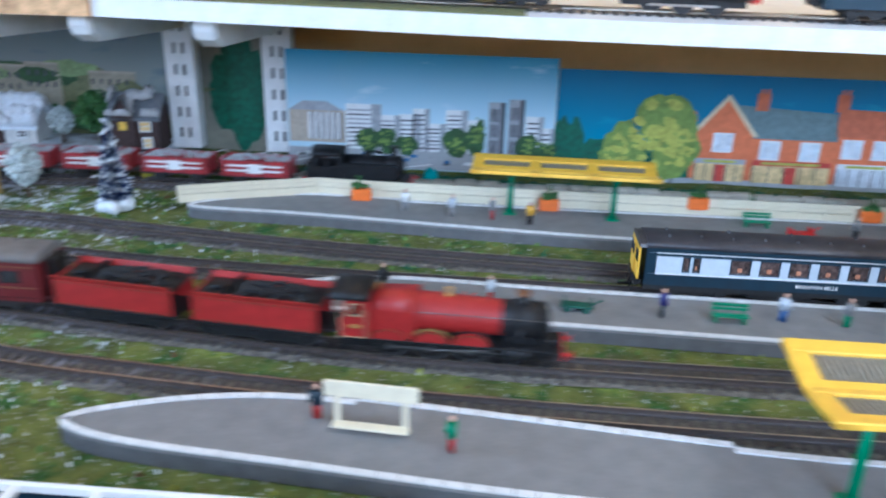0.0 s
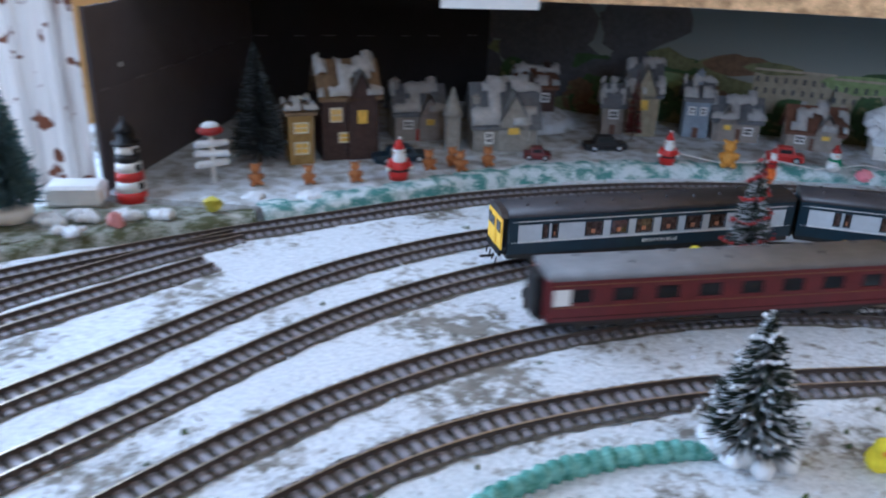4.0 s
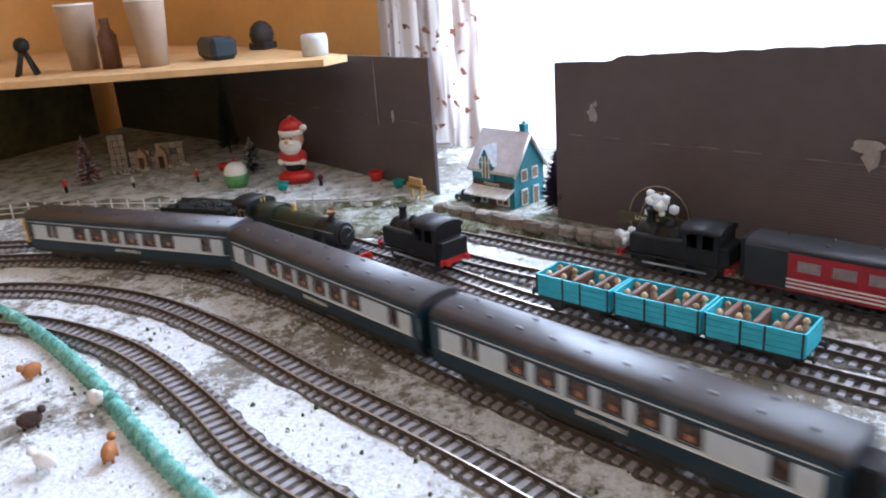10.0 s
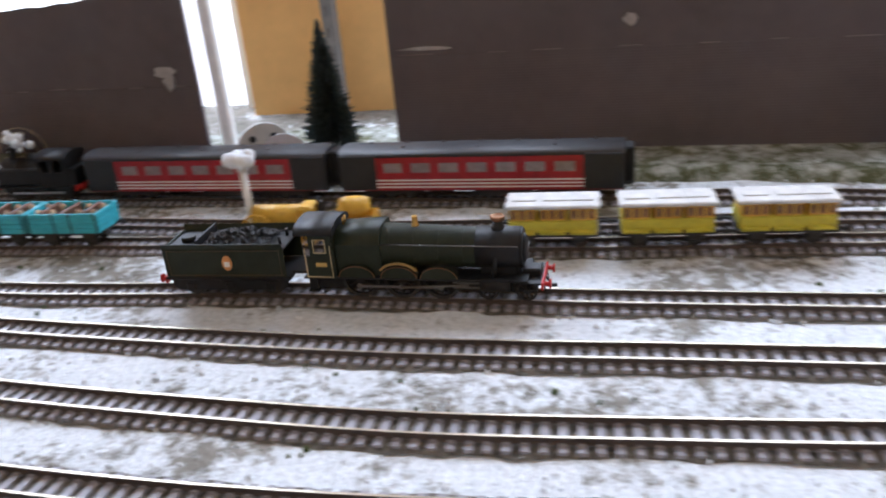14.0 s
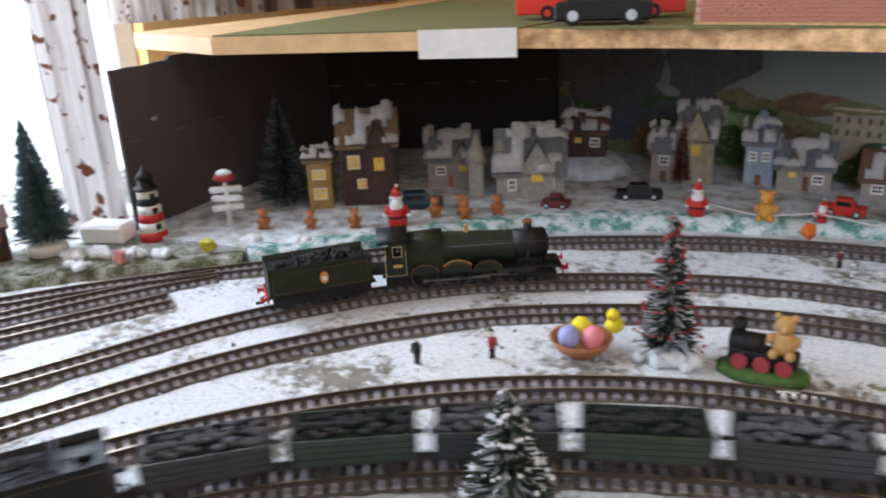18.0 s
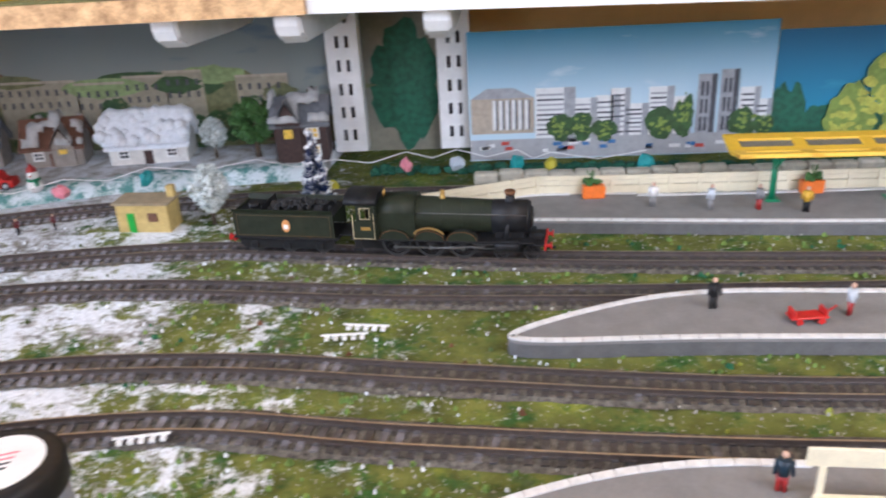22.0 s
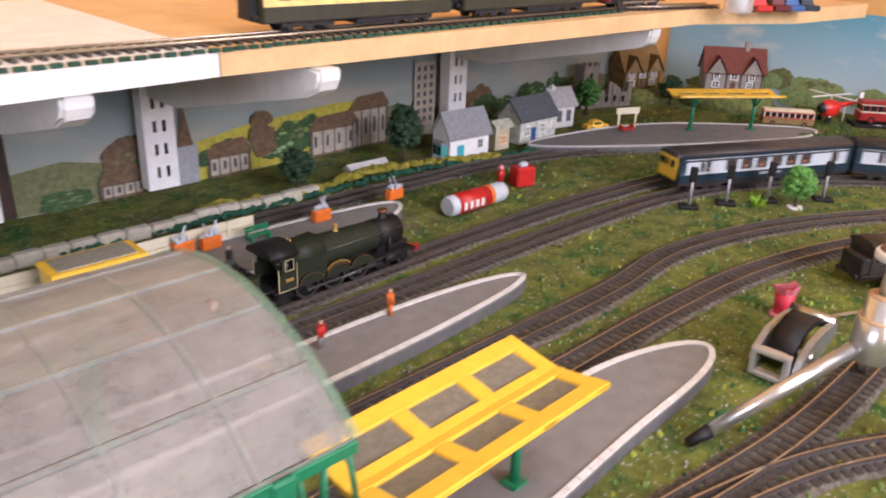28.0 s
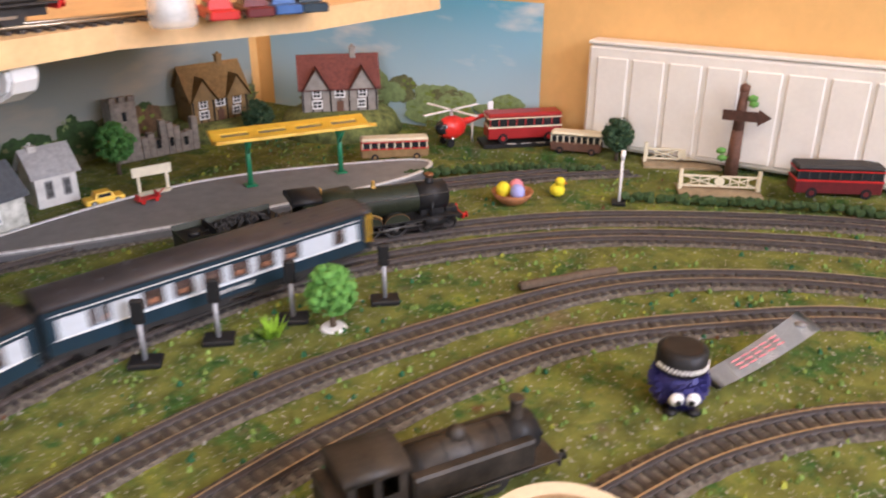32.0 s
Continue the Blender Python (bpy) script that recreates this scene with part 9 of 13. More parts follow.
cross_gable(house(pose(-0.752, 0.553, VZ, 0, 0, 14), 0.055, 0.036, 0.028, 0.022, tudor_m, slate_m, "timbered model barn with a snowy roof", ((-0.016, 0.014, 0.01, 0.009), (0.014, 0.014, 0.01, 0.009)), (0, 0.01, 0.016, brown_m), True), -0.012, 0.022, 0.036, 0.026, 0.016, tudor_m, slate_m)
cross_gable(house(pose(-0.662, 0.558, VZ, 0, 0, 10), 0.062, 0.038, 0.024, 0.024, tudor_m, brown_m, "small model cottage under heavy snow", ((-0.016, 0.013, 0.01, 0.009), (0.016, 0.013, 0.01, 0.009)), (0, 0.009, 0.015, brown_m), True), 0.012, 0.024, 0.038, 0.024, 0.018, tudor_m, brown_m)
house(pose(-0.553, 0.560, VZ, 0, 0, 6), 0.085, 0.044, 0.022, 0.026, render_m, snow_m, "white model cottage with a thick cotton snow roof", ((-0.026, 0.012, 0.011, 0.009), (0.026, 0.012, 0.011, 0.009)), (0, 0.009, 0.015, dkbrick_m), True)
bm = B()
rnd = random.Random(21)
for k in range(150):
    x, u = rnd.uniform(-0.05, 0.05), rnd.uniform(-1, 1)
    ball(bm, (x, u * 0.027, 0.05 - abs(u) * 0.024 + rnd.uniform(-0.002, 0.004)), rnd.uniform(0.005, 0.009), 1)
solid("cotton_snow", bm, white_tip, "thick cotton wool snow lying over the cottage roof", "cotton", pose(-0.553, 0.560, VZ, 0, 0, 6))
cross_gable(house(pose(-0.378, 0.548, VZ, 0, 0, 4), 0.056, 0.04, 0.042, 0.022, dkbrick_m, slate_m, "dark brown model house with yellow windows and snowy roof", ((-0.012, 0.031, 0.012, 0.012), (0.013, 0.031, 0.012, 0.012), (-0.012, 0.011, 0.014, 0.012), (0.014, 0.011, 0.01, 0.012)), None, True, (0.014, 0, 0.03), litwin_m, white_m), -0.012, 0.026, 0.04, 0.044, 0.02, dkbrick_m, slate_m)


# ---- figurines and village clutter ----
def santa(m, s=1.0, label="red and white winter gift figurine"):
    bm = B()
    lathe(bm, [(0.0085 * s, 0), (0.0095 * s, 0.006 * s), (0.0085 * s, 0.016 * s), (0.006 * s, 0.021 * s)], 14, (0, 0, 0), 0)
    lathe(bm, [(0.0096 * s, 0.0085 * s), (0.0099 * s, 0.0095 * s), (0.0096 * s, 0.0105 * s)], 14, (0, 0, 0), 2)
    ball(bm, (0, 0, 0.0245 * s), 0.0058 * s, 2, (1, 1, 1), 3)
    ball(bm, (0, -0.003 * s, 0.0205 * s), 0.0066 * s, 2, (1, 0.8, 1.1), 1)
    lathe(bm, [(0.0062 * s, 0.027 * s), (0.0062 * s, 0.0292 * s)], 12, (0, 0, 0), 1)
    lathe(bm, [(0.0056 * s, 0.0292 * s), (0.0035 * s, 0.034 * s), (0.001 * s, 0.038 * s)], 12, (0, 0, 0), 0)
    ball(bm, (0.001 * s, 0, 0.0388 * s), 0.002 * s, 1, (1, 1, 1), 1)
    for sx in (-1, 1):
        cyl(bm, (sx * 0.0065 * s, 0, 0.019 * s), (sx * 0.0105 * s, -0.004 * s, 0.012 * s), 0.0026 * s, None, 8, 0)
        ball(bm, (sx * 0.0105 * s, -0.004 * s, 0.0115 * s), 0.0027 * s, 1, (1, 1, 1), 1)
        ball(bm, (sx * 0.004 * s, -0.003 * s, 0.002 * s), 0.004 * s, 1, (1, 1.3, 0.6), 2)
    solid("winter_figurine", bm, [red_m, white_m, black_m, skinny_m], label, "figurine", m, "winter figurines")


bear_m = mk("bear_brown", (0.36, 0.14, 0.04), 0.7, 0, 0.25, 200, 0.3)


def bear(m, s=1.0, mat=None, label="small brown plush-like bear figurine"):
    bm = B()
    ball(bm, (0, 0, 0.008 * s), 0.0075 * s, 2, (1, 0.9, 1.1))
    ball(bm, (0, -0.001 * s, 0.0195 * s), 0.0058 * s, 2)
    ball(bm, (0, -0.006 * s, 0.0182 * s), 0.0024 * s, 1)
    for sx in (-1, 1):
        ball(bm, (sx * 0.0045 * s, 0, 0.0245 * s), 0.0022 * s, 1)
        ball(bm, (sx * 0.007 * s, -0.003 * s, 0.011 * s), 0.0029 * s, 1, (0.9, 1.0, 1.4))
        ball(bm, (sx * 0.0045 * s, -0.006 * s, 0.003 * s), 0.0035 * s, 1, (0.9, 1.4, 0.9))
    solid("bear_figurine", bm, mat or bear_m, label, "figurine", m, "bear figurines")


santa(pose(-0.809, 0.398, VZ, 0, 0, 20), 0.95)
santa(pose(-1.05, 0.206, VZ, 0, 0, 40), 1.1)
santa(pose(-1.345, -0.088, 0.062, 0, 0, 60), 0.55)


def large_santa(m):
    """A rocking figurine: big bearded head under a drooping cap, red coat, dark trousers, on a broad red foot."""
    bm = B()
    ball(bm, (0, 0, 0.008), 0.024, 3, (1.0, 0.8, 0.42), 0)
    ball(bm, (0, 0, 0.021), 0.0135, 2, (1.0, 0.8, 0.6), 2)
    ball(bm, (0, 0, 0.034), 0.0140, 2, (1.0, 0.85, 0.95), 0)
    lathe(bm, [(0.0138, 0.0255), (0.0148, 0.0275), (0.0136, 0.0295)], 18, (0, 0, 0), 1)
    ball(bm, (0, 0, 0.056), 0.0150, 3, (1.05, 0.95, 0.95), 3)
    ball(bm, (0, -0.006, 0.0495), 0.0135, 3, (1.1, 0.8, 0.95), 1)
    for sx in (-1, 1):
        ball(bm, (sx * 0.0050, -0.0145, 0.0525), 0.0048, 2, (1.1, 0.6, 0.6), 1)
        ball(bm, (sx * 0.0050, -0.0132, 0.0595), 0.0016, 1, (1, 0.6, 1), 2)
        ball(bm, (sx * 0.0050, -0.0130, 0.0628), 0.0024, 1, (1.2, 0.6, 0.5), 1)
        ball(bm, (sx * 0.0140, -0.003, 0.0350), 0.0060, 2, (0.8, 0.9, 1.4), 0)
        ball(bm, (sx * 0.0155, -0.008, 0.0285), 0.0040, 2, (1, 1, 1), 1)
    ball(bm, (0, -0.0165, 0.0555), 0.0026, 2, (1, 1, 1), 3)
    lathe(bm, [(0.0152, 0.0625), (0.0162, 0.0655), (0.0150, 0.0690)], 18, (0, 0, 0), 1)
    lathe(bm, [(0.0148, 0.0680), (0.0125, 0.0760), (0.0080, 0.0810), (0.0030, 0.0830)], 18, (0, 0, 0), 0)
    cyl(bm, (0.002, 0, 0.0800), (0.0150, 0, 0.0740), 0.0065, 0.0035, 12, 0)
    ball(bm, (0.0175, 0, 0.0705), 0.0048, 2, (1, 1, 1), 1)
    solid("winter_figurine", bm, [red_m, white_m, black_m, skinny_m], "large bearded red and white winter figurine on a red base", "figurine", m, "winter figurines")


large_santa(pose(-1.668, -1.405, 0.0105, 0, 0, 100))
santa(pose(-0.700, 0.440, VZ, 0, 0, 20), 0.6)
bear(pose(-0.746, 0.418, VZ, 0, 0, 15), 1.2, mk("bear_gold", (0.58, 0.28, 0.04), 0.7, 0, 0.2, 200, 0.3), "golden yellow bear figurine")
for x, y, s in ((-1.036, 0.25, 0.85), (-1.005, 0.262, 0.85), (-0.985, 0.292, 0.85), (-1.085, 0.178, 0.8), (-1.165, 0.122, 0.85), (-1.122, 0.150, 0.75), (-1.02, 0.275, 0.8)):
    bear(pose(x, y, VZ, 0, 0, 45), s)


def snowman(m, s, hat, label):
    t = thing("snowman", m, label, "snowman", "snowmen")
    bm = B()
    ball(bm, (0, 0, 0.012 * s), 0.013 * s, 3, (1, 1, 0.95))
    ball(bm, (0, 0, 0.0305 * s), 0.0095 * s, 3)
    part("body", bm, white_m, t)
    bm = B()
    cyl(bm, (0, -0.009 * s, 0.031 * s), (0, -0.016 * s, 0.0305 * s), 0.0016 * s, 0.0002, 8)
    part("nose", bm, orange_m, t)
    bm = B()
    lathe(bm, [(0.0088 * s, 0.0365 * s), (0.0075 * s, 0.0405 * s), (0.004 * s, 0.045 * s), (0.0012 * s, 0.050 * s)], 14)
    part("hat", bm, hat, t)
    bm = B()
    lathe(bm, [(0.0098 * s, 0.0205 * s), (0.0112 * s, 0.0225 * s), (0.0098 * s, 0.0245 * s)], 14)
    cyl(bm, (0.006 * s, -0.008 * s, 0.022 * s), (0.009 * s, -0.0135 * s, 0.014 * s), 0.003 * s, 0.0035 * s, 8)
    part("scarf", bm, green_m, t)
    for sx in (-1, 1):
        bm = B()
        ball(bm, (sx * 0.0035 * s, -0.0086 * s, 0.033 * s), 0.001 * s, 1)
        part("eye", bm, black_m, t)
    for k in range(2):
        bm = B()
        ball(bm, (0, -0.0125 * s, (0.010 + 0.006 * k) * s), 0.0011 * s, 1)
        part("button", bm, black_m, t)


snowman(pose(-0.637, 0.455, VZ, 0, 0, 10), 0.62, locored_m, "small white snowman with a red hat")
snowman(pose(-0.512, -0.008, 0.001, 0, 0, -25), 1.22, maroon_m, "white snowman with a maroon hat and green scarf")
bm = B()
prism(bm, [(-0.04, -0.028), (0.038, -0.03), (0.05, 0.01), (0.02, 0.03), (-0.035, 0.024)], -0.001, 0.0018)
solid("snow_patch", bm, snow_m, "flat white base under the snowman", "base", pose(-0.505, -0.006, 0.0))


def motor_car(m, mat, L, W, H, label, name="toy_car", cabin=0.55):
    t = thing(name, m, label, "car", "toy cars")
    bm = B()
    prof = [(-W / 2, 0.1 * H), (W / 2, 0.1 * H), (W / 2, 0.5 * H), (W * 0.46, 0.56 * H), (-W * 0.46, 0.56 * H), (-W / 2, 0.5 * H)]
    extrude_x(bm, prof, -L / 2, L / 2)
    bmesh.ops.bevel(bm, geom=bm.edges[:], offset=H * 0.06, segments=1, affect="EDGES")
    part("body", bm, mat, t)
    bm = B()
    cl = L * cabin
    a = [bm.verts.new(v) for v in ((-cl / 2, -W * 0.44, 0.55 * H), (cl / 2, -W * 0.44, 0.55 * H), (cl / 2, W * 0.44, 0.55 * H), (-cl / 2, W * 0.44, 0.55 * H))]
    b = [bm.verts.new(v) for v in ((-cl * 0.38, -W * 0.36, H), (cl * 0.30, -W * 0.36, H), (cl * 0.30, W * 0.36, H), (-cl * 0.38, W * 0.36, H))]
    bm.faces.new(b)
    for k in range(4):
        bm.faces.new((a[k], a[(k + 1) % 4], b[(k + 1) % 4], b[k]))
    part("cabin", bm, mat, t)
    for sy in (-1, 1):
        bm = B()
        box(bm, (-cl * 0.02, sy * W * 0.405, 0.76 * H), (cl * 0.62, W * 0.04, 0.26 * H))
        part("window", bm, glass_m, t)
    for sx in (-1, 1):
        for sy in (-1, 1):
            bm = B()
            r = 0.24 * H
            cyl(bm, (sx * L * 0.3, sy * W * 0.42, r), (sx * L * 0.3, sy * W * 0.52, r), r, None, 14)
            wheel = part("wheel", bm, black_m, t)
            bm = B()
            cyl(bm, (sx * L * 0.3, sy * W * 0.515, r), (sx * L * 0.3, sy * W * 0.53, r), r * 0.55, None, 12)
            part("hub", bm, palegrey_m, wheel)
    return t


motor_car(pose(-0.688, 0.472, VZ, 0, 0, 8), red_m, 0.04, 0.018, 0.018, "glossy red toy car in the snow")
motor_car(pose(-1.075, 0.262, VZ, 0, 0, 42), navy_m, 0.06, 0.022, 0.018, "dark blue toy car with snow on its roof")
motor_car(pose(-0.885, 0.42, VZ, 0, 0, 30), black_m, 0.05, 0.02, 0.017, "black toy car parked in snow")
motor_car(pose(-0.945, 0.345, VZ, 0, 0, 20), maroon_m, 0.03, 0.018, 0.014, "dark red toy sleigh car")
for x, y, z, mat, lab in ((-0.700, 0.403, 0.009, orange_m, "crumpled orange paper lantern on a wire"), (-0.606, 0.445, 0.011, pink_m, "crumpled pink paper lantern on a wire"), (-0.53, 0.476, 0.012, mk("teal_paper", (0.02, 0.30, 0.30), 0.5), "crumpled teal paper lantern on a wire"),
                          (-0.335, 0.462, 0.002, lime_m, "crumpled yellow paper lantern on a wire"), (-0.263, 0.505, 0.008, pink_m, "crumpled pink paper lantern on a wire"), (-0.148, 0.50, 0.008, mk("teal_paper", (0.02, 0.30, 0.30)), "crumpled teal paper lantern on a wire"),
                          (-0.115, 0.49, 0.008, lime_m, "crumpled yellow paper lantern on a wire"), (-0.21, 0.505, 0.008, palegrey_m, "crumpled white paper lantern on a wire"), (-0.02, 0.488, 0.008, mk("teal_paper", (0.02, 0.30, 0.30)), "crumpled teal paper lantern on a wire"),
                          (-1.21, -0.018, 0.01, mk("pink_block", (0.55, 0.22, 0.2), 0.6), "pink painted block with snow"), (-1.16, 0.048, 0.012, lime_m, "mustard yellow block with snow")):
    bm = B()
    rnd = random.Random(int((x + 3) * 1000))
    vs = ball(bm, (0, 0, 0.005), 0.0078, 2, (1.1, 0.7, 1.0))
    for v in vs:
        v.co += Vector((rnd.uniform(-1, 1), rnd.uniform(-1, 1), rnd.uniform(-1, 1))) * 0.0016
    for f in bm.faces:
        f.smooth = False
    solid("paper_lantern", bm, mat, lab, "lantern", pose(x, y, z, 0, 0, x * 900), "paper lanterns")
wire = bpy.data.curves.new("lantern_wire", "CURVE")
wire.dimensions, wire.bevel_depth = "3D", 0.0005
sp = wire.splines.new("POLY")
wp = [(-0.80, 0.40), (-0.70, 0.425), (-0.606, 0.455), (-0.53, 0.486), (-0.42, 0.50), (-0.335, 0.49), (-0.263, 0.508), (-0.21, 0.51), (-0.148, 0.502), (-0.115, 0.49), (-0.02, 0.486)]
sp.points.add(len(wp) * 4 - 4)
for k in range(len(wp) * 4 - 3):
    i, f = k // 4, (k % 4) / 4
    a, b = wp[i], wp[min(i + 1, len(wp) - 1)]
    sp.points[k].co = (a[0] + (b[0] - a[0]) * f, a[1] + (b[1] - a[1]) * f, 0.026 - 0.008 * (1 - abs(2 * f - 1)), 1)
wire.materials.append(white_m)
tagged(new("lantern_wire", wire), "thin white wire that links the paper lanterns", "wire")


def lighthouse():
    t = thing("lighthouse", pose(-1.248, 0.042, 0.009), "red, white and black striped toy lighthouse", "lighthouse")
    zs = [0, 0.010, 0.020, 0.029, 0.038, 0.046, 0.054]
    mats = [red_m, white_m, red_m, white_m, black_m, white_m]
    for k, (a, b) in enumerate(zip(zs, zs[1:])):
        bm = B()
        lathe(bm, [(0.0145 - a * 0.085, a), (0.0145 - b * 0.085, b)], 18)
        part("band", bm, mats[k], t)
    bm = B()
    lathe(bm, [(0.0125, 0.054), (0.0128, 0.0565), (0.008, 0.057), (0.0078, 0.066)], 16)
    part("lantern_room", bm, black_m, t)
    bm = B()
    lathe(bm, [(0.0098, 0.066), (0.006, 0.071), (0.0015, 0.0755), (0.001, 0.080)], 16)
    part("roof", bm, black_m, t)
    for z in (0.016, 0.033, 0.048):
        bm = B()
        box(bm, (0.0145 - z * 0.085, -0.0005, z), (0.002, 0.005, 0.006))
        part("window", bm, black_m, t)


lighthouse()


def mushroom_sign():
    t = thing("snowy_signpost", pose(-1.205, 0.108, 0.011, 0, 0, 45), "snow-covered white direction post with a red cap", "signpost")
    bm = B()
    cyl(bm, (0, 0, 0), (0, 0, 0.055), 0.003, 0.0025, 9)
    part("post", bm, white_m, t)
    for z, a in ((0.022, 12), (0.032, -10), (0.042, 5)):
        bm = B()
        box(bm, (0, 0, z), (0.034, 0.006, 0.007), 0.002, a)
        part("board", bm, snow_m, t)
    bm = B()
    ball(bm, (0, 0, 0.055), 0.013, 2, (1, 0.7, 0.4))
    part("cap", bm, locored_m, t)
    bm = B()
    ball(bm, (0, 0, 0.0595), 0.009, 2, (1, 0.7, 0.5))
    part("cap_snow", bm, snow_m, t)


mushroom_sign()


def lantern_house():
    t = house(pose(-1.338, -0.090, 0.0095, 0, 0, 68), 0.042, 0.034, 0.036, 0.014, dkbrick_m, brown_m, "dark toy house with glowing red and orange windows", ((-0.010, 0.026, 0.012, 0.012), (0.010, 0.026, 0.012, 0.012), (0, 0.009, 0.018, 0.010)), None, False, None, mk("orange_pane", (0.75, 0.12, 0.02), 0.3), brown_m, False, "toy_house")
    return t


lantern_house()
for x, y, r in ((-1.245, -0.02, 0.013), (-1.215, 0.0, 0.010), (-1.262, -0.04, 0.012), (-1.19, 0.015, 0.009), (-1.23, -0.05, 0.010), (-1.145, 0.09, 0.008), (-1.10, 0.115, 0.009)):
    bm = B()
    rnd = random.Random(int(r * 1e4) + int(x * 100))
    for k in range(14):
        ball(bm, (rnd.uniform(-1, 1) * r, rnd.uniform(-1, 1) * r * 0.7, rnd.uniform(0.002, 0.005)), rnd.uniform(0.003, 0.006), 1)
    solid("cotton_snow", bm, white_tip, "loose tuft of white cotton snow on the bank", "cotton", pose(x, y, 0.0095), "cotton tufts")
bm = B()
box(bm, (0, 0, 0.01), (0.05, 0.03, 0.02), 0.003)
solid("white_block", bm, white_m, "plain white block beside the fir tree", "block", pose(-1.285, 0.012, 0.009, 0, 0, 30))


# ---- things between the tracks on the snow ----
def egg_basket(m, eggs, label, s=1.0):
    t = thing("egg_basket", m, label, "basket", "egg baskets")
    bm = B()
    lathe(bm, [(0.012 * s, 0), (0.019 * s, 0.006 * s), (0.023 * s, 0.013 * s), (0.0215 * s, 0.0132 * s), (0.0175 * s, 0.0065 * s), (0.001, 0.003 * s)], 22)
    part("bowl", bm, mk("wicker", (0.42, 0.17, 0.07), 0.7, 0, 0.35, 400, 0.6), t)
    for k, mat in enumerate(eggs):
        bm = B()
        a = k * 6.283 / len(eggs)
        ball(bm, (0.0098 * s * math.cos(a), 0.0098 * s * math.sin(a), 0.0145 * s), 0.0082 * s, 2, (1, 1, 1.15))
        part("egg", bm, mat, t)


chick_m = mk("chick_yellow", (0.80, 0.68, 0.02), 0.85, 0, 0.15, 300, 0.5)
lilac_m = mk("egg_lilac", (0.35, 0.38, 0.72), 0.4)
egg_basket(pose(-0.762, 0.092, 0.001), (pink_m, chick_m, lilac_m), "brown bowl with pink, lilac and yellow eggs")


def chick(m, s, label="fluffy yellow toy chick"):
    bm = B()
    ball(bm, (0, 0, 0.008 * s), 0.008 * s, 2, (1, 1.1, 0.95))
    ball(bm, (0, -0.003 * s, 0.018 * s), 0.0058 * s, 2)
    cyl(bm, (0, -0.008 * s, 0.0178 * s), (0, -0.0115 * s, 0.017 * s), 0.0013 * s, 0.0002, 7, 1)
    solid("toy_chick", bm, [chick_m, orange_m], label, "toy chick", m, "toy chicks")


chick(pose(-0.744, 0.108, 0.015), 0.85)
chick(pose(-0.595, -0.052, 0.001), 1.15)
chick(pose(-0.622, -0.088, 0.001), 0.95)


def teddy_train():
    t = thing("teddy_ornament", pose(-0.647, 0.135, 0.001, 0, 0, 10), "ornament of a toy engine on a green oval base", "ornament")
    bm = B()
    lathe(bm, [(0.03, 0), (0.03, 0.004), (0.026, 0.006), (0.001, 0.0065)], 24)
    bmesh.ops.scale(bm, vec=(1, 0.62, 1), verts=bm.verts)
    part("base", bm, mk("felt_green", (0.07, 0.14, 0.03), 0.9, 0, 0.3, 300, 0.4), t)
    bm = B()
    box(bm, (0.0, 0, 0.014), (0.044, 0.016, 0.010), 0.002)
    cyl(bm, (-0.022, 0, 0.022), (0.0, 0, 0.022), 0.0075, None, 14)
    cyl(bm, (-0.016, 0, 0.028), (-0.016, 0, 0.038), 0.003, 0.0042, 10)
    part("engine", bm, black_m, t)
    for x in (-0.014, 0.0, 0.014):
        bm = B()
        cyl(bm, (x, -0.0105, 0.0115), (x, -0.0085, 0.0115), 0.0055, None, 14)
        part("wheel", bm, mk("dusty_red", (0.35, 0.05, 0.06), 0.5), t)


teddy_train()
bear(pose(-0.635, 0.135, 0.0185, 0, 0, 10), 1.15, mk("bear_tan", (0.50, 0.29, 0.10), 0.7, 0, 0.2, 200, 0.3), "golden bear figurine riding on the toy engine")
for k, (x, y, a, b) in enumerate(((-0.849, 0.011, black_m, gunmetal_m), (-0.810, 0.049, locored_m, black_m), (-0.879, 0.163, locored_m, gunmetal_m), (-0.66, 0.36, maroon_m, black_m), (-0.615, 0.375, maroon_m, black_m), (-0.585, 0.385, maroon_m, black_m))):
    figure(x, y, 0.0005, a, b, 20 + k * 60, 0.02 if k < 3 else 0.016, "small dark painted workman figure in the snow")
hutm = mk("hut_yellow", (0.50, 0.37, 0.13), 0.7, 0, 0.2, 150, 0.3)


def hut():
    t = thing("lineside_hut", pose(-0.492, 0.385, 0.0, 0, 0, -4), "yellow lineside hut with a green door and flat roof", "hut")
    bm = B()
    box(bm, (0, 0, 0.0135), (0.05, 0.026, 0.027), 0.0005)
    part("wall", bm, hutm, t)
    bm = B()
    box(bm, (0, 0, 0.028), (0.055, 0.03, 0.0022), 0.0004)
    part("roof", bm, mk("hut_roof", (0.30, 0.24, 0.15), 0.8), t)
    bm = B()
    box(bm, (-0.011, -0.0132, 0.0095), (0.007, 0.0012, 0.019))
    part("door", bm, mk("bright_green", (0.01, 0.28, 0.03), 0.5), t)
    bm = B()
    box(bm, (0.010, -0.0132, 0.015), (0.009, 0.0012, 0.008))
    part("window", bm, brown_m, t)
    bm = B()
    box(bm, (0.0225, 0.006, 0.0335), (0.007, 0.007, 0.012), 0.0005)
    part("chimney", bm, hutm, t)


hut()


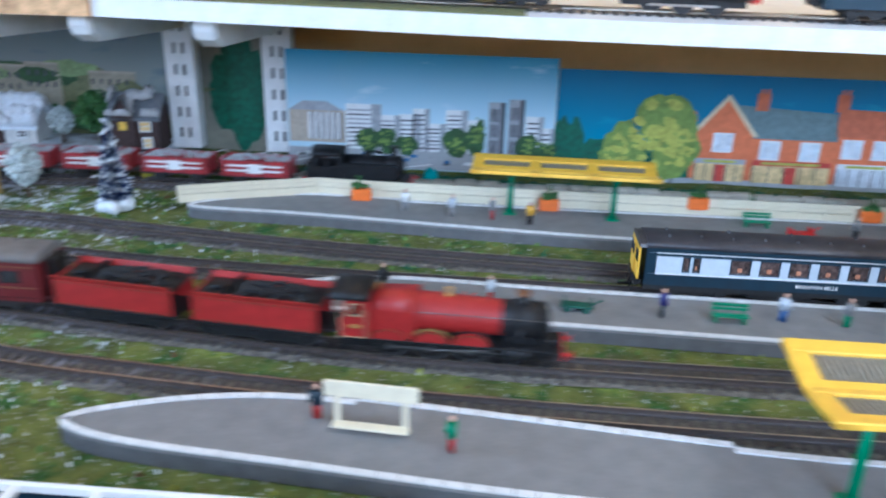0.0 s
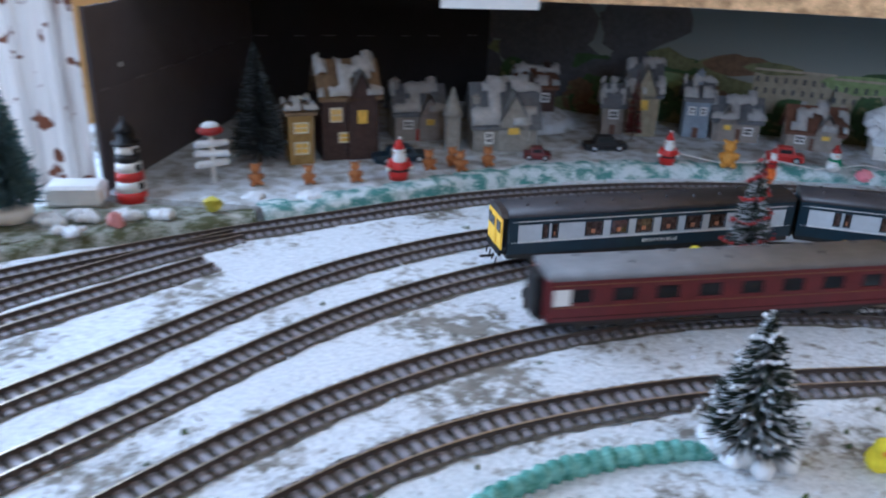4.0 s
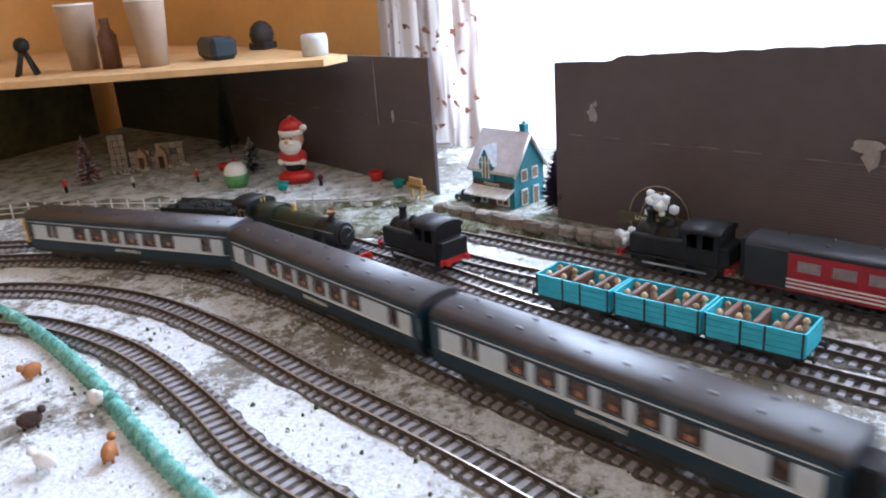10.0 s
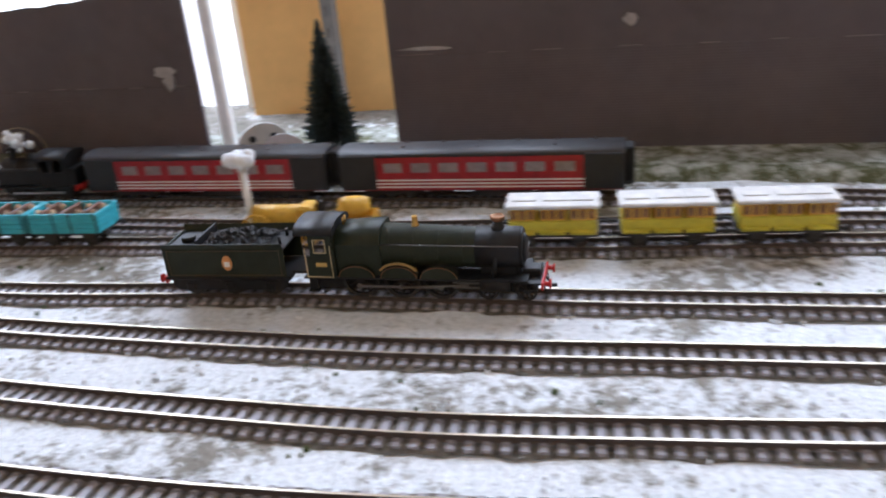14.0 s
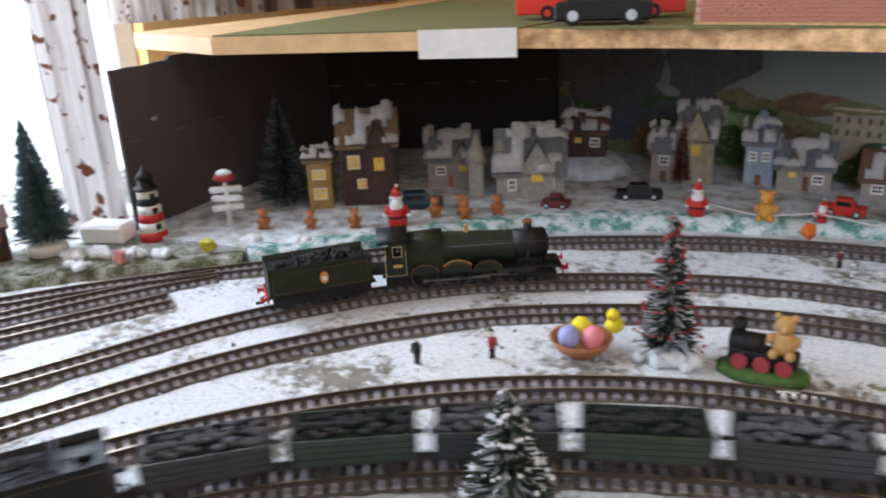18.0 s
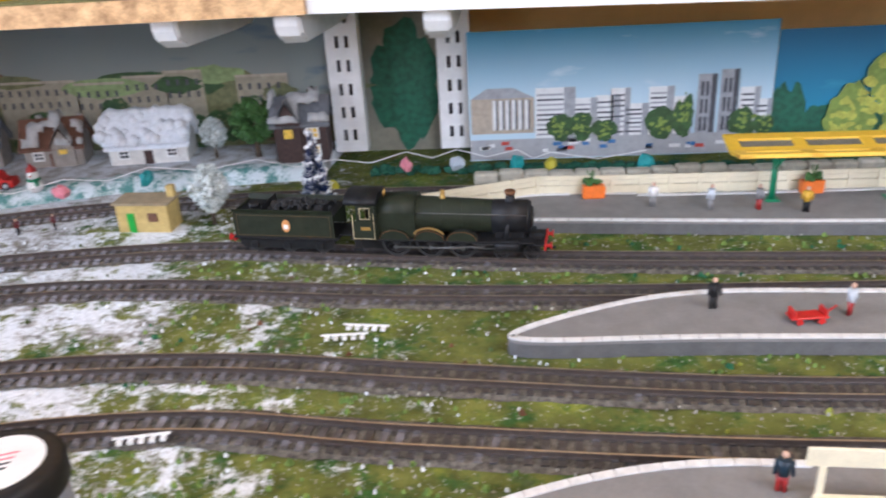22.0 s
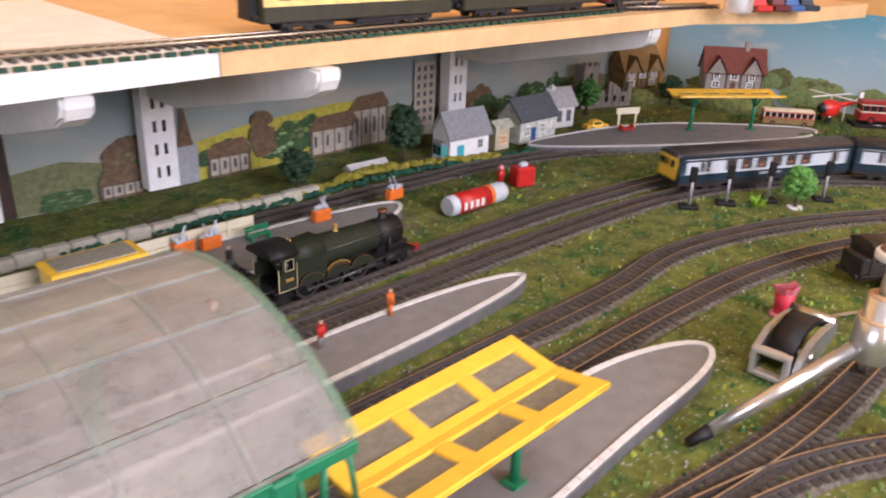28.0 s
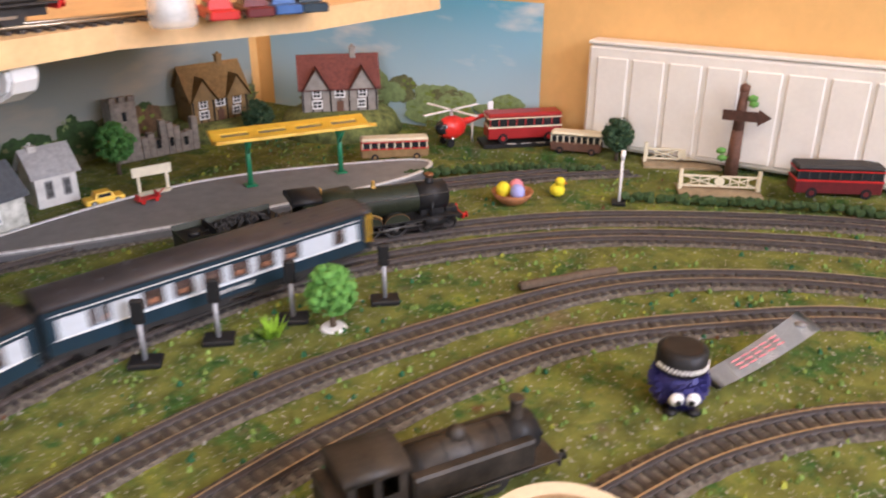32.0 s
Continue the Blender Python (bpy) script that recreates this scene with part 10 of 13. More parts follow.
def pot():
    t = thing("paint_pot", pose(-0.381, -0.032, 0.0, 0, 0, 20), "grey plastic pot with a black screw lid and white label", "pot")
    bm = B()
    lathe(bm, [(0.027, 0), (0.0285, 0.002), (0.0285, 0.062), (0.026, 0.066)], 36)
    part("body", bm, mk("pot_grey", (0.25, 0.27, 0.32), 0.4, 0, 0.08, 60, 0.05), t)
    bm = B()
    lathe(bm, [(0.030, 0.062), (0.0312, 0.064), (0.0312, 0.077), (0.0295, 0.079), (0.025, 0.079)], 40)
    part("lid", bm, black_m, t, "black ribbed screw lid")
    bm = B()
    cyl(bm, (0, 0, 0.0789), (0, 0, 0.0796), 0.0225, None, 36)
    lab = part("lid_label", bm, white_m, t, "round white paper label")
    for k in range(4):
        bm = B()
        box(bm, (0, 0.006 - k * 0.004, 0.0798), (0.018 - k * 0.003, 0.0013, 0.0003))
        part("text_bar", bm, pink_m if k < 2 else gunmetal_m, lab)
    bm = B()
    vs = []
    for z in (0.028, 0.046):
        vs.append([bm.verts.new((0.02885 * math.cos(a), 0.02885 * math.sin(a), z)) for a in [radians(-140 + 4 * k) for k in range(16)]])
    for k in range(15):
        bm.faces.new((vs[0][k], vs[0][k + 1], vs[1][k + 1], vs[1][k]))
    part("body_label", bm, mk("label_blue", (0.55, 0.62, 0.72), 0.5), t)
    t.scale = (0.83, 0.83, 0.84)


pot()


def pliers():
    t = thing("pliers", pose(-0.49, -0.034, 0.004, 0, 0, 2), "steel long-nose pliers with red plastic grips", "pliers")
    for sgn in (-1, 1):
        cv = bpy.data.curves.new("grip", "CURVE")
        cv.dimensions, cv.bevel_depth, cv.bevel_resolution = "3D", 0.0042, 3
        sp = cv.splines.new("NURBS")
        pts = [(0.0, sgn * 0.003), (0.012, sgn * 0.009), (0.03, sgn * 0.016), (0.05, sgn * 0.015), (0.068, sgn * 0.013)]
        sp.points.add(len(pts) - 1)
        for q, (x, y) in zip(sp.points, pts):
            q.co = (x, y, 0.001, 1)
        sp.use_endpoint_u, sp.order_u = True, 3
        cv.materials.append(mk("grip_red", (0.62, 0.03, 0.02), 0.35, 0, 0.08, 60, 0.03))
        cv.use_fill_caps = True
        part("grip", cv, None, t, "red plastic grip")
    bm = B()
    for sgn in (-1, 1):
        a = [bm.verts.new(v) for v in ((-0.06, sgn * 0.0004, -0.001), (-0.025, sgn * 0.0065, -0.003), (-0.004, sgn * 0.0075, -0.003), (0.006, sgn * 0.006, -0.003), (0.006, sgn * 0.0003, -0.003), (-0.025, sgn * 0.0003, -0.003))]
        b = [bm.verts.new((v.co.x, v.co.y, -v.co.z * 0.8)) for v in a]
        for k in range(6):
            bm.faces.new((a[k], a[(k + 1) % 6], b[(k + 1) % 6], b[k]))
        bm.faces.new(a)
        bm.faces.new(b)
    cyl(bm, (-0.006, 0, -0.003), (-0.006, 0, 0.0036), 0.0045, None, 14)
    bmesh.ops.recalc_face_normals(bm, faces=bm.faces)
    part("jaws", bm, mk("dull_steel", (0.32, 0.31, 0.30), 0.4, 0.9, 0.2, 150, 0.1), t)


pliers()
bm = B()
box(bm, (0, 0, 0.003), (0.05, 0.007, 0.006), 0.0015)
box(bm, (-0.028, 0, 0.003), (0.008, 0.0075, 0.0065), 0.001, 0, 1)
solid("marker_pen", bm, [black_m, chick_m], "black pen with a yellow end", "pen", pose(-0.405, -0.058, 0.0, 0, 0, -22))
for k in range(11):
    rnd = random.Random(k + 50)
    bm = B()
    ball(bm, (0, 0, 0.0055), rnd.uniform(0.0045, 0.0075), 2)
    solid("marble", bm, (mk("marble_teal", (0.05, 0.22, 0.24), 0.12, 0, 0.6, 120, 0.0, (0.4, 0.6, 0.62)), mk("marble_blue", (0.03, 0.09, 0.24), 0.12, 0, 0.6, 120, 0.0, (0.3, 0.45, 0.6)), palegrey_m)[k % 3],
          "glass marble with swirled blue and teal colour", "marble", pose(-0.327 + rnd.uniform(-0.01, 0.085), -0.034 + rnd.uniform(-0.018, 0.02), 0.001), "marbles")
for k, (x, y, rz) in enumerate(((-0.275, 0.172, 4), (-0.262, 0.184, -6), (-0.615, 0.118, 30), (-0.372, -0.0 + 0.065, 10))):
    t = thing("fence_piece", pose(x, y, 0.002, 0, 0, rz), "loose white plastic fence piece lying on the grass", "fence piece", "loose fence pieces")
    for q in range(5):
        bm = B()
        box(bm, (-0.012 + q * 0.006, 0, 0.0015), (0.003, 0.006, 0.002))
        part("picket", bm, white_m, t)
    bm = B()
    box(bm, (0, 0.001, 0.003), (0.032, 0.0014, 0.001))
    part("rail", bm, white_m, t)


# ---- teal edging and the window corner ----
def edging(pts, label):
    xy = catmull(pts, 0.008)
    bm = B()
    rnd = random.Random(6)
    for k in range(len(xy) - 1):
        a, b = xy[k], xy[k + 1]
        d = b - a
        ball(bm, ((a[0] + b[0]) / 2, (a[1] + b[1]) / 2, 0.003), 0.0065, 1, (1.0, 0.8 + 0.3 * rnd.random(), 1.0 + 0.5 * rnd.random()))
    solid("foam_edging", bm, mk("teal_edging", (0.02, 0.24, 0.17), 0.7, 0, 0.4, 120, 0.4, (0.2, 0.42, 0.38)), label, "edging")


edging([(-1.26, -1.45), (-1.238, -1.374), (-1.19, -1.255), (-1.119, -1.11), (-1.06, -0.96), (-1.01, -0.83), (-0.955, -0.66)], "ragged teal green edging strip beside the inner track")
edging([(-0.84, -0.29), (-0.806, -0.211), (-0.78, -0.167), (-0.711, -0.113), (-0.66, -0.095)], "ragged teal green edging strip beside the inner track")


def antiques_shop():
    """A teal shop with a dormer, an awning and a lettered fascia; its gable end carries windows too."""
    w, d, h = 0.060, 0.050, 0.044
    teal = mk("teal_wall", (0.02, 0.20, 0.26), 0.6, 0, 0.15, 120, 0.15)
    roof = mk("lilac_snow_roof", (0.52, 0.50, 0.54), 0.8, 0, 0.18, 90, 0.3)
    t = house(pose(-1.650, -1.108, 0.0065, 0, 0, 70), w, d, h, 0.034, teal, roof, "teal model antiques shop with a snowy roof and awning", ((-0.016, 0.011, 0.014, 0.013), (0.014, 0.011, 0.016, 0.013)), (0.0, 0.008, 0.018, brown_m), False, (0.022, 0.004, 0.044), mk("amber_pane", (0.20, 0.13, 0.08), 0.2, 0, 0.4, 90, 0), white_m, False, "model_shop")
    y0 = -d / 2 - 0.0035
    bm = B()
    prof = [(-0.016, 0.030), (0.004, 0.030), (0.004, 0.050), (-0.006, 0.067), (-0.016, 0.050)]
    fa, fb = [bm.verts.new((x, y0, z)) for x, z in prof], [bm.verts.new((x, 0, z)) for x, z in prof]
    bm.faces.new(fa)
    bm.faces.new(fb[::-1])
    for k in range(5):
        bm.faces.new((fa[k], fb[k], fb[(k + 1) % 5], fa[(k + 1) % 5]))
    bmesh.ops.recalc_face_normals(bm, faces=bm.faces)
    part("dormer_wall", bm, teal, t)
    for sg in (-1, 1):
        bm = B()
        bm.faces.new([bm.verts.new(v) for v in ((-0.006, y0 - 0.003, 0.0685), (-0.006 + sg * 0.0125, y0 - 0.003, 0.047), (-0.006 + sg * 0.0125, 0.002, 0.047), (-0.006, 0.002, 0.0685))])
        bmesh.ops.solidify(bm, geom=bm.faces[:], thickness=0.002)
        part("dormer_roof", bm, snow_m, t)
    bm = B()
    for x in (-0.0105, -0.006, -0.0015):
        box(bm, (x, y0 - 0.0008, 0.045), (0.0012, 0.0012, 0.024))
    box(bm, (-0.006, y0 - 0.0008, 0.050), (0.016, 0.0012, 0.0012))
    part("dormer_timber", bm, white_m, t)
    bm = B()
    box(bm, (-0.006, y0 - 0.0006, 0.039), (0.010, 0.001, 0.011))
    part("dormer_window", bm, mk("amber_pane", (0.20, 0.13, 0.08)), t)
    bm = B()
    box(bm, (0.0, -d / 2 - 0.0012, 0.027), (w - 0.004, 0.0024, 0.0065), 0.0004)
    fas = part("fascia", bm, mk("fascia_brown", (0.06, 0.045, 0.04), 0.6), t)
    text(fas, "Antiques", (0.0, -d / 2 - 0.0028, 0.0253), 0.0062, white_m, 90, 0, "lettering", 0.0)
    bm = B()
    extrude_x(bm, [(-d / 2, 0.0225), (-d / 2 - 0.016, 0.0150), (-d / 2 - 0.016, 0.0168), (-d / 2, 0.0245)], -w / 2, w / 2)
    part("awning", bm, snow_m, t, "white snowy awning")
    for y, z, ww, hh in ((-0.009, 0.036, 0.008, 0.011), (0.009, 0.036, 0.008, 0.011), (-0.009, 0.012, 0.008, 0.016), (0.010, 0.010, 0.008, 0.020)):
        bm = B()
        box(bm, (w / 2 + 0.0006, y, z), (0.0012, ww + 0.002, hh + 0.002))
        win = part("window", bm, white_m, t)
        bm = B()
        box(bm, (w / 2 + 0.0011, y, z), (0.0012, ww - 0.001, hh - 0.001))
        part("pane", bm, mk("amber_pane", (0.20, 0.13, 0.08)), win)
    for sg in (-1, 1):
        bm = B()
        cyl(bm, (w / 2 + 0.004, sg * (d / 2 + 0.004), h - 0.007), (w / 2 + 0.004, 0, h + 0.036), 0.0014, None, 6)
        part("barge_board", bm, white_m, t)


antiques_shop()
rnd = random.Random(31)
for k in range(13):
    bm = B()
    box(bm, (0, 0, 0.006), (rnd.uniform(0.016, 0.024), 0.011, rnd.uniform(0.011, 0.016)), 0.003)
    for v in bm.verts:
        v.co += Vector((rnd.uniform(-1, 1), rnd.uniform(-1, 1), rnd.uniform(-1, 1))) * 0.0012
    f = k / 12
    solid("stone_block", bm, stone_m, "rough grey stone block on the lineside bank", "stone", pose(-1.592 + 0.075 * f, -1.165 + 0.235 * f, 0.007, 0, 0, 74 + rnd.uniform(-8, 8)), "bank stones")
motor_car(pose(-1.640, -1.150, 0.0085, 0, 0, 75), navy_m, 0.034, 0.016, 0.013, "dark toy car beside the teal shop")


def wooden_sign():
    t = thing("wooden_sign", pose(-1.628, -1.212, 0.0105, 0, 0, 65), "small pale wooden sign with rounded boards", "sign")
    wm = mk("pale_wood", (0.50, 0.33, 0.13), 0.7, 0, 0.2, 150, 0.2)
    for z, w in ((0.014, 0.034), (0.021, 0.024)):
        bm = B()
        box(bm, (0, 0, z), (w, 0.003, 0.0075), 0.0012)
        part("board", bm, wm, t)
    for x in (-0.008, 0.008):
        bm = B()
        box(bm, (x, 0, 0.0055), (0.003, 0.003, 0.011))
        part("leg", bm, wm, t)
    for k in range(5):
        bm = B()
        box(bm, (-0.008 + k * 0.004, -0.0018, 0.0142), (0.0024, 0.0006, 0.003))
        part("text_bar", bm, brown_m, t)


wooden_sign()


def emblem():
    t = thing("round_nameplate", pose(-1.515, -0.918, 0.012, 0, 0, 72), "round dark station sign with a gold ring and bar", "sign")
    bm = B()
    cyl(bm, (0, 0.001, 0.03), (0, -0.001, 0.03), 0.028, None, 32)
    part("disc", bm, mk("plate_dark", (0.05, 0.035, 0.04), 0.5), t)
    bm = B()
    for k in range(40):
        a0, a1 = 6.283 * k / 40, 6.283 * (k + 1) / 40
        for r0, r1 in ((0.0285, 0.0277), (0.0175, 0.0168)):
            bm.faces.new([bm.verts.new((r * math.cos(a), -0.0022, 0.03 + r * math.sin(a))) for r, a in ((r0, a0), (r0, a1), (r1, a1), (r1, a0))])
    part("ring", bm, mk("ring_cream", (0.45, 0.38, 0.24), 0.5), t)
    bm = B()
    box(bm, (-0.006, -0.003, 0.028), (0.062, 0.002, 0.009), 0.0006)
    bar = part("bar", bm, mk("plate_olive", (0.07, 0.07, 0.03), 0.5), t)
    text(bar, "LONDON", (-0.010, -0.0042, 0.0263), 0.0052, cream_m, 90, 0, "lettering", 0.0)
    text(t, "HALF", (0.0, -0.0024, 0.0502), 0.0052, cream_m, 90, 0, "lettering", 0.0)


emblem()
bm = B()
cyl(bm, (0, 0.001, 0.012), (0, -0.001, 0.012), 0.026, None, 28)
solid("grey_disc", bm, palegrey_m, "pale grey plastic disc with two holes", "disc", pose(-1.475, -0.66, 0.008, 0, 0, 75))
for x in (-0.009, 0.01):
    bm = B()
    cyl(bm, (x, -0.0012, 0.022), (x, -0.0022, 0.022), 0.0032, None, 12)
    solid("hole_cap", bm, black_m, "small black cap on the grey disc", "cap", pose(-1.475, -0.66, 0.008, 0, 0, 75))
# the shelf in the window corner, and what stands on it
bm = B()
prism(bm, [(-1.655, -1.335), (-1.505, -1.66), (-1.36, -2.0), (-1.95, -2.03), (-1.88, -1.67), (-1.70, -1.33)], 0.158, 0.166)
solid("corner_shelf", bm, pine_m, "wooden shelf board in the window corner", "shelf", kind="structure")


def paper_cup(x, y):
    t = thing("paper_cup", pose(x, y, 0.1661), "stained white paper cup standing upside-up on the shelf", "cup", "paper cups")
    bm = B()
    lathe(bm, [(0.0172, 0), (0.0228, 0.066), (0.0240, 0.080), (0.0228, 0.080), (0.0166, 0.003)], 40)
    part("body", bm, mk("cup_paper", (0.36, 0.27, 0.20), 0.75, 0, 0.12, 40, 0.1), t)
    bm = B()
    lathe(bm, [(0.0235, 0.079), (0.0247, 0.0805), (0.0235, 0.082)], 28)
    part("rim", bm, white_m, t)


paper_cup(-1.610, -1.672)
paper_cup(-1.630, -1.572)
bm = B()
box(bm, (0, 0, 0.014), (0.06, 0.035, 0.028), 0.006)
solid("navy_case", bm, navy_m, "navy blue fabric case on the shelf", "case", pose(-1.69, -1.52, 0.1661, 0, 0, 60))
bm = B()
ball(bm, (0, 0, 0.02), 0.02, 2, (1, 0.8, 1))
box(bm, (0, 0, 0.005), (0.03, 0.03, 0.01), 0.002)
solid("dark_ornament", bm, gunmetal_m, "round dark ornament on the shelf", "ornament", pose(-1.80, -1.53, 0.1661))
bm = B()
lathe(bm, [(0.016, 0), (0.0165, 0.02), (0.015, 0.026)], 20)
solid("tin", bm, palegrey_m, "small pale metal tin on the shelf", "tin", pose(-1.70, -1.375, 0.1661))
bm = B()
lathe(bm, [(0.012, 0), (0.012, 0.04), (0.006, 0.05), (0.006, 0.062)], 16)
solid("dark_bottle", bm, brown_m, "small brown bottle between the paper cups", "bottle", pose(-1.615, -1.63, 0.1661))
bm = B()
for k in range(4):
    cyl(bm, (0.016 * math.cos(k * 1.57), 0.016 * math.sin(k * 1.57), 0), (0, 0, 0.035), 0.003, None, 7)
ball(bm, (0, 0, 0.037), 0.01, 2)
solid("camera_stand", bm, black_m, "small black tripod stand on the shelf", "stand", pose(-1.56, -1.72, 0.1661))


def cupcake():
    t = thing("snow_globe", pose(-1.635, -1.475, 0.0115), "small dome ornament with a green ribbed base", "ornament")
    bm = B()
    lathe(bm, [(0.013, 0), (0.016, 0.016)], 20)
    part("base", bm, mk("ribbed_green", (0.12, 0.34, 0.12), 0.5), t)
    bm = B()
    ball(bm, (0, 0, 0.018), 0.0155, 2, (1, 1, 0.9))
    part("dome", bm, white_m, t)
    bm = B()
    ball(bm, (0, 0, 0.034), 0.003, 1)
    part("cherry", bm, red_m, t)


cupcake()


def ruin(m, label):
    """A ruined chapel: a square tower and a broken nave wall with two gabled doorways."""
    t = thing("stone_ruin", m, label, "ruin")
    rnd = random.Random(14)
    stone = mk("ruin_stone", (0.30, 0.28, 0.25), 0.85, 0, 0.35, 150, 0.5)
    for z in range(6):
        for x in (-1, 0, 1):
            bm = B()
            box(bm, (-0.042 + x * 0.0078, 0, 0.0045 + z * 0.0092), (0.0076, 0.016, 0.0090), 0.0007)
            part("tower_block", bm, stone, t)
    for z in range(4):
        for k in range(8):
            if rnd.random() < 0.12 * z:
                continue
            bm = B()
            box(bm, (-0.024 + k * 0.0098, 0.002, 0.0045 + z * 0.0092), (0.0094, 0.010, 0.0088), 0.0007)
            part("wall_block", bm, stone, t)
    for x in (-0.010, 0.018):
        bm = B()
        prof = [(x - 0.008, 0.0), (x + 0.008, 0.0), (x + 0.008, 0.022), (x, 0.033), (x - 0.008, 0.022)]
        fa, fb = [bm.verts.new((px, -0.013, pz)) for px, pz in prof], [bm.verts.new((px, -0.003, pz)) for px, pz in prof]
        bm.faces.new(fa)
        bm.faces.new(fb[::-1])
        for k in range(5):
            bm.faces.new((fa[k], fb[k], fb[(k + 1) % 5], fa[(k + 1) % 5]))
        bmesh.ops.recalc_face_normals(bm, faces=bm.faces)
        porch = part("porch", bm, mk("porch_stone", (0.34, 0.24, 0.19), 0.85, 0, 0.3, 150, 0.4), t, "reddish stone porch")
        bm = B()
        box(bm, (x, -0.0132, 0.010), (0.007, 0.001, 0.018), 0.0003)
        part("doorway", bm, dkbrick_m, porch)
    bm = B()
    for k in range(26):
        ball(bm, (rnd.uniform(-0.055, 0.055), rnd.uniform(-0.022, 0.0), rnd.uniform(0.0, 0.004)), rnd.uniform(0.002, 0.005), 1)
    tagged(part("rubble", bm, housesnow_m, t, "snowy rubble"), kind="stuff")


ruin(pose(-1.70, -1.685, 0.0105, 0, 0, 122), "ruined grey stone chapel with a square tower and snow")
bm = B()
rnd = random.Random(44)
for k in range(22):
    a, z = rnd.uniform(0, 6.28), rnd.uniform(0, 0.062)
    q = 0.016 * (1 - z / 0.09)
    ball(bm, (q * math.cos(a) * 0.8, q * math.sin(a) * 0.6, z + 0.004), rnd.uniform(0.006, 0.010) * (1.1 - z / 0.1), 1)
for f in bm.faces:
    f.smooth = False
solid("rock_ornament", bm, mk("mottled_rock", (0.14, 0.10, 0.07), 0.7, 0, 0.5, 120, 0.4, (0.45, 0.43, 0.40)), "tall mottled brown and white rock ornament", "ornament", pose(-1.755, -1.470, 0.0105))
for k, (x, y, mt, hh) in enumerate(((-1.560, -1.700, red_m, 0.02), (-1.640, -1.545, red_m, 0.02), (-1.655, -1.36, maroon_m, 0.018), (-1.600, -1.62, white_m, 0.018))):
    figure(x, y, 0.011, mt, black_m, k * 70, hh, "small painted village figure on the snowy bank")
for x, y, sz in ((-1.69, -1.30, 0.010), (-1.665, -1.255, 0.008), (-1.70, -1.55, 0.009), (-1.63, -1.40, 0.008)):
    bm = B()
    lathe(bm, [(sz * 0.6, 0), (sz, sz * 1.2), (sz * 0.85, sz * 1.25), (sz * 0.5, 0.002)], 14)
    solid("plant_pot", bm, mk("teal_paper", (0.02, 0.30, 0.30)) if sz < 0.009 else red_m, "small glazed toy plant pot on the bank", "pot", pose(x, y, 0.011), "toy pots")
bm = B()
for k in range(60):
    f = rnd.uniform(0, 1)
    ball(bm, (-1.60 - 0.10 * rnd.random() + 0.02 * f, -1.80 + 0.6 * f, 0.012), rnd.uniform(0.002, 0.006), 1, (1, 1, 0.6))
tagged(solid("snow_lumps", bm, housesnow_m, "loose lumps of scatter snow on the corner bank", "scatter"), kind="stuff")
fp = [(-1.36, -1.86), (-1.47, -1.72), (-1.53, -1.55), (-1.555, -1.40), (-1.60, -1.25)]
t = thing("lineside_fence", Matrix(), "weathered post-and-rail lineside fence", "fence")
fx = catmull(fp, 0.022)
for k in range(len(fx) - 1):
    a, b = fx[k], fx[k + 1]
    bm = B()
    cyl(bm, (a[0], a[1], -0.001), (a[0], a[1], 0.02), 0.0012, None, 6)
    part("post", bm, torn_m, t)
    bm = B()
    for z in (0.008, 0.015):
        cyl(bm, (a[0], a[1], z), (b[0], b[1], z), 0.0008, None, 5)
    part("rail", bm, torn_m, t)
for k, (x, y) in enumerate(((-1.18, -1.30), (-1.165, -1.22), (-1.13, -1.24), (-1.12, -1.16), (-1.10, -1.19))):
    bm = B()
    ball(bm, (0, 0, 0.006), 0.0055, 2, (1.5, 0.8, 1))
    ball(bm, (0.008, 0, 0.011), 0.0032, 1)
    for sx in (-1, 1):
        for sy in (-1, 1):
            cyl(bm, (sx * 0.004, sy * 0.0025, 0), (sx * 0.004, sy * 0.0025, 0.006), 0.001, None, 5)
    solid("farm_animal", bm, (bear_m, white_m, dkbrick_m)[k % 3], "small painted plastic farm animal on the snow", "toy animal", pose(x, y, 0.0005, 0, 0, k * 70), "farm animals")


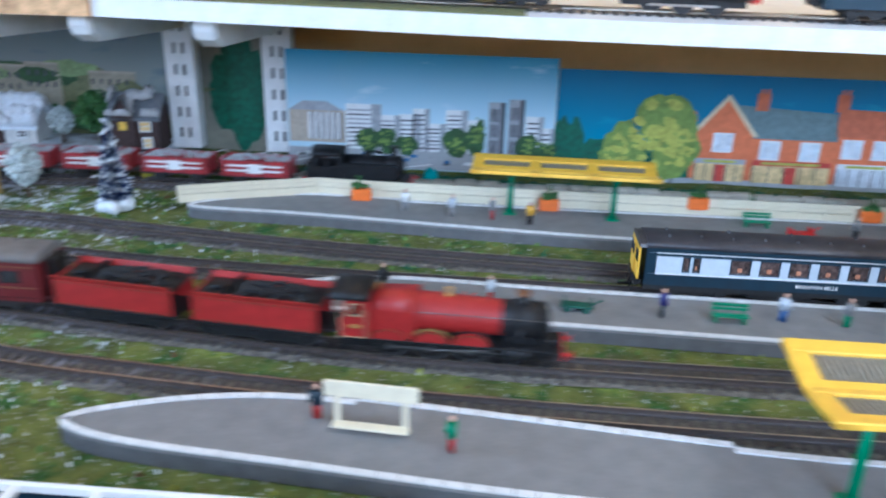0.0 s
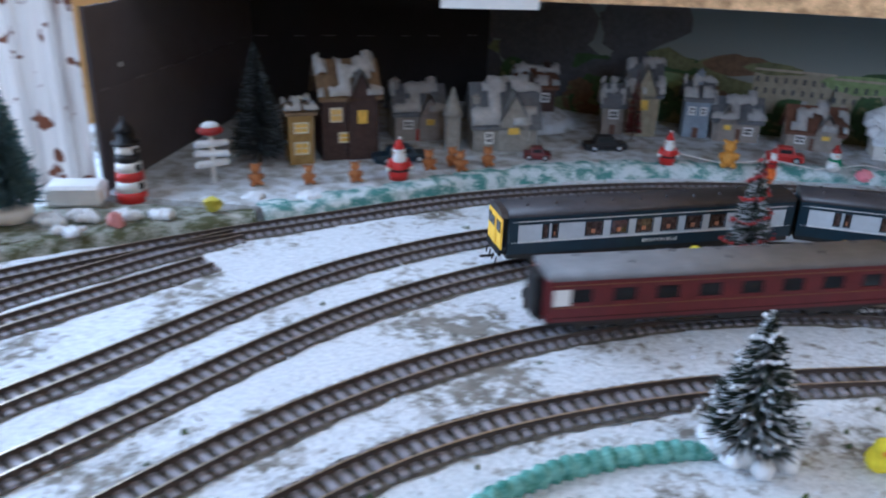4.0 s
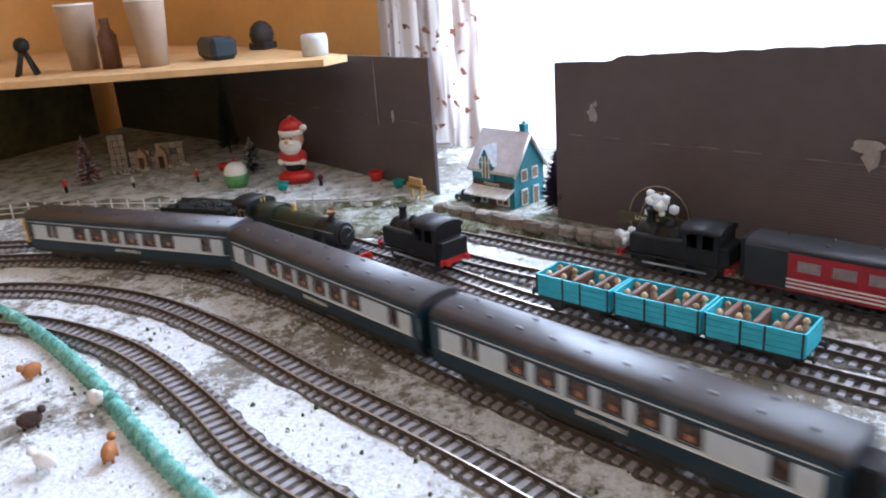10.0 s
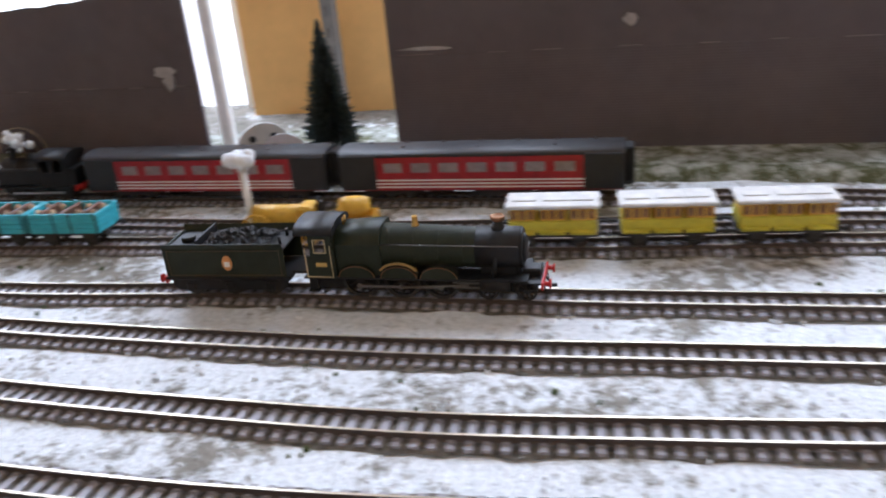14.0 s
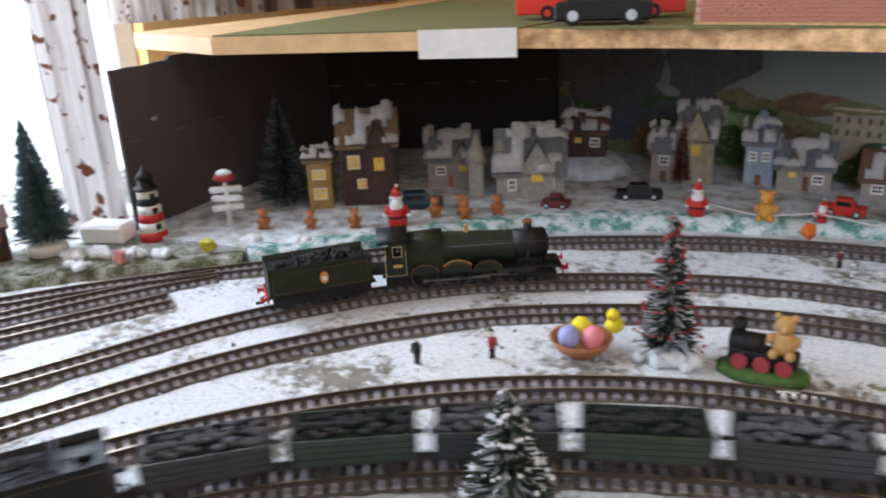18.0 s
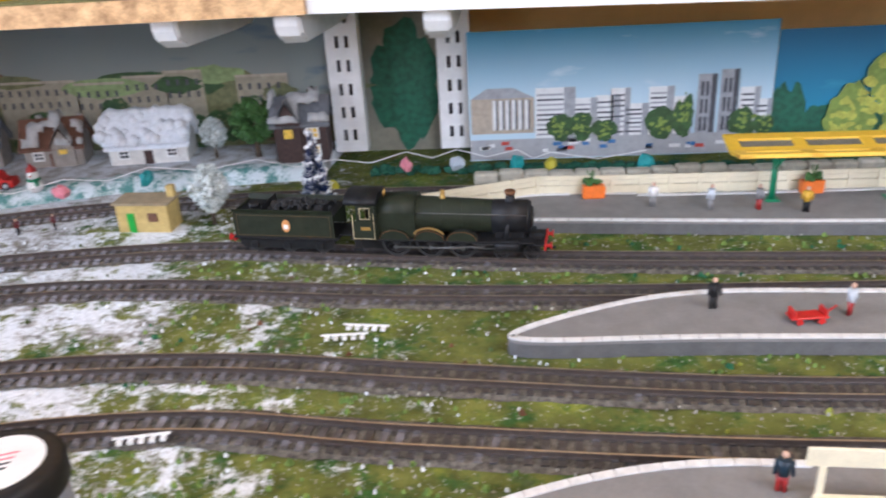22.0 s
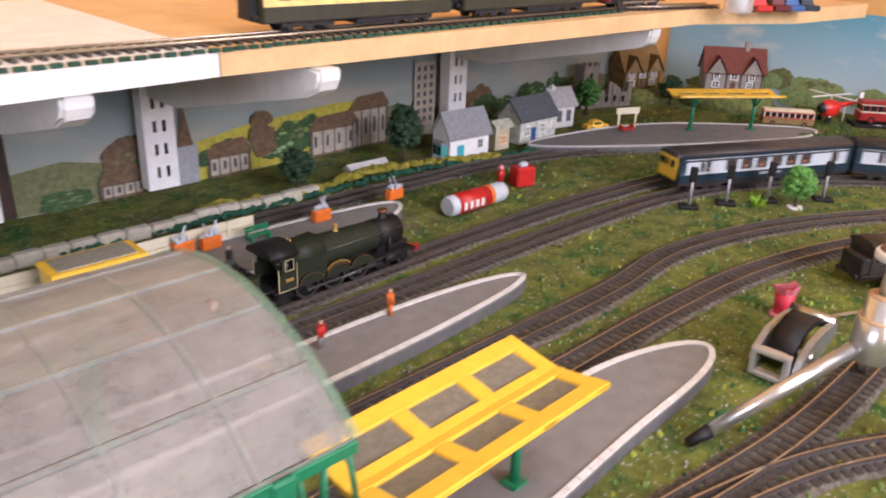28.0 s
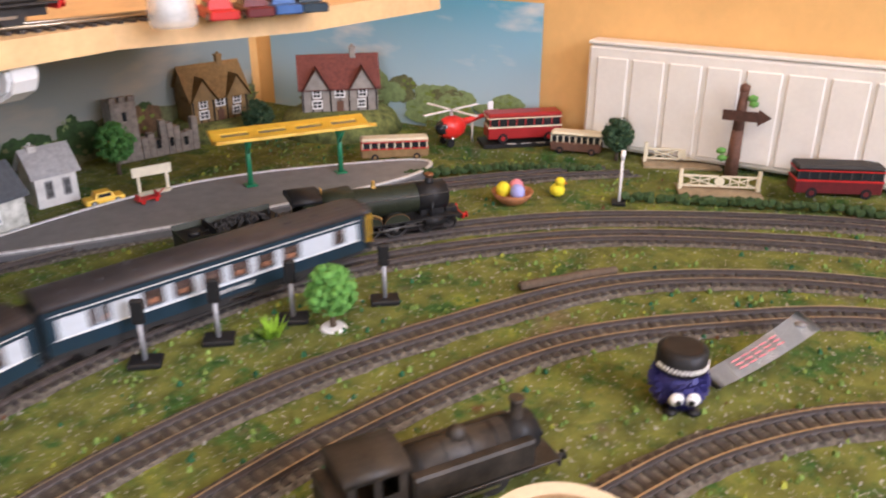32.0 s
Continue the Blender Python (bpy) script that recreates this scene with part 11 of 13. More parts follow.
# ---- country corner ----
greenstone_m = mk("mossy_stone", (0.36, 0.40, 0.26), 0.85, 0, 0.3, 120, 0.4, (0.5, 0.5, 0.42))
def bay_cottage():
    """White cottage; its gable end carries a teal bay window."""
    w, d = 0.068, 0.036
    t = house(pose(1.325, 0.487, 0.0, 0, 0, -4), w, d, 0.034, 0.026, mk("fresh_white_render", (0.84, 0.84, 0.82), 0.75, 0, 0.06, 120, 0.15), mk("mid_slate", (0.27, 0.28, 0.29), 0.75, 0, 0.2, 220, 0.4), "white rendered model cottage with teal door and grey roof", ((0.018, 0.018, 0.009, 0.012),), (-0.016, 0.011, 0.020, aqua_m), False, None, glass_m, white_m)
    teal = mk("bay_teal", (0.06, 0.36, 0.34), 0.5, 0, 0.12, 150, 0.1)
    x = -w / 2
    bay = [(x, -0.013), (x - 0.007, -0.009), (x - 0.007, 0.009), (x, 0.013)]

    def prism(z0, z1, grow, mat, name):
        bm = B()
        lo, hi = [[bm.verts.new((px - (grow if px < x else 0), py * (1 + grow * 60), z)) for px, py in bay] for z in (z0, z1)]
        for k in range(4):
            q = (k + 1) % 4
            bm.faces.new((lo[k], lo[q], hi[q], hi[k]))
        bm.faces.new(lo)
        bm.faces.new(hi)
        bmesh.ops.recalc_face_normals(bm, faces=bm.faces)
        return part(name, bm, mat, t)

    prism(0.0, 0.006, 0, white_m, "bay_base")
    bay_ob = prism(0.006, 0.021, 0, teal, "bay_window")
    for y in (-0.0045, 0.0045):
        bm = B()
        box(bm, (x - 0.0072, y, 0.0135), (0.0008, 0.0062, 0.011))
        part("pane", bm, glass_m, bay_ob)
    prism(0.021, 0.0245, 0.0014, mk("mid_slate", (0.27, 0.28, 0.29)), "bay_roof")


bay_cottage()
house(pose(1.466, 0.492, 0.0, 0, 0, 0), 0.078, 0.044, 0.036, 0.024, mk("pale_mossy_stone", (0.46, 0.48, 0.40), 0.85, 0, 0.25, 120, 0.4, (0.62, 0.62, 0.56)), mk("dark_slate", (0.085, 0.095, 0.105), 0.7, 0, 0.25, 200, 0.4), "grey stone model station house with dark slate roof", ((-0.025, 0.018, 0.009, 0.013), (0.008, 0.019, 0.008, 0.013)), (-0.011, 0.009, 0.022, blue_m), False, None, glass_m, white_m, False, "station_house")
house(pose(1.391, 0.478, 0.0, 0, 0, -4), 0.026, 0.014, 0.033, 0.005, mk("cream_render", (0.52, 0.45, 0.30), 0.8, 0, 0.2, 120, 0.3), greenstone_m, "small cream model porch with a noticeboard", ((0, 0.014, 0.010, 0.012),), None, False, None, orange_m, cream_m, False, "porch")
house(pose(1.562, 0.515, 0.0, 0, 0, -12), 0.042, 0.036, 0.036, 0.020, render_m, mk("pale_slate", (0.40, 0.40, 0.39), 0.75, 0, 0.2, 200, 0.3), "small white model chapel with pale roof", ((-0.008, 0.018, 0.006, 0.016), (0.010, 0.018, 0.006, 0.016)), None, False, (-0.012, 0, 0.024), glass_m, grey_m, False, "chapel")


def church_ruin():
    t = thing("stone_church", pose(1.725, 0.552, 0.0, 0, 0, -20), "ruined brown stone model church with a square tower", "church")
    bm = B()
    box(bm, (-0.03, 0, 0.036), (0.03, 0.03, 0.072), 0.001)
    for sx in (-1, 0, 1):
        box(bm, (-0.03 + sx * 0.011, -0.012, 0.075), (0.007, 0.006, 0.006))
    part("tower", bm, stone_m, t)
    rnd = random.Random(4)
    bm = B()
    for k in range(9):
        h = rnd.uniform(0.02, 0.045)
        box(bm, (-0.01 + k * 0.008, -0.008 + rnd.uniform(-0.001, 0.001), h / 2), (0.0078, 0.010, h), 0.0006)
    part("broken_wall", bm, stone_m, t)
    for x, z in ((-0.03, 0.055), (-0.03, 0.03), (0.006, 0.016), (0.022, 0.016), (0.04, 0.014)):
        bm = B()
        box(bm, (x, -0.0148, z), (0.005, 0.002, 0.011), 0.0008)
        part("window", bm, glass_m, t)


church_ruin()
tudorbrown_m = mk("tudor_plaster", (0.24, 0.15, 0.06), 0.8, 0, 0.25, 120, 0.3)
tile_m = mk("red_tiles", (0.15, 0.04, 0.03), 0.75, 0, 0.3, 220, 0.5)
for m, w, mat, rf, lab in ((pose(1.845, 0.566, 0.02, 0, 0, -18), 0.08, tudorbrown_m, mk("brown_tiles", (0.20, 0.12, 0.04), 0.75, 0, 0.3, 220, 0.5), "brown half-timbered model inn on a low mound"), (pose(1.945, 0.43, 0.028, 0, 0, -50), 0.10, tudor_m, tile_m, "half-timbered model manor with red tiled gables")):
    t = house(m, w, 0.05, 0.034, 0.034, mat, rf, lab, ((-w * 0.3, 0.024, 0.01, 0.01), (0, 0.024, 0.012, 0.01), (w * 0.3, 0.024, 0.01, 0.01), (-w * 0.3, 0.010, 0.012, 0.01), (w * 0.28, 0.010, 0.01, 0.01)), (0, 0.009, 0.014, brown_m), False, (w * 0.2, 0, 0.045), glass_m, white_m, False, "manor_house")
    for k in range(9):
        bm = B()
        box(bm, (-w / 2 + 0.002 + k * (w - 0.004) / 8, -0.0256, 0.017), (0.0016, 0.0014, 0.034))
        part("timber", bm, black_m, t)
    for sx in (-1, 1):
        bm = B()
        a = [bm.verts.new(v) for v in ((sx * w * 0.3 - 0.016, -0.03, 0.03), (sx * w * 0.3 + 0.016, -0.03, 0.03), (sx * w * 0.3, -0.03, 0.056), (sx * w * 0.3 - 0.016, 0.0, 0.03), (sx * w * 0.3 + 0.016, 0.0, 0.03), (sx * w * 0.3, 0.0, 0.056))]
        for f in ((0, 1, 2), (0, 2, 5, 3), (1, 4, 5, 2), (3, 5, 4), (0, 3, 4, 1)):
            bm.faces.new([a[i] for i in f])
        part("gable", bm, mat, t)
        for sg in (-1, 1):
            bm = B()
            cx = sx * w * 0.3
            bm.faces.new([bm.verts.new(v) for v in ((cx, -0.034, 0.058), (cx + sg * 0.019, -0.034, 0.0285), (cx + sg * 0.019, 0.002, 0.0285), (cx, 0.002, 0.058))])
            bmesh.ops.solidify(bm, geom=bm.faces[:], thickness=0.002)
            part("gable_roof", bm, rf, t)
    bm = B()
    lathe(bm, [(w * 0.85, 0), (w * 0.75, m.translation.z * 0.7), (w * 0.6, m.translation.z), (0.001, m.translation.z + 0.0002)], 20)
    solid("grass_mound", bm, mk("mound_grass", (0.08, 0.10, 0.03), 0.9, 0, 0.4, 120, 0.5, (0.16, 0.18, 0.05)), "green grassy mound under the model house", "mound", pose(m.translation.x, m.translation.y, -0.0005))

dkleaf_m = mk("dark_leaf", (0.02, 0.055, 0.02), 0.75, 0, 0.4, 250, 0.4)
leafy(pose(1.243, 0.508, 0), 0.074, 0.044, dkleaf_m, "dark green model tree by the white cottage")
leafy(pose(1.070, 0.495, 0), 0.050, 0.038, dkleaf_m, "small round dark green model tree")
leafy(pose(1.655, 0.525, 0), 0.06, 0.04, mk("mid_leaf", (0.05, 0.17, 0.03), 0.7, 0, 0.35, 250, 0.4), "bright green model tree beside the chapel")
leafy(pose(1.845, 0.485, 0), 0.05, 0.04, dkleaf_m, "round dark green model tree before the inn")
leafy(pose(1.492, 0.100, 0), 0.05, 0.036, leafl_m, "light green model tree on a white disc base", white_m)
leafy(pose(1.955, 0.044, 0.01), 0.05, 0.034, dkleaf_m, "dark green model tree by the buses")
leafy(pose(1.995, -0.165, 0.01), 0.028, 0.024, dkleaf_m, "small dark green bush by the radiator")


def tuft(m, r, mat, label, n=40):
    bm = B()
    rnd = random.Random(int(m.translation.x * 1000) + n)
    for k in range(n):
        a, q = rnd.uniform(0, 6.283), rnd.uniform(0.2, 1.0) * r
        p = Vector((q * math.cos(a) * 0.5, q * math.sin(a) * 0.5, 0))
        e = p + Vector((math.cos(a) * r * 0.5, math.sin(a) * r * 0.5, rnd.uniform(0.5, 1.0) * r))
        s = Vector((-math.sin(a), math.cos(a), 0)) * r * 0.12
        bm.faces.new([bm.verts.new(p - s), bm.verts.new(p + s), bm.verts.new(e)])
    solid("grass_tuft", bm, mat, label, "grass tuft", m, "grass tufts", kind="stuff")


bright_m = mk("bright_grass", (0.22, 0.42, 0.02), 0.8, 0, 0.3, 250, 0.3)
tuft(pose(1.462, 0.132, 0), 0.014, bright_m, "bright green grass tuft")


def hedge(pts, h, w, mat, label, kind="hedge"):
    xy = catmull(pts, 0.007)
    rnd = random.Random(int(abs(pts[0][0]) * 1000))
    bm = B()
    for p in xy:
        for k in range(2):
            vs = ball(bm, (p[0] + rnd.uniform(-w, w) * 0.35, p[1] + rnd.uniform(-w, w) * 0.35, h * rnd.uniform(0.3, 0.7)), w * rnd.uniform(0.5, 0.75), 1, (1, 1, h / w * 0.6))
            for v in vs:
                v.co += Vector((rnd.uniform(-1, 1), rnd.uniform(-1, 1), rnd.uniform(-1, 1))) * w * 0.12
    for f in bm.faces:
        f.smooth = False
    solid("hedge", bm, mat, label, kind, kind="stuff")


hedge([(0.96, 0.50), (1.06, 0.475), (1.185, 0.494), (1.29, 0.462), (1.347, 0.445)], 0.010, 0.012, mk("yellow_bush", (0.20, 0.17, 0.02), 0.8, 0, 0.4, 200, 0.4, (0.34, 0.30, 0.03)), "low yellow-green bushes in front of the cottages")
hedge([(0.80, 0.475), (0.96, 0.468), (1.185, 0.468), (1.3, 0.455), (1.427, 0.43)], 0.008, 0.007, mk("teal_hedge", (0.012, 0.09, 0.05), 0.8, 0, 0.35, 200, 0.4), "dark teal-green low hedge along the outer track")
hedge([(-0.30, 0.512), (-0.1, 0.505), (0.1, 0.492), (0.4, 0.488), (0.8, 0.485)], 0.010, 0.010, mk("teal_hedge", (0.012, 0.09, 0.05)), "dark green low hedge behind the outer track")
hedge([(1.80, 0.232), (1.87, 0.165), (1.91, 0.10), (1.93, 0.05)], 0.012, 0.008, mk("box_hedge", (0.03, 0.065, 0.015), 0.8, 0, 0.35, 200, 0.4), "low trimmed dark green hedge")
hedge([(1.853, 0.0), (1.868, -0.03), (1.90, -0.12), (1.935, -0.232), (1.96, -0.36)], 0.012, 0.008, mk("box_hedge", (0.03, 0.065, 0.015)), "low trimmed dark green hedge")
hedge([(1.965, 0.0), (1.985, -0.10), (1.99, -0.30)], 0.012, 0.008, mk("box_hedge", (0.03, 0.065, 0.015)), "low trimmed dark green hedge")
bm = B()
prism(bm, [(1.90, 0.27), (1.94, 0.10), (1.945, -0.2), (1.95, -0.5), (2.008, -0.5), (2.008, 0.33)], -0.002, 0.010)
solid("grass_bank", bm, ground_m, "raised green grass bank along the wall", "bank", kind="structure")
bm = B()
extrude_x(bm, [(-0.012, 0.006), (0.012, 0.006), (0.012, 0.012), (0, 0.020), (-0.012, 0.012)], -0.03, 0.03)
solid("white_hut_roof", bm, render_m, "low white shed roof among the bushes", "shed", pose(1.190, 0.520, -0.012, 0, 0, -2))
motor_car(pose(1.572, 0.446, 0.007, 0, 0, -20), yellow_m, 0.038, 0.016, 0.013, "yellow toy taxi with black trim on the platform")


def coach_bus(m, L, W, H, low, up, label, stripe=None, plinth=True):
    t = thing("toy_bus", m, label, "bus", "toy buses")
    z = 0.0
    if plinth:
        bm = B()
        box(bm, (0, 0, 0.0025), (L * 1.15, W * 1.5, 0.005), 0.0008)
        part("plinth", bm, black_m, t, "black display plinth")
        for k in range(3):
            bm = B()
            box(bm, (-L * 0.2 + k * L * 0.2, -W * 0.7, 0.0052), (L * 0.12, 0.0015, 0.0004))
            part("text_bar", bm, white_m, t)
        z = 0.005
    bm = B()
    box(bm, (0, 0, z + H * 0.33), (L, W, H * 0.42), 0.0015)
    part("lower_body", bm, low, t)
    bm = B()
    box(bm, (0, 0, z + H * 0.68), (L * 0.97, W * 0.93, H * 0.30), 0.001)
    part("glazing", bm, glass_m, t)
    bm = B()
    for k in range(9):
        for sy in (-1, 1):
            box(bm, (-L * 0.475 + k * L * 0.95 / 8, sy * W * 0.475, z + H * 0.68), (0.0015, 0.0012, H * 0.3))
    part("pillar", bm, up, t)
    bm = B()
    box(bm, (0, 0, z + H * 0.91), (L, W, H * 0.17), 0.0022)
    part("roof", bm, up, t)
    if stripe:
        bm = B()
        box(bm, (0, 0, z + H * 0.53), (L * 1.004, W * 1.01, H * 0.05))
        box(bm, (0, 0, z + H * 0.83), (L * 1.004, W * 1.01, H * 0.03))
        part("stripe", bm, stripe, t)
    for sx in (-0.3, 0.32):
        for sy in (-1, 1):
            bm = B()
            r = H * 0.16
            cyl(bm, (sx * L, sy * W * 0.44, z + r), (sx * L, sy * W * 0.52, z + r), r, None, 14)
            wh = part("wheel", bm, black_m, t)
            bm = B()
            cyl(bm, (sx * L, sy * W * 0.51, z + r), (sx * L, sy * W * 0.53, z + r), r * 0.5, None, 10)
            part("hub", bm, low, wh)


busred_m = mk("bus_red", (0.33, 0.02, 0.02), 0.35, 0, 0.12, 100, 0.04)
coach_bus(pose(1.966, 0.168, 0.010, 0, 0, -50), 0.092, 0.026, 0.036, busred_m, busred_m, "dark red vintage single-deck toy bus on a black plinth", cream_m)
coach_bus(pose(1.962, 0.096, 0.010, 0, 0, -76), 0.06, 0.020, 0.026, brown_m, cream_m, "cream and brown open toy coach", None, False)
coach_bus(pose(1.955, -0.185, 0.010, 0, 0, -66), 0.085, 0.026, 0.034, maroon_m, gunmetal_m, "dark red and black vintage toy bus", red_m, False)
coach_bus(pose(1.838, 0.272, 0.0092, 0, 0, -52), 0.078, 0.02, 0.026, tudorbrown_m, cream_m, "brown and cream toy tram behind the platform", red_m, False)


def helicopter():
    t = thing("toy_helicopter", pose(1.916, 0.240, 0.010, 0, 0, 150), "red and white toy rescue helicopter", "helicopter")
    bm = B()
    ball(bm, (0, 0, 0.022), 0.015, 2, (1.35, 0.85, 1.0))
    part("cabin", bm, mk("heli_red", (0.70, 0.03, 0.02), 0.35), t)
    bm = B()
    ball(bm, (0.009, 0, 0.0225), 0.0135, 2, (1.0, 0.78, 0.8))
    part("windscreen", bm, glass_m, t)
    bm = B()
    cyl(bm, (-0.012, 0, 0.026), (-0.055, 0, 0.032), 0.005, 0.002, 10)
    part("tail_boom", bm, mk("heli_red", (0.70, 0.03, 0.02)), t)
    bm = B()
    box(bm, (-0.056, 0, 0.038), (0.008, 0.002, 0.018), 0.0006)
    for k in range(3):
        box(bm, (-0.056, 0.002, 0.036), (0.022, 0.001, 0.003), 0, 0)
    part("tail_fin", bm, white_m, t)
    bm = B()
    cyl(bm, (0, 0, 0.035), (0, 0, 0.043), 0.002, None, 8)
    part("mast", bm, white_m, t)
    for a in (12, 102, 192, 282):
        bm = B()
        box(bm, (0.022, 0, 0.0435), (0.044, 0.005, 0.001))
        bmesh.ops.rotate(bm, cent=(0, 0, 0), matrix=Matrix.Rotation(radians(a), 3, "Z"), verts=bm.verts)
        part("rotor_blade", bm, white_m, t)
    for y in (-0.009, 0.009):
        bm = B()
        cyl(bm, (0.006, y - 0.0015, 0.005), (0.006, y + 0.0015, 0.005), 0.005, None, 12)
        part("wheel", bm, black_m, t)
    bm = B()
    for y in (-0.009, 0.009):
        cyl(bm, (0.004, y, 0.005), (0.0, y * 0.6, 0.014), 0.0016, None, 6)
    cyl(bm, (-0.03, 0, 0.0), (-0.03, 0, 0.027), 0.0014, None, 6)
    part("undercarriage", bm, white_m, t)


helicopter()


def crossing_gate(m):
    t = thing("crossing_gate", m, "cream level crossing gates on a wooden board deck", "gate", "crossing gates")
    bm = B()
    box(bm, (0, 0, 0.0015), (0.085, 0.036, 0.003), 0.0005)
    part("deck", bm, mk("deck_wood", (0.30, 0.23, 0.14), 0.8, 0, 0.25, 120, 0.3), t)
    for x0, x1 in ((-0.038, -0.002), (0.002, 0.038)):
        bm = B()
        xm, L = (x0 + x1) / 2, x1 - x0
        for z in (0.007, 0.018):
            box(bm, (xm, 0, z), (L, 0.0014, 0.0018))
        for k in range(5):
            box(bm, (x0 + k * L / 4, 0, 0.0125), (0.0012, 0.0014, 0.0125))
        cyl(bm, (x0, 0, 0.007), (x1, 0, 0.018), 0.0007, None, 5)
        cyl(bm, (x1, 0, 0.007), (x0, 0, 0.018), 0.0007, None, 5)
        part("gate_leaf", bm, cream_m, t)
    bm = B()
    cyl(bm, (0, -0.001, 0.0125), (0, 0.001, 0.0125), 0.005, None, 14)
    part("target_disc", bm, cream_m, t)
    for x in (-0.040, 0.040):
        bm = B()
        box(bm, (x, 0, 0.0125), (0.004, 0.004, 0.025), 0.0005)
        part("gate_post", bm, cream_m, t)


crossing_gate(pose(1.928, -0.078, 0.001, 0, 0, -68))
crossing_gate(pose(1.975, -0.025, 0.010, 0, 0, -68))
egg_basket(pose(1.795, 0.100, 0.0), (pink_m, chick_m, lilac_m), "brown bowl with pink, lilac and yellow eggs", 0.95)
chick(pose(1.833, 0.066, 0.0), 0.95)
bm = B()
cyl(bm, (0, 0, 0), (0, 0, 0.048), 0.0016, 0.0014, 9)
cyl(bm, (0, -0.002, 0.052), (0, 0.002, 0.052), 0.005, None, 14)
box(bm, (0, 0, 0.0015), (0.014, 0.014, 0.003), 0.0006, 0, 1)
solid("signal_post", bm, [white_m, black_m], "white lineside post with a round head", "post", pose(1.845, 0.003, 0.0, 0, 0, 20))


def radiator():
    t = thing("radiator", pose(1.985, 0.095, 0.0, 0, 0, -90), "white ribbed panel radiator on the ochre wall", "radiator")
    bm = B()
    box(bm, (0.5, 0.0, 0.075), (1.0, 0.014, 0.12), 0.004)
    part("panel", bm, mk("radiator_white", (0.80, 0.77, 0.70), 0.35, 0, 0.05, 30, 0.03), t)
    for k in range(24):
        bm = B()
        box(bm, (0.03 + k * 0.041, -0.0078, 0.072), (0.036, 0.003, 0.10), 0.0014)
        part("rib", bm, mk("radiator_white", (0.80, 0.77, 0.70)), t)
    bm = B()
    box(bm, (0.5, 0.006, 0.137), (1.0, 0.028, 0.004), 0.001)
    part("top_grille", bm, mk("radiator_white", (0.80, 0.77, 0.70)), t)
    for x in (0.2, 0.8):
        bm = B()
        box(bm, (x, 0.014, 0.09), (0.03, 0.016, 0.02))
        part("bracket", bm, grey_m, t)


radiator()


def finger_post():
    t = thing("wooden_signpost", pose(1.962, -0.082, 0.012, 0, 0, -70), "rustic brown wooden signpost with an arrow board and leaves", "signpost")
    wm = mk("dark_wood", (0.12, 0.055, 0.035), 0.8, 0, 0.35, 150, 0.4)
    bm = B()
    cyl(bm, (0, 0, 0), (0.001, 0, 0.05), 0.0075, 0.006, 9)
    cyl(bm, (0.001, 0, 0.05), (0.002, 0, 0.092), 0.006, 0.0045, 9)
    ball(bm, (0.002, 0, 0.094), 0.006, 1)
    part("post", bm, wm, t)
    bm = B()
    a = [bm.verts.new((x, -0.007, z)) for x, z in ((-0.018, 0.062), (0.018, 0.060), (0.018, 0.056), (0.032, 0.065), (0.018, 0.074), (0.018, 0.071), (-0.018, 0.073))]
    f = bm.faces.new(a)
    bmesh.ops.solidify(bm, geom=[f], thickness=0.004)
    part("arrow_board", bm, wm, t)
    for k, (x, z) in enumerate(((0.010, 0.085), (-0.012, 0.02), (-0.014, 0.028), (0.012, 0.079))):
        bm = B()
        ball(bm, (x, -0.006, z), 0.006, 1, (1.0, 0.4, 0.7))
        part("leaf", bm, leafl_m, t)


finger_post()


def colour_light(x, y):
    t = thing("colour_light_signal", pose(x, y, 0.0, 0, 0, 128), "black colour-light signal on a grey post and black base", "signal", "colour-light signals")
    bm = B()
    box(bm, (0, 0, 0.002), (0.022, 0.016, 0.004), 0.0008)
    part("base", bm, black_m, t)
    bm = B()
    cyl(bm, (0, 0, 0.004), (0, 0, 0.032), 0.0018, None, 9)
    part("post", bm, mk("post_grey", (0.33, 0.34, 0.36), 0.5, 0.3), t)
    bm = B()
    box(bm, (0, 0, 0.040), (0.0085, 0.005, 0.018), 0.0012)
    part("head", bm, black_m, t)
    for k in range(3):
        bm = B()
        cyl(bm, (0, -0.0025, 0.035 + k * 0.005), (0, -0.0045, 0.035 + k * 0.005), 0.0018, 0.0020, 10)
        part("hood", bm, black_m, t)


for x, y in ((1.389, 0.179), (1.436, 0.158), (1.486, 0.132), (1.545, 0.09)):
    colour_light(x, y)


def can(m, label, tall, r, body, band):
    t = thing("drinks_can", m, label, "can", "toy cans")
    bm = B()
    lathe(bm, [(r * 0.85, 0), (r, tall * 0.05), (r, tall * 0.95), (r * 0.85, tall)], 24)
    part("body", bm, body, t)
    bm = B()
    lathe(bm, [(r * 1.01, tall * 0.12), (r * 1.01, tall * 0.68)], 24)
    part("label", bm, band, t)
    bm = B()
    lathe(bm, [(r * 1.015, tall * 0.68), (r * 1.015, tall * 0.74)], 24)
    part("label_edge", bm, orange_m, t)
    for k in range(4):
        bm = B()
        a = radians(-90 + 0)
        box(bm, (0, -r * 1.01, tall * (0.2 + 0.1 * k)), (r * 0.7, 0.0012, tall * 0.05))
        part("text_bar", bm, white_m, t)


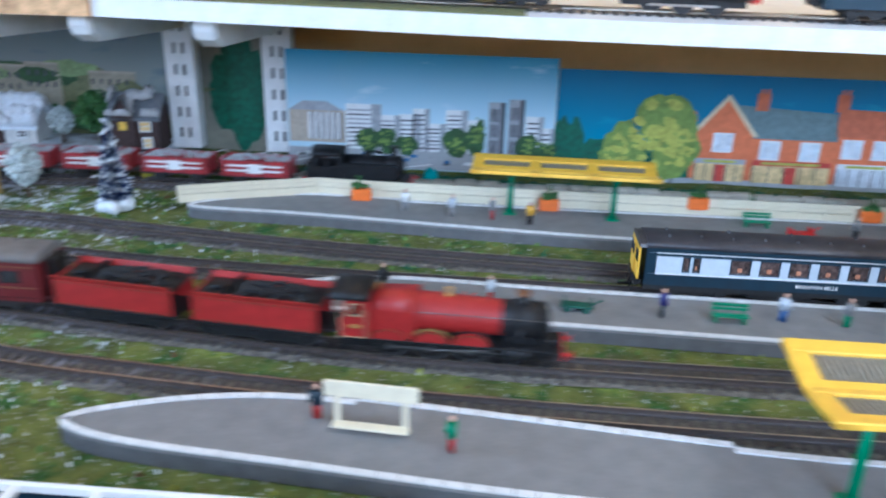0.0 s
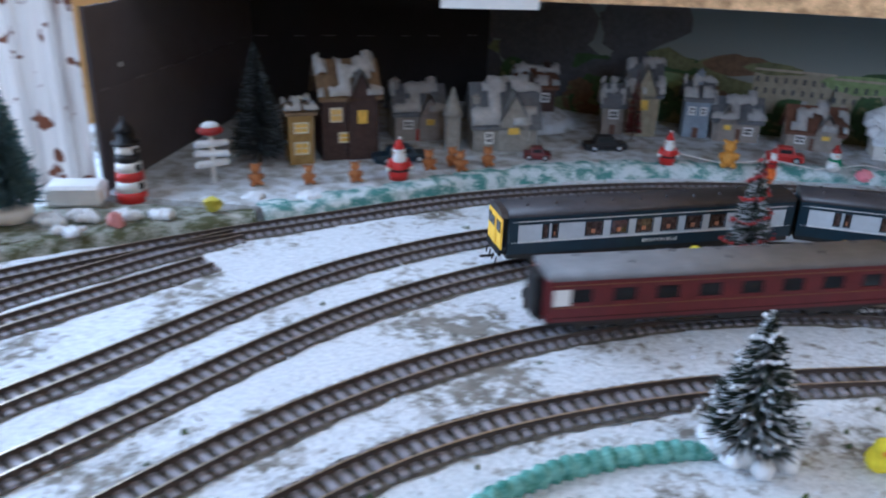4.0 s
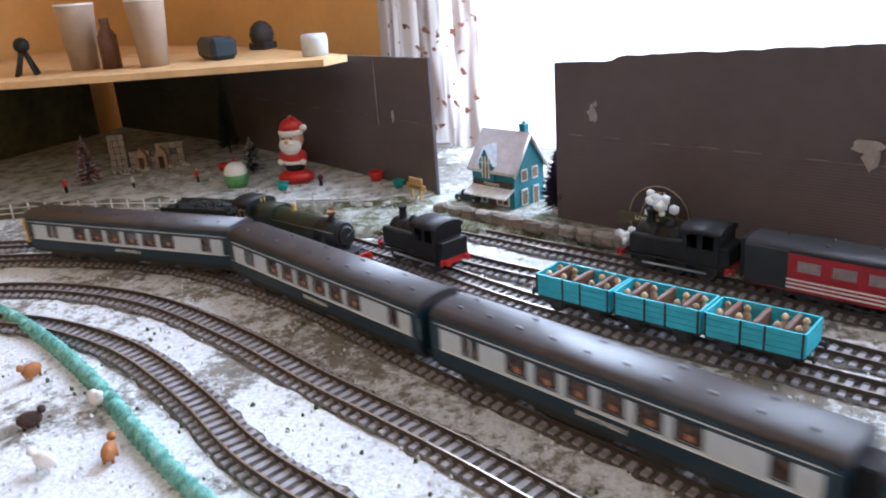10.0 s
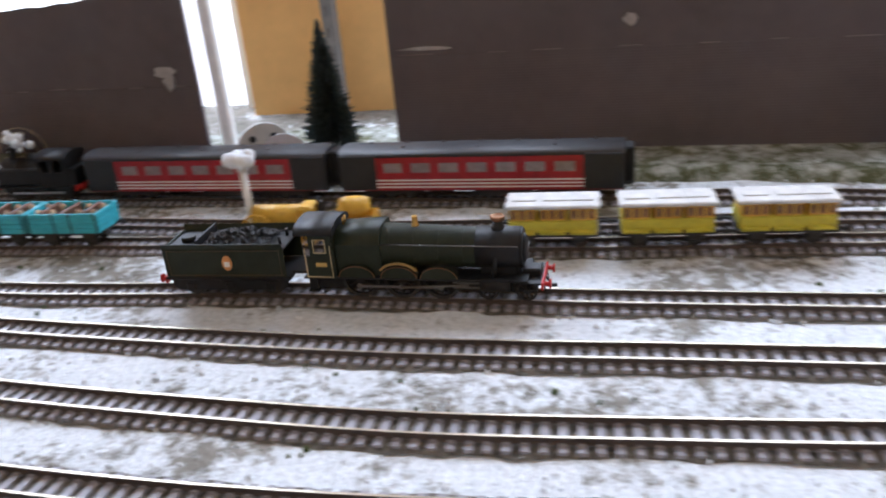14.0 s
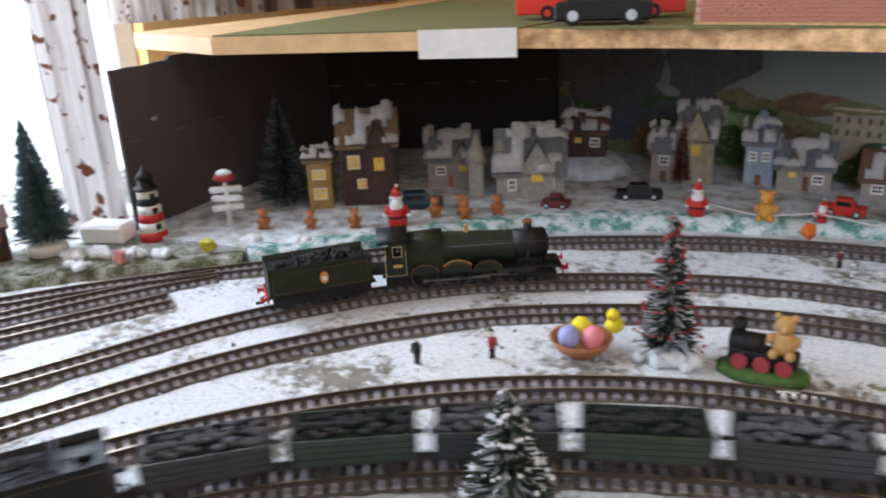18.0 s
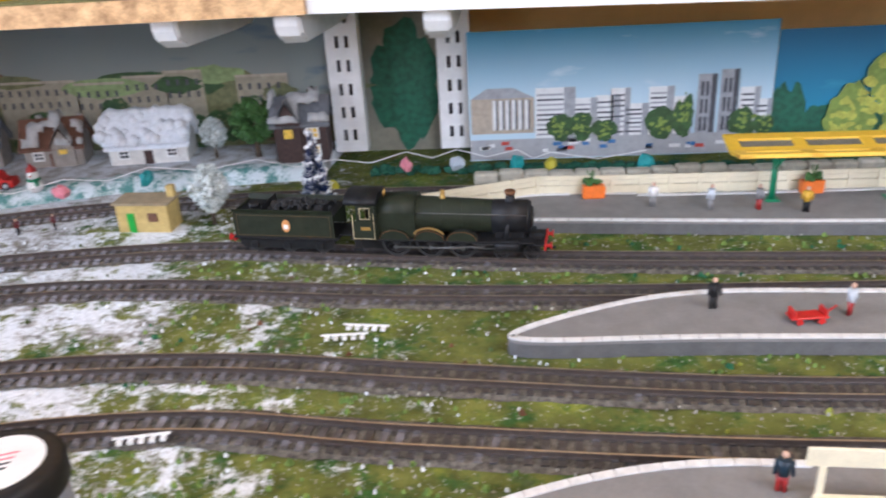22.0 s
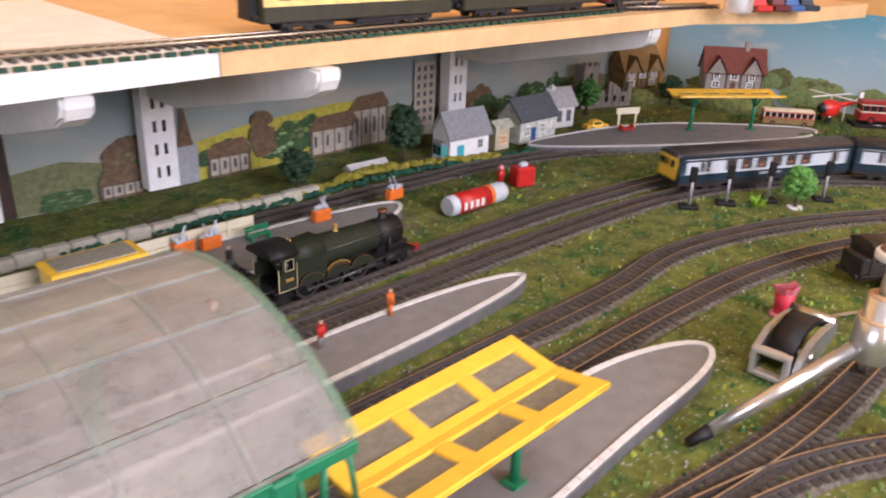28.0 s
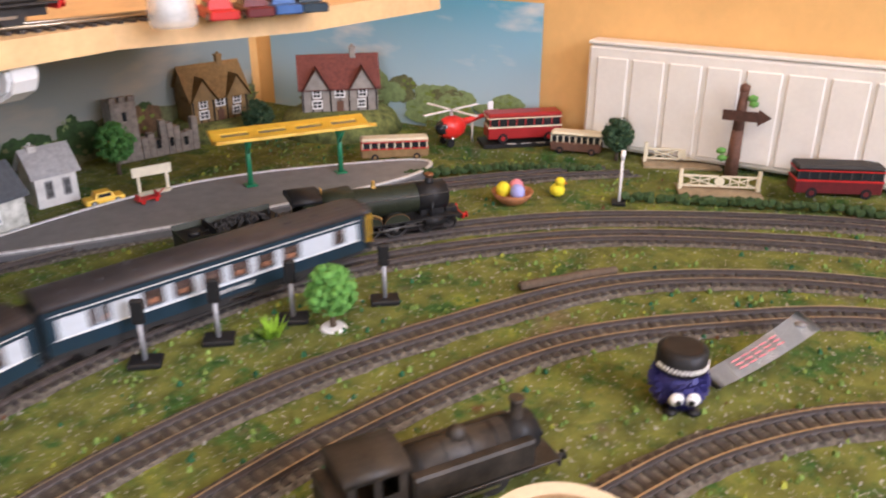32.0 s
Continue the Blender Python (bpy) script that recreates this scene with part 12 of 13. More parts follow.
can(pose(1.148, 0.330, 0.0115, 0, 90, 0), "silver and red drinks can lying on the grass", 0.088, 0.0115, palegrey_m, red_m)
bm = B()
box(bm, (0, 0, 0.012), (0.026, 0.02, 0.024), 0.002)
ball(bm, (0, 0, 0.026), 0.006, 1, (1.2, 1, 0.7), 1)
solid("red_box", bm, [red_m, palegrey_m], "small red box with a grey lid", "box", pose(1.296, 0.352, 0.0, 0, 0, -15))
bm = B()
lathe(bm, [(0.004, 0), (0.004, 0.010), (0.005, 0.012), (0.004, 0.020)], 10)
ball(bm, (0, 0, 0.022), 0.004, 1, (1, 1, 1), 1)
solid("red_figurine", bm, [red_m, pink_m], "small red and pink figurine beside the red box", "figurine", pose(1.275, 0.368, 0.0))


def red_cup():
    t = thing("red_cup", pose(1.213, -0.013, 0.0, 0, 0, 20) @ Matrix.Diagonal((0.66, 0.66, 0.84, 1)), "crumpled red and pink paper cup on the grass", "cup")
    bm = B()
    lathe(bm, [(0.0105, 0), (0.0125, 0.026), (0.0115, 0.026), (0.0098, 0.003)], 16)
    part("body", bm, mk("cup_red", (0.60, 0.03, 0.06), 0.5, 0, 0.15, 150, 0.1), t)
    bm = B()
    rnd = random.Random(3)
    rim = [bm.verts.new((0.0135 * math.cos(k * 0.524) * rnd.uniform(0.9, 1.3), 0.0135 * math.sin(k * 0.524) * rnd.uniform(0.9, 1.3), rnd.uniform(0.028, 0.036))) for k in range(12)]
    base = [bm.verts.new((0.0122 * math.cos(k * 0.524), 0.0122 * math.sin(k * 0.524), 0.024)) for k in range(12)]
    for k in range(12):
        bm.faces.new((base[k], base[(k + 1) % 12], rim[(k + 1) % 12], rim[k]))
    bmesh.ops.solidify(bm, geom=bm.faces[:], thickness=0.0006)
    part("rim", bm, pink_m, t)
    bm = B()
    lathe(bm, [(0.016, -0.0005), (0.0155, 0.002), (0.0105, 0.003)], 9)
    part("foot", bm, pink_m, t)


red_cup()


def mini_tripod():
    t = thing("mini_tripod", pose(1.088, -0.117, 0.0) @ Matrix.Diagonal((0.94, 0.94, 1.0, 1)), "brushed steel mini tripod with a round screw plate", "tripod")
    silver = mk("brushed_steel", (0.72, 0.72, 0.72), 0.28, 0.92, 0.06, 200, 0.05)
    bm = B()
    lathe(bm, [(0.012, 0.054), (0.0138, 0.056), (0.0138, 0.082), (0.0108, 0.0835), (0.0108, 0.098), (0.0050, 0.0995)], 32)
    part("body", bm, silver, t)
    bm = B()
    lathe(bm, [(0.0134, 0.0818), (0.0134, 0.0834), (0.0109, 0.0838)], 32)
    part("collar", bm, mk("tan_ring", (0.55, 0.36, 0.20), 0.55), t, "tan ring")
    bm = B()
    lathe(bm, [(0.0106, 0.0978), (0.0104, 0.0992), (0.0062, 0.0996)], 32)
    part("collar", bm, mk("tan_ring", (0.55, 0.36, 0.20)), t, "tan ring")
    bm = B()
    cyl(bm, (0, 0, 0.098), (-0.002, -0.001, 0.124), 0.0050, 0.0045, 18)
    part("neck", bm, silver, t)
    bm = B()
    lathe(bm, [(0.0130, 0.124), (0.0140, 0.125), (0.0140, 0.1285), (0.0128, 0.130), (0.004, 0.130), (0.003, 0.134)], 30, (-0.004, -0.002, 0))
    part("plate", bm, mk("plate_white", (0.74, 0.72, 0.68), 0.45), t, "round white screw plate")
    bm = B()
    lathe(bm, [(0.0118, 0.1302), (0.0114, 0.1310), (0.0036, 0.1310)], 30, (-0.004, -0.002, 0))
    part("plate_pad", bm, brown_m, t, "dark brown cork pad")
    for dx, dy in ((-0.105, 0.066), (0.014, -0.10), (0.09, 0.024)):
        bm = B()
        cyl(bm, (dx * 0.12, dy * 0.12, 0.062), (dx * 0.9, dy * 0.9, 0.008), 0.0052, 0.0046, 14)
        leg = part("leg", bm, silver, t)
        bm = B()
        cyl(bm, (dx * 0.88, dy * 0.88, 0.0095), (dx, dy, 0.0015), 0.0052, 0.0035, 12)
        part("rubber_foot", bm, black_m, leg)


mini_tripod()


def clamp():
    t = thing("metal_clamp", pose(1.146, -0.049, 0.0, 0, 0, 4) @ Matrix.Scale(0.84, 4), "grey cast metal clamp with black rubber strap on grass", "clamp")
    cast = mk("cast_metal", (0.46, 0.47, 0.47), 0.3, 0.75, 0.15, 100, 0.1)
    for y in (-0.019, 0.019):
        bm = B()
        prof = [(-0.030, 0.0), (0.030, 0.001), (0.054, 0.012), (0.058, 0.022), (0.050, 0.027), (0.020, 0.031), (-0.012, 0.030), (-0.034, 0.020), (-0.040, 0.008)]
        vs = [[bm.verts.new((x, y + o, z)) for x, z in prof] for o in (-0.003, 0.003)]
        bm.faces.new(vs[0])
        bm.faces.new(vs[1][::-1])
        for k in range(len(prof)):
            q = (k + 1) % len(prof)
            bm.faces.new((vs[0][k], vs[1][k], vs[1][q], vs[0][q]))
        bmesh.ops.recalc_face_normals(bm, faces=bm.faces)
        bmesh.ops.bevel(bm, geom=bm.edges[:], offset=0.0012, segments=2, affect="EDGES")
        part("side_plate", bm, cast, t)
    bm = B()
    arch = [(-0.030, 0.010), (-0.026, 0.022), (-0.014, 0.033), (0.004, 0.038), (0.026, 0.037), (0.046, 0.027), (0.044, 0.020), (0.024, 0.029), (0.004, 0.030), (-0.010, 0.026), (-0.018, 0.018), (-0.021, 0.008)]
    vs = [[bm.verts.new((x, y, z)) for x, z in arch] for y in (-0.012, 0.012)]
    for k in range(len(arch)):
        q = (k + 1) % len(arch)
        bm.faces.new((vs[0][k], vs[1][k], vs[1][q], vs[0][q])).smooth = True
    bm.faces.new(vs[0])
    bm.faces.new(vs[1][::-1])
    bmesh.ops.recalc_face_normals(bm, faces=bm.faces)
    part("rubber_strap", bm, black_m, t, "black rubber strap")
    bm = B()
    cyl(bm, (0.050, -0.021, 0.025), (0.050, 0.021, 0.025), 0.0065, None, 18)
    part("hinge_roller", bm, steel_m, t)
    bm = B()
    for y in (-0.014, 0.014):
        box(bm, (-0.048, y, 0.014), (0.010, 0.005, 0.026), 0.0012)
    for z in (0.003, 0.025):
        box(bm, (-0.048, 0, z), (0.010, 0.024, 0.005), 0.0012)
    part("handle_frame", bm, mk("pale_cast_metal", (0.55, 0.56, 0.56), 0.35, 0.5, 0.1, 100, 0.1), t, "pale open metal handle frame")
    bm = B()
    cyl(bm, (-0.012, -0.024, 0.014), (-0.012, 0.024, 0.014), 0.005, None, 14)
    part("pin", bm, steel_m, t)


clamp()


def tape_roll():
    t = thing("masking_tape", pose(1.336, -0.142, 0.0085), "roll of cream masking tape lying flat over the branch track", "tape roll")
    bm = B()
    seg = 48
    rows = [(0.030, 0.0), (0.0375, 0.0), (0.038, 0.002), (0.038, 0.032), (0.0375, 0.034), (0.030, 0.034)]
    ring = [[bm.verts.new((r * math.cos(6.28319 * k / seg), r * math.sin(6.28319 * k / seg), z)) for k in range(seg)] for r, z in rows]
    for a, b in zip(ring, ring[1:] + ring[:1]):
        for k in range(seg):
            f = bm.faces.new((a[k], a[(k + 1) % seg], b[(k + 1) % seg], b[k]))
            f.smooth = False
    bmesh.ops.recalc_face_normals(bm, faces=bm.faces)
    part("tape", bm, mk("masking_tape_cream", (0.70, 0.60, 0.42), 0.65, 0, 0.08, 300, 0.1), t)
    bm = B()
    seg = 48
    rows = [(0.0285, 0.0005), (0.0299, 0.0005), (0.0299, 0.0335), (0.0285, 0.0335)]
    ring = [[bm.verts.new((r * math.cos(6.28319 * k / seg), r * math.sin(6.28319 * k / seg), z)) for k in range(seg)] for r, z in rows]
    for a, b in zip(ring, ring[1:] + ring[:1]):
        for k in range(seg):
            bm.faces.new((a[k], a[(k + 1) % seg], b[(k + 1) % seg], b[k]))
    bmesh.ops.recalc_face_normals(bm, faces=bm.faces)
    part("core", bm, mk("cardboard_core", (0.36, 0.24, 0.12), 0.8), t)


tape_roll()
bm = B()
lathe(bm, [(0.033, 0), (0.036, 0.003), (0.036, 0.046), (0.034, 0.049), (0.001, 0.0495)], 30)
solid("wooden_block", bm, pine_m, "pale turned wooden block beside the masking tape", "block", pose(1.288, -0.202, 0.0005))
bm = B()
cyl(bm, (1.236, -0.043, 0.003), (1.33, -0.088, 0.004), 0.0016, None, 7)
solid("thin_stick", bm, mk("deck_wood", (0.30, 0.23, 0.14)), "thin brown wooden stick on the grass", "stick")
bm = B()
lathe(bm, [(0.0030, 0.0), (0.0040, 0.002), (0.0044, 0.020), (0.0037, 0.036), (0.0046, 0.052), (0.0041, 0.074), (0.0034, 0.088), (0.0026, 0.089)], 10)
bmesh.ops.rotate(bm, cent=(0, 0, 0), matrix=Matrix.Rotation(radians(90), 3, "Y"), verts=bm.verts)
bmesh.ops.rotate(bm, cent=(0, 0, 0), matrix=Matrix.Rotation(radians(-39.5), 3, "Z"), verts=bm.verts)
bmesh.ops.translate(bm, vec=(1.613, 0.007, 0.0045), verts=bm.verts)
solid("fallen_log", bm, bark_m, "dark brown fallen log beside the track", "log")


def pompom():
    t = thing("navy_pompom", pose(1.524, -0.142, 0.0, 0, 0, 118 - 180) @ Matrix.Scale(0.88, 4), "navy blue fluffy pompom toy with a black hat", "toy")
    bm = B()
    rnd = random.Random(9)
    ball(bm, (0, 0, 0.0175), 0.0185, 3)
    for k in range(700):
        a, u = rnd.uniform(0, 6.283), rnd.uniform(-1, 1)
        s = math.sqrt(1 - u * u)
        n = Vector((s * math.cos(a), s * math.sin(a), u))
        p = Vector((0, 0, 0.0175)) + n * 0.018
        e = p + n * 0.004
        w = n.orthogonal() * 0.0012
        bm.faces.new([bm.verts.new(p - w), bm.verts.new(p + w), bm.verts.new(e)])
    part("body", bm, purple_m, t)
    bm = B()
    lathe(bm, [(0.0175, 0.030), (0.0178, 0.034), (0.0172, 0.044), (0.013, 0.046)], 26)
    part("hat", bm, black_m, t)
    for k in range(18):
        for r in range(2):
            a = radians(-165 + k * 9 + r * 4.5)
            bm = B()
            box(bm, (0.018 * math.cos(a), 0.018 * math.sin(a), 0.0335 + r * 0.0018), (0.0012, 0.0014, 0.0016), 0, math.degrees(a))
            part("check", bm, white_m, t)
    for sx in (-1, 1):
        bm = B()
        ball(bm, (sx * 0.0055, -0.0185, 0.014), 0.0055, 2, (1, 0.5, 1))
        eye = part("eye", bm, white_m, t)
        bm = B()
        ball(bm, (sx * 0.0045, -0.0212, 0.0128), 0.0024, 1, (1, 0.5, 1))
        part("pupil", bm, black_m, eye)
        bm = B()
        ball(bm, (sx * 0.008, -0.014, 0.0018), 0.006, 1, (1, 1.2, 0.3))
        part("foot", bm, black_m, t)


pompom()


def paper_tag():
    t = thing("paper_tag", pose(1.545, -0.155, 0.004, 0, 0, -26), "white curled paper tag with a small printed badge", "paper tag")
    bm = B()
    n = 12
    rows = []
    for k in range(n + 1):
        f = k / n
        x, z = 0.105 * f, 0.002 + 0.012 * f * f
        rows.append((bm.verts.new((x, -0.009 - 0.002 * f, z)), bm.verts.new((x, 0.009, z + 0.004 * f))))
    for a, b in zip(rows, rows[1:]):
        f = bm.faces.new((a[0], b[0], b[1], a[1]))
        f.smooth = True
    bmesh.ops.solidify(bm, geom=bm.faces[:], thickness=0.0005)
    part("paper", bm, white_m, t)
    for r in range(3):
        bm = B()
        for k in range(5):
            f = 0.30 + k * 0.09
            x, z = 0.105 * f, 0.0033 + 0.012 * f * f + 0.002 * f
            box(bm, (x, -0.004 + r * 0.0035, z + 0.0006 * r), (0.0075, 0.0011, 0.0005))
        part("text_bar", bm, pink_m, t)
    bm = B()
    ball(bm, (0.096, 0.0, 0.0143), 0.005, 1, (1, 1, 0.18))
    part("badge", bm, grey_m, t)


paper_tag()

# ---- things on the shelf ----
TOP = SZ + 0.0188
modern_m = mk("bus_bright_red", (0.62, 0.035, 0.025), 0.3, 0, 0.06, 60, 0.02)
coach_bus(pose(-0.902, 0.355, TOP, 0, 0, 22), 0.16, 0.036, 0.045, modern_m, modern_m, "bright red modern toy bus on the grass mat", None, False)
motor_car(pose(-0.868, 0.302, TOP, 0, 0, 24), black_m, 0.085, 0.034, 0.036, "glossy black toy van in front of the bus", "toy_van", 0.75)


def brick_building():
    t = thing("brick_building", pose(-0.716, 0.352, TOP, 0, 0, 7), "card model brick building with arched white windows", "building")
    w, d, h = 0.15, 0.06, 0.16
    bm = B()
    box(bm, (0, 0, h / 2), (w, d, h))
    part("mortar_wall", bm, mortar_m, t)
    br = B()
    box(br, (0, 0, 0), (0.0068, 0.0012, 0.0026))
    me = mesh_of(br, brickpaint_m)
    n = 0
    for r in range(16):
        for k in range(20):
            x = -w / 2 + 0.004 + k * 0.0075 + (0.0037 if r % 2 else 0)
            z = 0.002 + r * 0.0033
            if x > w / 2 - 0.003 or any(abs(x - wx) < 0.014 and 0.022 < z < 0.06 for wx in (-0.045, 0.0, 0.045)):
                continue
            n += 1
            if n > 280:
                break
            ob = new("brick", me)
            ob.parent = t
            ob.location = (x, -d / 2 - 0.0004, z)
    for wx in (-0.045, 0.0, 0.045):
        bm = B()
        pr = [(wx - 0.010, 0.024), (wx + 0.010, 0.024), (wx + 0.010, 0.052), (wx + 0.006, 0.0565), (wx, 0.058), (wx - 0.006, 0.0565), (wx - 0.010, 0.052)]
        f = bm.faces.new([bm.verts.new((x, -d / 2 - 0.0012, z)) for x, z in pr])
        bmesh.ops.solidify(bm, geom=[f], thickness=0.001)
        win = part("window", bm, palegrey_m, t)
        bm = B()
        for o in (-0.010, 0, 0.010):
            box(bm, (wx + o, -d / 2 - 0.0022, 0.038), (0.0012, 0.001, 0.028))
        for z in (0.024, 0.034, 0.044):
            box(bm, (wx, -d / 2 - 0.0022, z), (0.02, 0.001, 0.0012))
        part("glazing_bar", bm, white_m, win)
    bm = B()
    box(bm, (w / 2 + 0.0006, 0, h / 2), (0.002, d, h))
    box(bm, (0, -d / 2 - 0.0006, 0.001), (w, 0.002, 0.002))
    part("corner_strip", bm, mk("quoin_tan", (0.50, 0.33, 0.14), 0.8), t)


brick_building()


def hat_shape():
    bm = B()
    lathe(bm, [(0.036, 0), (0.037, 0.004), (0.034, 0.009), (0.022, 0.011), (0.017, 0.030), (0.013, 0.034), (0.001, 0.0345)], 32)
    solid("yellow_dome", bm, mk("bright_yellow", (0.78, 0.62, 0.01), 0.35, 0, 0.06, 60, 0.02), "bright yellow plastic brimmed dome on the shelf", "plastic part", pose(-0.577, 0.378, TOP))


hat_shape()
bm = B()
box(bm, (0, 0, 0.009), (0.10, 0.05, 0.018), 0.003)
box(bm, (0.01, 0, 0.021), (0.03, 0.02, 0.008), 0.002)
solid("grey_controller", bm, mk("case_grey", (0.20, 0.23, 0.27), 0.5), "blue-grey plastic controller box on the shelf", "box", pose(-0.492, 0.412, TOP, 0, 0, 6))
bm = B()
prism(bm, [(-0.072, -0.006), (0.09, -0.002), (0.09, 0.014), (-0.062, 0.012)], 0.0, 0.014)
solid("orange_ruler", bm, mk("neon_orange", (0.85, 0.10, 0.02), 0.4, 0, 0.05, 60, 0.02), "bright orange-red plastic strip along the shelf edge", "plastic strip", pose(-0.345, 0.345, TOP, 0, 0, 2))
bm = B()
cyl(bm, (-0.41, 0.43, TOP + 0.009), (-0.20, 0.45, TOP + 0.009), 0.0085, None, 16)
solid("white_tube", bm, white_m, "white plastic tube lying on the shelf", "tube")


def girder_bridge():
    t = thing("girder_bridge", pose(-0.40, 0.535, TOP, 0, 0, 6), "maroon lattice girder bridge model on the shelf", "bridge")
    bm = B()
    box(bm, (0, 0, 0.006), (0.36, 0.05, 0.006), 0.001)
    part("deck", bm, maroon_m, t)
    for y in (-0.026, 0.026):
        for z in (0.012, 0.075):
            bm = B()
            box(bm, (0, y, z), (0.36, 0.004, 0.006), 0.0008)
            part("chord", bm, maroon_m, t)
        for k in range(9):
            x = -0.18 + k * 0.04
            bm = B()
            cyl(bm, (x, y, 0.012), (x + 0.04, y, 0.075), 0.002, None, 6)
            part("brace", bm, maroon_m, t)
            bm = B()
            cyl(bm, (x + 0.04, y, 0.012), (x, y, 0.075), 0.002, None, 6)
            part("brace", bm, maroon_m, t)
    bm = B()
    for x in (-0.17, 0.17):
        box(bm, (x, 0, 0.0015), (0.02, 0.05, 0.003))
    part("bearing", bm, maroon_m, t)


girder_bridge()


def shelf_vehicle(name, x0, y0, x1, y1, style, label, L):
    c = coach(name, L, style, label, "coaches on the shelf")
    c.matrix_basis = pose((x0 + x1) / 2, (y0 + y1) / 2, SZ + 0.019 + 0.0, 0, 0, math.degrees(math.atan2(y1 - y0, x1 - x0)))
    return c


def saloon_windows():
    return sorted([(-0.075 + 0.03 * k, 0.012) for k in range(6)] + [(-0.0645 + 0.03 * k, 0.0042) for k in range(5)] + [(-0.0555 + 0.03 * k, 0.0042) for k in range(5)])


def style(low, mid, roof, n, glass=None):
    return dict(windows=even(n, -0.115, 0.115, 0.013) if n else saloon_windows(), wz=(0.026, 0.037), lower=low, mid=mid, top=mid, roof=roof, glass=glass or glass_m)


choc_m = mk("olive_drab_paint", (0.035, 0.035, 0.022), 0.45)
butter_m = mk("butter_cream", (0.80, 0.60, 0.22), 0.45)
tan_glass = mk("curtained_window", (0.14, 0.055, 0.035), 0.25, 0, 0.4, 120, 0.0, (0.30, 0.18, 0.12))
brightblue_m = mk("livery_blue", (0.06, 0.12, 0.45), 0.35)
for x0, y0, x1, y1, st, lab in ((0.912, 0.318, 1.108, 0.308, style(choc_m, butter_m, darkroof_m, 0, tan_glass), "brown and cream coach on the shelf track"), (1.117, 0.308, 1.312, 0.296, style(choc_m, butter_m, darkroof_m, 0, tan_glass), "brown and cream coach on the shelf track"),
                                (0.30, 0.325, 0.565, 0.31, style(navy_m, aqua_m, darkroof_m, 6), "blue coach on the shelf track"), 
                                (-0.15, 0.37, 0.115, 0.342, style(brightblue_m, brightblue_m, navy_m, 6), "bright blue railcar with colourful patches on the shelf")):
    ob = shelf_vehicle("shelf_coach", x0, y0, x1, y1, st, lab, 0.196 if "cream" in lab else 0.262)
    if "patches" in lab:
        rnd = random.Random(5)
        for k in range(16):
            bm = B()
            x = -0.12 + k * 0.015
            box(bm, (x, -0.0188, rnd.uniform(0.02, 0.035)), (0.013, 0.001, rnd.uniform(0.008, 0.014)))
            part("colour_patch", bm, (pink_m, lime_m, white_m, aqua_m, chick_m)[k % 5], ob)
tk = thing("shelf_track", Matrix(), "length of model track along the shelf edge", "track")
for side in (-1, 1):
    bm = B()
    for a, b in zip(((-0.28, 0.385), (0.1, 0.342), (0.6, 0.318), (1.36, 0.288)), ((0.1, 0.342), (0.6, 0.318), (1.36, 0.288), (1.5, 0.25))):
        cyl(bm, (a[0], a[1] + side * 0.0083, SZ + 0.0206), (b[0], b[1] + side * 0.0083, SZ + 0.0206), 0.0012, None, 6)
    part("rail", bm, rail_m, tk)
bm = B()
for a, b in zip(((-0.28, 0.385), (0.1, 0.342), (0.6, 0.318), (1.36, 0.288)), ((0.1, 0.342), (0.6, 0.318), (1.36, 0.288), (1.5, 0.25))):
    n = int(math.hypot(b[0] - a[0], b[1] - a[1]) / 0.009)
    for k in range(n):
        f = k / n
        box(bm, (a[0] + (b[0] - a[0]) * f, a[1] + (b[1] - a[1]) * f, SZ + 0.0182), (0.0035, 0.031, 0.0022))
tagged(part("sleepers", bm, sleeper_m, tk), kind="stuff")
tank_loco("shelf_locomotive", "black tank locomotive on the shelf track", pose(1.380, 0.284, SZ + 0.019, 0, 0, -6), gunmetal_m, 0.12)
tank_loco("shelf_locomotive", "black tank locomotive on the shelf track", pose(0.20, 0.337, SZ + 0.019, 0, 0, -6), gunmetal_m, 0.12)


def jar():
    t = thing("glass_jar", pose(1.475, 0.205, SZ + 0.0172), "clear glass jar holding a white lid on the shelf", "jar")
    bm = B()
    lathe(bm, [(0.015, 0), (0.016, 0.003), (0.016, 0.05), (0.013, 0.056)], 22)
    part("body", bm, clear_plastic("jar_glass", (0.8, 0.82, 0.82), 0.35, 0.08), t)
    bm = B()
    lathe(bm, [(0.010, 0.004), (0.010, 0.026)], 16)
    part("content", bm, white_m, t)


jar()
for k, (x, y, mat) in enumerate(((1.515, 0.205, red_m), (1.54, 0.195, maroon_m), (1.562, 0.188, blue_m), (1.58, 0.178, navy_m))):
    motor_car(pose(x, y, SZ + 0.0172, 0, 0, 60), mat, 0.045, 0.02, 0.014, ("red", "dark red", "blue", "navy")[k] + " toy sports car parked on the shelf", "toy_car", 0.5)
bm = B()
for k in range(60):
    box(bm, (0.72 + k * 0.0105, 0.2725 - 0.0006 * (k % 3), SZ + 0.0185), (0.0075, 0.004, 0.0028))
solid("green_edging", bm, mk("dull_edging_green", (0.012, 0.060, 0.035), 0.7, 0, 0.4, 150, 0.3), "dark green trim strip along the shelf edge", "trim", kind="structure")


# ---- odd pieces on the near platform side ----


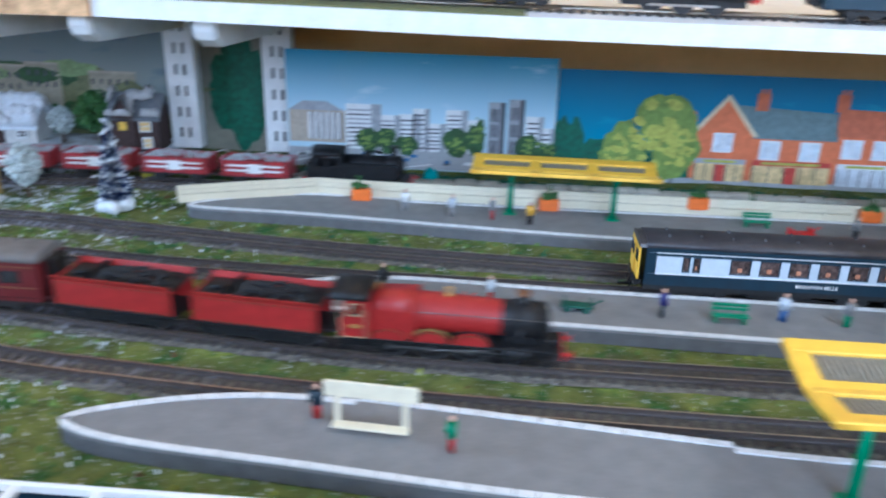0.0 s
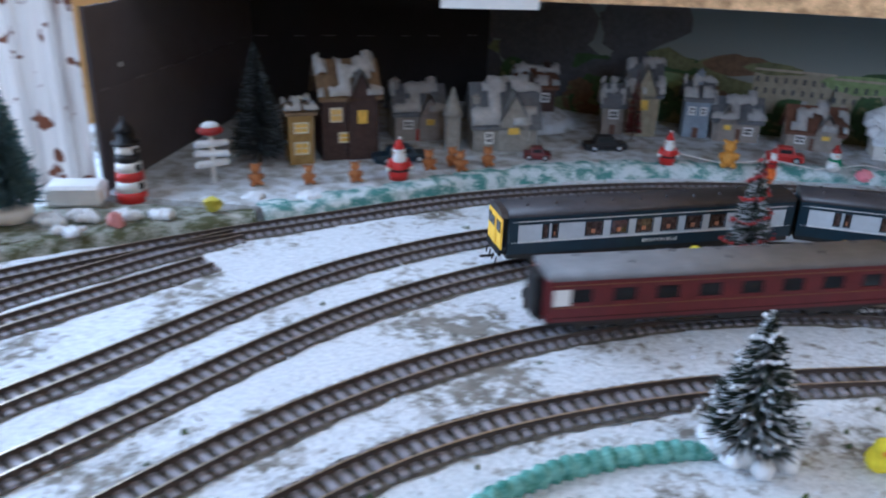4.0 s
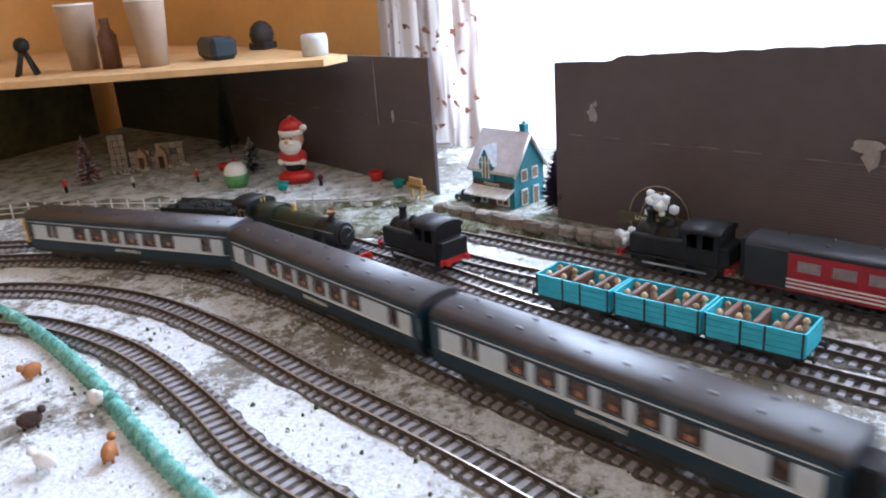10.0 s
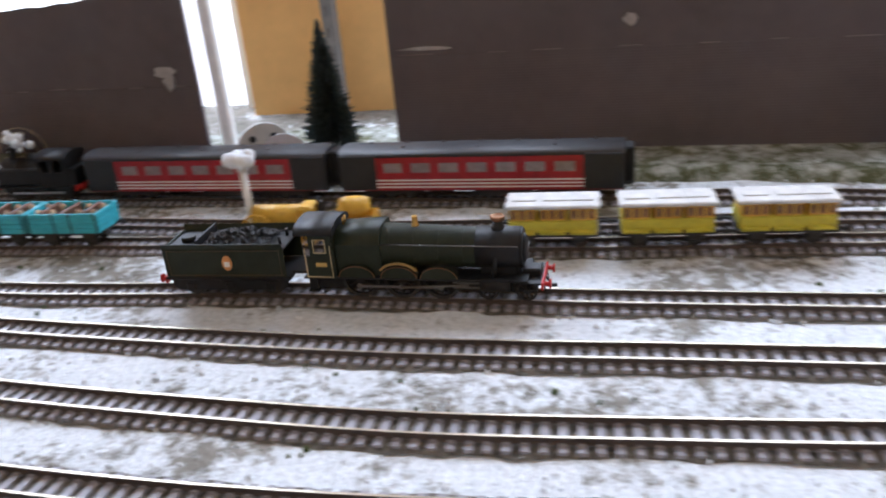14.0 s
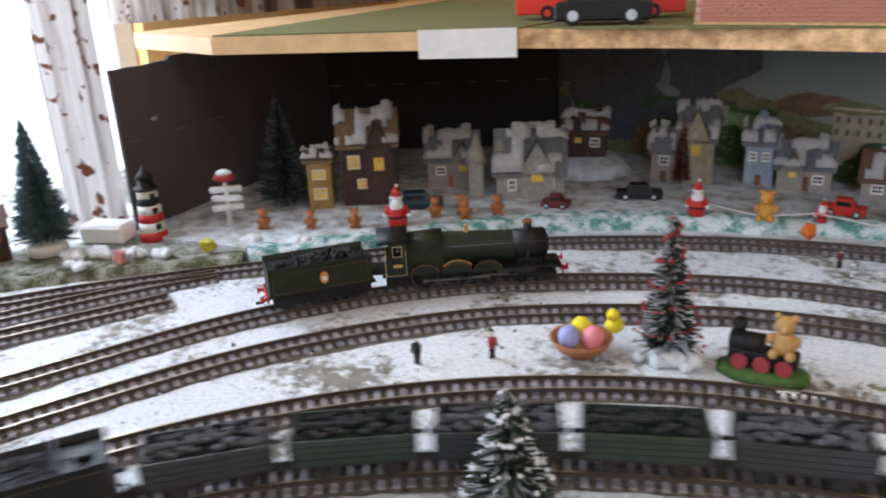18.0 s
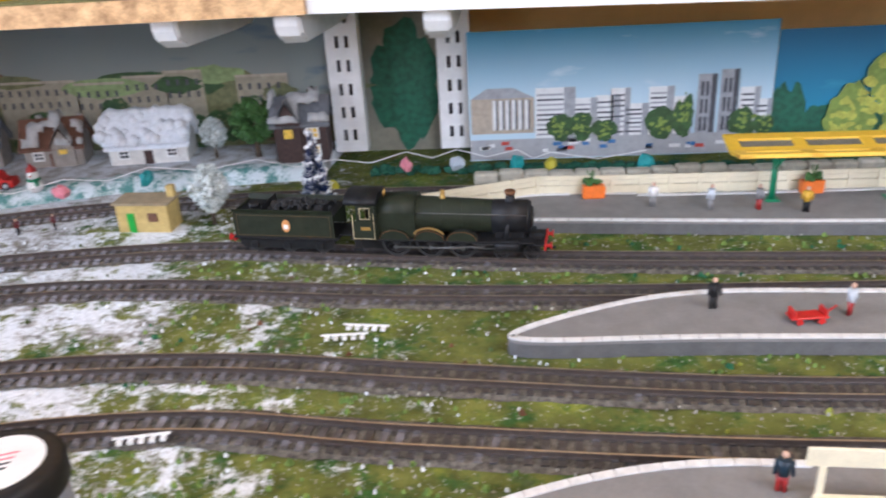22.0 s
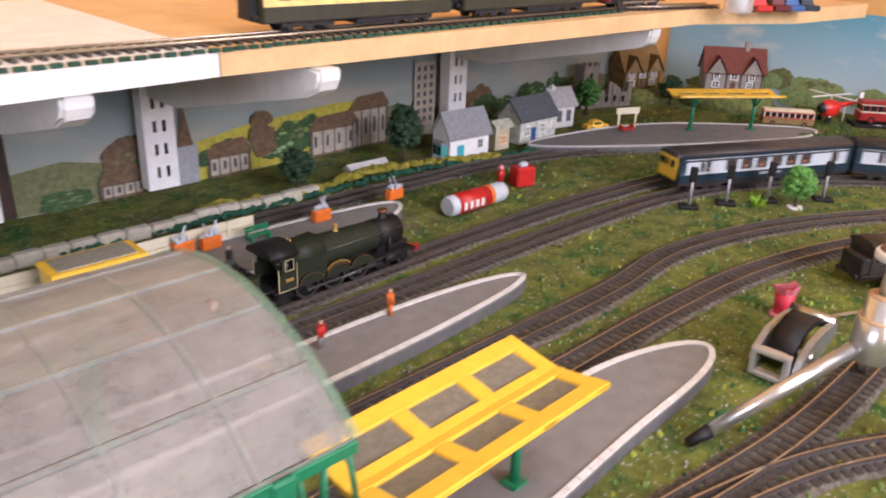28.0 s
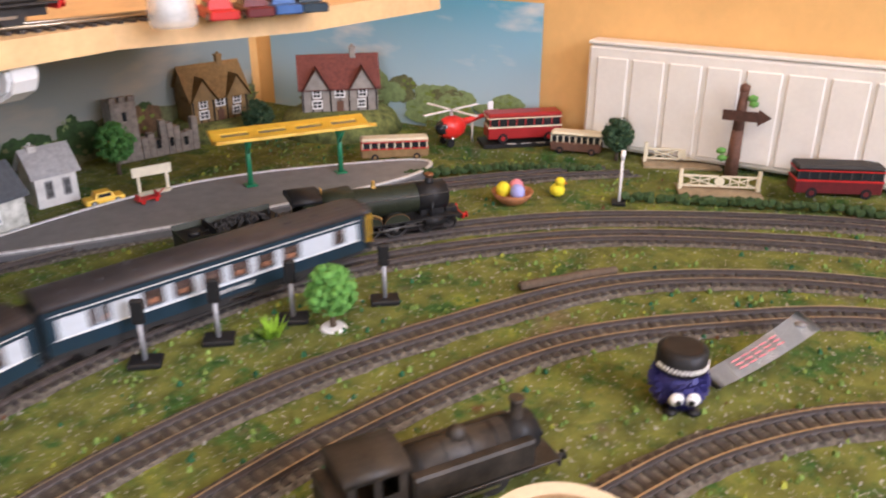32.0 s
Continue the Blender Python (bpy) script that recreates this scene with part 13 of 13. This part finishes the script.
def roofless_coach():
    t = thing("unfinished_coach", pose(-0.145, -0.1005, 0.0, 0, 0, 0), "blue and white coach body with an open roof frame", "railway coach")
    L, w = 0.36, 0.036
    bm = B()
    for y in (-w / 2, w / 2):
        box(bm, (0, y, 0.014), (L, 0.0014, 0.022), 0.0003)
    for x in (-L / 2, L / 2):
        box(bm, (x, 0, 0.014), (0.0014, w, 0.022))
    part("body", bm, navy_m, t)
    bm = B()
    for y in (-w / 2, w / 2):
        box(bm, (0, y, 0.0275), (L, 0.003, 0.005), 0.0005)
    n = 9
    for k in range(n + 1):
        box(bm, (-L / 2 + k * L / n, 0, 0.0275), (0.005, w, 0.004), 0.0005)
    part("roof_frame", bm, white_m, t, "white open roof frame")
    bm = B()
    box(bm, (0, 0, 0.004), (L, w - 0.002, 0.004))
    part("floor", bm, mk("umber", (0.08, 0.045, 0.03), 0.8), t)
    for k in range(n):
        bm = B()
        box(bm, (-L / 2 + (k + 0.5) * L / n, 0, 0.012), (0.010, w - 0.006, 0.012), 0.001)
        part("seat", bm, brown_m, t)


roofless_coach()


def trellis_pile():
    """Loose brown track pieces and a grey gadget beside the branch."""
    rnd = random.Random(17)
    for k in range(16):
        t = thing("fence_strip", pose(0.60 + rnd.uniform(-0.08, 0.10), -0.098 + rnd.uniform(-0.018, 0.018), 0.007 + 0.0024 * k * 0.5, rnd.uniform(-3, 3), rnd.uniform(-3, 3), rnd.uniform(-18, 24)), "loose brown plastic fence strip in a pile", "fence strip", "loose fence strips")
        bm = B()
        for y in (-0.004, 0.004):
            box(bm, (0, y, 0), (0.09, 0.0016, 0.0016))
        part("rail", bm, mk("rust_brown", (0.11, 0.055, 0.035), 0.7), t)
        bm = B()
        for q in range(8):
            box(bm, (-0.042 + q * 0.012, 0, 0.0012), (0.0016, 0.014, 0.0012))
        part("cross_bars", bm, mk("rust_brown", (0.11, 0.055, 0.035)), t)
    t = thing("grey_gadget", pose(0.70, -0.118, 0.008, 0, 0, 8), "black and silver gadget lying by the platform", "gadget")
    bm = B()
    box(bm, (0, 0, 0.012), (0.10, 0.04, 0.024), 0.004)
    part("case", bm, black_m, t)
    bm = B()
    box(bm, (0, 0, 0.0245), (0.088, 0.03, 0.002), 0.0008)
    part("top_plate", bm, palegrey_m, t)
    for k in range(3):
        bm = B()
        box(bm, (-0.03 + k * 0.03, -0.004, 0.026), (0.012, 0.008, 0.002), 0.0006)
        part("button", bm, gunmetal_m, t)


trellis_pile()


# ---- scatter on the ground ----
def scatter():
    rnd = random.Random(99)
    sets = (("snow_crumbs", snow_m, "loose white scatter snow crumbs", 5200, 0), ("moss_crumbs", mk("moss", (0.06, 0.09, 0.025), 0.9, 0, 0.5, 300, 0.4), "small clumps of dark moss and lichen in the snow", 1500, 1),
            ("grass_flock", mk("flock_green", (0.07, 0.15, 0.025), 0.9, 0, 0.45, 200, 0.3, (0.16, 0.24, 0.05)), "clumps of green and yellow flock grass", 6500, 2), ("ballast_stones", mk("ballast", (0.36, 0.35, 0.32), 0.9, 0, 0.3, 400, 0.3), "loose pale ballast stones beside the tracks", 5200, 3),
            ("russet_flock", mk("flock_russet", (0.12, 0.05, 0.02), 0.9, 0, 0.35, 200, 0.3), "patches of russet flock", 700, 4), ("yellow_flock", mk("flock_yellow", (0.30, 0.33, 0.04), 0.9, 0, 0.35, 200, 0.3), "patches of yellow-green flock", 1800, 5), ("teal_flock", mk("flock_teal", (0.015, 0.10, 0.04), 0.9, 0, 0.35, 200, 0.3), "patches of dark blue-green flock", 2600, 6), ("pale_flock", mk("flock_pale", (0.45, 0.45, 0.38), 0.9, 0, 0.3, 300, 0.3), "pale grit specks in the grass", 2600, 7))
    lines = np.concatenate([l.xy[::2] for l in (C_LINE, T4_LINE, T5_LINE, T6_LINE, O_LINE, T2_LINE, T3_LINE, T7_LINE)])

    def free(x, y, r):
        return ((lines - (x, y)) ** 2).sum(1).min() > r * r

    def on_platform(x, y):
        for P in (P1, P2, P3, P4):
            c = False
            for (ax, ay), (bx, by) in zip(P, P[1:] + P[:1]):
                if (ay > y) != (by > y) and x < (bx - ax) * (y - ay) / (by - ay) + ax:
                    c = not c
            if c:
                return True
        return False
    for name, mat, label, n, kind in sets:
        verts, faces = [], []
        for _ in range(n):
            if kind in (0, 1):
                y = rnd.uniform(-1.45, 0.46)
                x = rnd.uniform(-1.5, -0.12) if y > -0.2 else rnd.uniform(-1.45, -0.75)
                if kind == 1 and noise.noise((x * 9, y * 9, 5)) < 0.1:
                    continue
                s = rnd.uniform(0.0006, 0.0016) if kind == 0 else rnd.uniform(0.0008, 0.0022)
            else:
                x, y = rnd.uniform(-0.42, 1.95), rnd.uniform(-0.35, 0.47)
                v = noise.noise((x * 7, y * 7, kind * 3.1))
                if kind == 7 and x > 0.05 and rnd.random() < min(0.9, 0.3 + x):
                    continue
                if (kind == 6 and v < 0.1) or (kind == 4 and v < 0.3) or (kind == 5 and v < 0.15) or (kind == 2 and v < -0.25):
                    continue
                s = rnd.uniform(0.0008, 0.0026) if kind not in (3, 7) else rnd.uniform(0.0006, 0.0012)
            if not free(x, y, 0.0168 if kind != 3 else 0.013) or on_platform(x, y):
                continue
            if kind == 3 and free(x, y, 0.026):
                continue
            o = len(verts)
            a = rnd.uniform(0, 6.283)
            for k in range(4):
                verts.append((x + s * math.cos(a + k * 1.571) * rnd.uniform(0.7, 1.3), y + s * math.sin(a + k * 1.571) * rnd.uniform(0.7, 1.3), -0.0002))
            for k in range(3):
                verts.append((x + s * 0.6 * math.cos(a + k * 2.09), y + s * 0.6 * math.sin(a + k * 2.09), s * rnd.uniform(0.5, 1.1) + 0.0008))
            faces += [(o + 4, o + 5, o + 6), (o, o + 1, o + 4), (o + 1, o + 5, o + 4), (o + 1, o + 2, o + 5), (o + 2, o + 6, o + 5), (o + 2, o + 3, o + 6), (o + 3, o + 4, o + 6), (o + 3, o, o + 4)]
        me = bpy.data.meshes.new(name)
        me.from_pydata(verts, [], faces)
        me.materials.append(mat)
        tagged(new(name, me), label, "scatter", kind="stuff")


scatter()


# grey plastic disc with two holes, behind the coaches
def holed_disc():
    t = thing("plastic_disc", pose(-1.520, -0.686, 0.004, 0, 0, -72), "grey plastic disc with two screw holes leaning by the wall", "disc")
    bm = B()
    seg, r = 30, 0.028
    ring = [(r * math.cos(math.pi * (k / seg * 1.3 - 0.15)), 0.016 + r * math.sin(math.pi * (k / seg * 1.3 - 0.15))) for k in range(seg + 1)]
    vs = [[bm.verts.new((x, y, z)) for x, z in ring] for y in (-0.0025, 0.0025)]
    bm.faces.new(vs[0])
    bm.faces.new(vs[1][::-1])
    for k in range(len(ring)):
        q = (k + 1) % len(ring)
        bm.faces.new((vs[0][k], vs[1][k], vs[1][q], vs[0][q]))
    bmesh.ops.recalc_face_normals(bm, faces=bm.faces)
    body = part("body", bm, mk("disc_grey", (0.42, 0.40, 0.37), 0.5, 0, 0.12, 120, 0.1), t)
    for x in (-0.011, 0.011):
        bm = B()
        cyl(bm, (x, -0.0034, 0.029), (x, 0.0034, 0.029), 0.0036, None, 14)
        part("screw_hole", bm, black_m, t, "dark screw hole")


holed_disc()


def motions():
    """Every moving vehicle follows its line at its own pace."""
    for ob, line, way, L, s0, v, trim in TRAINS:
        walk(ob, [(k * 0.5, line.seat(s0 + v * k * 0.5 + float(np.interp(k * 0.5, [a for a, _ in trim], [b for _, b in trim])), L, way)) for k in range(65)])


motions()
